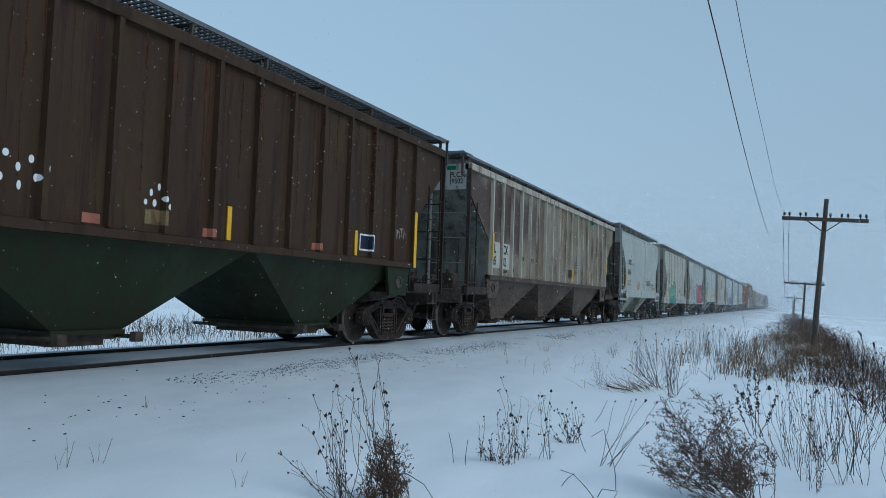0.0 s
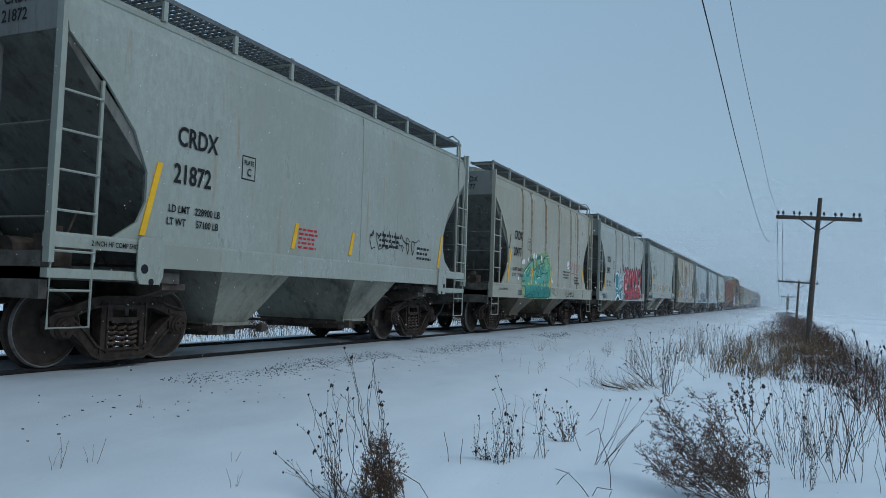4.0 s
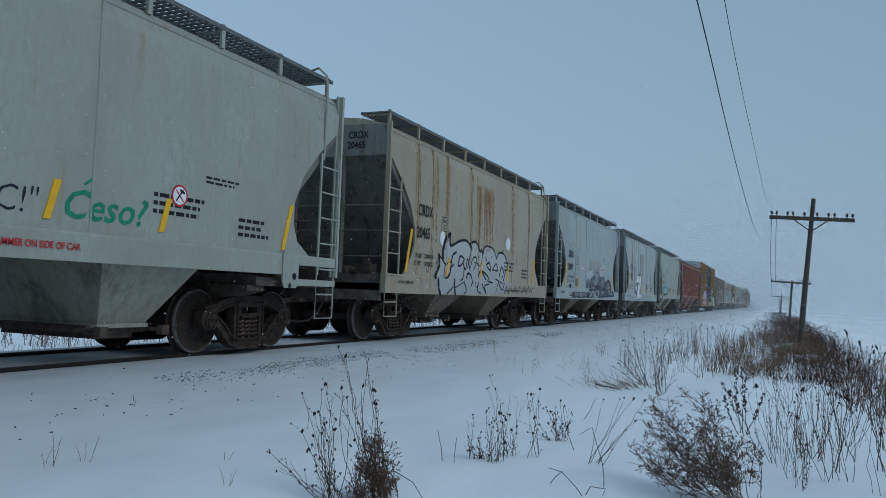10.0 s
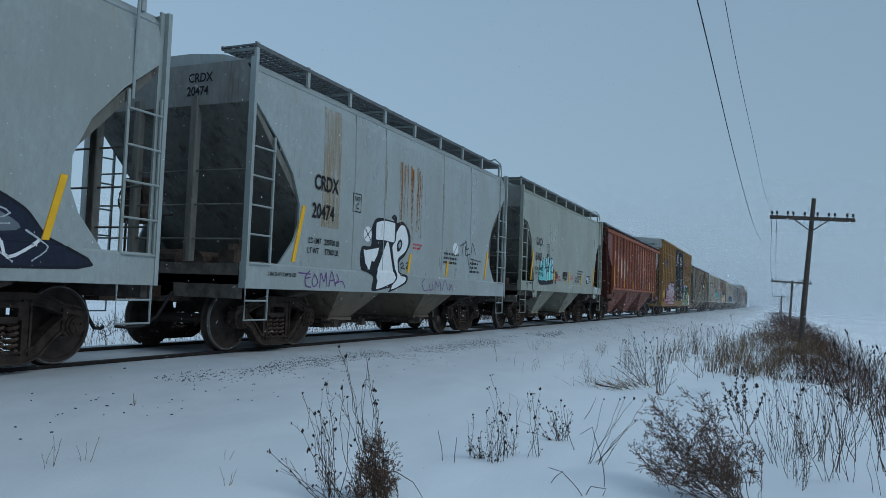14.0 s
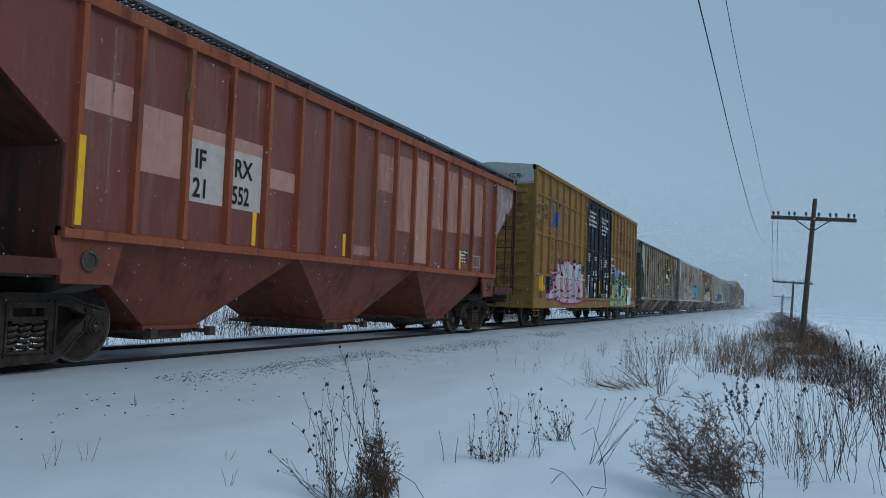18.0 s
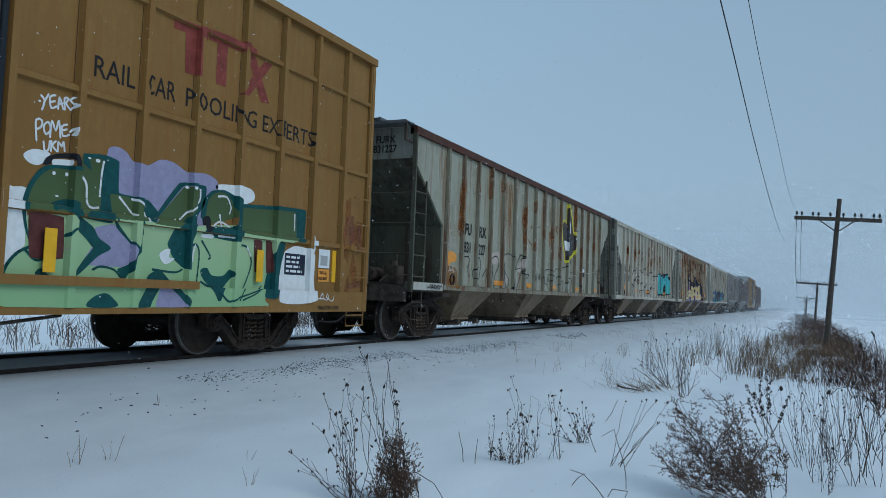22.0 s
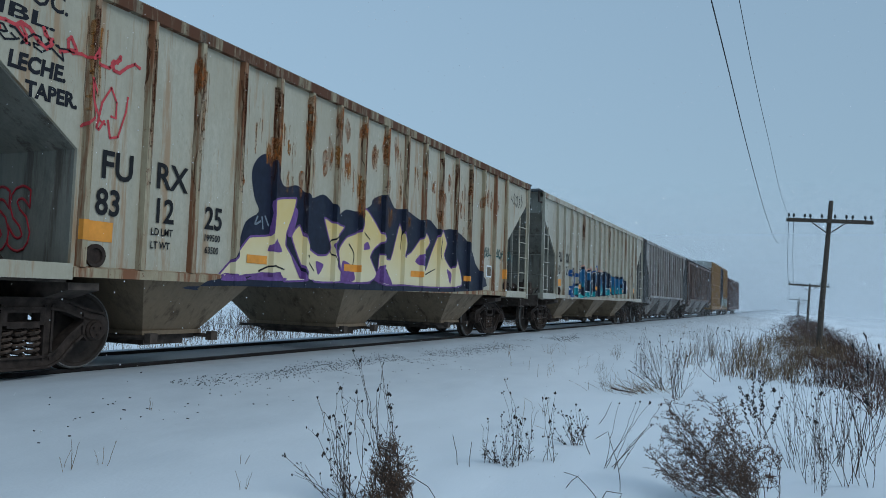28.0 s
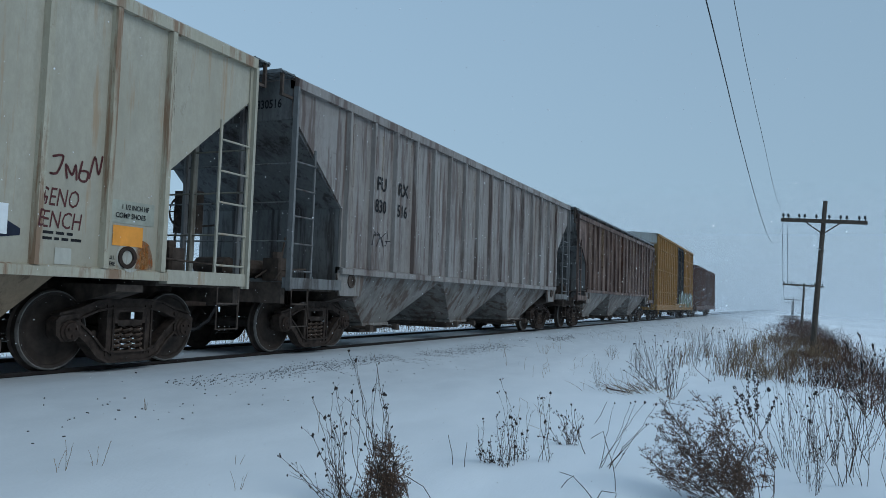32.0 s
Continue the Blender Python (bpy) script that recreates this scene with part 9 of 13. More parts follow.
mk.line([(2.76, 1.76), (2.77, 1.99), (2.89, 2.21), (3.14, 2.34)], 0.13, SPRAY_BLACK, 4, 0.091)
mk.line([(3.14, 2.34), (3.13, 2.17), (3.21, 2.08), (3.48, 2.16), (3.85, 2.25), (4.19, 2.26), (4.52, 2.11)], 0.08, SPRAY_BLACK, 4, 0.056)
mk.line([(4.52, 2.11), (4.44, 2.22), (4.73, 2.29), (4.93, 2.21), (5.11, 2.06), (5.21, 2.12), (5.29, 2.0)], 0.07, SPRAY_BLACK, 4, 0.049)
mk.line([(5.29, 1.98), (5.4, 2.19), (5.72, 2.24), (6.07, 2.19), (6.32, 1.99)], 0.06, SPRAY_BLACK, 4, 0.042)
mk.line([(6.35, 1.96), (6.55, 2.12), (6.91, 2.12), (7.17, 1.96), (7.36, 1.76), (7.53, 1.79)], 0.06, SPRAY_BLACK, 4, 0.042)
mk.line([(2.92, 1.65), (2.86, 1.34), (3.13, 1.36)], 0.04, SPRAY_BLACK, 4, 0.028)
mk.line([(3.08, 1.38), (3.21, 1.46), (3.31, 1.85), (3.52, 1.94)], 0.07, SPRAY_BLACK, 4, 0.049)
mk.line([(3.2, 1.55), (3.42, 1.67)], 0.05, SPRAY_BLACK, 4, 0.035)
mk.line([(3.67, 1.64), (3.78, 1.87), (4.04, 1.81), (3.85, 1.66), (3.67, 1.64)], 0.06, SPRAY_BLACK, 4, 0.042)
mk.line([(3.99, 1.7), (4.15, 1.57), (4.26, 1.84), (4.42, 1.63), (4.6, 1.85), (4.8, 1.91), (4.86, 1.78), (4.69, 1.59)], 0.05, SPRAY_BLACK, 4, 0.035)
mk.line([(4.52, 2.11), (4.4, 1.89), (4.28, 1.62)], 0.04, SPRAY_BLACK, 4, 0.028)
mk.line([(4.04, 1.67), (4.03, 1.39), (3.81, 1.3)], 0.04, SPRAY_BLACK, 4, 0.028)
mk.line([(4.25, 1.35), (4.29, 1.48), (4.52, 1.45), (4.6, 1.31), (4.5, 1.19)], 0.06, SPRAY_BLACK, 4, 0.042)
mk.line([(5.02, 1.44), (5.2, 1.58), (5.65, 1.49), (5.92, 1.3)], 0.06, SPRAY_BLACK, 4, 0.042)
mk.line([(5.6, 1.76), (5.8, 1.82), (5.91, 1.62), (5.67, 1.7)], 0.06, SPRAY_BLACK, 4, 0.042)
mk.line([(5.26, 1.58), (5.66, 1.35), (6.03, 1.31)], 0.06, SPRAY_BLACK, 4, 0.042)
mk.line([(6.05, 1.63), (6.33, 1.82), (6.47, 1.64), (6.09, 1.65)], 0.05, SPRAY_BLACK, 4, 0.035)
mk.line([(6.63, 1.49), (6.78, 1.75), (6.97, 1.62), (6.85, 1.45)], 0.06, SPRAY_BLACK, 4, 0.042)
mk.line([(6.35, 1.41), (6.9, 1.33), (7.13, 1.63), (7.42, 1.8)], 0.05, SPRAY_BLACK, 4, 0.035)
mk.line([(4.72, 1.77), (4.95, 1.76), (5.16, 1.72), (5.4, 2.16)], 0.03, SPRAY_BLACK, 4, 0.021)
mk.line([(2.5, 1.28), (2.54, 1.09), (2.64, 0.96)], 0.1, SPRAY_BLACK, 4, 0.07)
mk.line([(3.42, 1.3), (3.45, 1.12), (3.5, 0.97)], 0.09, SPRAY_BLACK, 4, 0.063)
mk.line([(3.0, 0.97), (3.44, 1.17)], 0.04, SPRAY_BLACK, 4, 0.028)
mk.line([(3.48, 1.12), (4.04, 1.27)], 0.03, SPRAY_BLACK, 4, 0.021)
mk.line([(4.02, 1.28), (4.19, 1.09), (4.08, 0.99)], 0.05, SPRAY_BLACK, 4, 0.035)
mk.line([(5.01, 1.27), (4.93, 1.09), (5.2, 1.01)], 0.05, SPRAY_BLACK, 4, 0.035)
mk.line([(5.25, 1.25), (5.58, 1.01), (5.44, 1.2), (5.76, 1.26)], 0.05, SPRAY_BLACK, 4, 0.035)
mk.line([(6.47, 1.29), (6.31, 1.03)], 0.04, SPRAY_BLACK, 4, 0.028)
mk.line([(6.49, 1.33), (6.82, 1.13), (7.01, 1.32)], 0.05, SPRAY_BLACK, 4, 0.035)
mk.line([(4.78, 1.28), (4.86, 1.14), (4.99, 1.26)], 0.03, SPRAY_BLACK, 4, 0.021)
mk.oval(2.71, 2.21, 0.14, 0.16, SPRAY_WHITE, 2)
mk.oval(7.3, 2.41, 0.18, 0.17, SPRAY_WHITE, 2)
mk.line([(1.68, 1.1), (1.74, 1.24), (1.79, 1.05)], 0.03, CHALK, 4)
mk.line([(1.8, 1.08), (1.84, 1.23), (1.91, 1.05), (1.95, 1.22), (2.03, 1.05)], 0.03, CHALK, 4)
mk.line([(2.09, 1.07), (2.17, 1.24), (2.21, 1.08), (2.33, 1.28)], 0.03, CHALK, 4)
mk.line([(7.0, 1.04), (7.09, 1.13), (7.17, 1.22)], 0.03, SPRAY_BLACK, 5)
mk.line([(7.16, 1.27), (7.28, 1.07), (7.35, 1.2)], 0.03, SPRAY_BLACK, 5)
mk.line([(7.35, 1.0), (7.44, 1.14), (7.53, 1.19)], 0.03, SPRAY_BLACK, 5)
mk.line([(7.57, 1.25), (7.7, 1.08), (7.78, 1.18)], 0.03, SPRAY_BLACK, 5)
mk.line([(7.77, 1.05), (7.87, 1.15), (7.96, 1.24)], 0.03, SPRAY_BLACK, 5)
mk.line([(7.93, 1.28), (8.06, 1.09), (8.15, 1.21)], 0.03, SPRAY_BLACK, 5)
mk.line([(8.18, 1.04), (8.29, 1.17), (8.38, 1.24)], 0.03, SPRAY_BLACK, 5)
mk.line([(8.4, 1.26), (8.53, 1.1), (8.62, 1.19)], 0.03, SPRAY_BLACK, 5)
mk.line([(8.61, 1.04), (8.73, 1.18), (8.82, 1.25)], 0.03, SPRAY_BLACK, 5)
mk.line([(8.8, 1.29), (8.94, 1.11), (9.04, 1.22)], 0.03, SPRAY_BLACK, 5)
mk.line([(9.04, 1.01), (9.15, 1.19), (9.26, 1.23)], 0.03, SPRAY_BLACK, 5)
mk.line([(9.23, 1.29), (9.38, 1.13), (9.48, 1.21)], 0.03, SPRAY_BLACK, 5)
mk.line([(9.52, 1.02), (9.64, 1.21), (9.76, 1.24)], 0.03, SPRAY_BLACK, 5)
mk.line([(7.04, 1.11), (9.15, 1.14)], 0.025, SPRAY_BLACK, 5)
mk.line([(2.4, 1.61), (2.46, 1.71), (2.45, 1.56)], 0.03, END_GREY, 3)
mk.line([(1.89, 1.5), (1.97, 1.42), (2.03, 1.56)], 0.03, END_GREY, 3)
for y in (3.07, 5.22, 7.32):
    strip(mk, y, 1.38, 1.8)
mk.tag(0.2, 0.6, 2.6, 3.3, SPRAY_BLACK, 85, 0.03, 2)
for k, y in enumerate((1.4, 2.13, 2.96, 4.45, 7.69, 9.2)):
    mk.seam_run(y, 4.1, 1.6 if k % 2 else 2.2, 700 + k, k > 1)
    mk.streaks(y, 0.5, 4.0, 2.2, 4, PALE_RUN, 720 + k, 2.5)
mk.streaks(5.5, 0.8, 3.75, 1.9, 22, RUST_RUN, 741, 2.2)
mk.streaks(5.5, 1.0, 3.75, 2.3, 10, PALE_RUN, 743, 4.0)
mk.streaks(5.4, 0.5, 3.65, 1.1, 9, DARK_RUN, 742, 1.6)
mk.close()

car, mk = smooth(-48.9, "20489", text_y=1.62, plates=False, text_z=2.47, label="blue-grey covered hopper with a dark sprayed piece", body=GREY_BLUE, seam=GREY_BLUE, end=END_GREY, bay=BAY_GREY, seams=(2.7, 4.4))
mk.shape([(5.13, 1.37), (5.29, 1.58), (5.46, 1.79), (5.7, 1.93), (5.89, 2.1), (6.16, 2.17), (6.53, 2.19), (6.84, 2.14), (7.1, 1.94), (7.3, 1.85), (7.78, 1.95), (8.07, 1.83), (8.46, 1.76), (8.97, 1.85), (9.42, 1.67), (9.67, 1.42), (9.91, 1.32), (10.05, 1.11), (4.87, 1.02), (4.8, 1.16)], NAVY, 1, bend=0.3, edge=SPRAY_BLACK, width=0.03)
mk.shape([(5.94, 1.54), (6.05, 1.8), (6.39, 2.0), (6.74, 2.02), (6.85, 1.78), (6.58, 1.58)], SLATE, 2)
mk.shape([(7.38, 1.55), (7.44, 1.78), (7.79, 1.86), (7.99, 1.68)], SLATE, 2)
mk.shape([(8.39, 1.41), (8.77, 1.68), (9.2, 1.6), (9.33, 1.45)], SLATE, 2)
mk.shape([(5.42, 1.43), (5.59, 1.72), (5.78, 1.86), (5.74, 1.61)], SLATE, 2)
mk.shape([(7.0, 1.12), (7.23, 1.31), (7.66, 1.28), (7.59, 1.11)], SLATE, 2)
mk.line([(5.44, 1.49), (5.58, 1.8), (5.9, 1.99), (6.2, 2.11)], 0.024, SLATE_LIGHT, 6, 0.01)
mk.line([(5.94, 1.49), (6.06, 1.76), (6.4, 1.96), (6.71, 1.99), (6.87, 1.76)], 0.024, SLATE_LIGHT, 6, 0.01)
mk.line([(6.21, 1.54), (6.45, 1.87), (6.78, 1.85), (6.65, 1.57)], 0.024, SLATE_LIGHT, 6, 0.01)
mk.line([(5.55, 1.42), (5.94, 1.54), (6.64, 1.76), (6.77, 1.69)], 0.024, SLATE_LIGHT, 6, 0.01)
mk.line([(7.07, 1.51), (7.11, 1.8), (7.79, 1.88), (7.73, 1.66), (7.3, 1.49)], 0.024, SLATE_LIGHT, 6, 0.01)
mk.line([(7.98, 1.78), (8.77, 1.73), (9.25, 1.61), (8.79, 1.47)], 0.024, SLATE_LIGHT, 6, 0.01)
mk.line([(7.31, 1.39), (7.96, 1.58), (8.25, 1.3)], 0.024, SLATE_LIGHT, 6, 0.01)
mk.line([(8.42, 1.11), (8.49, 1.41), (9.25, 1.51)], 0.024, SLATE_LIGHT, 6, 0.01)
mk.line([(6.85, 1.07), (7.07, 1.31), (7.7, 1.28)], 0.024, SLATE_LIGHT, 6, 0.01)
mk.line([(5.72, 1.75), (5.93, 1.61)], 0.024, SLATE_LIGHT, 6, 0.01)
mk.line([(5.13, 1.33), (5.55, 1.42), (6.09, 1.38), (6.98, 1.41)], 0.024, SLATE_LIGHT, 6, 0.01)
mk.line([(7.36, 1.73), (7.63, 1.69), (7.55, 1.59)], 0.024, SLATE_LIGHT, 6, 0.01)
mk.line([(6.36, 1.48), (6.57, 1.67), (6.89, 1.56), (7.08, 1.73)], 0.024, SLATE_LIGHT, 6, 0.01)
mk.line([(7.85, 1.1), (8.02, 1.34), (8.26, 1.11)], 0.024, SLATE_LIGHT, 6, 0.01)
mk.line([(8.82, 1.12), (9.01, 1.28), (9.29, 1.14)], 0.024, SLATE_LIGHT, 6, 0.01)
mk.line([(9.44, 1.46), (9.68, 1.31), (9.51, 1.16)], 0.024, SLATE_LIGHT, 6, 0.01)
mk.line([(7.02, 1.89), (7.22, 1.63), (7.11, 1.35)], 0.024, SLATE_LIGHT, 6, 0.01)
mk.line([(8.18, 1.69), (8.42, 1.59), (8.23, 1.45)], 0.024, SLATE_LIGHT, 6, 0.01)
mk.line([(7.73, 1.52), (7.48, 1.32), (7.85, 1.19)], 0.024, SLATE_LIGHT, 6, 0.01)
mk.line([(5.82, 1.37), (5.94, 1.47), (6.22, 1.42)], 0.024, SLATE_LIGHT, 6, 0.01)
mk.line([(4.75, 1.8), (4.7, 1.96), (4.79, 1.99), (4.78, 1.81), (4.84, 1.86)], 0.016, SPRAY_WHITE, 4)
mk.line([(4.85, 1.83), (4.8, 2.01), (4.89, 2.0), (4.88, 1.82), (4.95, 1.87)], 0.016, SPRAY_WHITE, 4)
mk.line([(4.95, 1.86), (4.9, 1.99), (4.99, 2.01), (4.98, 1.83), (5.05, 1.88)], 0.016, SPRAY_WHITE, 4)
mk.line([(5.05, 1.83), (5.0, 2.03), (5.1, 2.03), (5.09, 1.84), (5.15, 1.89)], 0.016, SPRAY_WHITE, 4)
mk.line([(5.16, 1.86), (5.11, 2.01), (5.2, 2.04), (5.19, 1.85), (5.26, 1.9)], 0.016, SPRAY_WHITE, 4)
mk.line([(5.26, 1.9), (5.21, 2.05), (5.31, 2.05), (5.3, 1.86), (5.37, 1.91)], 0.016, SPRAY_WHITE, 4)
mk.line([(5.38, 1.86), (5.33, 2.04), (5.42, 2.06), (5.41, 1.87), (5.48, 1.93)], 0.016, SPRAY_WHITE, 4)
mk.line([(5.49, 1.89), (5.43, 2.08), (5.54, 2.08), (5.53, 1.88), (5.6, 1.94)], 0.016, SPRAY_WHITE, 4)
mk.line([(5.6, 1.93), (5.55, 2.06), (5.65, 2.09), (5.64, 1.89), (5.72, 1.95)], 0.016, SPRAY_WHITE, 4)
mk.line([(5.72, 1.89), (5.66, 2.11), (5.77, 2.1), (5.76, 1.9), (5.83, 1.96)], 0.016, SPRAY_WHITE, 4)
mk.line([(5.84, 1.93), (5.78, 2.09), (5.89, 2.12), (5.88, 1.92), (5.95, 1.97)], 0.016, SPRAY_WHITE, 4)
mk.line([(5.96, 1.97), (5.9, 2.14), (6.01, 2.13), (6.0, 1.93), (6.08, 1.99)], 0.016, SPRAY_WHITE, 4)
mk.line([(6.08, 1.93), (6.03, 2.12), (6.14, 2.15), (6.12, 1.94), (6.2, 2.0)], 0.016, SPRAY_WHITE, 4)
mk.line([(6.21, 1.97), (6.15, 2.16), (6.26, 2.16), (6.25, 1.95), (6.33, 2.01)], 0.016, SPRAY_WHITE, 4)
mk.line([(6.32, 1.98), (6.28, 2.15), (6.38, 2.14), (6.38, 1.95), (6.47, 2.01)], 0.016, SPRAY_WHITE, 4)
mk.line([(6.47, 1.98), (6.43, 2.14), (6.53, 2.14), (6.53, 1.95), (6.62, 2.01)], 0.016, SPRAY_WHITE, 4)
mk.line([(6.62, 1.97), (6.58, 2.14), (6.68, 2.14), (6.68, 1.94), (6.77, 2.01)], 0.016, SPRAY_WHITE, 4)
mk.line([(6.77, 1.97), (6.73, 2.14), (6.84, 2.14), (6.84, 1.94), (6.93, 2.0)], 0.016, SPRAY_WHITE, 4)
mk.line([(6.93, 1.97), (6.89, 2.14), (7.0, 2.14), (7.0, 1.94), (7.09, 2.0)], 0.016, SPRAY_WHITE, 4)
mk.line([(7.09, 1.96), (7.05, 2.14), (7.16, 2.14), (7.16, 1.93), (7.26, 2.0)], 0.016, SPRAY_WHITE, 4)
mk.line([(7.26, 1.96), (7.21, 2.14), (7.33, 2.14), (7.33, 1.93), (7.43, 2.0)], 0.016, SPRAY_WHITE, 4)
mk.line([(7.43, 1.96), (7.38, 2.14), (7.5, 2.13), (7.5, 1.93), (7.6, 1.99)], 0.016, SPRAY_WHITE, 4)
mk.line([(7.6, 1.96), (7.55, 2.14), (7.68, 2.13), (7.68, 1.92), (7.78, 1.99)], 0.016, SPRAY_WHITE, 4)
mk.line([(4.15, 1.7), (4.38, 1.94), (4.75, 1.95)], 0.016, SPRAY_WHITE, 4)
mk.line([(5.05, 1.23), (5.22, 1.26), (5.11, 1.11), (5.28, 1.1), (5.05, 1.02)], 0.04, SPRAY_WHITE, 7, 0.03)
mk.line([(5.33, 1.03), (5.37, 1.23), (5.47, 1.11), (5.56, 1.26), (5.58, 1.03)], 0.04, SPRAY_WHITE, 7, 0.03)
mk.line([(5.85, 1.29), (5.67, 1.24), (5.95, 1.04), (5.85, 1.27)], 0.04, SPRAY_WHITE, 7, 0.03)
mk.line([(5.99, 1.23), (6.03, 1.05), (6.2, 1.07), (6.15, 1.25)], 0.04, SPRAY_WHITE, 7, 0.03)
mk.line([(6.45, 1.3), (6.27, 1.24), (6.31, 1.05), (6.51, 1.08), (6.47, 1.18)], 0.04, SPRAY_WHITE, 7, 0.03)
mk.line([(6.8, 1.32), (6.59, 1.25), (6.78, 1.16), (6.55, 1.04)], 0.04, SPRAY_WHITE, 7, 0.03)
mk.line([(7.6, 1.14), (7.73, 1.28), (7.89, 1.14)], 0.04, SPRAY_WHITE, 7, 0.03)
mk.line([(8.93, 1.27), (9.13, 1.38), (9.24, 1.18), (9.58, 1.36)], 0.04, SPRAY_WHITE, 7, 0.03)
mk.shape([(4.55, 1.72), (5.28, 1.75), (5.25, 1.4), (4.51, 1.4)], SLATE, 3, bend=0.0)
mk.text("INTERIOR COATED", 0.06, 4.58, 1.51, NAVY, 0.5)
mk.text("03-2007 HRI", 0.06, 4.57, 1.42, NAVY, 0.55)
mk.run("BUGSCREW", 0.25, 2.35, 4.75, 0.99, SPRAY_BLACK, 0.25, 0.02)
mk.ribbon([(2.2, 0.99), (2.9, 1.06), (3.6, 1.0), (4.4, 1.08), (4.9, 1.0)], 0.03, SPRAY_BLACK, 3)
mk.tag(2.0, 2.6, 1.0, 1.2, SPRAY_BLACK, 92, 0.04, 3)
no_hammer(mk, 3.9, 2.16, 0.15)
no_hammer(mk, 7.5, 2.16, 0.14)
strip(mk, 3.28, 1.36, 1.8)
mk.rect(2.75, 3.1, 1.42, 1.7, BAY_GREY, 1)
mk.blob(2.0, 1.42, 0.18, 0.08, SPRAY_BLACK, 2)
mk.rect(5.0, 7.2, 2.1, 2.55, GREY_GREEN, 1)
mk.streaks(1.3, 0.8, 4.0, 1.2, 8, PALE_RUN, 801)
mk.close()

car, mk = smooth(-36.0, "20474", end_x=0.4, load="228700", light="57300", text_y=1.65, plates=False, label="blue-grey covered hopper with white sprayed letters", body=GREY_BLUE, seam=GREY_BLUE, end=END_GREY, bay=BAY_GREY, seams=(2.95, 4.1, 6.9, 8.6))
mk.shape([(3.23, 1.59), (3.3, 1.78), (3.62, 1.81), (3.62, 2.12), (3.74, 2.3), (3.94, 2.36), (4.31, 2.35), (4.52, 2.35), (4.4, 2.41), (4.51, 2.48), (4.62, 2.44), (4.64, 2.33), (4.89, 2.38), (5.19, 2.22), (5.27, 1.98), (5.05, 1.71), (4.81, 1.57), (4.84, 1.37), (5.15, 1.3), (5.07, 1.14), (4.35, 0.96), (4.4, 1.05), (3.69, 0.97), (3.71, 1.22), (3.48, 1.31), (3.29, 1.36)], SPRAY_BLACK, 1, bend=0.4)
mk.shape([(3.8, 2.25), (4.1, 2.32), (4.55, 2.31), (4.55, 1.94), (4.13, 1.95), (3.8, 1.94)], SPRAY_WHITE, 2, bend=0.1)
mk.shape([(3.35, 1.73), (3.41, 1.71), (3.94, 1.79), (3.87, 1.64), (3.77, 1.52), (3.67, 1.53), (3.59, 1.35), (3.43, 1.49)], SPRAY_WHITE, 2, bend=0.0)
mk.shape([(4.24, 1.92), (4.33, 1.89), (4.43, 1.65), (4.58, 1.31), (4.64, 1.26), (4.54, 1.16), (4.14, 1.06), (3.84, 1.01), (3.89, 1.17), (3.84, 1.26), (4.0, 1.53)], SPRAY_WHITE, 2, bend=0.2)
mk.shape([(4.6, 1.96), (4.64, 2.14), (4.82, 2.3), (5.03, 2.26), (5.17, 2.01), (5.06, 1.8), (4.77, 1.65), (4.73, 1.56), (4.81, 1.31), (5.07, 1.27), (5.04, 1.18), (4.74, 1.08), (4.46, 1.02), (4.51, 1.11), (4.7, 1.25), (4.57, 1.57), (4.48, 1.84)], SPRAY_WHITE, 2, bend=0.4)
mk.shape([(4.67, 1.91), (4.81, 2.02), (4.9, 1.93), (4.83, 1.81), (4.7, 1.77)], SPRAY_BLACK, 3)
mk.shape([(4.72, 1.89), (4.8, 1.97), (4.85, 1.9), (4.78, 1.84)], GREY_BLUE, 4)
mk.line([(4.01, 2.25), (4.02, 2.02)], 0.02, RUST_RUN, 5)
mk.line([(4.85, 1.52), (4.94, 1.56), (4.99, 1.51), (4.89, 1.45), (5.05, 1.44)], 0.025, SPRAY_BLACK, 4)
mk.line([(5.1, 1.55), (5.18, 1.57), (5.2, 1.52), (5.11, 1.46), (5.23, 1.45)], 0.025, SPRAY_BLACK, 4)
mk.oval(3.48, 2.01, 0.15, 0.14, SPRAY_WHITE, 2)
mk.line([(3.39, 1.93), (3.6, 2.11)], 0.02, BLACK_PAINT, 4)
mk.line([(3.38, 2.1), (3.59, 1.91)], 0.02, BLACK_PAINT, 4)
mk.oval(7.68, 2.02, 0.16, 0.14, SPRAY_WHITE, 2)
mk.line([(7.58, 1.9), (7.78, 2.13)], 0.02, BLACK_PAINT, 4)
mk.line([(1.6, 1.26), (1.49, 1.17), (1.5, 1.03), (1.65, 1.0)], 0.022, PURPLE, 4)
mk.line([(1.51, 1.14), (1.62, 1.16)], 0.022, PURPLE, 4)
mk.line([(1.75, 1.21), (1.68, 1.11), (1.73, 1.01), (1.85, 1.09), (1.75, 1.21)], 0.022, PURPLE, 4)
mk.line([(1.91, 1.0), (1.93, 1.24), (2.03, 1.1), (2.09, 1.25), (2.13, 1.02)], 0.022, PURPLE, 4)
mk.line([(2.19, 1.02), (2.26, 1.27), (2.4, 1.04)], 0.022, PURPLE, 4)
mk.line([(2.22, 1.12), (2.35, 1.14)], 0.022, PURPLE, 4)
mk.line([(2.42, 1.24), (2.49, 1.14), (2.38, 1.08), (2.61, 1.12), (2.71, 1.01)], 0.022, PURPLE, 4)
mk.line([(1.29, 1.22), (1.62, 1.21)], 0.022, PURPLE, 4)
mk.line([(5.99, 1.27), (5.86, 1.17), (5.98, 1.02), (6.16, 1.04)], 0.022, PURPLE, 4)
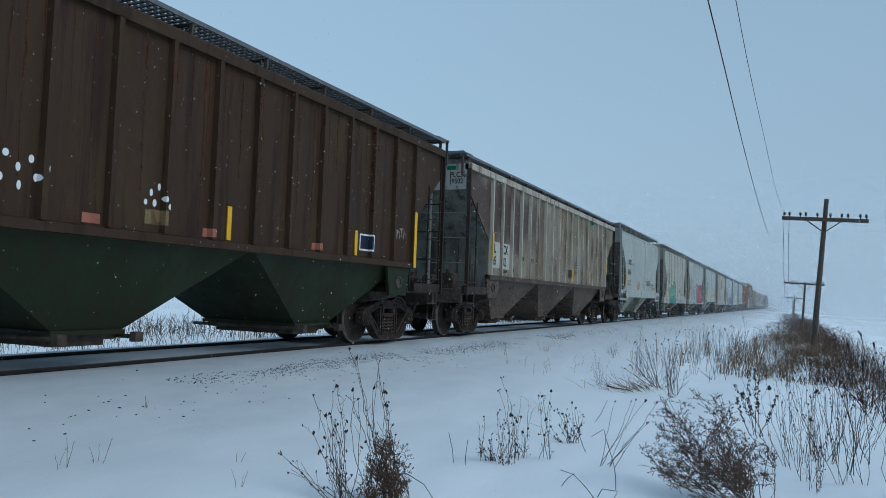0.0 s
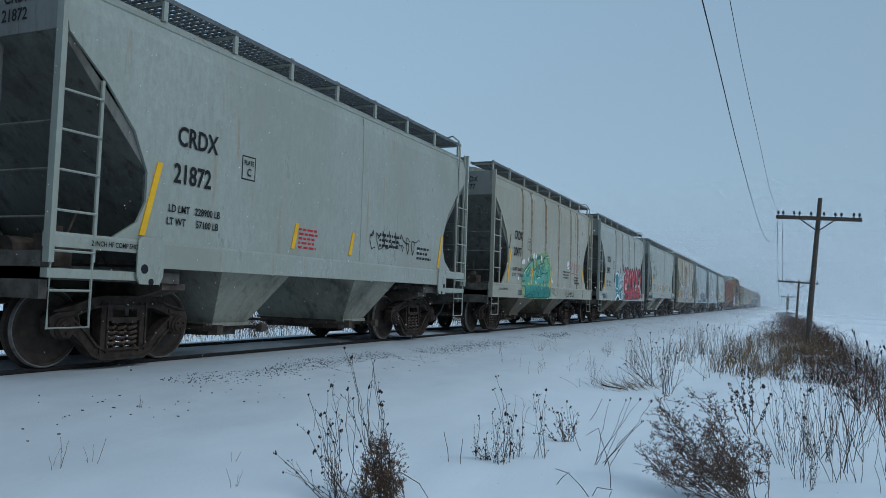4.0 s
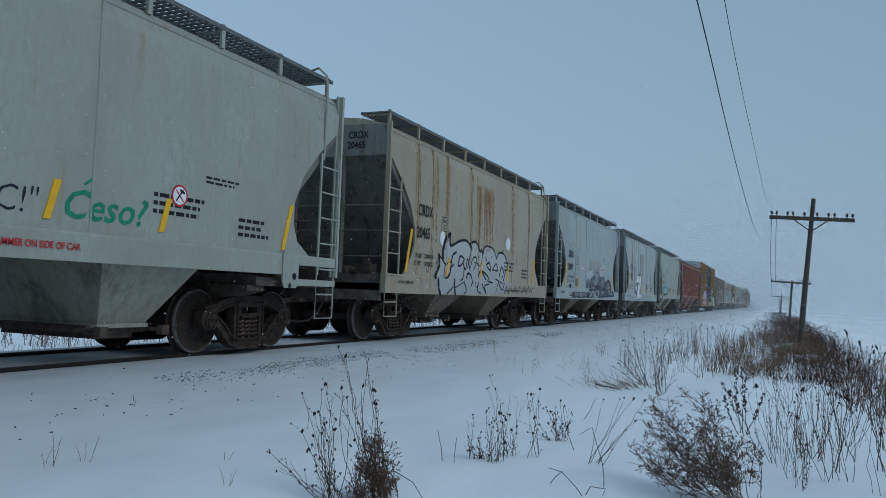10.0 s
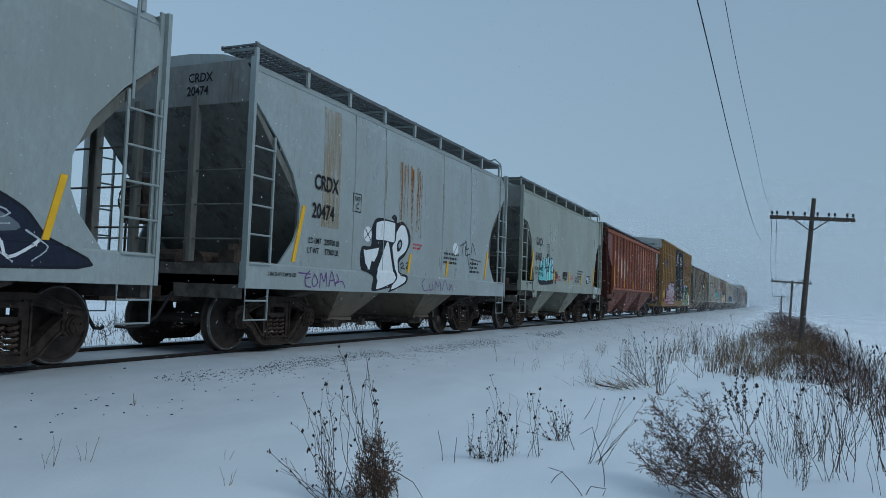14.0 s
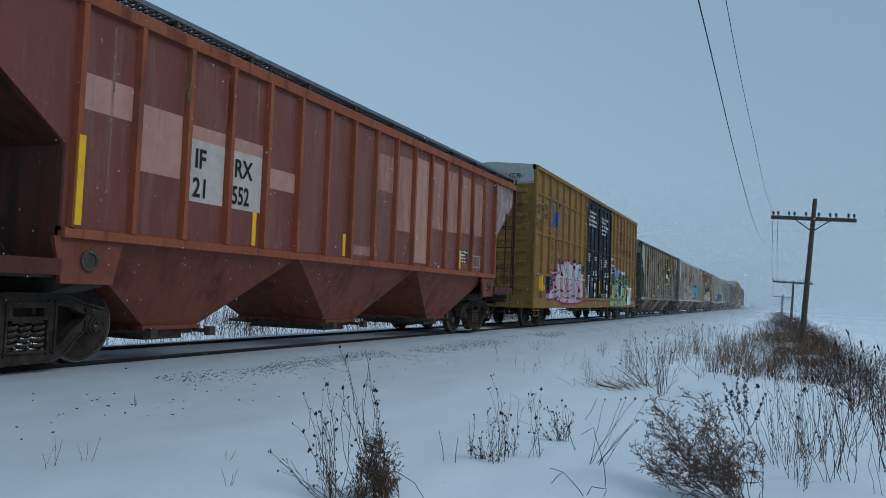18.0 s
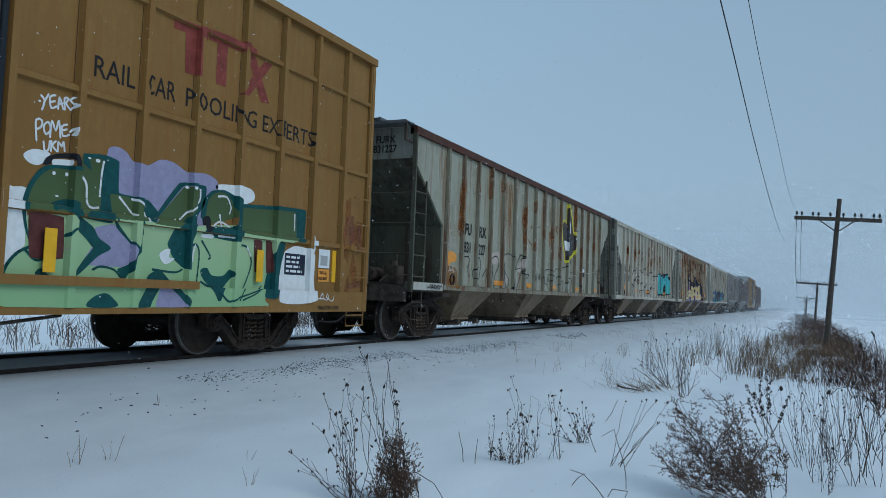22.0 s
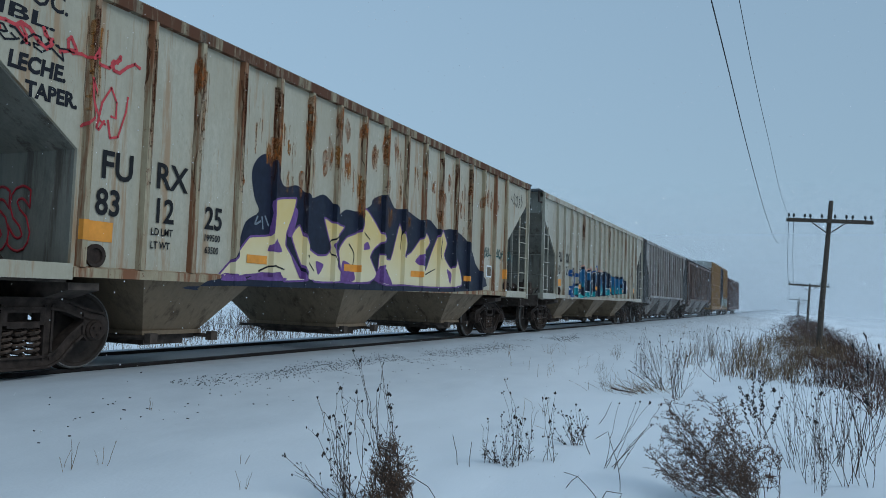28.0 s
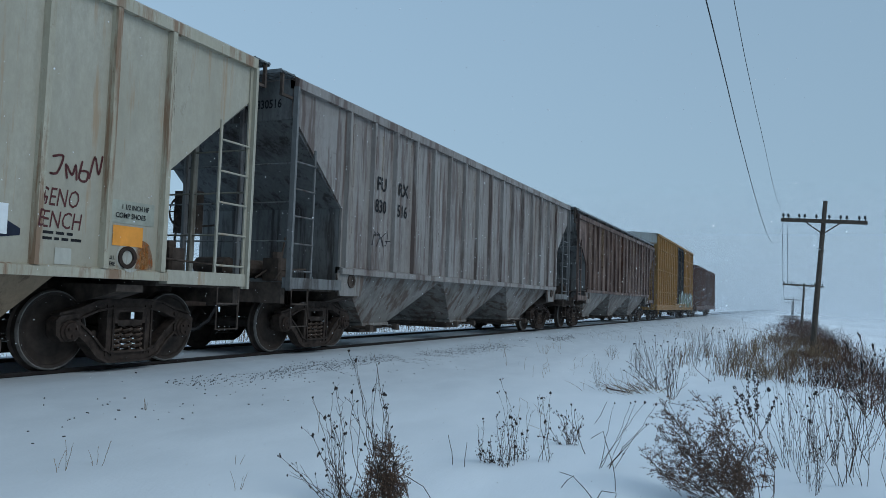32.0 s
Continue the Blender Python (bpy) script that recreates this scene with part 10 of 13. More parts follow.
mk.line([(6.26, 1.18), (6.23, 1.04), (6.42, 1.07), (6.37, 1.2)], 0.022, PURPLE, 4)
mk.line([(6.53, 1.03), (6.56, 1.23), (6.68, 1.11), (6.79, 1.24), (6.85, 1.04)], 0.022, PURPLE, 4)
mk.line([(6.93, 1.04), (7.07, 1.27), (7.26, 1.05)], 0.022, PURPLE, 4)
mk.line([(7.33, 1.19), (7.34, 1.05), (7.46, 1.18), (7.52, 1.03)], 0.022, PURPLE, 4)
mk.line([(7.93, 2.1), (8.35, 2.23)], 0.024, SPRAY_BLACK, 4)
mk.line([(8.16, 2.17), (8.08, 1.9)], 0.024, SPRAY_BLACK, 4)
mk.line([(8.3, 2.13), (8.32, 1.91), (8.57, 1.95)], 0.024, SPRAY_BLACK, 4)
mk.line([(8.31, 2.05), (8.51, 2.08)], 0.024, SPRAY_BLACK, 4)
mk.line([(8.67, 1.92), (8.75, 2.22), (8.98, 1.96)], 0.024, SPRAY_BLACK, 4)
mk.line([(8.29, 2.27), (8.66, 1.51), (8.83, 1.86)], 0.024, SPRAY_BLACK, 4)
mk.line([(8.63, 1.84), (9.37, 1.8)], 0.024, SPRAY_BLACK, 4)
mk.bars(5.4, 5.9, 1.85, 2.0, 2, SIGN_RED)
mk.rect(1.9, 2.45, 2.0, 4.0, PALE_RUN, 1)
mk.streaks(4.1, 0.04, 3.6, 1.4, 6, RUST_RUN, 811)
mk.streaks(4.9, 0.25, 3.6, 1.6, 10, RUST_RUN, 812, 1.6)
mk.streaks(5.6, 0.5, 3.55, 1.6, 12, RUST_RUN, 813, 1.8)
mk.streaks(5.3, 0.7, 3.6, 1.6, 10, PALE_RUN, 814)
mk.streaks(6.9, 0.05, 3.5, 1.2, 5, PALE_RUN, 815)
strip(mk, 5.25, 1.36, 1.75)
strip(mk, 7.2, 1.36, 1.7)
mk.close()

car, mk = smooth(-23.3, "61862", mark="GACX", sill=(1.16, 1.44), scoop=[(4.26, 0.0), (4.12, 0.02), (3.9, 0.03), (3.3, 0.04), (3.2, 0.62), (2.79, 0.98), (2.3, 1.15), (1.89, 1.27), (1.43, 1.4)], text_y=1.5, label="plain pale green-grey covered hopper with a turquoise piece", body=GREY_GREEN, end=END_GREY, bay=BAY_LIGHT, seams=())
mk.shape([(1.84, 1.39), (1.82, 1.52), (1.9, 1.98), (2.08, 2.22), (2.24, 2.12), (2.38, 2.3), (2.43, 2.15), (2.74, 2.28), (2.77, 2.37), (3.03, 2.4), (3.1, 2.27), (3.26, 2.3), (3.45, 2.25), (3.57, 1.74), (3.63, 1.62), (3.55, 1.42), (2.18, 1.35)], SPRAY_BLACK, 1, bend=0.1)
mk.shape([(1.88, 1.53), (1.93, 1.96), (2.07, 2.16), (2.14, 1.52)], SPRAY_CYAN, 2, bend=0.1)
mk.shape([(2.18, 1.5), (2.21, 2.0), (2.33, 2.19), (2.41, 2.06), (2.48, 1.53)], SPRAY_CYAN, 2, bend=0.1)
mk.shape([(2.53, 1.52), (2.44, 2.17), (2.7, 2.23), (2.72, 1.53)], SPRAY_CYAN, 2, bend=0.1)
mk.shape([(2.76, 1.53), (2.79, 2.17), (2.82, 2.26), (2.98, 2.3), (2.96, 1.97), (2.91, 1.54)], SPRAY_CYAN, 2, bend=0.1)
mk.shape([(2.95, 1.54), (3.04, 1.97), (3.22, 2.25), (3.44, 2.21), (3.55, 1.58)], SPRAY_CYAN, 2, bend=0.1)
mk.shape([(2.23, 1.9), (2.28, 2.03), (2.34, 1.91)], SPRAY_BLACK, 3, bend=0.0)
mk.line([(2.39, 2.26), (2.46, 1.9), (2.49, 1.53)], 0.06, SPRAY_WHITE, 4, 0.04)
mk.line([(2.7, 2.21), (2.68, 1.87), (2.72, 1.52)], 0.06, SPRAY_WHITE, 4, 0.04)
mk.line([(2.98, 2.32), (2.94, 1.99)], 0.06, SPRAY_WHITE, 4, 0.04)
mk.line([(2.93, 1.82), (2.93, 1.54)], 0.06, SPRAY_WHITE, 4, 0.04)
mk.line([(3.23, 2.24), (3.13, 1.87), (3.11, 1.55)], 0.06, SPRAY_WHITE, 4, 0.04)
mk.line([(3.45, 2.2), (3.49, 1.92), (3.55, 1.56)], 0.06, SPRAY_WHITE, 4, 0.04)
mk.line([(2.09, 2.15), (2.15, 1.53)], 0.06, SPRAY_WHITE, 4, 0.04)
mk.line([(2.13, 2.02), (2.18, 2.2)], 0.06, SPRAY_WHITE, 4, 0.04)
mk.line([(2.53, 1.88), (2.63, 1.93), (2.74, 1.91)], 0.05, SPRAY_BLACK, 5, 0.03)
mk.line([(2.79, 1.91), (2.97, 1.98)], 0.05, SPRAY_BLACK, 5, 0.03)
mk.line([(2.8, 1.83), (3.0, 1.82)], 0.05, SPRAY_BLACK, 5, 0.03)
mk.line([(3.24, 1.94), (3.34, 1.99), (3.47, 2.04)], 0.05, SPRAY_BLACK, 5, 0.03)
mk.line([(3.25, 1.83), (3.49, 1.78)], 0.05, SPRAY_BLACK, 5, 0.03)
mk.line([(2.26, 1.65), (2.36, 1.68)], 0.05, SPRAY_BLACK, 5, 0.03)
mk.line([(2.58, 2.21), (2.63, 1.93)], 0.05, SPRAY_BLACK, 5, 0.03)
mk.line([(3.63, 1.97), (3.58, 1.77)], 0.05, SPRAY_BLACK, 5, 0.03)
mk.line([(3.55, 1.85), (3.7, 1.82)], 0.05, SPRAY_BLACK, 5, 0.03)
mk.line([(3.74, 1.84), (3.78, 1.62)], 0.045, SPRAY_BLACK, 5)
mk.line([(3.82, 1.73), (3.9, 1.83), (3.95, 1.61), (3.86, 1.69)], 0.045, SPRAY_BLACK, 5)
mk.line([(3.95, 1.85), (3.99, 1.62), (4.06, 1.84)], 0.045, SPRAY_BLACK, 5)
mk.line([(4.08, 1.83), (4.11, 1.65), (4.15, 1.77)], 0.045, SPRAY_BLACK, 5)
mk.line([(3.79, 1.5), (3.87, 1.56), (3.96, 1.51), (3.88, 1.45), (3.79, 1.5)], 0.045, SPRAY_BLACK, 5)
mk.text("DO NOT HAMMER", 0.07, 3.91, 1.66, SIGN_RED, 0.75)
mk.text("ON SIDE OF CAR", 0.08, 3.92, 1.55, SIGN_RED, 0.75)
mk.text("INTERIOR COATED", 0.07, 4.79, 1.64, BLACK_PAINT, 0.7)
mk.text("12-21  HRI", 0.07, 4.92, 1.56, BLACK_PAINT, 0.7)
mk.line([(4.9, 1.82), (5.43, 1.85)], 0.07, BLACK_PAINT, 2)
mk.line([(4.85, 1.75), (5.46, 1.77)], 0.07, BLACK_PAINT, 2)
mk.bars(4.85, 5.6, 1.6, 1.9, 4)
mk.bars(5.97, 6.5, 1.62, 1.8, 4, SIGN_RED)
mk.text("CAUTION: OPEN ROOF HATCH", 0.085, 6.6, 1.68, squeeze=0.62)
mk.text("BEFORE UNLOADING", 0.085, 6.6, 1.56, squeeze=0.62)
for y in (3.72, 5.73, 7.66):
    strip(mk, y, 1.48, 1.9)
mk.rect(8.5, 8.9, 1.55, 1.85, SPRAY_BLACK, 2)
mk.rect(8.53, 8.69, 1.72, 1.82, SPRAY_WHITE, 3)
mk.rect(8.72, 8.87, 1.6, 1.8, SPRAY_WHITE, 3)
mk.close()

# 11: faded red hopper
car, mk, rb = ribbed(-10.7, 16.5, 17, label="faded red covered hopper with pink primer patches", body=RED, post=RED_POST, chord=RED_POST, corner=RED_END, bay=RED_BAY, end=RED_END, sill=1.5)
mk.rect(rb[2] + 0.08, rb[3] - 0.07, 2.05, 2.86, CHALK, 2)
mk.rect(rb[3] + 0.08, rb[4] - 0.07, 2.05, 2.86, CHALK, 2)
mk.rect(rb[2] + 0.08, rb[3] - 0.07, 2.86, 3.04, PINK_PATCH, 2)
mk.rect(rb[3] + 0.08, rb[4] - 0.07, 2.86, 3.04, PINK_PATCH, 2)
mk.text("IF", 0.26, rb[2] + 0.18, 2.5)
mk.text("RX", 0.26, rb[3] + 0.14, 2.5)
mk.text("21", 0.26, rb[2] + 0.16, 2.12)
mk.text("552", 0.26, rb[3] + 0.11, 2.12, squeeze=0.72)
for i, z0, z1 in ((0, 2.85, 3.25), (1, 2.3, 3.1), (4, 2.45, 2.75), (7, 1.62, 1.78), (8, 2.9, 3.6), (9, 2.2, 3.7), (10, 1.6, 3.8), (11, 2.4, 3.85), (12, 2.4, 3.8), (13, 2.45, 3.8), (14, 2.45, 3.75)):
    mk.rect(rb[i] + 0.06, rb[i + 1] - 0.06, z0, z1, PINK_PATCH, 1)
for y, z0, z1 in ((1.63, 1.57, 2.54), (4.73, 1.57, 2.05), (7.25, 1.57, 1.95), (9.2, 1.57, 2.0), (12.4, 1.57, 2.0), (15.0, 1.6, 2.5)):
    strip(mk, y, z0, z1)
mk.rect(rb[13] + 0.12, rb[14] - 0.12, 1.7, 2.05, NAVY, 2)
mk.bars(rb[13] + 0.14, rb[14] - 0.14, 1.72, 2.03, 4, SPRAY_WHITE, 3)
mk.rect(rb[14] + 0.12, rb[15] - 0.12, 1.65, 1.95, SPRAY_GREY, 2)
mk.rect(rb[14] + 0.15, rb[15] - 0.15, 1.68, 1.92, BAY_GREY, 3)
for k in range(28):
    mk.streaks(1.7 + k * 0.49, 0.3, 4.0, 2.3, 3, PINK_WASH if k % 4 == 0 else PALE_RUN, 900 + k)
for i in (5, 7, 8, 9, 11, 12, 13, 14):  # sun-bleached panels
    mk.rect(rb[i] + 0.05, rb[i + 1] - 0.05, 1.56, 3.95, PINK_WASH, 3)
mk.poly([(15.05, 2.5), (15.05, 4.0), (16.45, 4.0), (16.45, 3.6)], FROST, 1, "frost_patch")
mk.poly([(15.05, 2.6), (15.05, 3.2), (16.45, 3.9), (16.45, 3.6)], FROST, 2, "frost_patch")
part("sign_patch", Shape().box(0.55, 1.35, -8.256, -8.25, 3.56, 3.98), SPRAY_GREY, car)
end_letters("IFRX", 0.26, 0.65, -8.262, 3.78, BLACK_PAINT, car)
end_letters("21552", 0.24, 0.62, -8.262, 3.60, BLACK_PAINT, car)
mk.close()

# 12: ochre boxcar
car = put(boxcar(dict(length=18.7, label="ochre yellow high-cube boxcar with blue-black plug doors", body=YELLOW, end=YELLOW_END, door=DOOR_BLUE, fascia=FASCIA, doors=(-2.395, 2.44), track=2.7, door_label="blue-black plug door leaf")), 8.0, 18.7)
LB = 18.7 / 2
AT = LB + 0.3  # marks are counted from a point 0.3 m before the end
lr = [-LB + (LB - 2.395) * i / 8 for i in range(9)]
rr = [2.44 + (LB - 2.44) * i / 8 for i in range(9)]
mk = Marks(car, AT, [y + AT for y in lr + rr], 1.555, 1.48, ((1.66, 1.74, 1.53), (2.96, 3.04, 1.53), (4.22, 4.3, 1.53), (0.6, 0.95, 1.53)), rib=(0.042, 0.064))
for body, size, y, end, z in (("next", 0.24, 1.16, 1.82, 3.84), ("load", 0.24, 1.16, 1.80, 3.54), ("any", 0.21, 3.80, 4.22, 3.86), ("road", 0.21, 3.74, 4.28, 3.60), ("TB", 0.29, 2.10, 2.62, 2.58), ("OX", 0.29, 2.92, 3.48, 2.58), ("67", 0.26, 2.10, 2.60, 2.10), ("2951", 0.25, 2.90, 3.82, 2.10)):
    mk.run(body, size, y, end, z)
mk.ribbon([(2.2, 4.25), (3.2, 3.2)], 0.2, LOGO_BLUE, 3, "painted_emblem")
mk.ribbon([(2.18, 3.25), (2.7, 3.6), (3.3, 4.2)], 0.2, LOGO_BLUE, 2, "painted_emblem")
mk.ribbon([(2.15, 3.95), (3.25, 3.45)], 0.18, LOGO_RED, 1, "painted_emblem")
mk.ribbon([(2.2, 3.45), (3.3, 3.95)], 0.18, LOGO_RED, 1, "painted_emblem")
mk.blob(0.7, 3.55, 0.42, 0.5, PALE_RUN, 1)
mk.tag(0.35, 1.05, 3.55, 3.95, SPRAY_BLACK, 121, 0.03, 4)
mk.tag(0.35, 1.1, 3.1, 3.5, SPRAY_BLACK, 122, 0.03, 5)
mk.rect(1.05, 1.35, 1.18, 1.68, YELLOW_PAINT, 3)
mk.rect(1.38, 1.75, 1.22, 1.36, ORANGE_PAINT, 3)
mk.bars(1.4, 1.73, 1.24, 1.34, 2, BLACK_PAINT, 4)
mk.shape([(1.78, 1.63), (2.45, 1.71), (2.62, 1.55), (2.61, 1.31), (1.9, 1.19), (1.77, 1.36)], NAVY, 1, bend=0.2)
mk.shape([(2.08, 1.9), (2.78, 1.86), (2.96, 2.01), (3.06, 2.2), (3.35, 2.21), (3.52, 2.14), (3.65, 2.16), (3.92, 2.23), (4.36, 2.34), (4.74, 2.28), (5.2, 2.23), (5.56, 2.32), (5.82, 2.23), (6.51, 2.32), (6.77, 1.95), (7.16, 1.94), (7.19, 1.62), (7.32, 1.08), (7.01, 0.91), (6.35, 0.8), (4.04, 0.77), (3.33, 0.85), (2.85, 0.92), (1.89, 0.91), (1.9, 1.09), (2.14, 1.22), (2.67, 1.34), (2.52, 1.54), (2.58, 1.66), (2.79, 1.74), (2.43, 1.78)], PINK, 2, bend=0.3, edge=MAGENTA, width=0.06)
mk.shape([(3.01, 2.03), (3.34, 2.01), (3.42, 1.81), (3.07, 1.84)], PALE_CYAN, 3)
mk.shape([(3.81, 1.93), (4.14, 1.73), (4.11, 1.13), (3.86, 0.95), (3.79, 1.39)], PALE_CYAN, 3)
mk.shape([(4.8, 2.14), (5.04, 1.94), (5.02, 1.47), (4.83, 1.39)], PALE_CYAN, 3)
mk.shape([(5.64, 2.04), (6.24, 2.14), (6.33, 1.86), (5.76, 1.77)], PALE_CYAN, 3)
mk.shape([(2.22, 1.08), (2.55, 1.17), (2.6, 0.98), (2.16, 0.95)], PALE_CYAN, 3)
mk.shape([(6.38, 1.31), (6.9, 1.25), (6.85, 0.98), (6.34, 0.92)], PALE_CYAN, 3)
mk.line([(2.08, 1.87), (2.43, 1.76), (2.79, 1.73), (2.97, 1.83)], 0.1, MAGENTA, 5, 0.055)
mk.line([(1.9, 1.14), (2.27, 1.23), (2.68, 1.34), (2.53, 1.53), (2.8, 1.57)], 0.12, MAGENTA, 5, 0.066)
mk.line([(3.1, 2.21), (3.0, 1.94), (2.95, 1.82)], 0.12, MAGENTA, 5, 0.066)
mk.line([(3.1, 2.19), (3.33, 2.16), (3.56, 1.96), (3.42, 1.81), (3.2, 1.92)], 0.07, MAGENTA, 5, 0.039)
mk.line([(3.56, 1.96), (3.59, 2.13), (3.93, 2.22), (4.13, 2.08), (4.36, 2.33), (4.47, 2.23)], 0.07, MAGENTA, 5, 0.039)
mk.line([(2.83, 1.71), (2.82, 1.37), (3.14, 1.21), (3.43, 1.26)], 0.06, MAGENTA, 5, 0.033)
mk.line([(3.13, 1.33), (3.2, 1.61), (3.32, 1.35)], 0.05, MAGENTA, 5, 0.028)
mk.line([(3.59, 2.1), (3.7, 1.79), (3.65, 1.31), (3.94, 1.05), (3.79, 0.85)], 0.08, MAGENTA, 5, 0.044)
mk.line([(3.85, 1.97), (4.23, 1.99), (4.41, 1.8), (4.17, 1.56), (4.41, 1.36), (4.2, 1.12)], 0.06, MAGENTA, 5, 0.033)
mk.line([(4.49, 2.16), (4.41, 1.72), (4.56, 1.5), (4.5, 1.22)], 0.07, MAGENTA, 5, 0.039)
mk.line([(4.74, 2.24), (4.68, 1.9), (4.91, 1.77), (4.81, 1.31), (5.01, 1.09)], 0.06, MAGENTA, 5, 0.033)
mk.line([(4.97, 1.38), (5.38, 1.5), (5.34, 1.32), (5.04, 1.25)], 0.05, MAGENTA, 5, 0.028)
mk.line([(5.2, 2.22), (5.47, 2.14), (5.35, 1.81), (5.65, 1.52), (5.52, 1.17), (5.82, 1.02)], 0.07, MAGENTA, 5, 0.039)
mk.line([(5.82, 2.22), (5.72, 1.85), (6.0, 1.71), (6.28, 1.99), (6.52, 2.29)], 0.06, MAGENTA, 5, 0.033)
mk.line([(6.01, 1.54), (6.34, 1.31), (6.19, 1.03)], 0.06, MAGENTA, 5, 0.033)
mk.line([(6.52, 2.26), (6.85, 1.96), (7.17, 1.93), (6.95, 1.61), (7.27, 1.11)], 0.07, MAGENTA, 5, 0.039)
mk.line([(2.85, 0.92), (3.15, 1.03), (3.49, 0.94), (3.41, 0.83), (4.04, 0.77), (4.53, 0.87)], 0.1, MAGENTA, 5, 0.055)
mk.line([(4.01, 1.11), (4.32, 0.96), (4.75, 1.01)], 0.06, MAGENTA, 5, 0.033)
mk.line([(5.07, 0.94), (5.41, 1.07), (5.93, 0.88)], 0.06, MAGENTA, 5, 0.033)
mk.line([(4.4, 1.14), (4.66, 1.23), (4.83, 1.09)], 0.05, MAGENTA, 5, 0.028)
mk.line([(2.62, 1.13), (2.91, 1.17), (3.0, 1.02)], 0.06, MAGENTA, 5, 0.033)
mk.line([(2.16, 1.85), (2.5, 1.83)], 0.03, SPRAY_WHITE, 6, 0.015)
mk.line([(3.13, 2.12), (3.28, 2.09)], 0.03, SPRAY_WHITE, 6, 0.015)
mk.line([(3.93, 2.15), (4.05, 2.08)], 0.03, SPRAY_WHITE, 6, 0.015)
mk.line([(4.37, 2.23), (4.43, 2.09)], 0.03, SPRAY_WHITE, 6, 0.015)
mk.line([(5.32, 2.19), (5.45, 2.05)], 0.03, SPRAY_WHITE, 6, 0.015)
mk.line([(6.07, 2.18), (6.31, 2.18)], 0.03, SPRAY_WHITE, 6, 0.015)
mk.line([(2.03, 1.04), (2.35, 1.12)], 0.03, SPRAY_WHITE, 6, 0.015)
mk.line([(3.65, 1.65), (3.71, 1.45)], 0.03, SPRAY_WHITE, 6, 0.015)
mk.line([(4.68, 1.6), (4.72, 1.38)], 0.03, SPRAY_WHITE, 6, 0.015)
mk.line([(6.42, 1.66), (6.59, 1.41)], 0.03, SPRAY_WHITE, 6, 0.015)
mk.line([(4.02, 0.99), (4.32, 0.89)], 0.03, SPRAY_WHITE, 6, 0.015)
mk.line([(2.03, 1.52), (2.07, 1.55), (2.06, 1.44), (2.02, 1.45)], 0.02, SPRAY_WHITE, 6)
mk.line([(2.09, 1.55), (2.1, 1.43), (2.13, 1.53), (2.14, 1.44)], 0.02, SPRAY_WHITE, 6)
mk.shape([(6.68, 2.13), (6.9, 2.27), (7.18, 2.19), (7.08, 2.0), (6.82, 1.95)], NAVY, 4)
mk.shape([(5.38, 2.33), (5.55, 2.44), (5.71, 2.38), (5.56, 2.27)], NAVY, 3)
mk.shape([(7.4, 1.45), (7.88, 1.57), (8.02, 1.2), (7.75, 1.0), (7.48, 1.08)], SPRAY_GREY, 3)
# the green sprayed letters
mk.shape([(12.13, 1.83), (12.27, 1.87), (12.43, 1.87), (12.43, 1.69), (12.48, 1.37), (12.55, 1.26), (12.35, 1.17), (12.2, 0.98)], SPRAY_WHITE, 1)
mk.shape([(13.36, 2.39), (13.46, 2.49), (13.62, 2.46), (13.73, 2.37), (13.93, 2.35), (14.14, 2.46), (14.36, 2.46), (14.6, 2.38), (14.94, 2.41), (15.16, 2.27), (14.89, 1.73), (14.07, 1.66), (13.41, 1.93)], LILAC, 1)
mk.shape([(15.11, 2.26), (15.31, 2.33), (15.82, 2.34), (15.89, 2.18), (15.5, 2.09)], SPRAY_WHITE, 1)
mk.shape([(12.36, 2.2), (12.45, 2.27), (12.57, 2.28), (12.66, 2.25), (12.55, 2.13), (12.43, 2.13)], SPRAY_WHITE, 1)
mk.shape([(12.21, 0.98), (12.27, 1.11), (12.44, 1.31), (12.45, 1.61), (12.94, 1.66), (13.18, 1.66), (13.9, 1.7), (14.65, 1.71), (15.52, 1.8), (16.9, 1.7), (16.63, 1.62), (16.33, 1.32), (16.19, 0.8), (16.13, 0.71), (12.23, 0.7)], PALE_MINT, 2, bend=0.25)
mk.shape([(12.42, 1.68), (12.44, 1.87), (12.55, 2.05), (12.7, 2.14), (12.98, 2.15), (12.99, 2.3), (13.33, 2.33), (13.33, 1.98), (13.8, 1.96), (14.0, 1.71), (13.51, 1.68), (13.43, 1.69), (12.58, 1.68)], OLIVE, 3, bend=0.3)
mk.shape([(14.15, 1.76), (14.56, 2.2), (14.88, 2.19), (14.84, 2.03), (14.49, 1.68), (14.07, 1.68)], OLIVE, 3, bend=0.1)
mk.shape([(14.9, 1.98), (14.99, 2.13), (15.16, 2.22), (15.35, 2.2), (15.47, 2.07), (15.51, 1.91), (14.94, 1.77)], OLIVE, 3)
mk.shape([(15.64, 2.08), (16.39, 2.14), (16.9, 2.16), (16.94, 1.7), (15.67, 1.71)], OLIVE, 3, bend=0.1)
mk.shape([(13.26, 1.56), (13.51, 1.62), (13.84, 1.38), (13.74, 1.15), (13.11, 1.15), (13.25, 1.37)], LILAC, 3, bend=0.1)
mk.shape([(14.25, 1.05), (14.48, 0.92), (14.68, 0.7), (14.14, 0.7)], LILAC, 3, bend=0.1)
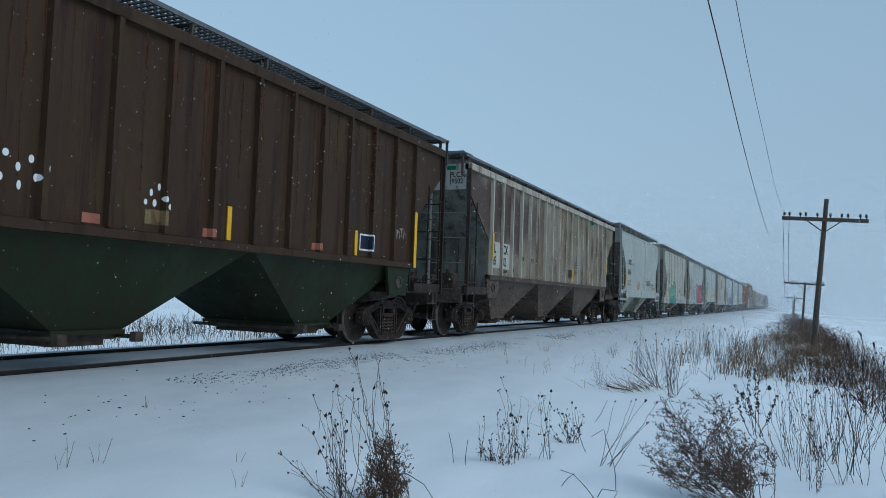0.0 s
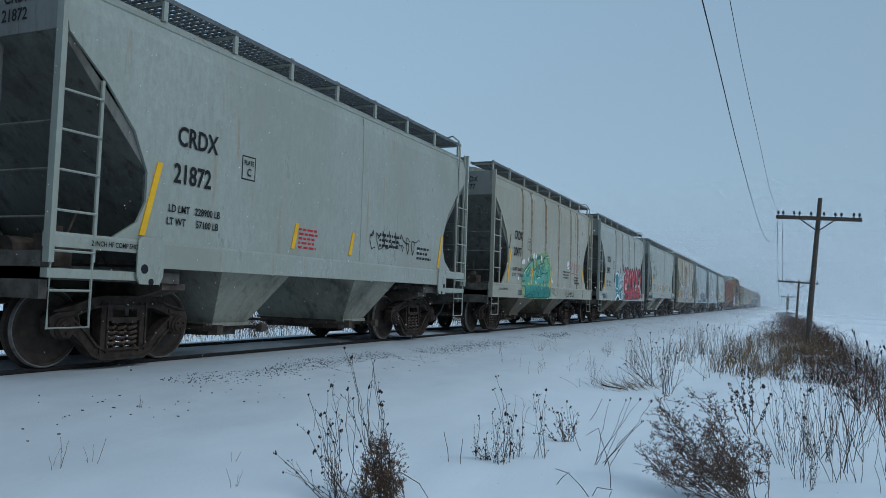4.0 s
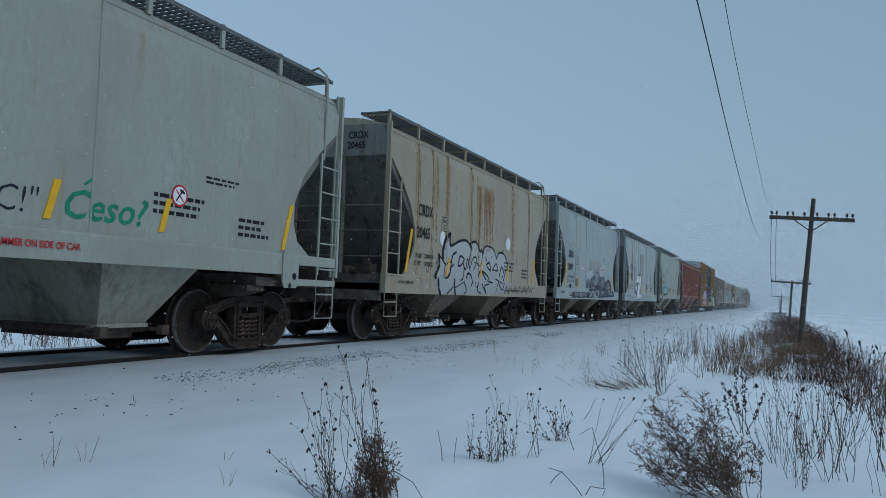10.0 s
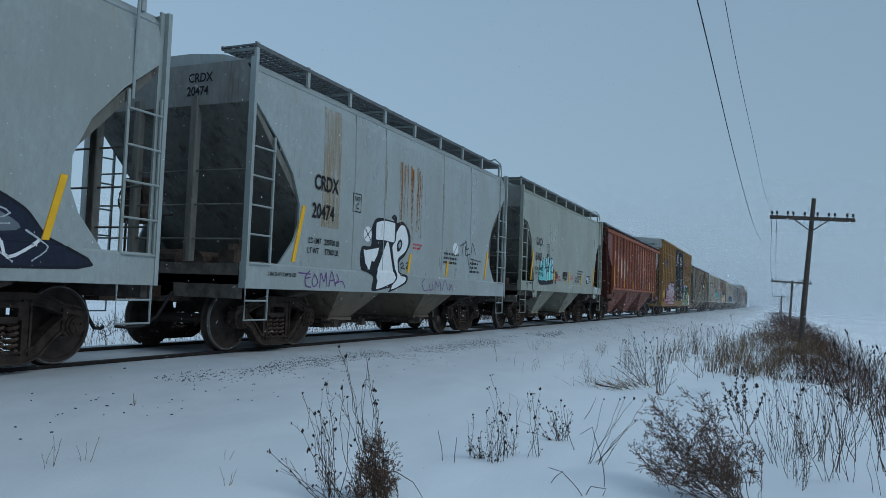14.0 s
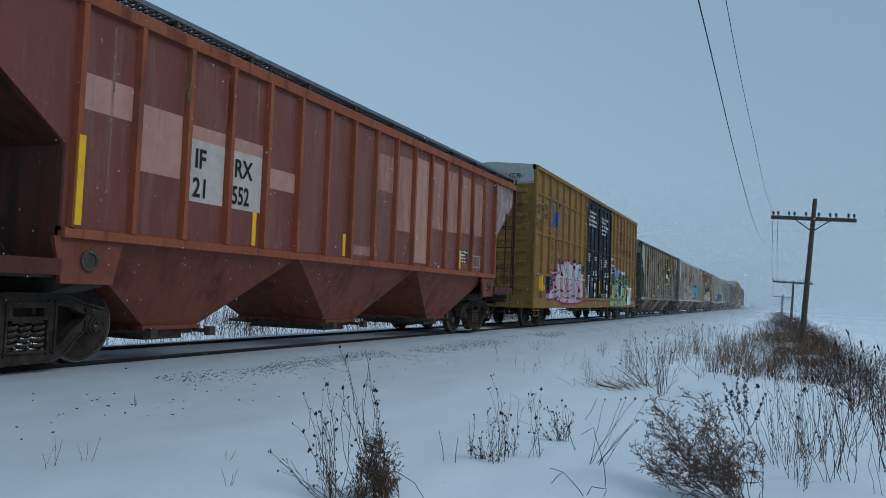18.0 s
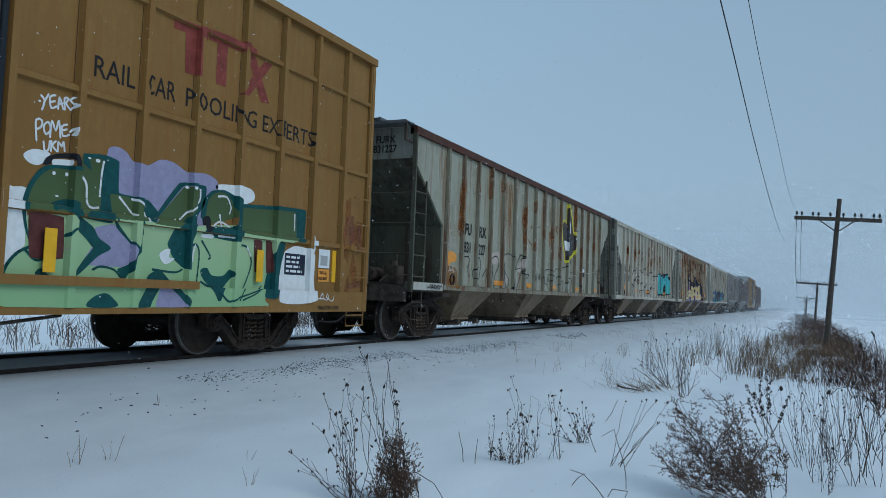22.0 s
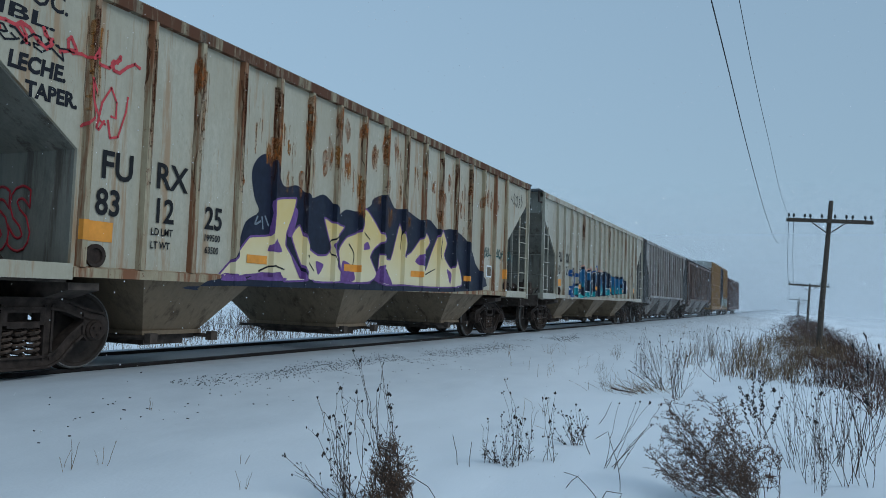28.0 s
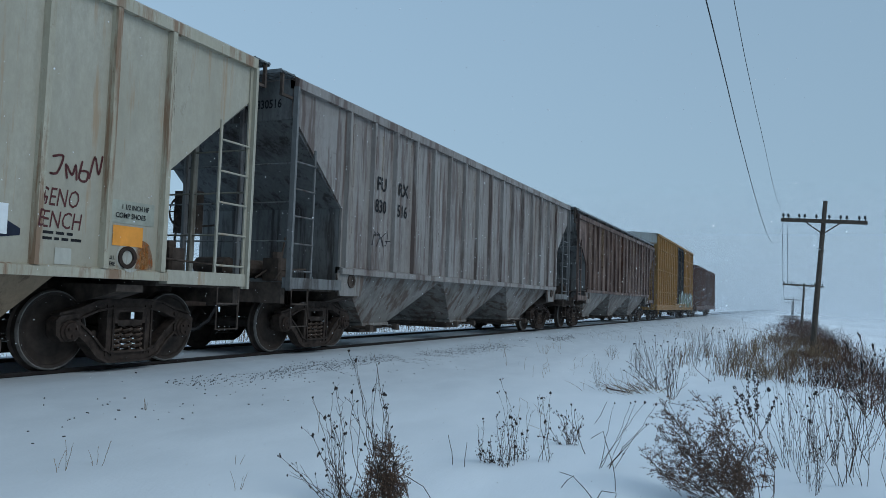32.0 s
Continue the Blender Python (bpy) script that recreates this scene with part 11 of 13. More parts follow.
mk.shape([(12.38, 1.72), (12.43, 1.91), (12.54, 2.08), (12.67, 2.15), (13.0, 2.18), (13.0, 2.14), (12.71, 2.12), (12.57, 2.03), (12.47, 1.87), (12.43, 1.66), (12.46, 1.47), (12.55, 1.32), (12.59, 1.21), (12.49, 1.34), (12.42, 1.5)], BOTTLE, 5, bend=0.4)
mk.shape([(12.7, 1.76), (12.86, 1.82), (13.01, 1.79), (13.09, 1.65), (13.24, 1.56), (13.32, 1.45), (13.49, 1.35), (13.32, 1.25), (13.12, 1.07), (12.99, 0.99), (12.79, 0.97), (12.64, 0.92), (12.57, 1.04), (12.63, 1.09), (12.69, 1.05), (12.77, 1.0), (12.99, 1.02), (13.14, 1.21), (13.25, 1.35), (13.12, 1.45), (13.03, 1.56), (12.95, 1.66), (12.82, 1.71), (12.71, 1.69)], BOTTLE, 5, bend=0.4)
mk.shape([(12.99, 2.28), (13.06, 2.34), (13.32, 2.37), (13.53, 2.33), (13.55, 1.98), (13.98, 1.95), (14.14, 1.83), (14.07, 1.69), (13.94, 1.74), (13.8, 1.92), (13.68, 1.95), (13.43, 1.95), (13.49, 1.63), (13.11, 1.65), (13.15, 1.73), (13.31, 1.76), (13.31, 2.31), (13.13, 2.3), (13.17, 2.17)], BOTTLE, 5, bend=0.15)
mk.shape([(13.5, 1.72), (13.59, 1.61), (13.84, 1.39), (13.88, 1.73), (13.92, 1.64), (13.92, 1.39), (13.81, 1.28), (13.78, 1.12), (13.69, 1.0), (13.59, 1.12), (13.74, 1.18), (13.82, 1.36), (13.55, 1.58)], BOTTLE, 5, bend=0.2)
mk.shape([(14.14, 1.83), (14.47, 2.23), (14.93, 2.25), (14.92, 2.02), (14.79, 1.83), (14.75, 1.67), (14.67, 1.51), (14.67, 1.16), (14.45, 1.27), (14.32, 1.46), (14.42, 1.64), (14.51, 1.7), (14.84, 2.05), (14.85, 2.2), (14.54, 2.2), (14.13, 1.74)], BOTTLE, 5, bend=0.2)
mk.shape([(14.86, 1.84), (14.89, 2.05), (15.03, 2.2), (15.27, 2.25), (15.49, 2.2), (15.64, 2.11), (15.67, 1.71), (15.59, 1.58), (15.05, 1.61), (14.9, 1.66), (15.09, 1.75), (15.47, 1.77), (15.52, 1.94), (15.44, 2.12), (15.3, 2.21), (15.11, 2.19), (14.99, 2.08), (14.94, 1.85)], BOTTLE, 5, bend=0.35)
mk.shape([(14.91, 1.84), (15.03, 1.86), (15.05, 1.7), (14.94, 1.67)], SPRAY_BLACK, 6)
mk.shape([(15.64, 2.11), (16.59, 2.18), (17.15, 2.19), (17.13, 1.7), (16.94, 1.69), (16.89, 2.13), (16.4, 2.11), (15.64, 2.06)], BOTTLE, 5, bend=0.1)
mk.shape([(16.43, 1.64), (16.67, 1.65), (16.59, 1.33), (16.5, 0.84), (16.18, 0.84), (16.3, 1.31)], BOTTLE, 5, bend=0.2)
mk.shape([(14.91, 1.17), (15.03, 1.2), (15.12, 1.11), (15.33, 1.11), (15.46, 1.2), (15.5, 1.11), (15.34, 0.94), (15.25, 0.77), (15.11, 0.93), (14.95, 1.07)], BOTTLE, 5)
mk.shape([(13.98, 0.91), (14.05, 1.07), (14.22, 1.14), (14.48, 0.95), (14.7, 0.79), (14.68, 0.7), (14.53, 0.82), (14.25, 0.98), (14.08, 0.75), (14.06, 0.7), (13.87, 0.7)], BOTTLE, 5, bend=0.3)
mk.shape([(13.18, 0.7), (13.24, 0.8), (13.4, 0.85), (13.52, 0.79), (13.57, 0.7)], BOTTLE, 5)
mk.shape([(12.58, 2.14), (12.63, 2.23), (12.79, 2.29), (12.94, 2.3), (12.98, 2.18), (12.92, 2.18), (12.9, 2.25), (12.7, 2.22), (12.67, 2.16)], SPRAY_BLACK, 4)
mk.shape([(12.68, 2.21), (12.9, 2.24), (12.9, 2.18), (12.69, 2.15)], SPRAY_WHITE, 4, bend=0.1)
mk.line([(12.22, 0.99), (12.27, 1.12), (12.38, 1.24), (12.55, 1.32)], 0.04, BOTTLE, 6, 0.024)
mk.line([(12.45, 1.26), (12.56, 1.17), (12.65, 1.18)], 0.03, BOTTLE, 6, 0.018)
mk.line([(12.89, 1.44), (12.98, 1.52), (13.09, 1.49), (13.26, 1.34)], 0.03, BOTTLE, 6, 0.018)
mk.line([(13.9, 1.66), (13.93, 1.55), (13.88, 1.41)], 0.03, BOTTLE, 6, 0.018)
mk.line([(14.67, 1.47), (14.79, 1.5), (14.87, 1.38), (14.85, 1.03)], 0.03, BOTTLE, 6, 0.018)
mk.line([(14.91, 1.54), (15.07, 1.36), (15.05, 1.32)], 0.03, BOTTLE, 6, 0.018)
mk.line([(15.65, 1.54), (15.8, 1.52), (15.9, 1.33), (15.83, 1.1), (15.65, 0.79)], 0.03, BOTTLE, 6, 0.018)
mk.line([(15.27, 0.88), (15.43, 0.77), (15.65, 0.83), (15.82, 0.87), (16.11, 0.95)], 0.03, BOTTLE, 6, 0.018)
mk.line([(14.11, 1.14), (14.46, 1.12), (14.58, 1.16)], 0.03, BOTTLE, 6, 0.018)
mk.line([(13.26, 1.1), (13.36, 1.14), (13.55, 1.11), (13.67, 1.0)], 0.03, BOTTLE, 6, 0.018)
mk.line([(14.92, 1.02), (15.11, 0.93), (15.22, 0.79)], 0.03, BOTTLE, 6, 0.018)
mk.line([(15.71, 0.79), (16.0, 0.89), (16.14, 0.99)], 0.025, BOTTLE, 6, 0.015)
mk.line([(13.04, 2.1), (13.11, 2.01), (13.13, 1.83), (13.19, 1.77), (13.28, 1.78)], 0.03, SPRAY_WHITE, 7, 0.018)
mk.line([(13.32, 2.29), (13.3, 2.16), (13.29, 1.91)], 0.03, SPRAY_WHITE, 7, 0.018)
mk.line([(13.56, 1.93), (13.77, 1.75)], 0.03, SPRAY_WHITE, 7, 0.018)
mk.line([(13.74, 1.93), (13.86, 1.88), (13.98, 1.71)], 0.03, SPRAY_WHITE, 7, 0.018)
mk.line([(14.83, 2.19), (14.82, 2.04), (14.64, 1.9), (14.5, 1.78)], 0.03, SPRAY_WHITE, 7, 0.018)
mk.line([(15.17, 2.15), (15.33, 2.16), (15.42, 2.04), (15.4, 1.95)], 0.03, SPRAY_WHITE, 7, 0.018)
mk.line([(15.09, 1.74), (15.22, 1.82), (15.41, 1.77)], 0.03, SPRAY_WHITE, 7, 0.018)
mk.line([(15.21, 1.91), (15.25, 1.77)], 0.03, SPRAY_WHITE, 7, 0.018)
mk.line([(15.21, 1.63), (15.48, 1.63)], 0.03, SPRAY_WHITE, 7, 0.018)
mk.line([(16.86, 2.09), (16.87, 1.86)], 0.03, SPRAY_WHITE, 7, 0.018)
mk.line([(14.72, 1.48), (14.68, 1.37), (14.68, 1.27)], 0.03, SPRAY_WHITE, 7, 0.018)
mk.line([(15.8, 1.52), (15.88, 1.41)], 0.03, SPRAY_WHITE, 7, 0.018)
mk.oval(12.71, 2.07, 0.02, 0.02, SPRAY_WHITE, 7)
mk.oval(12.86, 2.08, 0.02, 0.02, SPRAY_WHITE, 7)
mk.oval(12.76, 1.84, 0.02, 0.01, SPRAY_WHITE, 7)
mk.oval(13.13, 2.3, 0.02, 0.01, SPRAY_WHITE, 7)
mk.oval(13.24, 2.29, 0.03, 0.02, SPRAY_WHITE, 7)
mk.oval(14.59, 2.19, 0.03, 0.02, SPRAY_WHITE, 7)
mk.oval(14.68, 2.19, 0.03, 0.02, SPRAY_WHITE, 7)
mk.shape([(14.26, 1.38), (14.37, 1.4), (14.36, 1.3), (14.45, 1.29), (14.3, 1.21), (14.2, 1.31)], SPRAY_WHITE, 6)
mk.shape([(14.9, 1.63), (15.1, 1.64), (15.1, 1.59), (14.9, 1.59)], SPRAY_WHITE, 6)
mk.line([(12.51, 2.83), (12.55, 2.79), (12.53, 2.69)], 0.022, SPRAY_WHITE, 3)
mk.line([(12.59, 2.86), (12.55, 2.78)], 0.022, SPRAY_WHITE, 3)
mk.line([(12.67, 2.87), (12.61, 2.84), (12.63, 2.73), (12.69, 2.76)], 0.022, SPRAY_WHITE, 3)
mk.line([(12.62, 2.79), (12.67, 2.81)], 0.022, SPRAY_WHITE, 3)
mk.line([(12.71, 2.74), (12.72, 2.86), (12.77, 2.75)], 0.022, SPRAY_WHITE, 3)
mk.line([(12.71, 2.79), (12.76, 2.81)], 0.022, SPRAY_WHITE, 3)
mk.line([(12.79, 2.75), (12.78, 2.87), (12.83, 2.87), (12.8, 2.82), (12.86, 2.76)], 0.022, SPRAY_WHITE, 3)
mk.line([(12.89, 2.9), (12.85, 2.86), (12.91, 2.82), (12.86, 2.77)], 0.022, SPRAY_WHITE, 3)
mk.line([(12.49, 2.77), (12.5, 2.77)], 0.022, SPRAY_WHITE, 3)
mk.line([(12.49, 2.37), (12.47, 2.57), (12.54, 2.58), (12.53, 2.51), (12.48, 2.48)], 0.022, SPRAY_WHITE, 3)
mk.line([(12.57, 2.55), (12.61, 2.58), (12.64, 2.5), (12.59, 2.45), (12.56, 2.51), (12.57, 2.55)], 0.022, SPRAY_WHITE, 3)
mk.line([(12.64, 2.43), (12.65, 2.6), (12.7, 2.51), (12.73, 2.62), (12.76, 2.45)], 0.022, SPRAY_WHITE, 3)
mk.line([(12.83, 2.6), (12.77, 2.57), (12.79, 2.47), (12.86, 2.5)], 0.022, SPRAY_WHITE, 3)
mk.line([(12.78, 2.53), (12.83, 2.55)], 0.022, SPRAY_WHITE, 3)
mk.line([(12.87, 2.53), (12.92, 2.58), (12.9, 2.5)], 0.022, SPRAY_WHITE, 3)
mk.line([(12.57, 2.37), (12.59, 2.28), (12.63, 2.3), (12.64, 2.39)], 0.022, SPRAY_WHITE, 3)
mk.line([(12.66, 2.29), (12.66, 2.39)], 0.022, SPRAY_WHITE, 3)
mk.line([(12.71, 2.4), (12.67, 2.35), (12.73, 2.3)], 0.022, SPRAY_WHITE, 3)
mk.line([(12.74, 2.3), (12.74, 2.4), (12.78, 2.36), (12.8, 2.41), (12.82, 2.32)], 0.022, SPRAY_WHITE, 3)
mk.shape([(16.52, 0.78), (16.58, 1.3), (16.66, 1.52), (16.9, 1.62), (17.3, 1.6), (17.45, 1.5), (17.44, 1.1), (17.5, 0.8), (17.0, 0.74)], SPRAY_WHITE, 6, bend=0.25)
mk.blob(17.38, 1.68, 0.08, 0.16, SPRAY_WHITE, 6)
mk.rect(16.66, 17.18, 1.18, 1.5, NAVY, 7)
mk.bars(16.7, 17.14, 1.2, 1.48, 4, SPRAY_WHITE, 8)
mk.rect(17.55, 17.86, 1.1, 1.3, ORANGE_PAINT, 6)
mk.text("THIS CAR", 0.05, 17.58, 1.22, BLACK_PAINT, 0.7)
mk.text("EXCESS HEIGHT", 0.05, 17.56, 1.13, BLACK_PAINT, 0.5)
mk.text("TREAD COND. SHOES", 0.06, 17.5, 0.66, BLACK_PAINT, 0.75)
mk.rect(17.55, 17.86, 1.32, 1.62, SPRAY_WHITE, 6)
mk.rect(17.6, 17.8, 1.36, 1.52, SPRAY_GREY, 7)
mk.tag(17.5, 17.9, 0.78, 0.92, SPRAY_WHITE, 129, 0.016, 3)
strip(mk, 17.99, 1.1, 1.62, 0.11)
for y0, y1 in ((12.46, 12.86), (15.94, 16.12), (16.2, 16.34)):  # primer showing round the reflectors
    mk.shape([(y0, 1.64), (y1, 1.63), (y1 + 0.02, 1.2), (y0 + 0.04, 1.19)], MAROON_PATCH, 7, bend=0.1)
    mk.tag(y0 + 0.03, y1 - 0.01, 1.4, 1.6, CHALK, 140, 0.012, 3)
    mk.tag(y0 + 0.03, y1 - 0.01, 1.22, 1.4, CHALK, 141, 0.012, 3)
for k in range(17):  # shadow lines painted along the feet of the posts
    y = (lr + rr)[k + (k > 8)] + AT
    for d in (-0.074, 0.074):
        mk.ribbon([(y + d, 0.97), (y + d, 1.64)], 0.012, POST_SHADE, 0, "grime_line")
        mk.ribbon([(y + d, 1.76), (y + d, 2.94)], 0.012, POST_SHADE, 0, "grime_line")
        mk.ribbon([(y + d, 3.06), (y + d, 4.2)], 0.012, POST_SHADE, 0, "grime_line")
        mk.ribbon([(y + d, 4.32), (y + d, 4.95)], 0.012, POST_SHADE, 0, "grime_line")
rnd = random.Random(4471)
for k in range(14):  # rubbed, rusting corner by the ladder
    y, z = rnd.uniform(18.2, 18.85), rnd.uniform(1.0, 2.5)
    mk.shape([(y + rnd.uniform(0.03, 0.12) * math.cos(a), z + rnd.uniform(0.08, 0.28) * math.sin(a)) for a in (0, 0.9, 1.8, 2.7, 3.6, 4.5, 5.4)], RUST_BLISTER, 1, name="rust_patch")
for y, z, w, h in ((18.3, 1.75, 0.28, 0.5), (18.62, 1.6, 0.2, 0.55), (18.45, 1.0, 0.5, 0.16)):
    mk.shape([(y, z), (y + w, z + 0.05), (y + w - 0.02, z + h), (y + 0.03, z + h - 0.06)], PINK_PRIMER, 2, bend=0.3, name="rust_patch")
for y in (3.9, 6.5, 12.68, 16.02):
    part("reflector", Shape().box(1.54, 1.55, y - AT - 0.07, y - AT + 0.07, 1.05, 1.5), YELLOW_PAINT, car, "yellow reflective strip")
for y, end, body in ((13.10, 13.69, "RAIL"), (13.81, 14.32, "CAR"), (14.47, 15.87, "POOLING"), (15.98, 17.24, "EXPERTS")):
    mk.run(body, 0.25, y, end, 3.20, None, 0.0, 0.004)
for shape in (((14.23, 4.10), (14.82, 4.13), (14.82, 4.27), (14.23, 4.22)), ((14.45, 3.61), (14.68, 3.62), (14.66, 4.12), (14.43, 4.11)), ((14.84, 4.15), (15.5, 4.19), (15.54, 4.33), (14.84, 4.28)), ((15.01, 3.62), (15.2, 3.62), (15.2, 4.17), (15.0, 4.16)), ((15.5, 4.33), (15.7, 4.33), (16.12, 3.62), (15.94, 3.6)), ((15.98, 4.2), (16.16, 4.2), (15.66, 3.6), (15.47, 3.59))):
    mk.poly(list(shape), FADED_RED, 1, "painted_emblem")
mk.rect(4.7, 5.05, 2.3, 2.62, BLACK_PAINT, 1)
mk.rect(4.72, 5.03, 2.32, 2.6, YELLOW, 2)
mk.text("PLATE", 0.07, 4.75, 2.5)
mk.text("F", 0.12, 4.84, 2.34)
mk.close()
dm = Marks(car, AT, (), 1.6, 1.562)
for k, body in enumerate(("CLOSE THIS DOOR BEFORE", "CLOSING MAIN DOOR", "CIERRE ESTA PUERTA ANTES DE", "CERRAR LA PUERTA PRINCIPAL")):
    dm.text(body, 0.10, 7.6 - 0.1 * (k > 1), 4.42 - 0.17 * k, SPRAY_WHITE, 0.72)
for k, body in enumerate(("CLOSE AND LOCK BOTH DOORS", "BEFORE MOVING CAR", "CIERRE Y PONGA EL SEGURO EN", "AMBAS PUERTAS ANTES DE", "MOVER EL CARRO")):
    dm.text(body, 0.10, 9.75 + 0.05 * k, 4.36 - 0.16 * k, SPRAY_WHITE, 0.72)
for y, z, r in ((7.4, 2.45, 4), (8.7, 2.55, 2), (9.75, 2.2, 5), (10.7, 2.35, 4), (7.4, 1.4, 6)):
    dm.bars(y, y + 0.55, z, z + 0.09 * r, r, SPRAY_WHITE)
for y in (8.2, 10.65):
    dm.text("OPEN", 0.075, y + 0.2, 2.05, SPRAY_WHITE)
    dm.text("ABRIR", 0.075, y + 0.2, 1.93, SPRAY_WHITE)
    dm.text("CLOSE", 0.075, y + 0.65, 2.05, SPRAY_WHITE)
    dm.text("CERRAR", 0.075, y + 0.65, 1.93, SPRAY_WHITE)
    dm.text("ASD", 0.11, y + 0.02, 1.72, SPRAY_WHITE)
    dm.rect(y + 0.02, y + 0.25, 1.45, 1.65, LOGO_RED, 1)
    dm.rect(y + 0.6, y + 0.8, 1.38, 1.62, SPRAY_WHITE, 1)
    dm.blob(y + 0.7, 1.15, 0.1, 0.12, SPRAY_WHITE, 1)
dm.rect(9.72, 9.86, 1.2, 1.75, YELLOW_PAINT, 1, "reflector")
dm.tag(10.2, 11.5, 1.05, 1.2, SPRAY_WHITE, 128, 0.02, 6)
dm.blob(7.55, 1.25, 0.22, 0.3, SPRAY_GREY, 1)
dm.close()
end_letters("TBOX 672951", 0.2, 0.1, -LB - 0.006, 4.72, BLACK_PAINT, car)


# 13 to 16: weathered hoppers of one pattern
def lettered(mk, rb, mark, number, first=1, z=2.28, size=0.32):
    mk.text(mark[:2], size, rb[first - 1] + 0.2, z - 0.03, None, 0.92)
    mk.text(mark[2:], size, rb[first] + 0.18, z - 0.03, None, 0.92)
    for k in range(0, len(number)):
        mk.text(number[k], size * 0.94, rb[first - 1 + k] + 0.16, z - 0.44, squeeze=0.86)


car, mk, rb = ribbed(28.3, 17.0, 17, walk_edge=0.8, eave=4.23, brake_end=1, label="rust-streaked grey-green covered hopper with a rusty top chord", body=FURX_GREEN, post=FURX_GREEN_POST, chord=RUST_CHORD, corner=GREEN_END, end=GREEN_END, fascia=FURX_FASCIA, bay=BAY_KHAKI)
lettered(mk, rb, "FURX", ["831", "227"], 2, 2.38, 0.27)
rnd = random.Random(1009)
for k in range(30):
    y, z = rb[rnd.randint(1, 15)] + rnd.uniform(-0.1, 0.1), rnd.uniform(2.3, 3.95)
    mk.shape([(y + rnd.uniform(0.03, 0.12) * math.cos(a), z + rnd.uniform(0.08, 0.35) * math.sin(a)) for a in (0, 0.9, 1.8, 2.7, 3.6, 4.5, 5.4)], RUST_BLISTER, 2, name="rust_patch")
for k in range(6):
    mk.streaks(rb[4] + 0.12 + k * 0.12, 0.1, 3.95, 2.6, 6, RUST_RUN, 1000 + k)
for k, y in enumerate(rb):
    mk.streaks(y + 0.07, 0.05, 4.0, 2.6, 7, DARK_RUN if k % 2 else RUST_RUN, 1010 + k)
    mk.streaks(y - 0.3, 0.4, 4.0, 1.6, 3, PALE_RUN, 1040 + k)
mk.line([(2.58, 1.12), (2.65, 1.49), (2.58, 1.78), (2.83, 1.85), (3.0, 1.79), (2.91, 1.53), (3.03, 1.39)], 0.03, SPRAY_BLACK, 5, 0.015)
mk.line([(3.19, 1.52), (3.41, 1.66), (3.57, 1.87), (3.68, 1.68), (3.55, 1.35), (3.26, 1.37), (3.19, 1.52)], 0.03, SPRAY_BLACK, 5, 0.015)
mk.line([(3.79, 1.42), (4.09, 1.61), (4.05, 1.3)], 0.03, SPRAY_BLACK, 5, 0.015)
mk.line([(3.56, 1.22), (3.76, 1.1)], 0.03, SPRAY_BLACK, 5, 0.015)
mk.line([(4.39, 1.18), (4.49, 1.6), (4.4, 1.87), (4.74, 1.96), (4.9, 1.76), (4.64, 1.47), (4.59, 1.15)], 0.035, SPRAY_BLACK, 5, 0.018)
mk.line([(5.23, 1.21), (5.35, 1.65), (5.24, 2.0), (5.7, 2.08), (6.12, 1.92)], 0.03, SPRAY_BLACK, 5, 0.015)
mk.line([(5.27, 1.64), (5.68, 1.37), (5.46, 1.21), (5.27, 1.64)], 0.03, SPRAY_BLACK, 5, 0.015)
mk.line([(5.86, 1.15), (6.07, 1.61), (6.54, 2.11), (6.92, 1.9), (6.5, 1.48), (6.27, 1.16)], 0.04, SPRAY_BLACK, 5, 0.02)
mk.line([(6.14, 1.69), (6.57, 1.76)], 0.03, SPRAY_BLACK, 5, 0.015)
mk.line([(2.85, 1.65), (2.88, 1.59)], 0.03, SPRAY_BLACK, 5, 0.015)
mk.shape([(4.39, 2.0), (4.87, 2.08), (4.89, 1.83), (4.48, 1.77)], CHALK, 3)
mk.shape([(6.31, 1.7), (6.72, 2.05), (6.83, 1.85), (6.49, 1.64)], CHALK, 3)
mk.shape([(5.35, 1.61), (5.6, 1.44), (5.45, 1.29)], CHALK, 3)
mk.line([(1.74, 2.48), (1.84, 2.35), (2.03, 2.41)], 0.02, CHALK, 4)
mk.line([(1.76, 2.23), (2.19, 2.22)], 0.02, CHALK, 4)
mk.line([(1.79, 2.43), (1.96, 2.02)], 0.02, CHALK, 4)
mk.line([(2.03, 2.38), (1.96, 2.08), (2.25, 2.05)], 0.02, CHALK, 4)
mk.line([(1.74, 2.08), (2.06, 1.97)], 0.02, CHALK, 4)
mk.shape([(1.73, 1.6), (1.74, 1.86), (1.97, 1.92), (2.24, 1.84), (2.23, 1.71), (1.99, 1.67), (1.81, 1.58)], ORANGE_PAINT, 4, bend=0.3)
mk.line([(1.82, 1.47), (2.0, 1.51), (2.17, 1.47)], 0.025, CHALK, 5)
mk.line([(1.87, 1.6), (1.9, 1.51)], 0.025, CHALK, 5)
mk.line([(2.04, 1.61), (2.07, 1.52)], 0.025, CHALK, 5)
mk.shape([(1.67, 1.43), (1.72, 1.6), (2.24, 1.55), (2.38, 1.24), (2.32, 1.1), (1.71, 1.15)], RUST_RUN, 2, bend=0.3)
part("sill_paint", Shape().box(1.571, 1.574, 0.12 - 8.5, 1.48 - 8.5, 1.04, 1.19), CHALKY_WHITE, car, "chalky white paint patch on the end sill")
mk.tag(0.75, 1.4, 1.06, 1.17, SPRAY_BLACK, 1366, 0.02, 6)
jack_pad(mk, 2.05, 1.3)
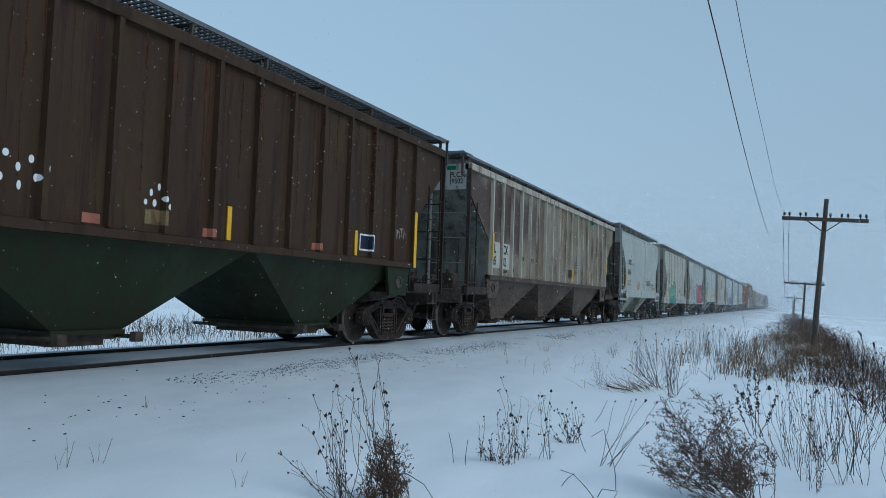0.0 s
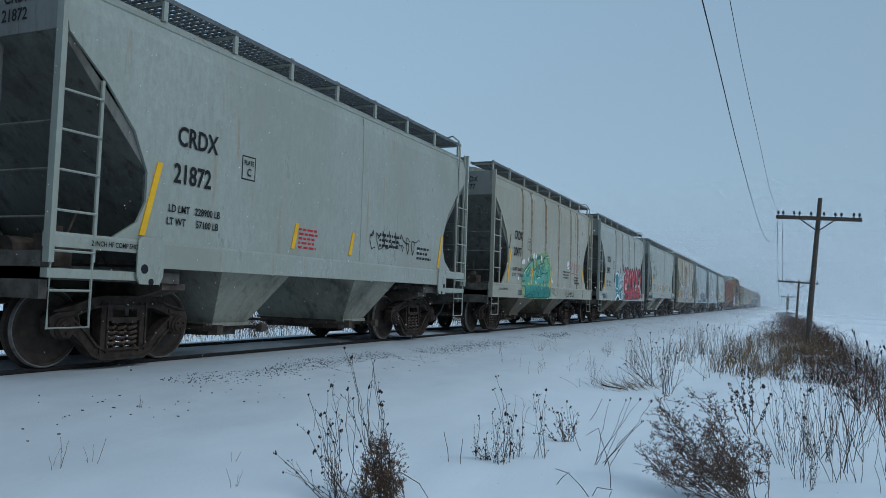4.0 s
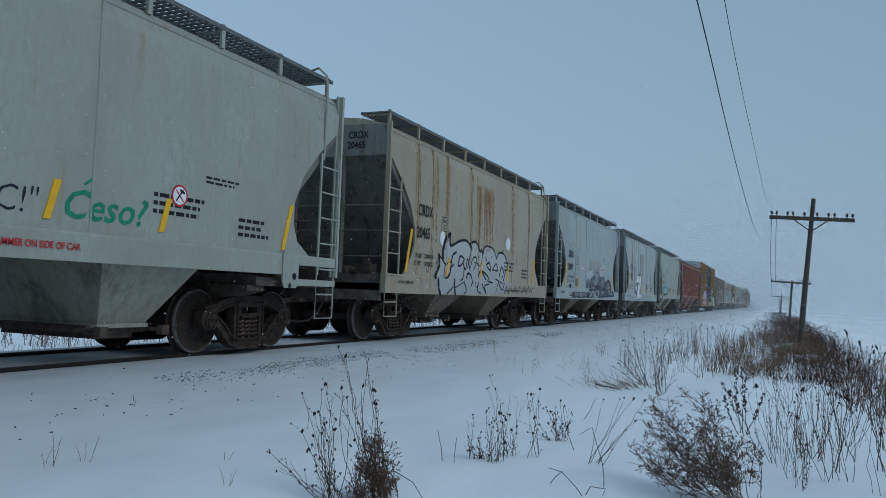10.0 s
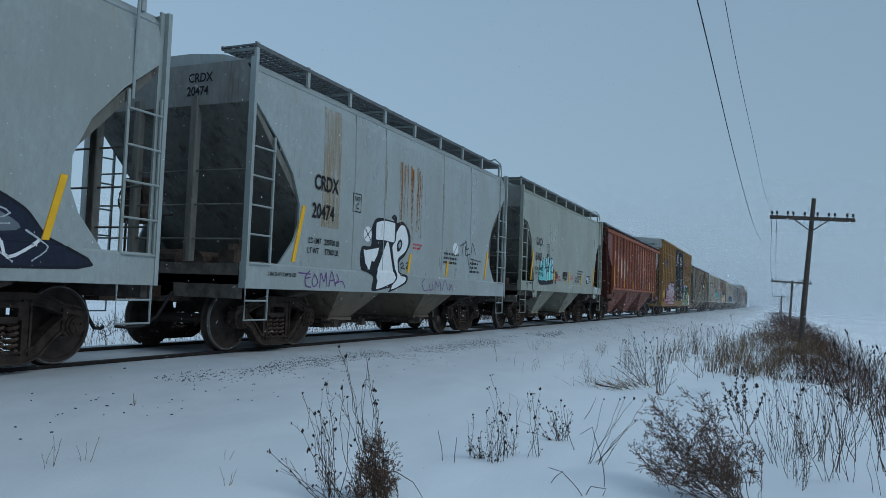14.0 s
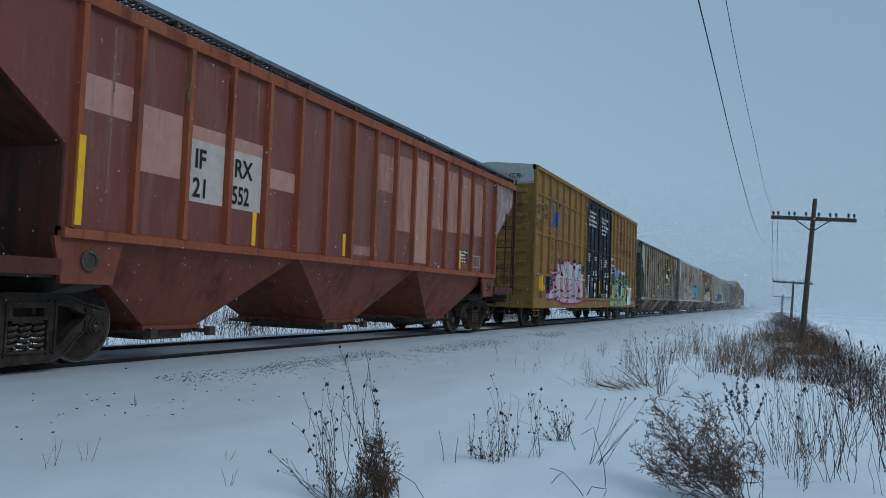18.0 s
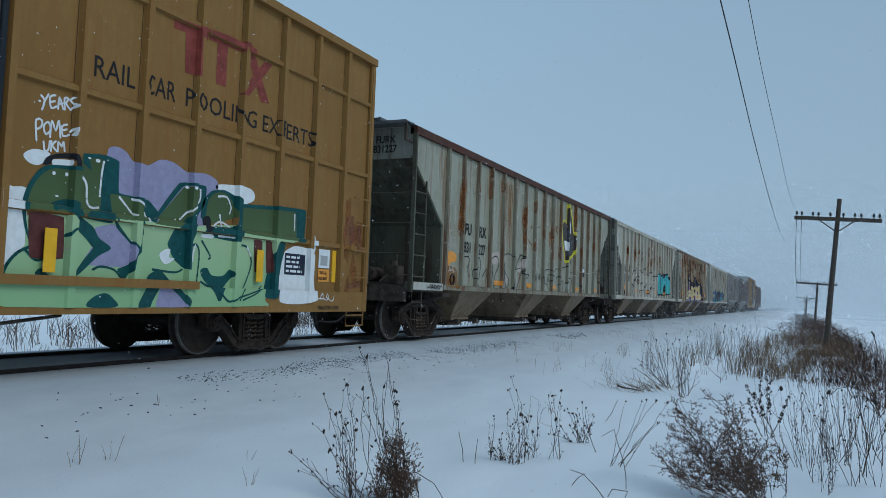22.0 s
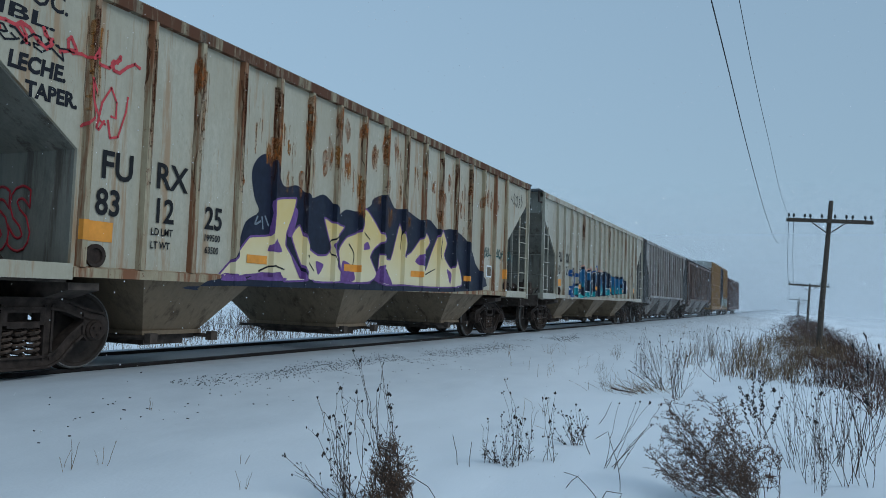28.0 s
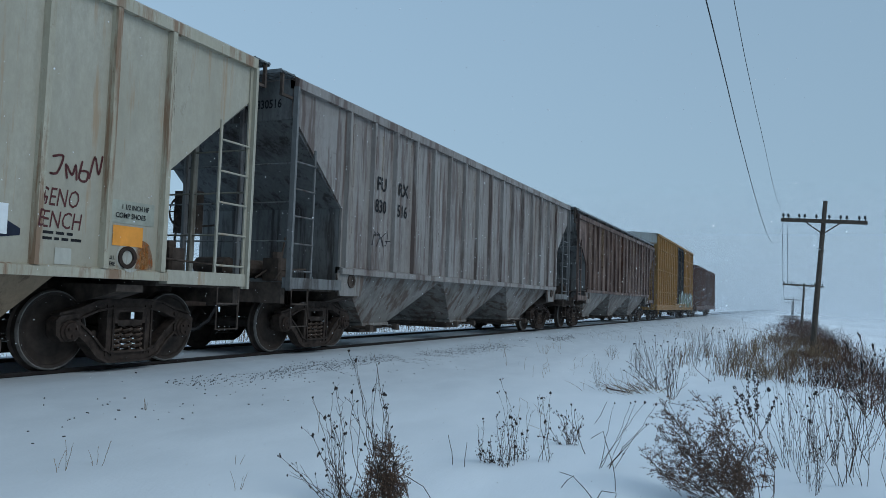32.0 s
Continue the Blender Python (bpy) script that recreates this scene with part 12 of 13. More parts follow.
for y in (4.6, 7.1, 9.5, 12.2, 14.7):
    mk.rect(y, y + 0.42, 1.24, 1.36, ORANGE_PAINT, 9)
mk.shape([(10.43, 3.27), (10.58, 3.47), (10.8, 3.52), (10.95, 3.47), (10.94, 4.02), (11.07, 4.04), (11.44, 4.0), (11.7, 3.64), (11.89, 3.23), (12.09, 3.11), (12.14, 2.9), (11.99, 2.52), (11.72, 2.33), (11.28, 2.24), (11.01, 2.12), (10.82, 2.15), (10.78, 2.39), (10.57, 2.69)], LEMON, 2, bend=0.4)
mk.shape([(10.53, 3.27), (10.62, 3.42), (10.78, 3.45), (11.0, 3.4), (11.02, 3.87), (11.1, 3.93), (11.38, 3.89), (11.6, 3.57), (11.78, 3.18), (12.0, 3.05), (12.02, 2.89), (11.89, 2.57), (11.65, 2.41), (11.25, 2.32), (11.03, 2.21), (10.9, 2.23), (10.85, 2.44), (10.67, 2.73)], BROWN_SPRAY, 3, bend=0.4)
mk.shape([(10.69, 3.17), (10.93, 3.26), (11.15, 3.11), (11.44, 3.1), (11.82, 3.03), (11.88, 2.73), (11.63, 2.47), (11.13, 2.34), (10.96, 2.46), (10.96, 2.76), (10.79, 2.89)], STONE, 4, bend=0.4)
mk.shape([(10.74, 2.83), (10.93, 2.85), (11.1, 2.8), (11.09, 2.51), (10.95, 2.55), (10.93, 2.5), (10.82, 2.58)], SPRAY_WHITE, 5, bend=0.0)
mk.shape([(11.08, 3.47), (11.21, 3.53), (11.48, 3.44), (11.48, 3.12), (11.24, 3.23), (11.09, 3.31)], SPRAY_WHITE, 5, bend=0.2)
mk.shape([(11.07, 2.84), (11.38, 2.87), (11.6, 2.95), (11.43, 2.57), (11.2, 2.45)], SPRAY_BLACK, 5, bend=0.3)
mk.line([(12.09, 3.77), (12.14, 3.5)], 0.022, SPRAY_BLACK, 4)
mk.line([(12.09, 3.73), (12.25, 3.76), (12.13, 3.61), (12.3, 3.54)], 0.022, SPRAY_BLACK, 4)
mk.line([(12.41, 3.89), (12.34, 3.69), (12.5, 3.66)], 0.022, SPRAY_BLACK, 4)
mk.line([(12.54, 3.59), (12.49, 3.81), (12.64, 3.68)], 0.022, SPRAY_BLACK, 4)
mk.line([(12.21, 3.29), (12.46, 3.27), (12.53, 3.32)], 0.022, SPRAY_BLACK, 4)
mk.line([(6.6, 1.97), (6.74, 2.04), (6.85, 2.08), (6.95, 2.09)], 0.035, SPRAY_BLACK, 5, 0.02)
mk.line([(6.6, 1.97), (6.64, 1.72), (6.77, 1.58)], 0.035, SPRAY_BLACK, 5, 0.02)
mk.line([(7.05, 1.47), (7.08, 1.6), (7.27, 1.59), (7.12, 1.48)], 0.035, SPRAY_BLACK, 5, 0.02)
mk.line([(7.07, 1.26), (7.2, 1.24), (7.27, 1.16)], 0.035, SPRAY_BLACK, 5, 0.02)
mk.line([(7.75, 1.89), (7.91, 1.78), (7.98, 1.5), (7.95, 1.25), (7.87, 1.15)], 0.035, SPRAY_BLACK, 5, 0.02)
mk.line([(7.67, 1.45), (7.69, 1.6), (7.76, 1.52), (7.69, 1.41)], 0.035, SPRAY_BLACK, 5, 0.02)
mk.line([(8.2, 1.52), (8.23, 1.65), (8.3, 1.6), (8.27, 1.51)], 0.035, SPRAY_BLACK, 5, 0.02)
mk.line([(8.47, 1.58), (8.55, 1.42), (8.82, 1.4), (9.09, 1.33), (9.15, 1.13)], 0.035, SPRAY_BLACK, 5, 0.02)
mk.line([(8.68, 1.39), (8.69, 1.63), (8.88, 1.8), (9.27, 1.83), (9.4, 1.75)], 0.035, SPRAY_BLACK, 5, 0.02)
mk.line([(9.1, 1.46), (9.09, 1.63), (9.28, 1.68), (9.44, 1.59), (9.25, 1.47), (9.14, 1.56)], 0.035, SPRAY_BLACK, 5, 0.02)
mk.line([(9.41, 1.96), (9.59, 1.9), (9.55, 1.67), (9.41, 1.61)], 0.035, SPRAY_BLACK, 5, 0.02)
mk.line([(9.59, 1.67), (9.77, 1.64), (9.89, 1.34)], 0.035, SPRAY_BLACK, 5, 0.02)
mk.line([(9.75, 1.8), (9.91, 1.89), (10.16, 1.88)], 0.035, SPRAY_BLACK, 5, 0.02)
mk.line([(9.98, 1.59), (10.16, 1.65), (10.31, 1.54), (10.12, 1.36)], 0.035, SPRAY_BLACK, 5, 0.02)
mk.line([(10.26, 1.85), (10.46, 1.82), (10.41, 1.55), (10.74, 1.49), (10.69, 1.16)], 0.035, SPRAY_BLACK, 5, 0.02)
mk.line([(11.01, 1.46), (11.47, 1.64), (11.74, 1.51), (11.37, 1.1)], 0.035, SPRAY_BLACK, 5, 0.02)
mk.line([(10.63, 1.95), (11.02, 2.01), (11.29, 2.12)], 0.035, SPRAY_BLACK, 5, 0.02)
mk.line([(11.58, 2.24), (11.53, 1.89), (11.76, 1.82)], 0.035, SPRAY_BLACK, 5, 0.02)
mk.line([(12.09, 1.66), (12.2, 1.31)], 0.035, SPRAY_BLACK, 5, 0.02)
mk.line([(12.39, 1.95), (12.47, 1.41)], 0.035, SPRAY_BLACK, 5, 0.02)
mk.line([(13.03, 1.63), (13.0, 1.34), (13.35, 1.26)], 0.035, SPRAY_BLACK, 5, 0.02)
mk.line([(14.51, 2.26), (15.04, 2.04), (15.39, 1.56)], 0.035, SPRAY_BLACK, 5, 0.02)
mk.line([(14.96, 1.75), (15.04, 1.98), (15.43, 2.03), (15.56, 1.68)], 0.035, SPRAY_BLACK, 5, 0.02)
mk.line([(12.67, 1.89), (12.79, 1.33)], 0.035, SPRAY_BLACK, 5, 0.02)
mk.line([(6.95, 2.09), (7.14, 2.06), (7.41, 2.02), (7.55, 2.06)], 0.025, CHALK, 4)
mk.line([(7.71, 1.85), (8.01, 1.96), (8.4, 2.04)], 0.025, CHALK, 4)
mk.line([(7.27, 1.59), (7.51, 1.7), (7.58, 1.83)], 0.025, CHALK, 4)
mk.line([(12.74, 1.9), (13.3, 1.9), (14.1, 1.89), (15.34, 2.17)], 0.025, CHALK, 4)
mk.line([(11.61, 1.81), (11.92, 1.74), (12.4, 1.83)], 0.025, CHALK, 4)
mk.shape([(11.0, 1.42), (11.45, 1.58), (11.56, 1.45), (11.3, 1.14), (11.08, 1.22)], FADED_GREY, 3)
mk.shape([(11.14, 1.41), (11.41, 1.51), (11.36, 1.27)], PINK_WASH, 4)
mk.shape([(7.27, 2.83), (7.33, 3.0), (7.45, 3.0), (7.46, 2.91), (7.35, 2.91)], RUST_RUN, 2, bend=0.3)
mk.shape([(7.07, 2.63), (7.17, 2.59), (7.52, 2.45), (7.52, 2.42), (7.28, 2.48)], RUST_RUN, 2, bend=0.3)
mk.shape([(7.86, 2.96), (8.15, 3.07), (8.19, 3.01)], RUST_RUN, 2, bend=0.3)
mk.shape([(9.04, 2.9), (9.24, 3.0), (9.26, 2.53), (9.16, 2.56)], RUST_RUN, 2, bend=0.3)
mk.shape([(9.48, 3.15), (9.75, 3.17), (10.04, 3.23), (10.07, 2.91), (9.91, 3.03), (9.65, 3.05), (9.5, 2.98)], RUST_RUN, 2, bend=0.3)
mk.shape([(8.43, 2.98), (8.49, 2.94), (8.48, 2.62)], RUST_RUN, 2, bend=0.3)
mk.line([(7.05, 2.6), (7.25, 2.51), (7.52, 2.42)], 0.022, DARK_RUN, 4, 0.01)
mk.line([(7.27, 2.83), (7.15, 2.77), (7.09, 2.63)], 0.022, DARK_RUN, 4, 0.01)
mk.line([(8.81, 2.77), (9.06, 2.66), (9.2, 2.55)], 0.022, DARK_RUN, 4, 0.01)
mk.line([(9.46, 3.16), (9.75, 3.18), (10.06, 3.24)], 0.022, DARK_RUN, 4, 0.01)
mk.line([(9.76, 3.06), (9.94, 3.01), (10.06, 2.94)], 0.022, DARK_RUN, 4, 0.01)
mk.line([(9.68, 3.38), (9.51, 3.45), (9.48, 3.22)], 0.022, DARK_RUN, 4, 0.01)
mk.line([(9.14, 3.61), (9.21, 3.41), (9.16, 3.26)], 0.022, DARK_RUN, 4, 0.01)
mk.tag(1.75, 2.3, 2.1, 2.6, PALE_RUN, 135, 0.015, 5)
mk.rect(13.0, 13.4, 1.75, 2.05, SPRAY_BLACK, 1)
mk.rect(13.03, 13.37, 1.9, 2.02, SPRAY_WHITE, 2)
end_letters("FURX", 0.21, 0.66, -8.506, 3.95, BLACK_PAINT, car)
end_letters("831227", 0.21, 0.61, -8.506, 3.76, BLACK_PAINT, car)
mk.close()

car, mk, rb = ribbed(46.5, 16.8, 17, walk_edge=0.8, eave=4.23, brake_end=1, label="pale khaki covered hopper with faded outline graffiti", body=FURX_LIGHT, post=FURX_LIGHT_POST, end=FURX_END, fascia=FURX_FASCIA, corner=FURX_LIGHT, bay=BAY_KHAKI, side_label="")
lettered(mk, rb, "FURX", ["831", "261"])
mk.shape([(3.63, 1.88), (3.86, 2.3), (4.19, 2.34), (4.26, 2.54), (4.6, 2.54), (4.94, 2.05), (5.34, 2.09), (5.56, 2.4), (6.1, 2.27), (6.36, 2.57), (6.65, 2.53), (6.9, 2.0), (7.51, 2.31), (8.56, 2.42), (8.58, 2.14), (10.31, 2.28), (10.65, 1.93), (10.46, 1.24), (4.01, 1.14), (3.85, 1.58)], PUTTY, 1, bend=0.3)
mk.line([(3.92, 2.31), (3.59, 1.96), (3.73, 1.73), (4.05, 1.67), (3.88, 1.42), (4.06, 1.16)], 0.1, BROWN_SPRAY, 4, 0.06)
mk.line([(3.92, 2.31), (4.2, 2.37)], 0.06, BROWN_SPRAY, 4, 0.036)
mk.line([(4.2, 2.36), (4.11, 1.93), (3.87, 1.61)], 0.05, BROWN_SPRAY, 4, 0.03)
mk.line([(4.36, 2.59), (4.47, 2.31), (4.31, 2.14), (4.66, 2.1), (5.04, 1.91)], 0.07, BROWN_SPRAY, 4, 0.042)
mk.line([(4.46, 2.44), (4.75, 2.5), (4.93, 2.14), (5.2, 1.99), (5.24, 2.22)], 0.06, BROWN_SPRAY, 4, 0.036)
mk.line([(5.23, 2.37), (5.59, 2.43), (5.96, 2.24), (5.86, 1.91), (5.47, 1.41), (5.38, 1.25)], 0.05, BROWN_SPRAY, 4, 0.03)
mk.line([(5.86, 1.91), (6.26, 1.84), (5.99, 1.35), (6.22, 1.26)], 0.05, BROWN_SPRAY, 4, 0.03)
mk.line([(5.96, 2.21), (6.08, 2.56), (6.4, 2.29), (6.47, 2.58), (6.67, 2.52), (6.81, 2.09), (6.54, 1.47), (6.25, 1.26)], 0.05, BROWN_SPRAY, 4, 0.03)
mk.line([(5.4, 1.23), (5.63, 1.47), (6.02, 1.44)], 0.06, BROWN_SPRAY, 4, 0.036)
mk.line([(6.81, 2.07), (7.08, 2.27), (7.51, 2.26), (7.68, 1.74), (7.36, 1.45), (7.02, 1.7), (6.85, 2.07)], 0.05, BROWN_SPRAY, 4, 0.03)
mk.line([(6.91, 1.79), (6.74, 1.38), (7.12, 1.29)], 0.06, BROWN_SPRAY, 4, 0.036)
mk.line([(7.73, 2.34), (8.56, 2.42), (8.47, 1.9), (8.15, 1.37), (7.79, 1.62), (8.14, 1.88)], 0.06, BROWN_SPRAY, 4, 0.036)
mk.line([(8.57, 2.23), (10.31, 2.28), (10.6, 1.8), (10.27, 1.26)], 0.04, BROWN_SPRAY, 4, 0.024)
mk.line([(6.85, 1.28), (7.58, 1.36), (8.28, 1.31)], 0.04, BROWN_SPRAY, 4, 0.024)
mk.line([(9.02, 1.48), (9.03, 1.94), (9.37, 2.09), (9.33, 1.61), (8.99, 1.77)], 0.03, BROWN_SPRAY, 4, 0.018)
mk.shape([(7.15, 1.97), (7.22, 1.84), (7.37, 1.8), (7.23, 1.75), (7.17, 1.62), (7.1, 1.74), (6.97, 1.78), (7.09, 1.83)], BROWN_SPRAY, 5, bend=0.0)
mk.line([(4.29, 1.79), (4.52, 1.75), (4.81, 1.8)], 0.02, SPRAY_WHITE, 5)
mk.line([(5.59, 2.07), (5.75, 2.14)], 0.02, SPRAY_WHITE, 5)
mk.line([(6.47, 2.36), (6.58, 2.17)], 0.02, SPRAY_WHITE, 5)
mk.line([(4.41, 1.62), (4.47, 1.54), (4.55, 1.64), (4.65, 1.55), (4.73, 1.66)], 0.02, SPRAY_WHITE, 5)
mk.shape([(4.28, 1.9), (5.04, 1.93), (5.12, 1.76), (4.29, 1.71)], PALE_RUN, 3, bend=0.2)
mk.shape([(10.46, 2.36), (10.73, 2.47), (11.6, 2.55), (11.61, 2.42), (12.25, 2.56), (13.03, 2.51), (13.6, 2.59), (13.88, 2.29), (14.22, 2.43), (14.59, 2.34), (14.85, 1.42), (10.64, 1.3), (10.49, 1.67)], NAVY, 2, bend=0.2)
mk.shape([(10.61, 2.4), (11.47, 2.47), (11.41, 2.3), (11.21, 2.25), (11.44, 1.48), (10.82, 1.38), (10.8, 2.07), (10.57, 2.15)], SPRAY_CYAN, 3, bend=0.1)
mk.shape([(11.69, 2.33), (12.11, 2.46), (12.43, 2.18), (12.72, 2.43), (13.04, 2.37), (13.19, 1.46), (12.72, 1.43), (12.64, 1.92), (12.39, 1.69), (12.08, 1.95), (12.19, 1.41), (11.69, 1.41)], SPRAY_CYAN, 3, bend=0.1)
mk.shape([(13.2, 2.41), (13.6, 2.5), (13.55, 2.12), (13.85, 1.54), (13.36, 1.44)], SPRAY_CYAN, 3, bend=0.1)
mk.shape([(13.93, 2.21), (14.27, 2.31), (14.61, 1.51), (13.95, 1.43)], SPRAY_CYAN, 3, bend=0.1)
mk.line([(3.54, 1.62), (3.5, 1.51), (3.65, 1.48)], 0.04, LOGO_BLUE, 3)
mk.line([(3.46, 1.43), (3.61, 1.38), (3.52, 1.28)], 0.04, LOGO_BLUE, 3)
mk.line([(3.62, 1.59), (3.72, 1.55)], 0.04, LOGO_BLUE, 3)
mk.line([(3.49, 1.35), (3.69, 1.31)], 0.04, LOGO_BLUE, 3)
mk.run("NOBODY", 0.12, 1.66, 2.04, 1.57, SPRAY_BLACK, 0.1, -0.005)
mk.run("CARES!", 0.1, 1.71, 2.19, 1.39, SPRAY_BLACK, 0.1, -0.005)
mk.text("1 1/2 INCH TREAD", 0.04, 1.75, 1.75, BLACK_PAINT, 0.6)
mk.text("COND. BRAKE SHOE", 0.05, 1.74, 1.65, BLACK_PAINT, 0.6)
mk.shape([(2.64, 1.33), (2.96, 1.33), (2.97, 1.15), (2.67, 1.16)], RUST_RUN, 4, bend=0.0)
mk.text("JACK", 0.04, 1.75, 1.29, BLACK_PAINT, 0.7)
mk.text("HERE", 0.04, 1.75, 1.23, BLACK_PAINT, 0.7)
mk.rect(1.72, 2.2, 1.46, 1.68, ORANGE_PAINT, 5)
jack_pad(mk, 1.98, 1.32)
for y in (4.5, 7.2, 9.6, 12.4):
    mk.rect(y, y + 0.42, 1.38, 1.5, ORANGE_PAINT, 9)
for k, y in enumerate(rb[1:12]):
    mk.streaks(y + (0.05 if k % 2 else -0.02), 0.05, 3.4, 1.0, 7, RUST_RUN, 1100 + k)
rnd = random.Random(1129)
for k in range(26):
    y, z = rb[rnd.randint(1, 12)] + rnd.uniform(-0.08, 0.08) + 0.4 * (k % 3 == 0), rnd.uniform(2.7, 3.6)
    mk.shape([(y + rnd.uniform(0.02, 0.08) * math.cos(a), z + rnd.uniform(0.06, 0.25) * math.sin(a)) for a in (0, 0.9, 1.8, 2.7, 3.6, 4.5, 5.4)], RUST_BLISTER if k % 3 else OCHRE_WASH, 2, name="rust_patch")
for y in (5.0, 5.9, 7.6):
    mk.streaks(y + 0.25, 0.3, 3.5, 0.8, 6, RUST_RUN, 1130 + int(y))
mk.bars(1.7, 2.3, 1.7, 1.82, 2)
end_letters("FURX 831261", 0.19, 0.35, -8.406, 3.82, BLACK_PAINT, car)
mk.close()

car, mk, rb = ribbed(64.4, 16.8, 17, walk_edge=0.8, eave=4.23, brake_end=1, label="cream covered hopper with rust-eaten posts and a cream-and-navy sprayed piece", body=FURX_CREAM, post=RUST_POST, chord=CREAM_CHORD, cut=1.7, end=FURX_END, fascia=FURX_FASCIA, corner=FURX_CREAM, bay=BAY_KHAKI)
lettered(mk, rb, "FURX", ["83", "12"], 1, 2.2)
mk.text("25", 0.30, rb[2] + 0.22, 1.76)
mk.shape([(3.56, 0.96), (3.72, 1.08), (4.03, 1.16), (4.34, 1.57), (4.5, 1.93), (4.77, 2.1), (4.66, 2.3), (4.58, 2.64), (4.71, 2.87), (4.95, 2.96), (5.17, 2.78), (5.35, 2.55), (5.68, 2.61), (6.05, 2.47), (6.42, 2.57), (6.77, 2.41), (6.88, 2.3), (7.12, 2.41), (7.5, 2.42), (7.92, 2.57), (8.04, 2.72), (8.55, 2.85), (8.85, 2.64), (9.33, 2.66), (9.97, 2.53), (10.41, 2.58), (10.9, 2.41), (11.66, 2.49), (12.52, 2.27), (13.01, 1.8), (13.22, 1.16), (4.12, 1.03)], NAVY, 1)
mk.shape([(3.99, 1.16), (4.33, 1.46), (4.6, 1.73), (5.04, 1.79), (5.07, 2.11), (5.08, 2.32), (5.67, 2.41), (5.6, 2.14), (5.46, 1.86), (5.45, 1.67), (5.68, 1.46), (5.97, 1.17), (5.35, 1.13), (5.34, 1.25), (4.55, 1.19), (4.3, 1.14)], BUTTER, 2, bend=0.15, edge=PURPLE, width=0.03)
mk.shape([(5.58, 1.82), (5.78, 2.01), (5.98, 1.71), (6.3, 1.58), (6.56, 1.6), (6.68, 1.73), (6.45, 2.19), (6.75, 2.13), (7.08, 2.11), (6.88, 1.92), (6.72, 1.79), (6.76, 1.61), (6.99, 1.37), (7.22, 1.19), (6.15, 1.15), (5.83, 1.43)], BUTTER, 3, bend=0.25, edge=PURPLE, width=0.03)
mk.shape([(7.1, 1.19), (6.92, 1.69), (7.16, 1.94), (7.53, 2.07), (7.73, 2.49), (7.98, 2.39), (8.44, 2.02), (8.11, 1.8), (7.99, 1.64), (8.25, 1.34), (7.99, 1.2), (7.52, 1.17)], BUTTER, 4, bend=0.3, edge=PURPLE, width=0.03)
mk.shape([(8.33, 1.18), (8.32, 1.72), (8.74, 1.65), (9.06, 2.35), (9.28, 1.99), (9.21, 1.73), (9.6, 1.85), (10.21, 2.29), (10.45, 2.09), (10.03, 1.74), (10.27, 1.52), (10.52, 1.88), (11.0, 2.45), (11.32, 2.16), (11.19, 1.86), (11.6, 1.61), (11.88, 1.86), (12.2, 1.25), (10.53, 1.17), (9.25, 1.18)], BUTTER, 5, bend=0.3, edge=PURPLE, width=0.03)
mk.shape([(3.97, 1.1), (4.11, 1.2), (4.42, 1.18), (4.48, 1.11)], PURPLE, 7, bend=0.3)
mk.shape([(4.5, 1.13), (4.85, 1.24), (5.34, 1.24), (5.37, 1.14)], PURPLE, 7, bend=0.3)
mk.shape([(5.01, 1.56), (5.17, 1.78), (5.36, 1.57)], PURPLE, 7, bend=0.3)
mk.shape([(5.47, 1.83), (5.65, 2.25), (5.72, 2.18), (5.6, 1.83)], PURPLE, 7, bend=0.3)
mk.shape([(5.58, 1.53), (5.93, 1.24), (5.86, 1.16)], PURPLE, 7, bend=0.3)
mk.shape([(7.05, 1.53), (7.35, 1.46), (7.47, 1.22), (7.02, 1.15)], PURPLE, 7, bend=0.3)
mk.shape([(8.16, 1.23), (8.39, 1.54), (8.71, 1.34), (8.83, 1.17)], PURPLE, 7, bend=0.3)
mk.shape([(7.6, 1.76), (7.86, 1.92), (7.95, 1.79)], PURPLE, 7, bend=0.3)
mk.shape([(9.78, 1.67), (10.07, 1.85), (10.13, 1.59)], PURPLE, 7, bend=0.3)
mk.shape([(11.34, 1.59), (11.61, 1.49), (11.55, 1.26)], PURPLE, 7, bend=0.3)
mk.shape([(6.25, 1.48), (6.48, 1.43), (6.33, 1.26)], PURPLE, 7, bend=0.3)
mk.line([(4.83, 1.26), (5.12, 1.35), (5.42, 1.31)], 0.03, SPRAY_BLACK, 8, 0.015)
mk.line([(5.94, 1.55), (6.2, 1.33)], 0.03, SPRAY_BLACK, 8, 0.015)
mk.line([(7.24, 1.82), (7.41, 1.66), (7.35, 1.39)], 0.03, SPRAY_BLACK, 8, 0.015)
mk.line([(8.47, 1.59), (8.67, 1.36)], 0.03, SPRAY_BLACK, 8, 0.015)
mk.line([(10.28, 1.43), (10.73, 1.56)], 0.03, SPRAY_BLACK, 8, 0.015)
mk.line([(6.87, 1.96), (6.61, 1.77), (6.77, 1.53)], 0.03, SPRAY_BLACK, 8, 0.015)
mk.line([(7.74, 2.4), (7.69, 2.13), (7.93, 1.97)], 0.03, SPRAY_BLACK, 8, 0.015)
mk.line([(9.17, 2.23), (9.12, 1.88)], 0.03, SPRAY_BLACK, 8, 0.015)
mk.line([(10.96, 2.36), (10.85, 1.9), (11.07, 1.58)], 0.03, SPRAY_BLACK, 8, 0.015)
mk.line([(4.75, 2.03), (4.7, 1.92), (4.82, 1.97)], 0.03, SLATE, 4)
mk.line([(4.85, 2.03), (4.88, 1.87)], 0.03, SLATE, 4)
mk.line([(4.92, 2.05), (5.0, 1.93)], 0.03, SLATE, 4)
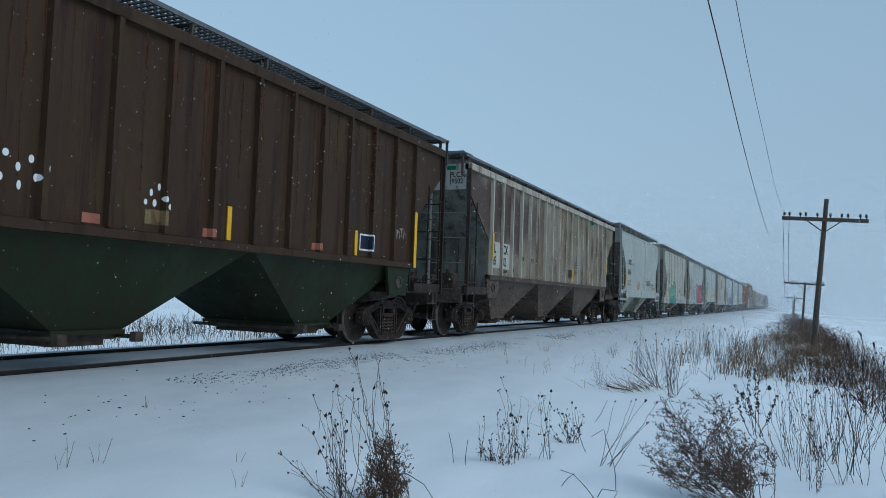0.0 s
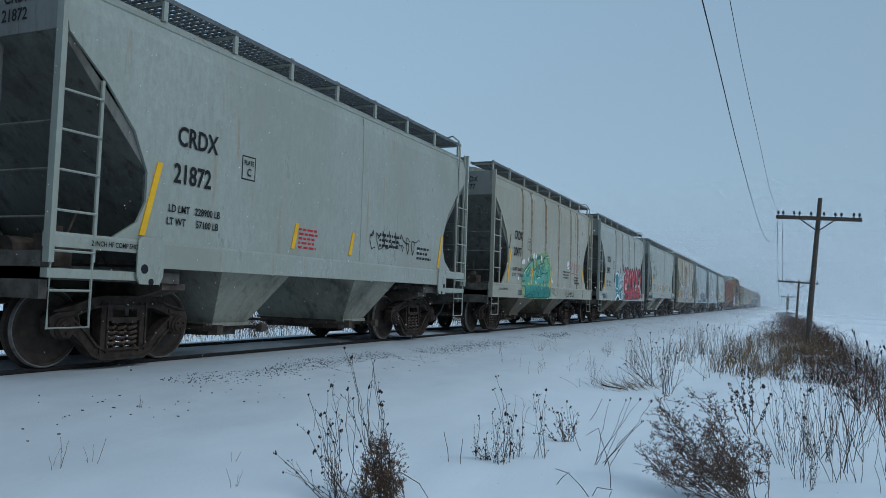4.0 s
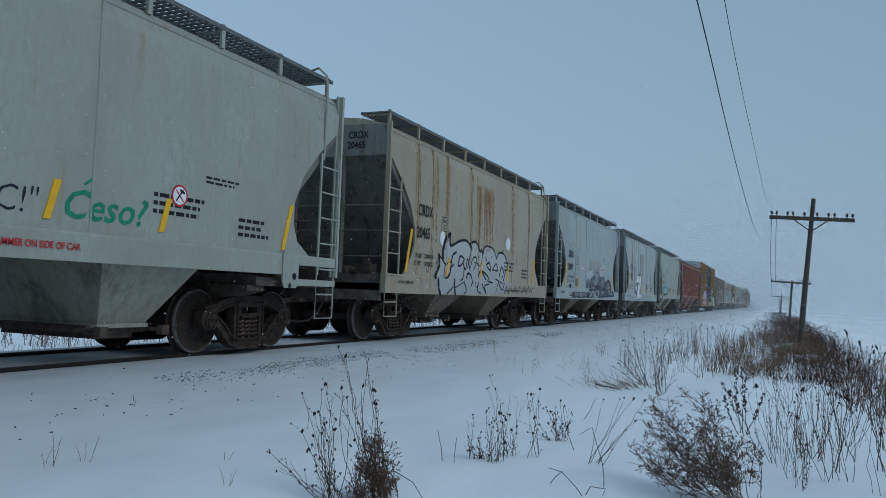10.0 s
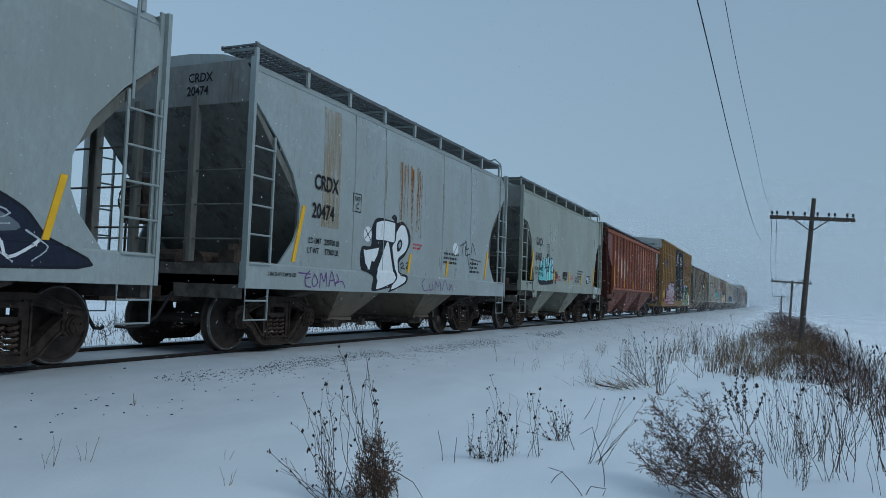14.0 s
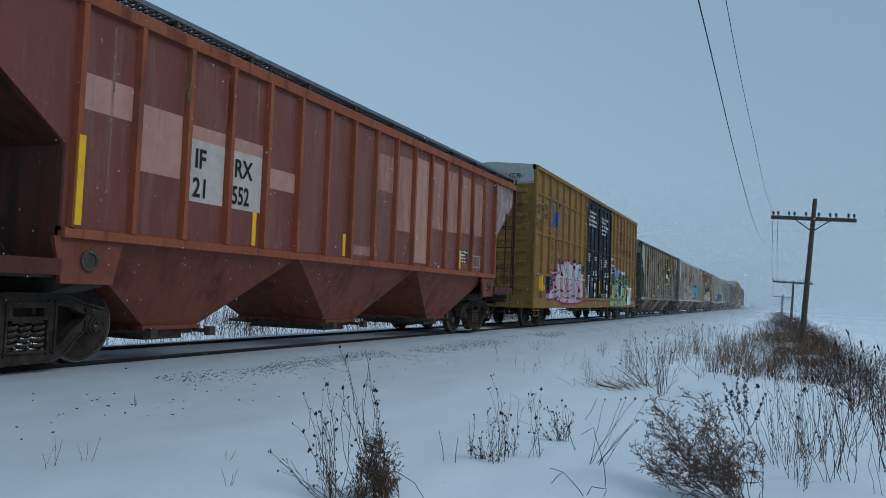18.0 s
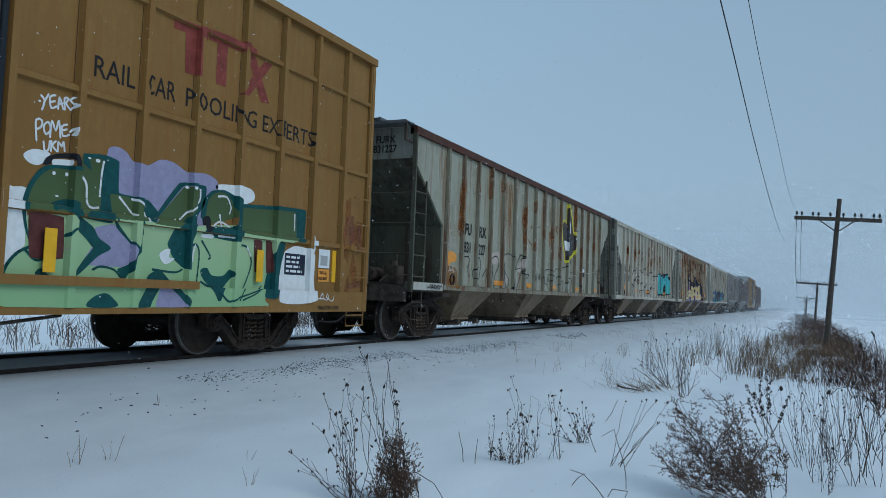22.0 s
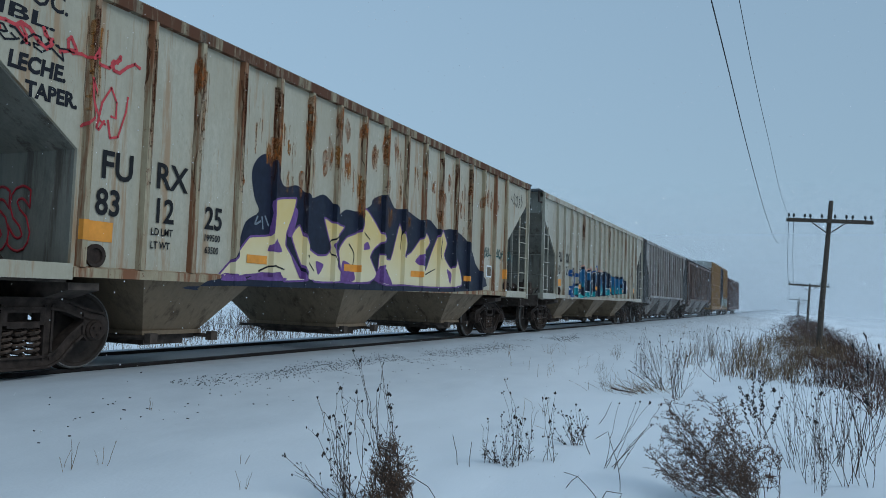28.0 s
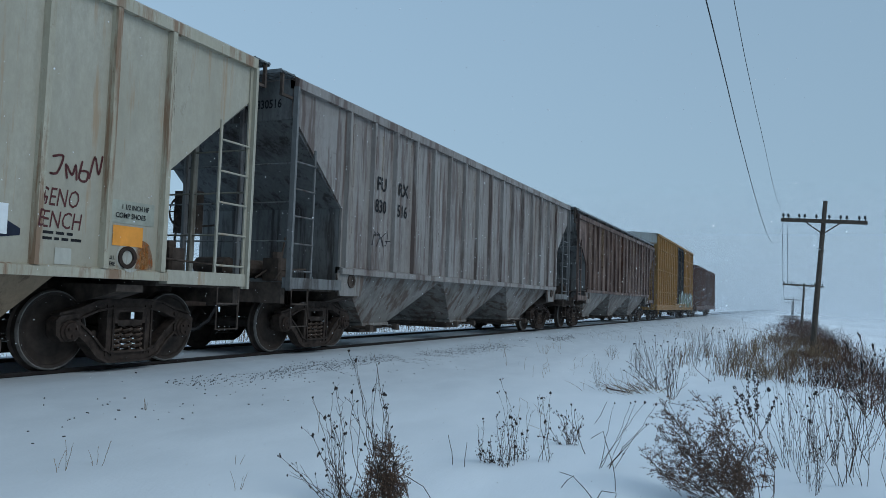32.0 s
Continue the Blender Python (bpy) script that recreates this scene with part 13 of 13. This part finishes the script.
for y in (4.55, 7.1, 9.6, 12.3):
    mk.rect(y, y + 0.45, 1.36, 1.48, ORANGE_PAINT, 9)
mk.rect(1.75, 2.22, 1.46, 1.68, ORANGE_PAINT, 5)
jack_pad(mk, 2.0, 1.3)
mk.rect(14.9, 15.2, 1.5, 1.75, ORANGE_PAINT, 5)
jack_pad(mk, 15.05, 1.32)
mk.rect(13.75, 14.1, 1.5, 1.8, SPRAY_WHITE, 4)
mk.rect(13.79, 14.06, 1.54, 1.76, BAY_GREY, 5)
for y in (13.5, 14.4, 15.1):
    mk.tag(y, y + 0.5, 1.95, 2.25, BOTTLE, int(y * 10), 0.03, 4)
mk.run("LECHE.", 0.17, 0.84, 1.5, 3.08, SPRAY_BLACK, 0.1, 0.06)
mk.run("TAPER.", 0.16, 1.05, 1.66, 2.84, SPRAY_BLACK, 0.0, 0.06)
mk.run("W@TOC.", 0.2, 0.36, 1.48, 3.78, SPRAY_BLACK, 0.1, 0.03)
mk.run("SIBL.", 0.15, 0.48, 1.34, 3.57, SPRAY_BLACK, 0.1, 0.03)
mk.tag(0.64, 1.5, 3.3, 3.48, SPRAY_BLACK, 155, 0.026, 6)
mk.tag(0.6, 2.35, 3.36, 3.58, SPRAY_CORAL, 157, 0.045, 8)
mk.tag(1.75, 2.25, 2.55, 3.2, SPRAY_CORAL, 158, 0.03, 3)
mk.tag(15.5, 16.4, 3.5, 3.9, SPRAY_BLACK, 159, 0.025, 5)
mk.text("LD LMT", 0.09, rb[1] + 0.15, 1.60)
mk.text("LT WT", 0.09, rb[1] + 0.15, 1.44)
mk.text("199500", 0.09, rb[2] + 0.22, 1.60)
mk.text("63500", 0.09, rb[2] + 0.25, 1.44)
rnd = random.Random(1199)
for k in range(46):  # blistered rust between and beside the posts
    y, z = rnd.uniform(4.2, 14.5), rnd.choice((rnd.uniform(3.0, 3.9), rnd.uniform(2.5, 3.9)))
    if k % 2:
        y = rb[rnd.randint(2, 14)] + rnd.uniform(-0.09, 0.09)
    mk.shape([(y + rnd.uniform(0.03, 0.13) * math.cos(a), z + rnd.uniform(0.08, 0.28) * math.sin(a)) for a in (0, 0.9, 1.8, 2.7, 3.6, 4.5, 5.4)], RUST_BLISTER, 2, name="rust_patch")
for k in range(36):
    rr2 = random.Random(1200 + k)
    mk.streaks(rr2.uniform(4.5, 12.5), 0.16, rr2.uniform(2.6, 3.9), 0.4, 7, RUST_RUN, 1220 + k)
for k, y in enumerate(rb[:14]):
    mk.streaks(y, 0.06, 4.0, 2.0, 9, DARK_RUN, 1270 + k)
    mk.streaks(y + 0.1, 0.1, 3.9, 1.6, 6, RUST_RUN, 1290 + k)
outlined_on_end("CRASS", 0.95, -1.3, -6.712, 1.36, SIGN_RED, car)
end_letters("FURX", 0.21, 0.66, -8.406, 3.95, BLACK_PAINT, car)
end_letters("831225", 0.21, 0.61, -8.406, 3.76, BLACK_PAINT, car)
mk.close()

car, mk, rb = ribbed(82.7, 16.8, 17, walk_edge=0.8, eave=4.23, brake_end=1, label="pale khaki covered hopper with a blue and teal sprayed piece", body=FURX_LIGHT, post=FURX_LIGHT_POST, end=FURX_END, fascia=FURX_FASCIA, corner=FURX_LIGHT, bay=BAY_KHAKI)
lettered(mk, rb, "FURX", ["83", "12"], 1, 2.29)
mk.text("60", 0.30, rb[2] + 0.2, 1.85)
mk.shape([(3.19, 1.45), (3.36, 1.53), (3.67, 1.52), (3.78, 1.17), (3.58, 1.11), (3.21, 1.12)], LOGO_BLUE, 2, bend=0.2)
mk.shape([(3.28, 1.28), (3.43, 1.37), (3.53, 1.53), (3.62, 1.39), (3.7, 1.3), (3.55, 1.17), (3.42, 1.19)], SPRAY_WHITE, 4, bend=0.0)
mk.line([(3.15, 1.93), (3.38, 2.03), (3.42, 1.85), (3.15, 1.89)], 0.12, LOGO_BLUE, 3, 0.072)
mk.line([(3.43, 1.93), (3.37, 1.54), (3.3, 1.3)], 0.14, LOGO_BLUE, 3, 0.084)
mk.line([(3.86, 1.88), (3.88, 1.59), (3.68, 1.43)], 0.14, LOGO_BLUE, 3, 0.084)
mk.line([(3.86, 1.88), (3.77, 1.96)], 0.06, LOGO_BLUE, 3, 0.036)
mk.run("BRE", 0.14, 3.99, 4.4, 1.83, LOGO_BLUE, 0.1, 0.05)
mk.shape([(3.83, 1.16), (3.87, 1.56), (4.26, 1.63), (4.43, 1.9), (4.73, 2.16), (5.07, 2.26), (5.45, 2.13), (5.6, 2.08), (5.95, 2.2), (6.27, 2.24), (6.51, 2.04), (6.87, 2.14), (7.38, 2.14), (7.66, 2.17), (8.1, 2.13), (8.56, 2.25), (9.07, 2.19), (9.28, 2.16), (9.51, 2.29), (9.71, 2.11), (10.21, 2.06), (10.84, 2.11), (11.3, 2.04), (12.15, 2.17), (12.7, 1.92), (13.09, 1.64), (13.0, 1.4), (5.43, 1.13)], NAVY, 3, bend=0.3)
mk.line([(4.18, 1.64), (4.27, 1.75), (4.43, 1.93), (4.73, 2.18), (5.07, 2.29), (5.37, 2.25), (5.55, 2.11), (5.86, 2.2), (6.27, 2.29), (6.53, 2.1), (6.86, 2.2), (7.24, 2.26), (7.52, 2.18), (7.94, 2.25), (8.37, 2.16), (8.89, 2.19)], 0.05, PEACH, 2)
mk.line([(6.42, 2.07), (6.86, 2.2), (7.26, 2.37), (7.38, 2.18)], 0.06, LOGO_BLUE, 3)
mk.shape([(4.62, 1.97), (4.9, 2.14), (5.26, 2.09), (5.42, 1.87), (5.4, 1.6), (5.15, 1.44), (5.31, 1.18), (5.11, 1.14), (4.99, 1.43), (4.85, 1.67), (4.65, 1.69)], BLUE_TEAL, 4, bend=0.3)
mk.shape([(3.93, 1.47), (4.16, 1.53), (4.22, 1.25), (3.88, 1.2)], BLUE_TEAL, 4, bend=0.3)
mk.shape([(5.71, 2.01), (6.12, 2.11), (6.32, 1.9), (6.3, 1.22), (6.08, 1.2), (5.98, 1.78), (5.73, 1.76)], BLUE_TEAL, 4, bend=0.3)
mk.shape([(6.73, 2.01), (7.19, 2.09), (7.3, 1.91), (7.11, 1.58), (7.05, 1.34), (6.81, 1.23)], BLUE_TEAL, 4, bend=0.3)
mk.shape([(7.72, 2.03), (7.95, 2.11), (8.32, 1.4), (8.05, 1.25), (7.8, 1.27)], BLUE_TEAL, 4, bend=0.3)
mk.shape([(8.41, 2.11), (8.73, 2.2), (8.96, 1.81), (8.9, 1.32), (8.55, 1.3)], BLUE_TEAL, 4, bend=0.3)
mk.shape([(9.32, 2.1), (9.52, 2.18), (9.67, 1.84), (9.34, 1.43)], BLUE_TEAL, 4, bend=0.3)
mk.shape([(9.81, 2.05), (10.13, 2.0), (10.4, 1.4), (10.06, 1.31)], BLUE_TEAL, 4, bend=0.3)
mk.shape([(10.63, 1.97), (11.07, 1.97), (11.25, 1.44), (10.77, 1.36)], BLUE_TEAL, 4, bend=0.3)
mk.shape([(11.4, 1.92), (12.03, 2.05), (12.47, 1.73), (12.34, 1.42), (11.54, 1.37)], BLUE_TEAL, 4, bend=0.3)
mk.shape([(4.29, 1.19), (4.88, 1.26), (4.95, 1.11), (4.3, 1.09)], BLUE_TEAL, 4, bend=0.3)
mk.shape([(5.45, 1.28), (5.91, 1.35), (5.99, 1.16), (5.51, 1.13)], BLUE_TEAL, 4, bend=0.3)
mk.shape([(6.46, 1.3), (6.74, 1.38), (6.75, 1.18), (6.44, 1.18)], BLUE_TEAL, 4, bend=0.3)
mk.shape([(8.95, 1.43), (9.33, 1.53), (9.39, 1.28), (8.93, 1.27)], BLUE_TEAL, 4, bend=0.3)
mk.shape([(5.05, 1.89), (5.24, 1.86), (5.24, 1.64), (5.05, 1.6)], NAVY, 5)
mk.shape([(11.7, 1.77), (12.05, 1.82), (12.06, 1.66), (11.71, 1.62)], NAVY, 5)
mk.line([(4.61, 2.02), (4.84, 2.09)], 0.035, SPRAY_WHITE, 6, 0.02)
mk.line([(5.08, 2.11), (5.32, 2.01), (5.41, 1.74), (5.31, 1.54), (5.13, 1.52)], 0.035, SPRAY_WHITE, 6, 0.02)
mk.line([(5.75, 2.05), (6.11, 2.12), (6.31, 1.93)], 0.035, SPRAY_WHITE, 6, 0.02)
mk.line([(6.18, 1.65), (6.59, 1.78), (6.58, 1.23), (6.44, 1.23)], 0.035, SPRAY_WHITE, 6, 0.02)
mk.line([(6.75, 2.02), (7.12, 2.1), (7.28, 1.92), (7.11, 1.65), (7.04, 1.58)], 0.035, SPRAY_WHITE, 6, 0.02)
mk.line([(7.66, 2.08), (7.81, 1.63), (7.9, 1.28), (8.16, 1.39)], 0.035, SPRAY_WHITE, 6, 0.02)
mk.line([(7.95, 2.06), (8.33, 2.13)], 0.035, SPRAY_WHITE, 6, 0.02)
mk.line([(8.48, 2.17), (8.91, 1.97), (8.85, 1.5)], 0.035, SPRAY_WHITE, 6, 0.02)
mk.line([(4.35, 1.09), (4.38, 1.27)], 0.035, SPRAY_WHITE, 6, 0.02)
mk.line([(4.54, 1.23), (4.82, 1.29)], 0.035, SPRAY_WHITE, 6, 0.02)
mk.line([(5.49, 1.35), (5.81, 1.34), (5.87, 1.19)], 0.035, SPRAY_WHITE, 6, 0.02)
mk.line([(9.33, 2.18), (9.24, 1.73), (9.34, 1.45)], 0.035, SPRAY_WHITE, 6, 0.02)
mk.line([(9.5, 1.75), (9.86, 1.86), (9.83, 1.38)], 0.035, SPRAY_WHITE, 6, 0.02)
mk.line([(10.17, 2.0), (10.46, 1.41)], 0.035, SPRAY_WHITE, 6, 0.02)
mk.line([(11.07, 1.99), (11.3, 1.44)], 0.035, SPRAY_WHITE, 6, 0.02)
mk.line([(12.03, 2.02), (12.53, 1.71), (12.34, 1.42)], 0.035, SPRAY_WHITE, 6, 0.02)
mk.line([(3.95, 1.47), (4.16, 1.47), (4.18, 1.37)], 0.035, SPRAY_WHITE, 6, 0.02)
mk.line([(4.63, 1.58), (4.74, 1.6)], 0.035, SPRAY_WHITE, 6, 0.02)
mk.line([(8.95, 1.53), (9.3, 1.53)], 0.035, SPRAY_WHITE, 6, 0.02)
mk.line([(9.28, 1.24), (9.38, 1.3), (9.53, 1.25), (9.72, 1.31), (9.95, 1.28)], 0.02, SPRAY_WHITE, 7)
mk.rect(4.5, 4.78, 2.1, 2.4, BLACK_PAINT, 6)
mk.rect(4.52, 4.76, 2.12, 2.38, FURX_LIGHT, 7)
mk.text("C", 0.11, 4.6, 2.17)
for y in (4.35, 6.9, 9.4, 11.95):
    mk.rect(y, y + 0.42, 1.43, 1.57, ORANGE_PAINT, 9)
mk.rect(14.48, 14.92, 1.44, 1.67, ORANGE_PAINT, 5)
mk.rect(1.72, 2.2, 1.46, 1.68, ORANGE_PAINT, 6)
mk.rect(14.42, 15.08, 1.7, 1.96, FADED_GREY, 4)
mk.text("1 1/2 INCH HF", 0.06, 14.58, 1.86, squeeze=0.8)
mk.text("COMP SHOES", 0.06, 14.5, 1.76, squeeze=0.9)
mk.text("PULL", 0.045, 14.41, 1.28)
mk.text("HERE", 0.045, 14.41, 1.21)
mk.oval(14.7, 1.31, 0.15, 0.17, CHALKY_WHITE, 4)
jack_pad(mk, 14.7, 1.31)
mk.shape([(14.83, 1.19), (14.84, 1.42), (14.92, 1.52), (15.02, 1.48), (15.08, 1.36), (15.09, 1.19)], RUST_BLISTER, 4, bend=0.3, name="rust_patch")
mk.shape([(14.9, 1.19), (14.9, 1.4), (14.97, 1.45), (15.02, 1.38), (15.02, 1.19)], RUST_RUN, 5, bend=0.3, name="rust_patch")
jack_pad(mk, 1.98, 1.3)
for pts in ([(13.66, 2.3), (13.78, 2.32), (13.72, 2.14), (13.64, 2.12)], [(13.84, 2.1), (13.82, 2.24), (13.9, 2.14), (13.94, 2.25), (13.96, 2.1)], [(14.02, 2.3), (13.99, 2.12), (14.08, 2.1), (14.1, 2.2), (14.0, 2.2)], [(14.12, 2.14), (14.18, 2.38), (14.24, 2.2), (14.28, 2.4)]):
    mk.line(pts, 0.026, MAROON_SPRAY, 3)
mk.run("GENO", 0.2, 13.5, 14.0, 1.79, MAROON_SPRAY, 0.12, 0.0)
mk.run("BENCH", 0.19, 13.46, 14.04, 1.56, MAROON_SPRAY, 0.12, 0.0)
mk.bars(13.58, 14.08, 1.42, 1.54, 2)
mk.rect(13.75, 13.95, 1.19, 1.36, CHALKY_WHITE, 4)
mk.rect(12.9, 13.2, 1.45, 1.75, SPRAY_WHITE, 4)
for k, y in enumerate(rb[2:14]):
    mk.streaks(y + 0.02, 0.04, 4.0, 1.6, 5, RUST_RUN, 1300 + k)
for y in (4.9, 9.2, 15.2):
    mk.streaks(y + 0.05, 0.06, 3.9, 1.2, 8, DARK_RUN, 1330 + int(y))
end_letters("FURX", 0.21, 0.66, -8.406, 3.95, BLACK_PAINT, car)
end_letters("831260", 0.21, 0.61, -8.406, 3.76, BLACK_PAINT, car)
mk.close()

# 17 to 20: the end of the train
car, mk, rb = ribbed(100.5, 16.2, 16, walk_edge=0.8, eave=4.23, label="brown-stained grey covered hopper with scraped outlet bays", body=FURX_DIRTY, post=FURX_DIRTY, end=DIRTY_END, corner=DIRTY_END, bay=BAY_PALE, sill=1.38)
lettered(mk, rb, "FURX", ["830", "516"], 2, 2.95, 0.26)
strip(mk, rb[0] + 0.1, 1.45, 2.6)
mk.tag(2.5, 3.2, 1.85, 2.2, SPRAY_BLACK, 171, 0.02, 4)
for k in range(34):
    mk.streaks(1.7 + k * 0.4, 0.25, 4.0, 2.6, 2, DARK_RUN if k % 3 else PALE_RUN, 1400 + k)
end_letters("FURX 830516", 0.19, 0.36, -8.106, 3.83, BLACK_PAINT, car)
mk.close()
car, mk, rb = ribbed(118.0, 17.2, 18, label="dark rust-stained covered hopper with outside posts", body=DARK_HOPPER, end=DIRTY_END, bay=BAY_PALE, sill=1.4)
for k in range(30):
    mk.streaks(1.7 + k * 0.46, 0.25, 4.0, 2.2, 4, PALE_RUN if k % 2 else DARK_RUN, 1500 + k)
mk.close()
car = put(boxcar(dict(length=18.2, label="yellow high-cube boxcar with a dark door", body=YELLOW, end=YELLOW_END, door=DOOR_BLUE, fascia=FASCIA, doors=(-0.4, 2.9))), 137.0, 18.2)
mk = Marks(car, 9.1, (), 1.56, 1.57)
mk.piece(9.5, 17.5, 0.8, 1.9, 7, [OLIVE, PALE_CYAN], SPRAY_BLACK, 191, None, None, 0.4, 0.04)
mk.close()
put(boxcar(dict(length=17.8, eave=4.3, belts=(), label="dull red boxcar at the end of the train", body=RED_BOX, door=RED_BOX)), 158.2, 17.8)


# ---- motion ----
def travelled(t):
    """How far the train has rolled towards the camera since the middle of its passing."""
    return 7.5 * (t - 20) + 0.006 * (t - 20) ** 2


def motions():
    for ob, (vx, vy, vz) in FLAKES:
        walk(ob, [(0.0, pose(0, 0, 0)), (16.0, pose(16 * vx, 16 * vy, 16 * vz)), (32.0, pose(32 * vx, 32 * vy, 32 * vz))])
    for car, middle in CARS:
        walk(car, [(t, pose(TRACK_X, middle - travelled(t), 0)) for t in range(0, 33, 4)])
    middles = {car.name: middle for car, middle in CARS}
    for ws, place, car in WHEELSETS:
        at = middles[car.name] + ws.parent.location.y + place
        rows = [(0.0, pose(0, place, WHEEL_R))]
        for k in range(1, 32 * 15):
            t = k / 15
            if 1.0 < at - travelled(t) < 42.0:
                rows.append((t, pose(0, place, WHEEL_R, math.degrees(travelled(t) / WHEEL_R) % 360)))
        if len(rows) > 1:  # still until it comes near
            rows[0] = (0.0, rows[1][1]) if rows[1][0] > 0.07 else rows[0]
        if rows[-1][0] < 32:
            rows.append((32.0, rows[-1][1]))
        walk(ws, rows)


motions()
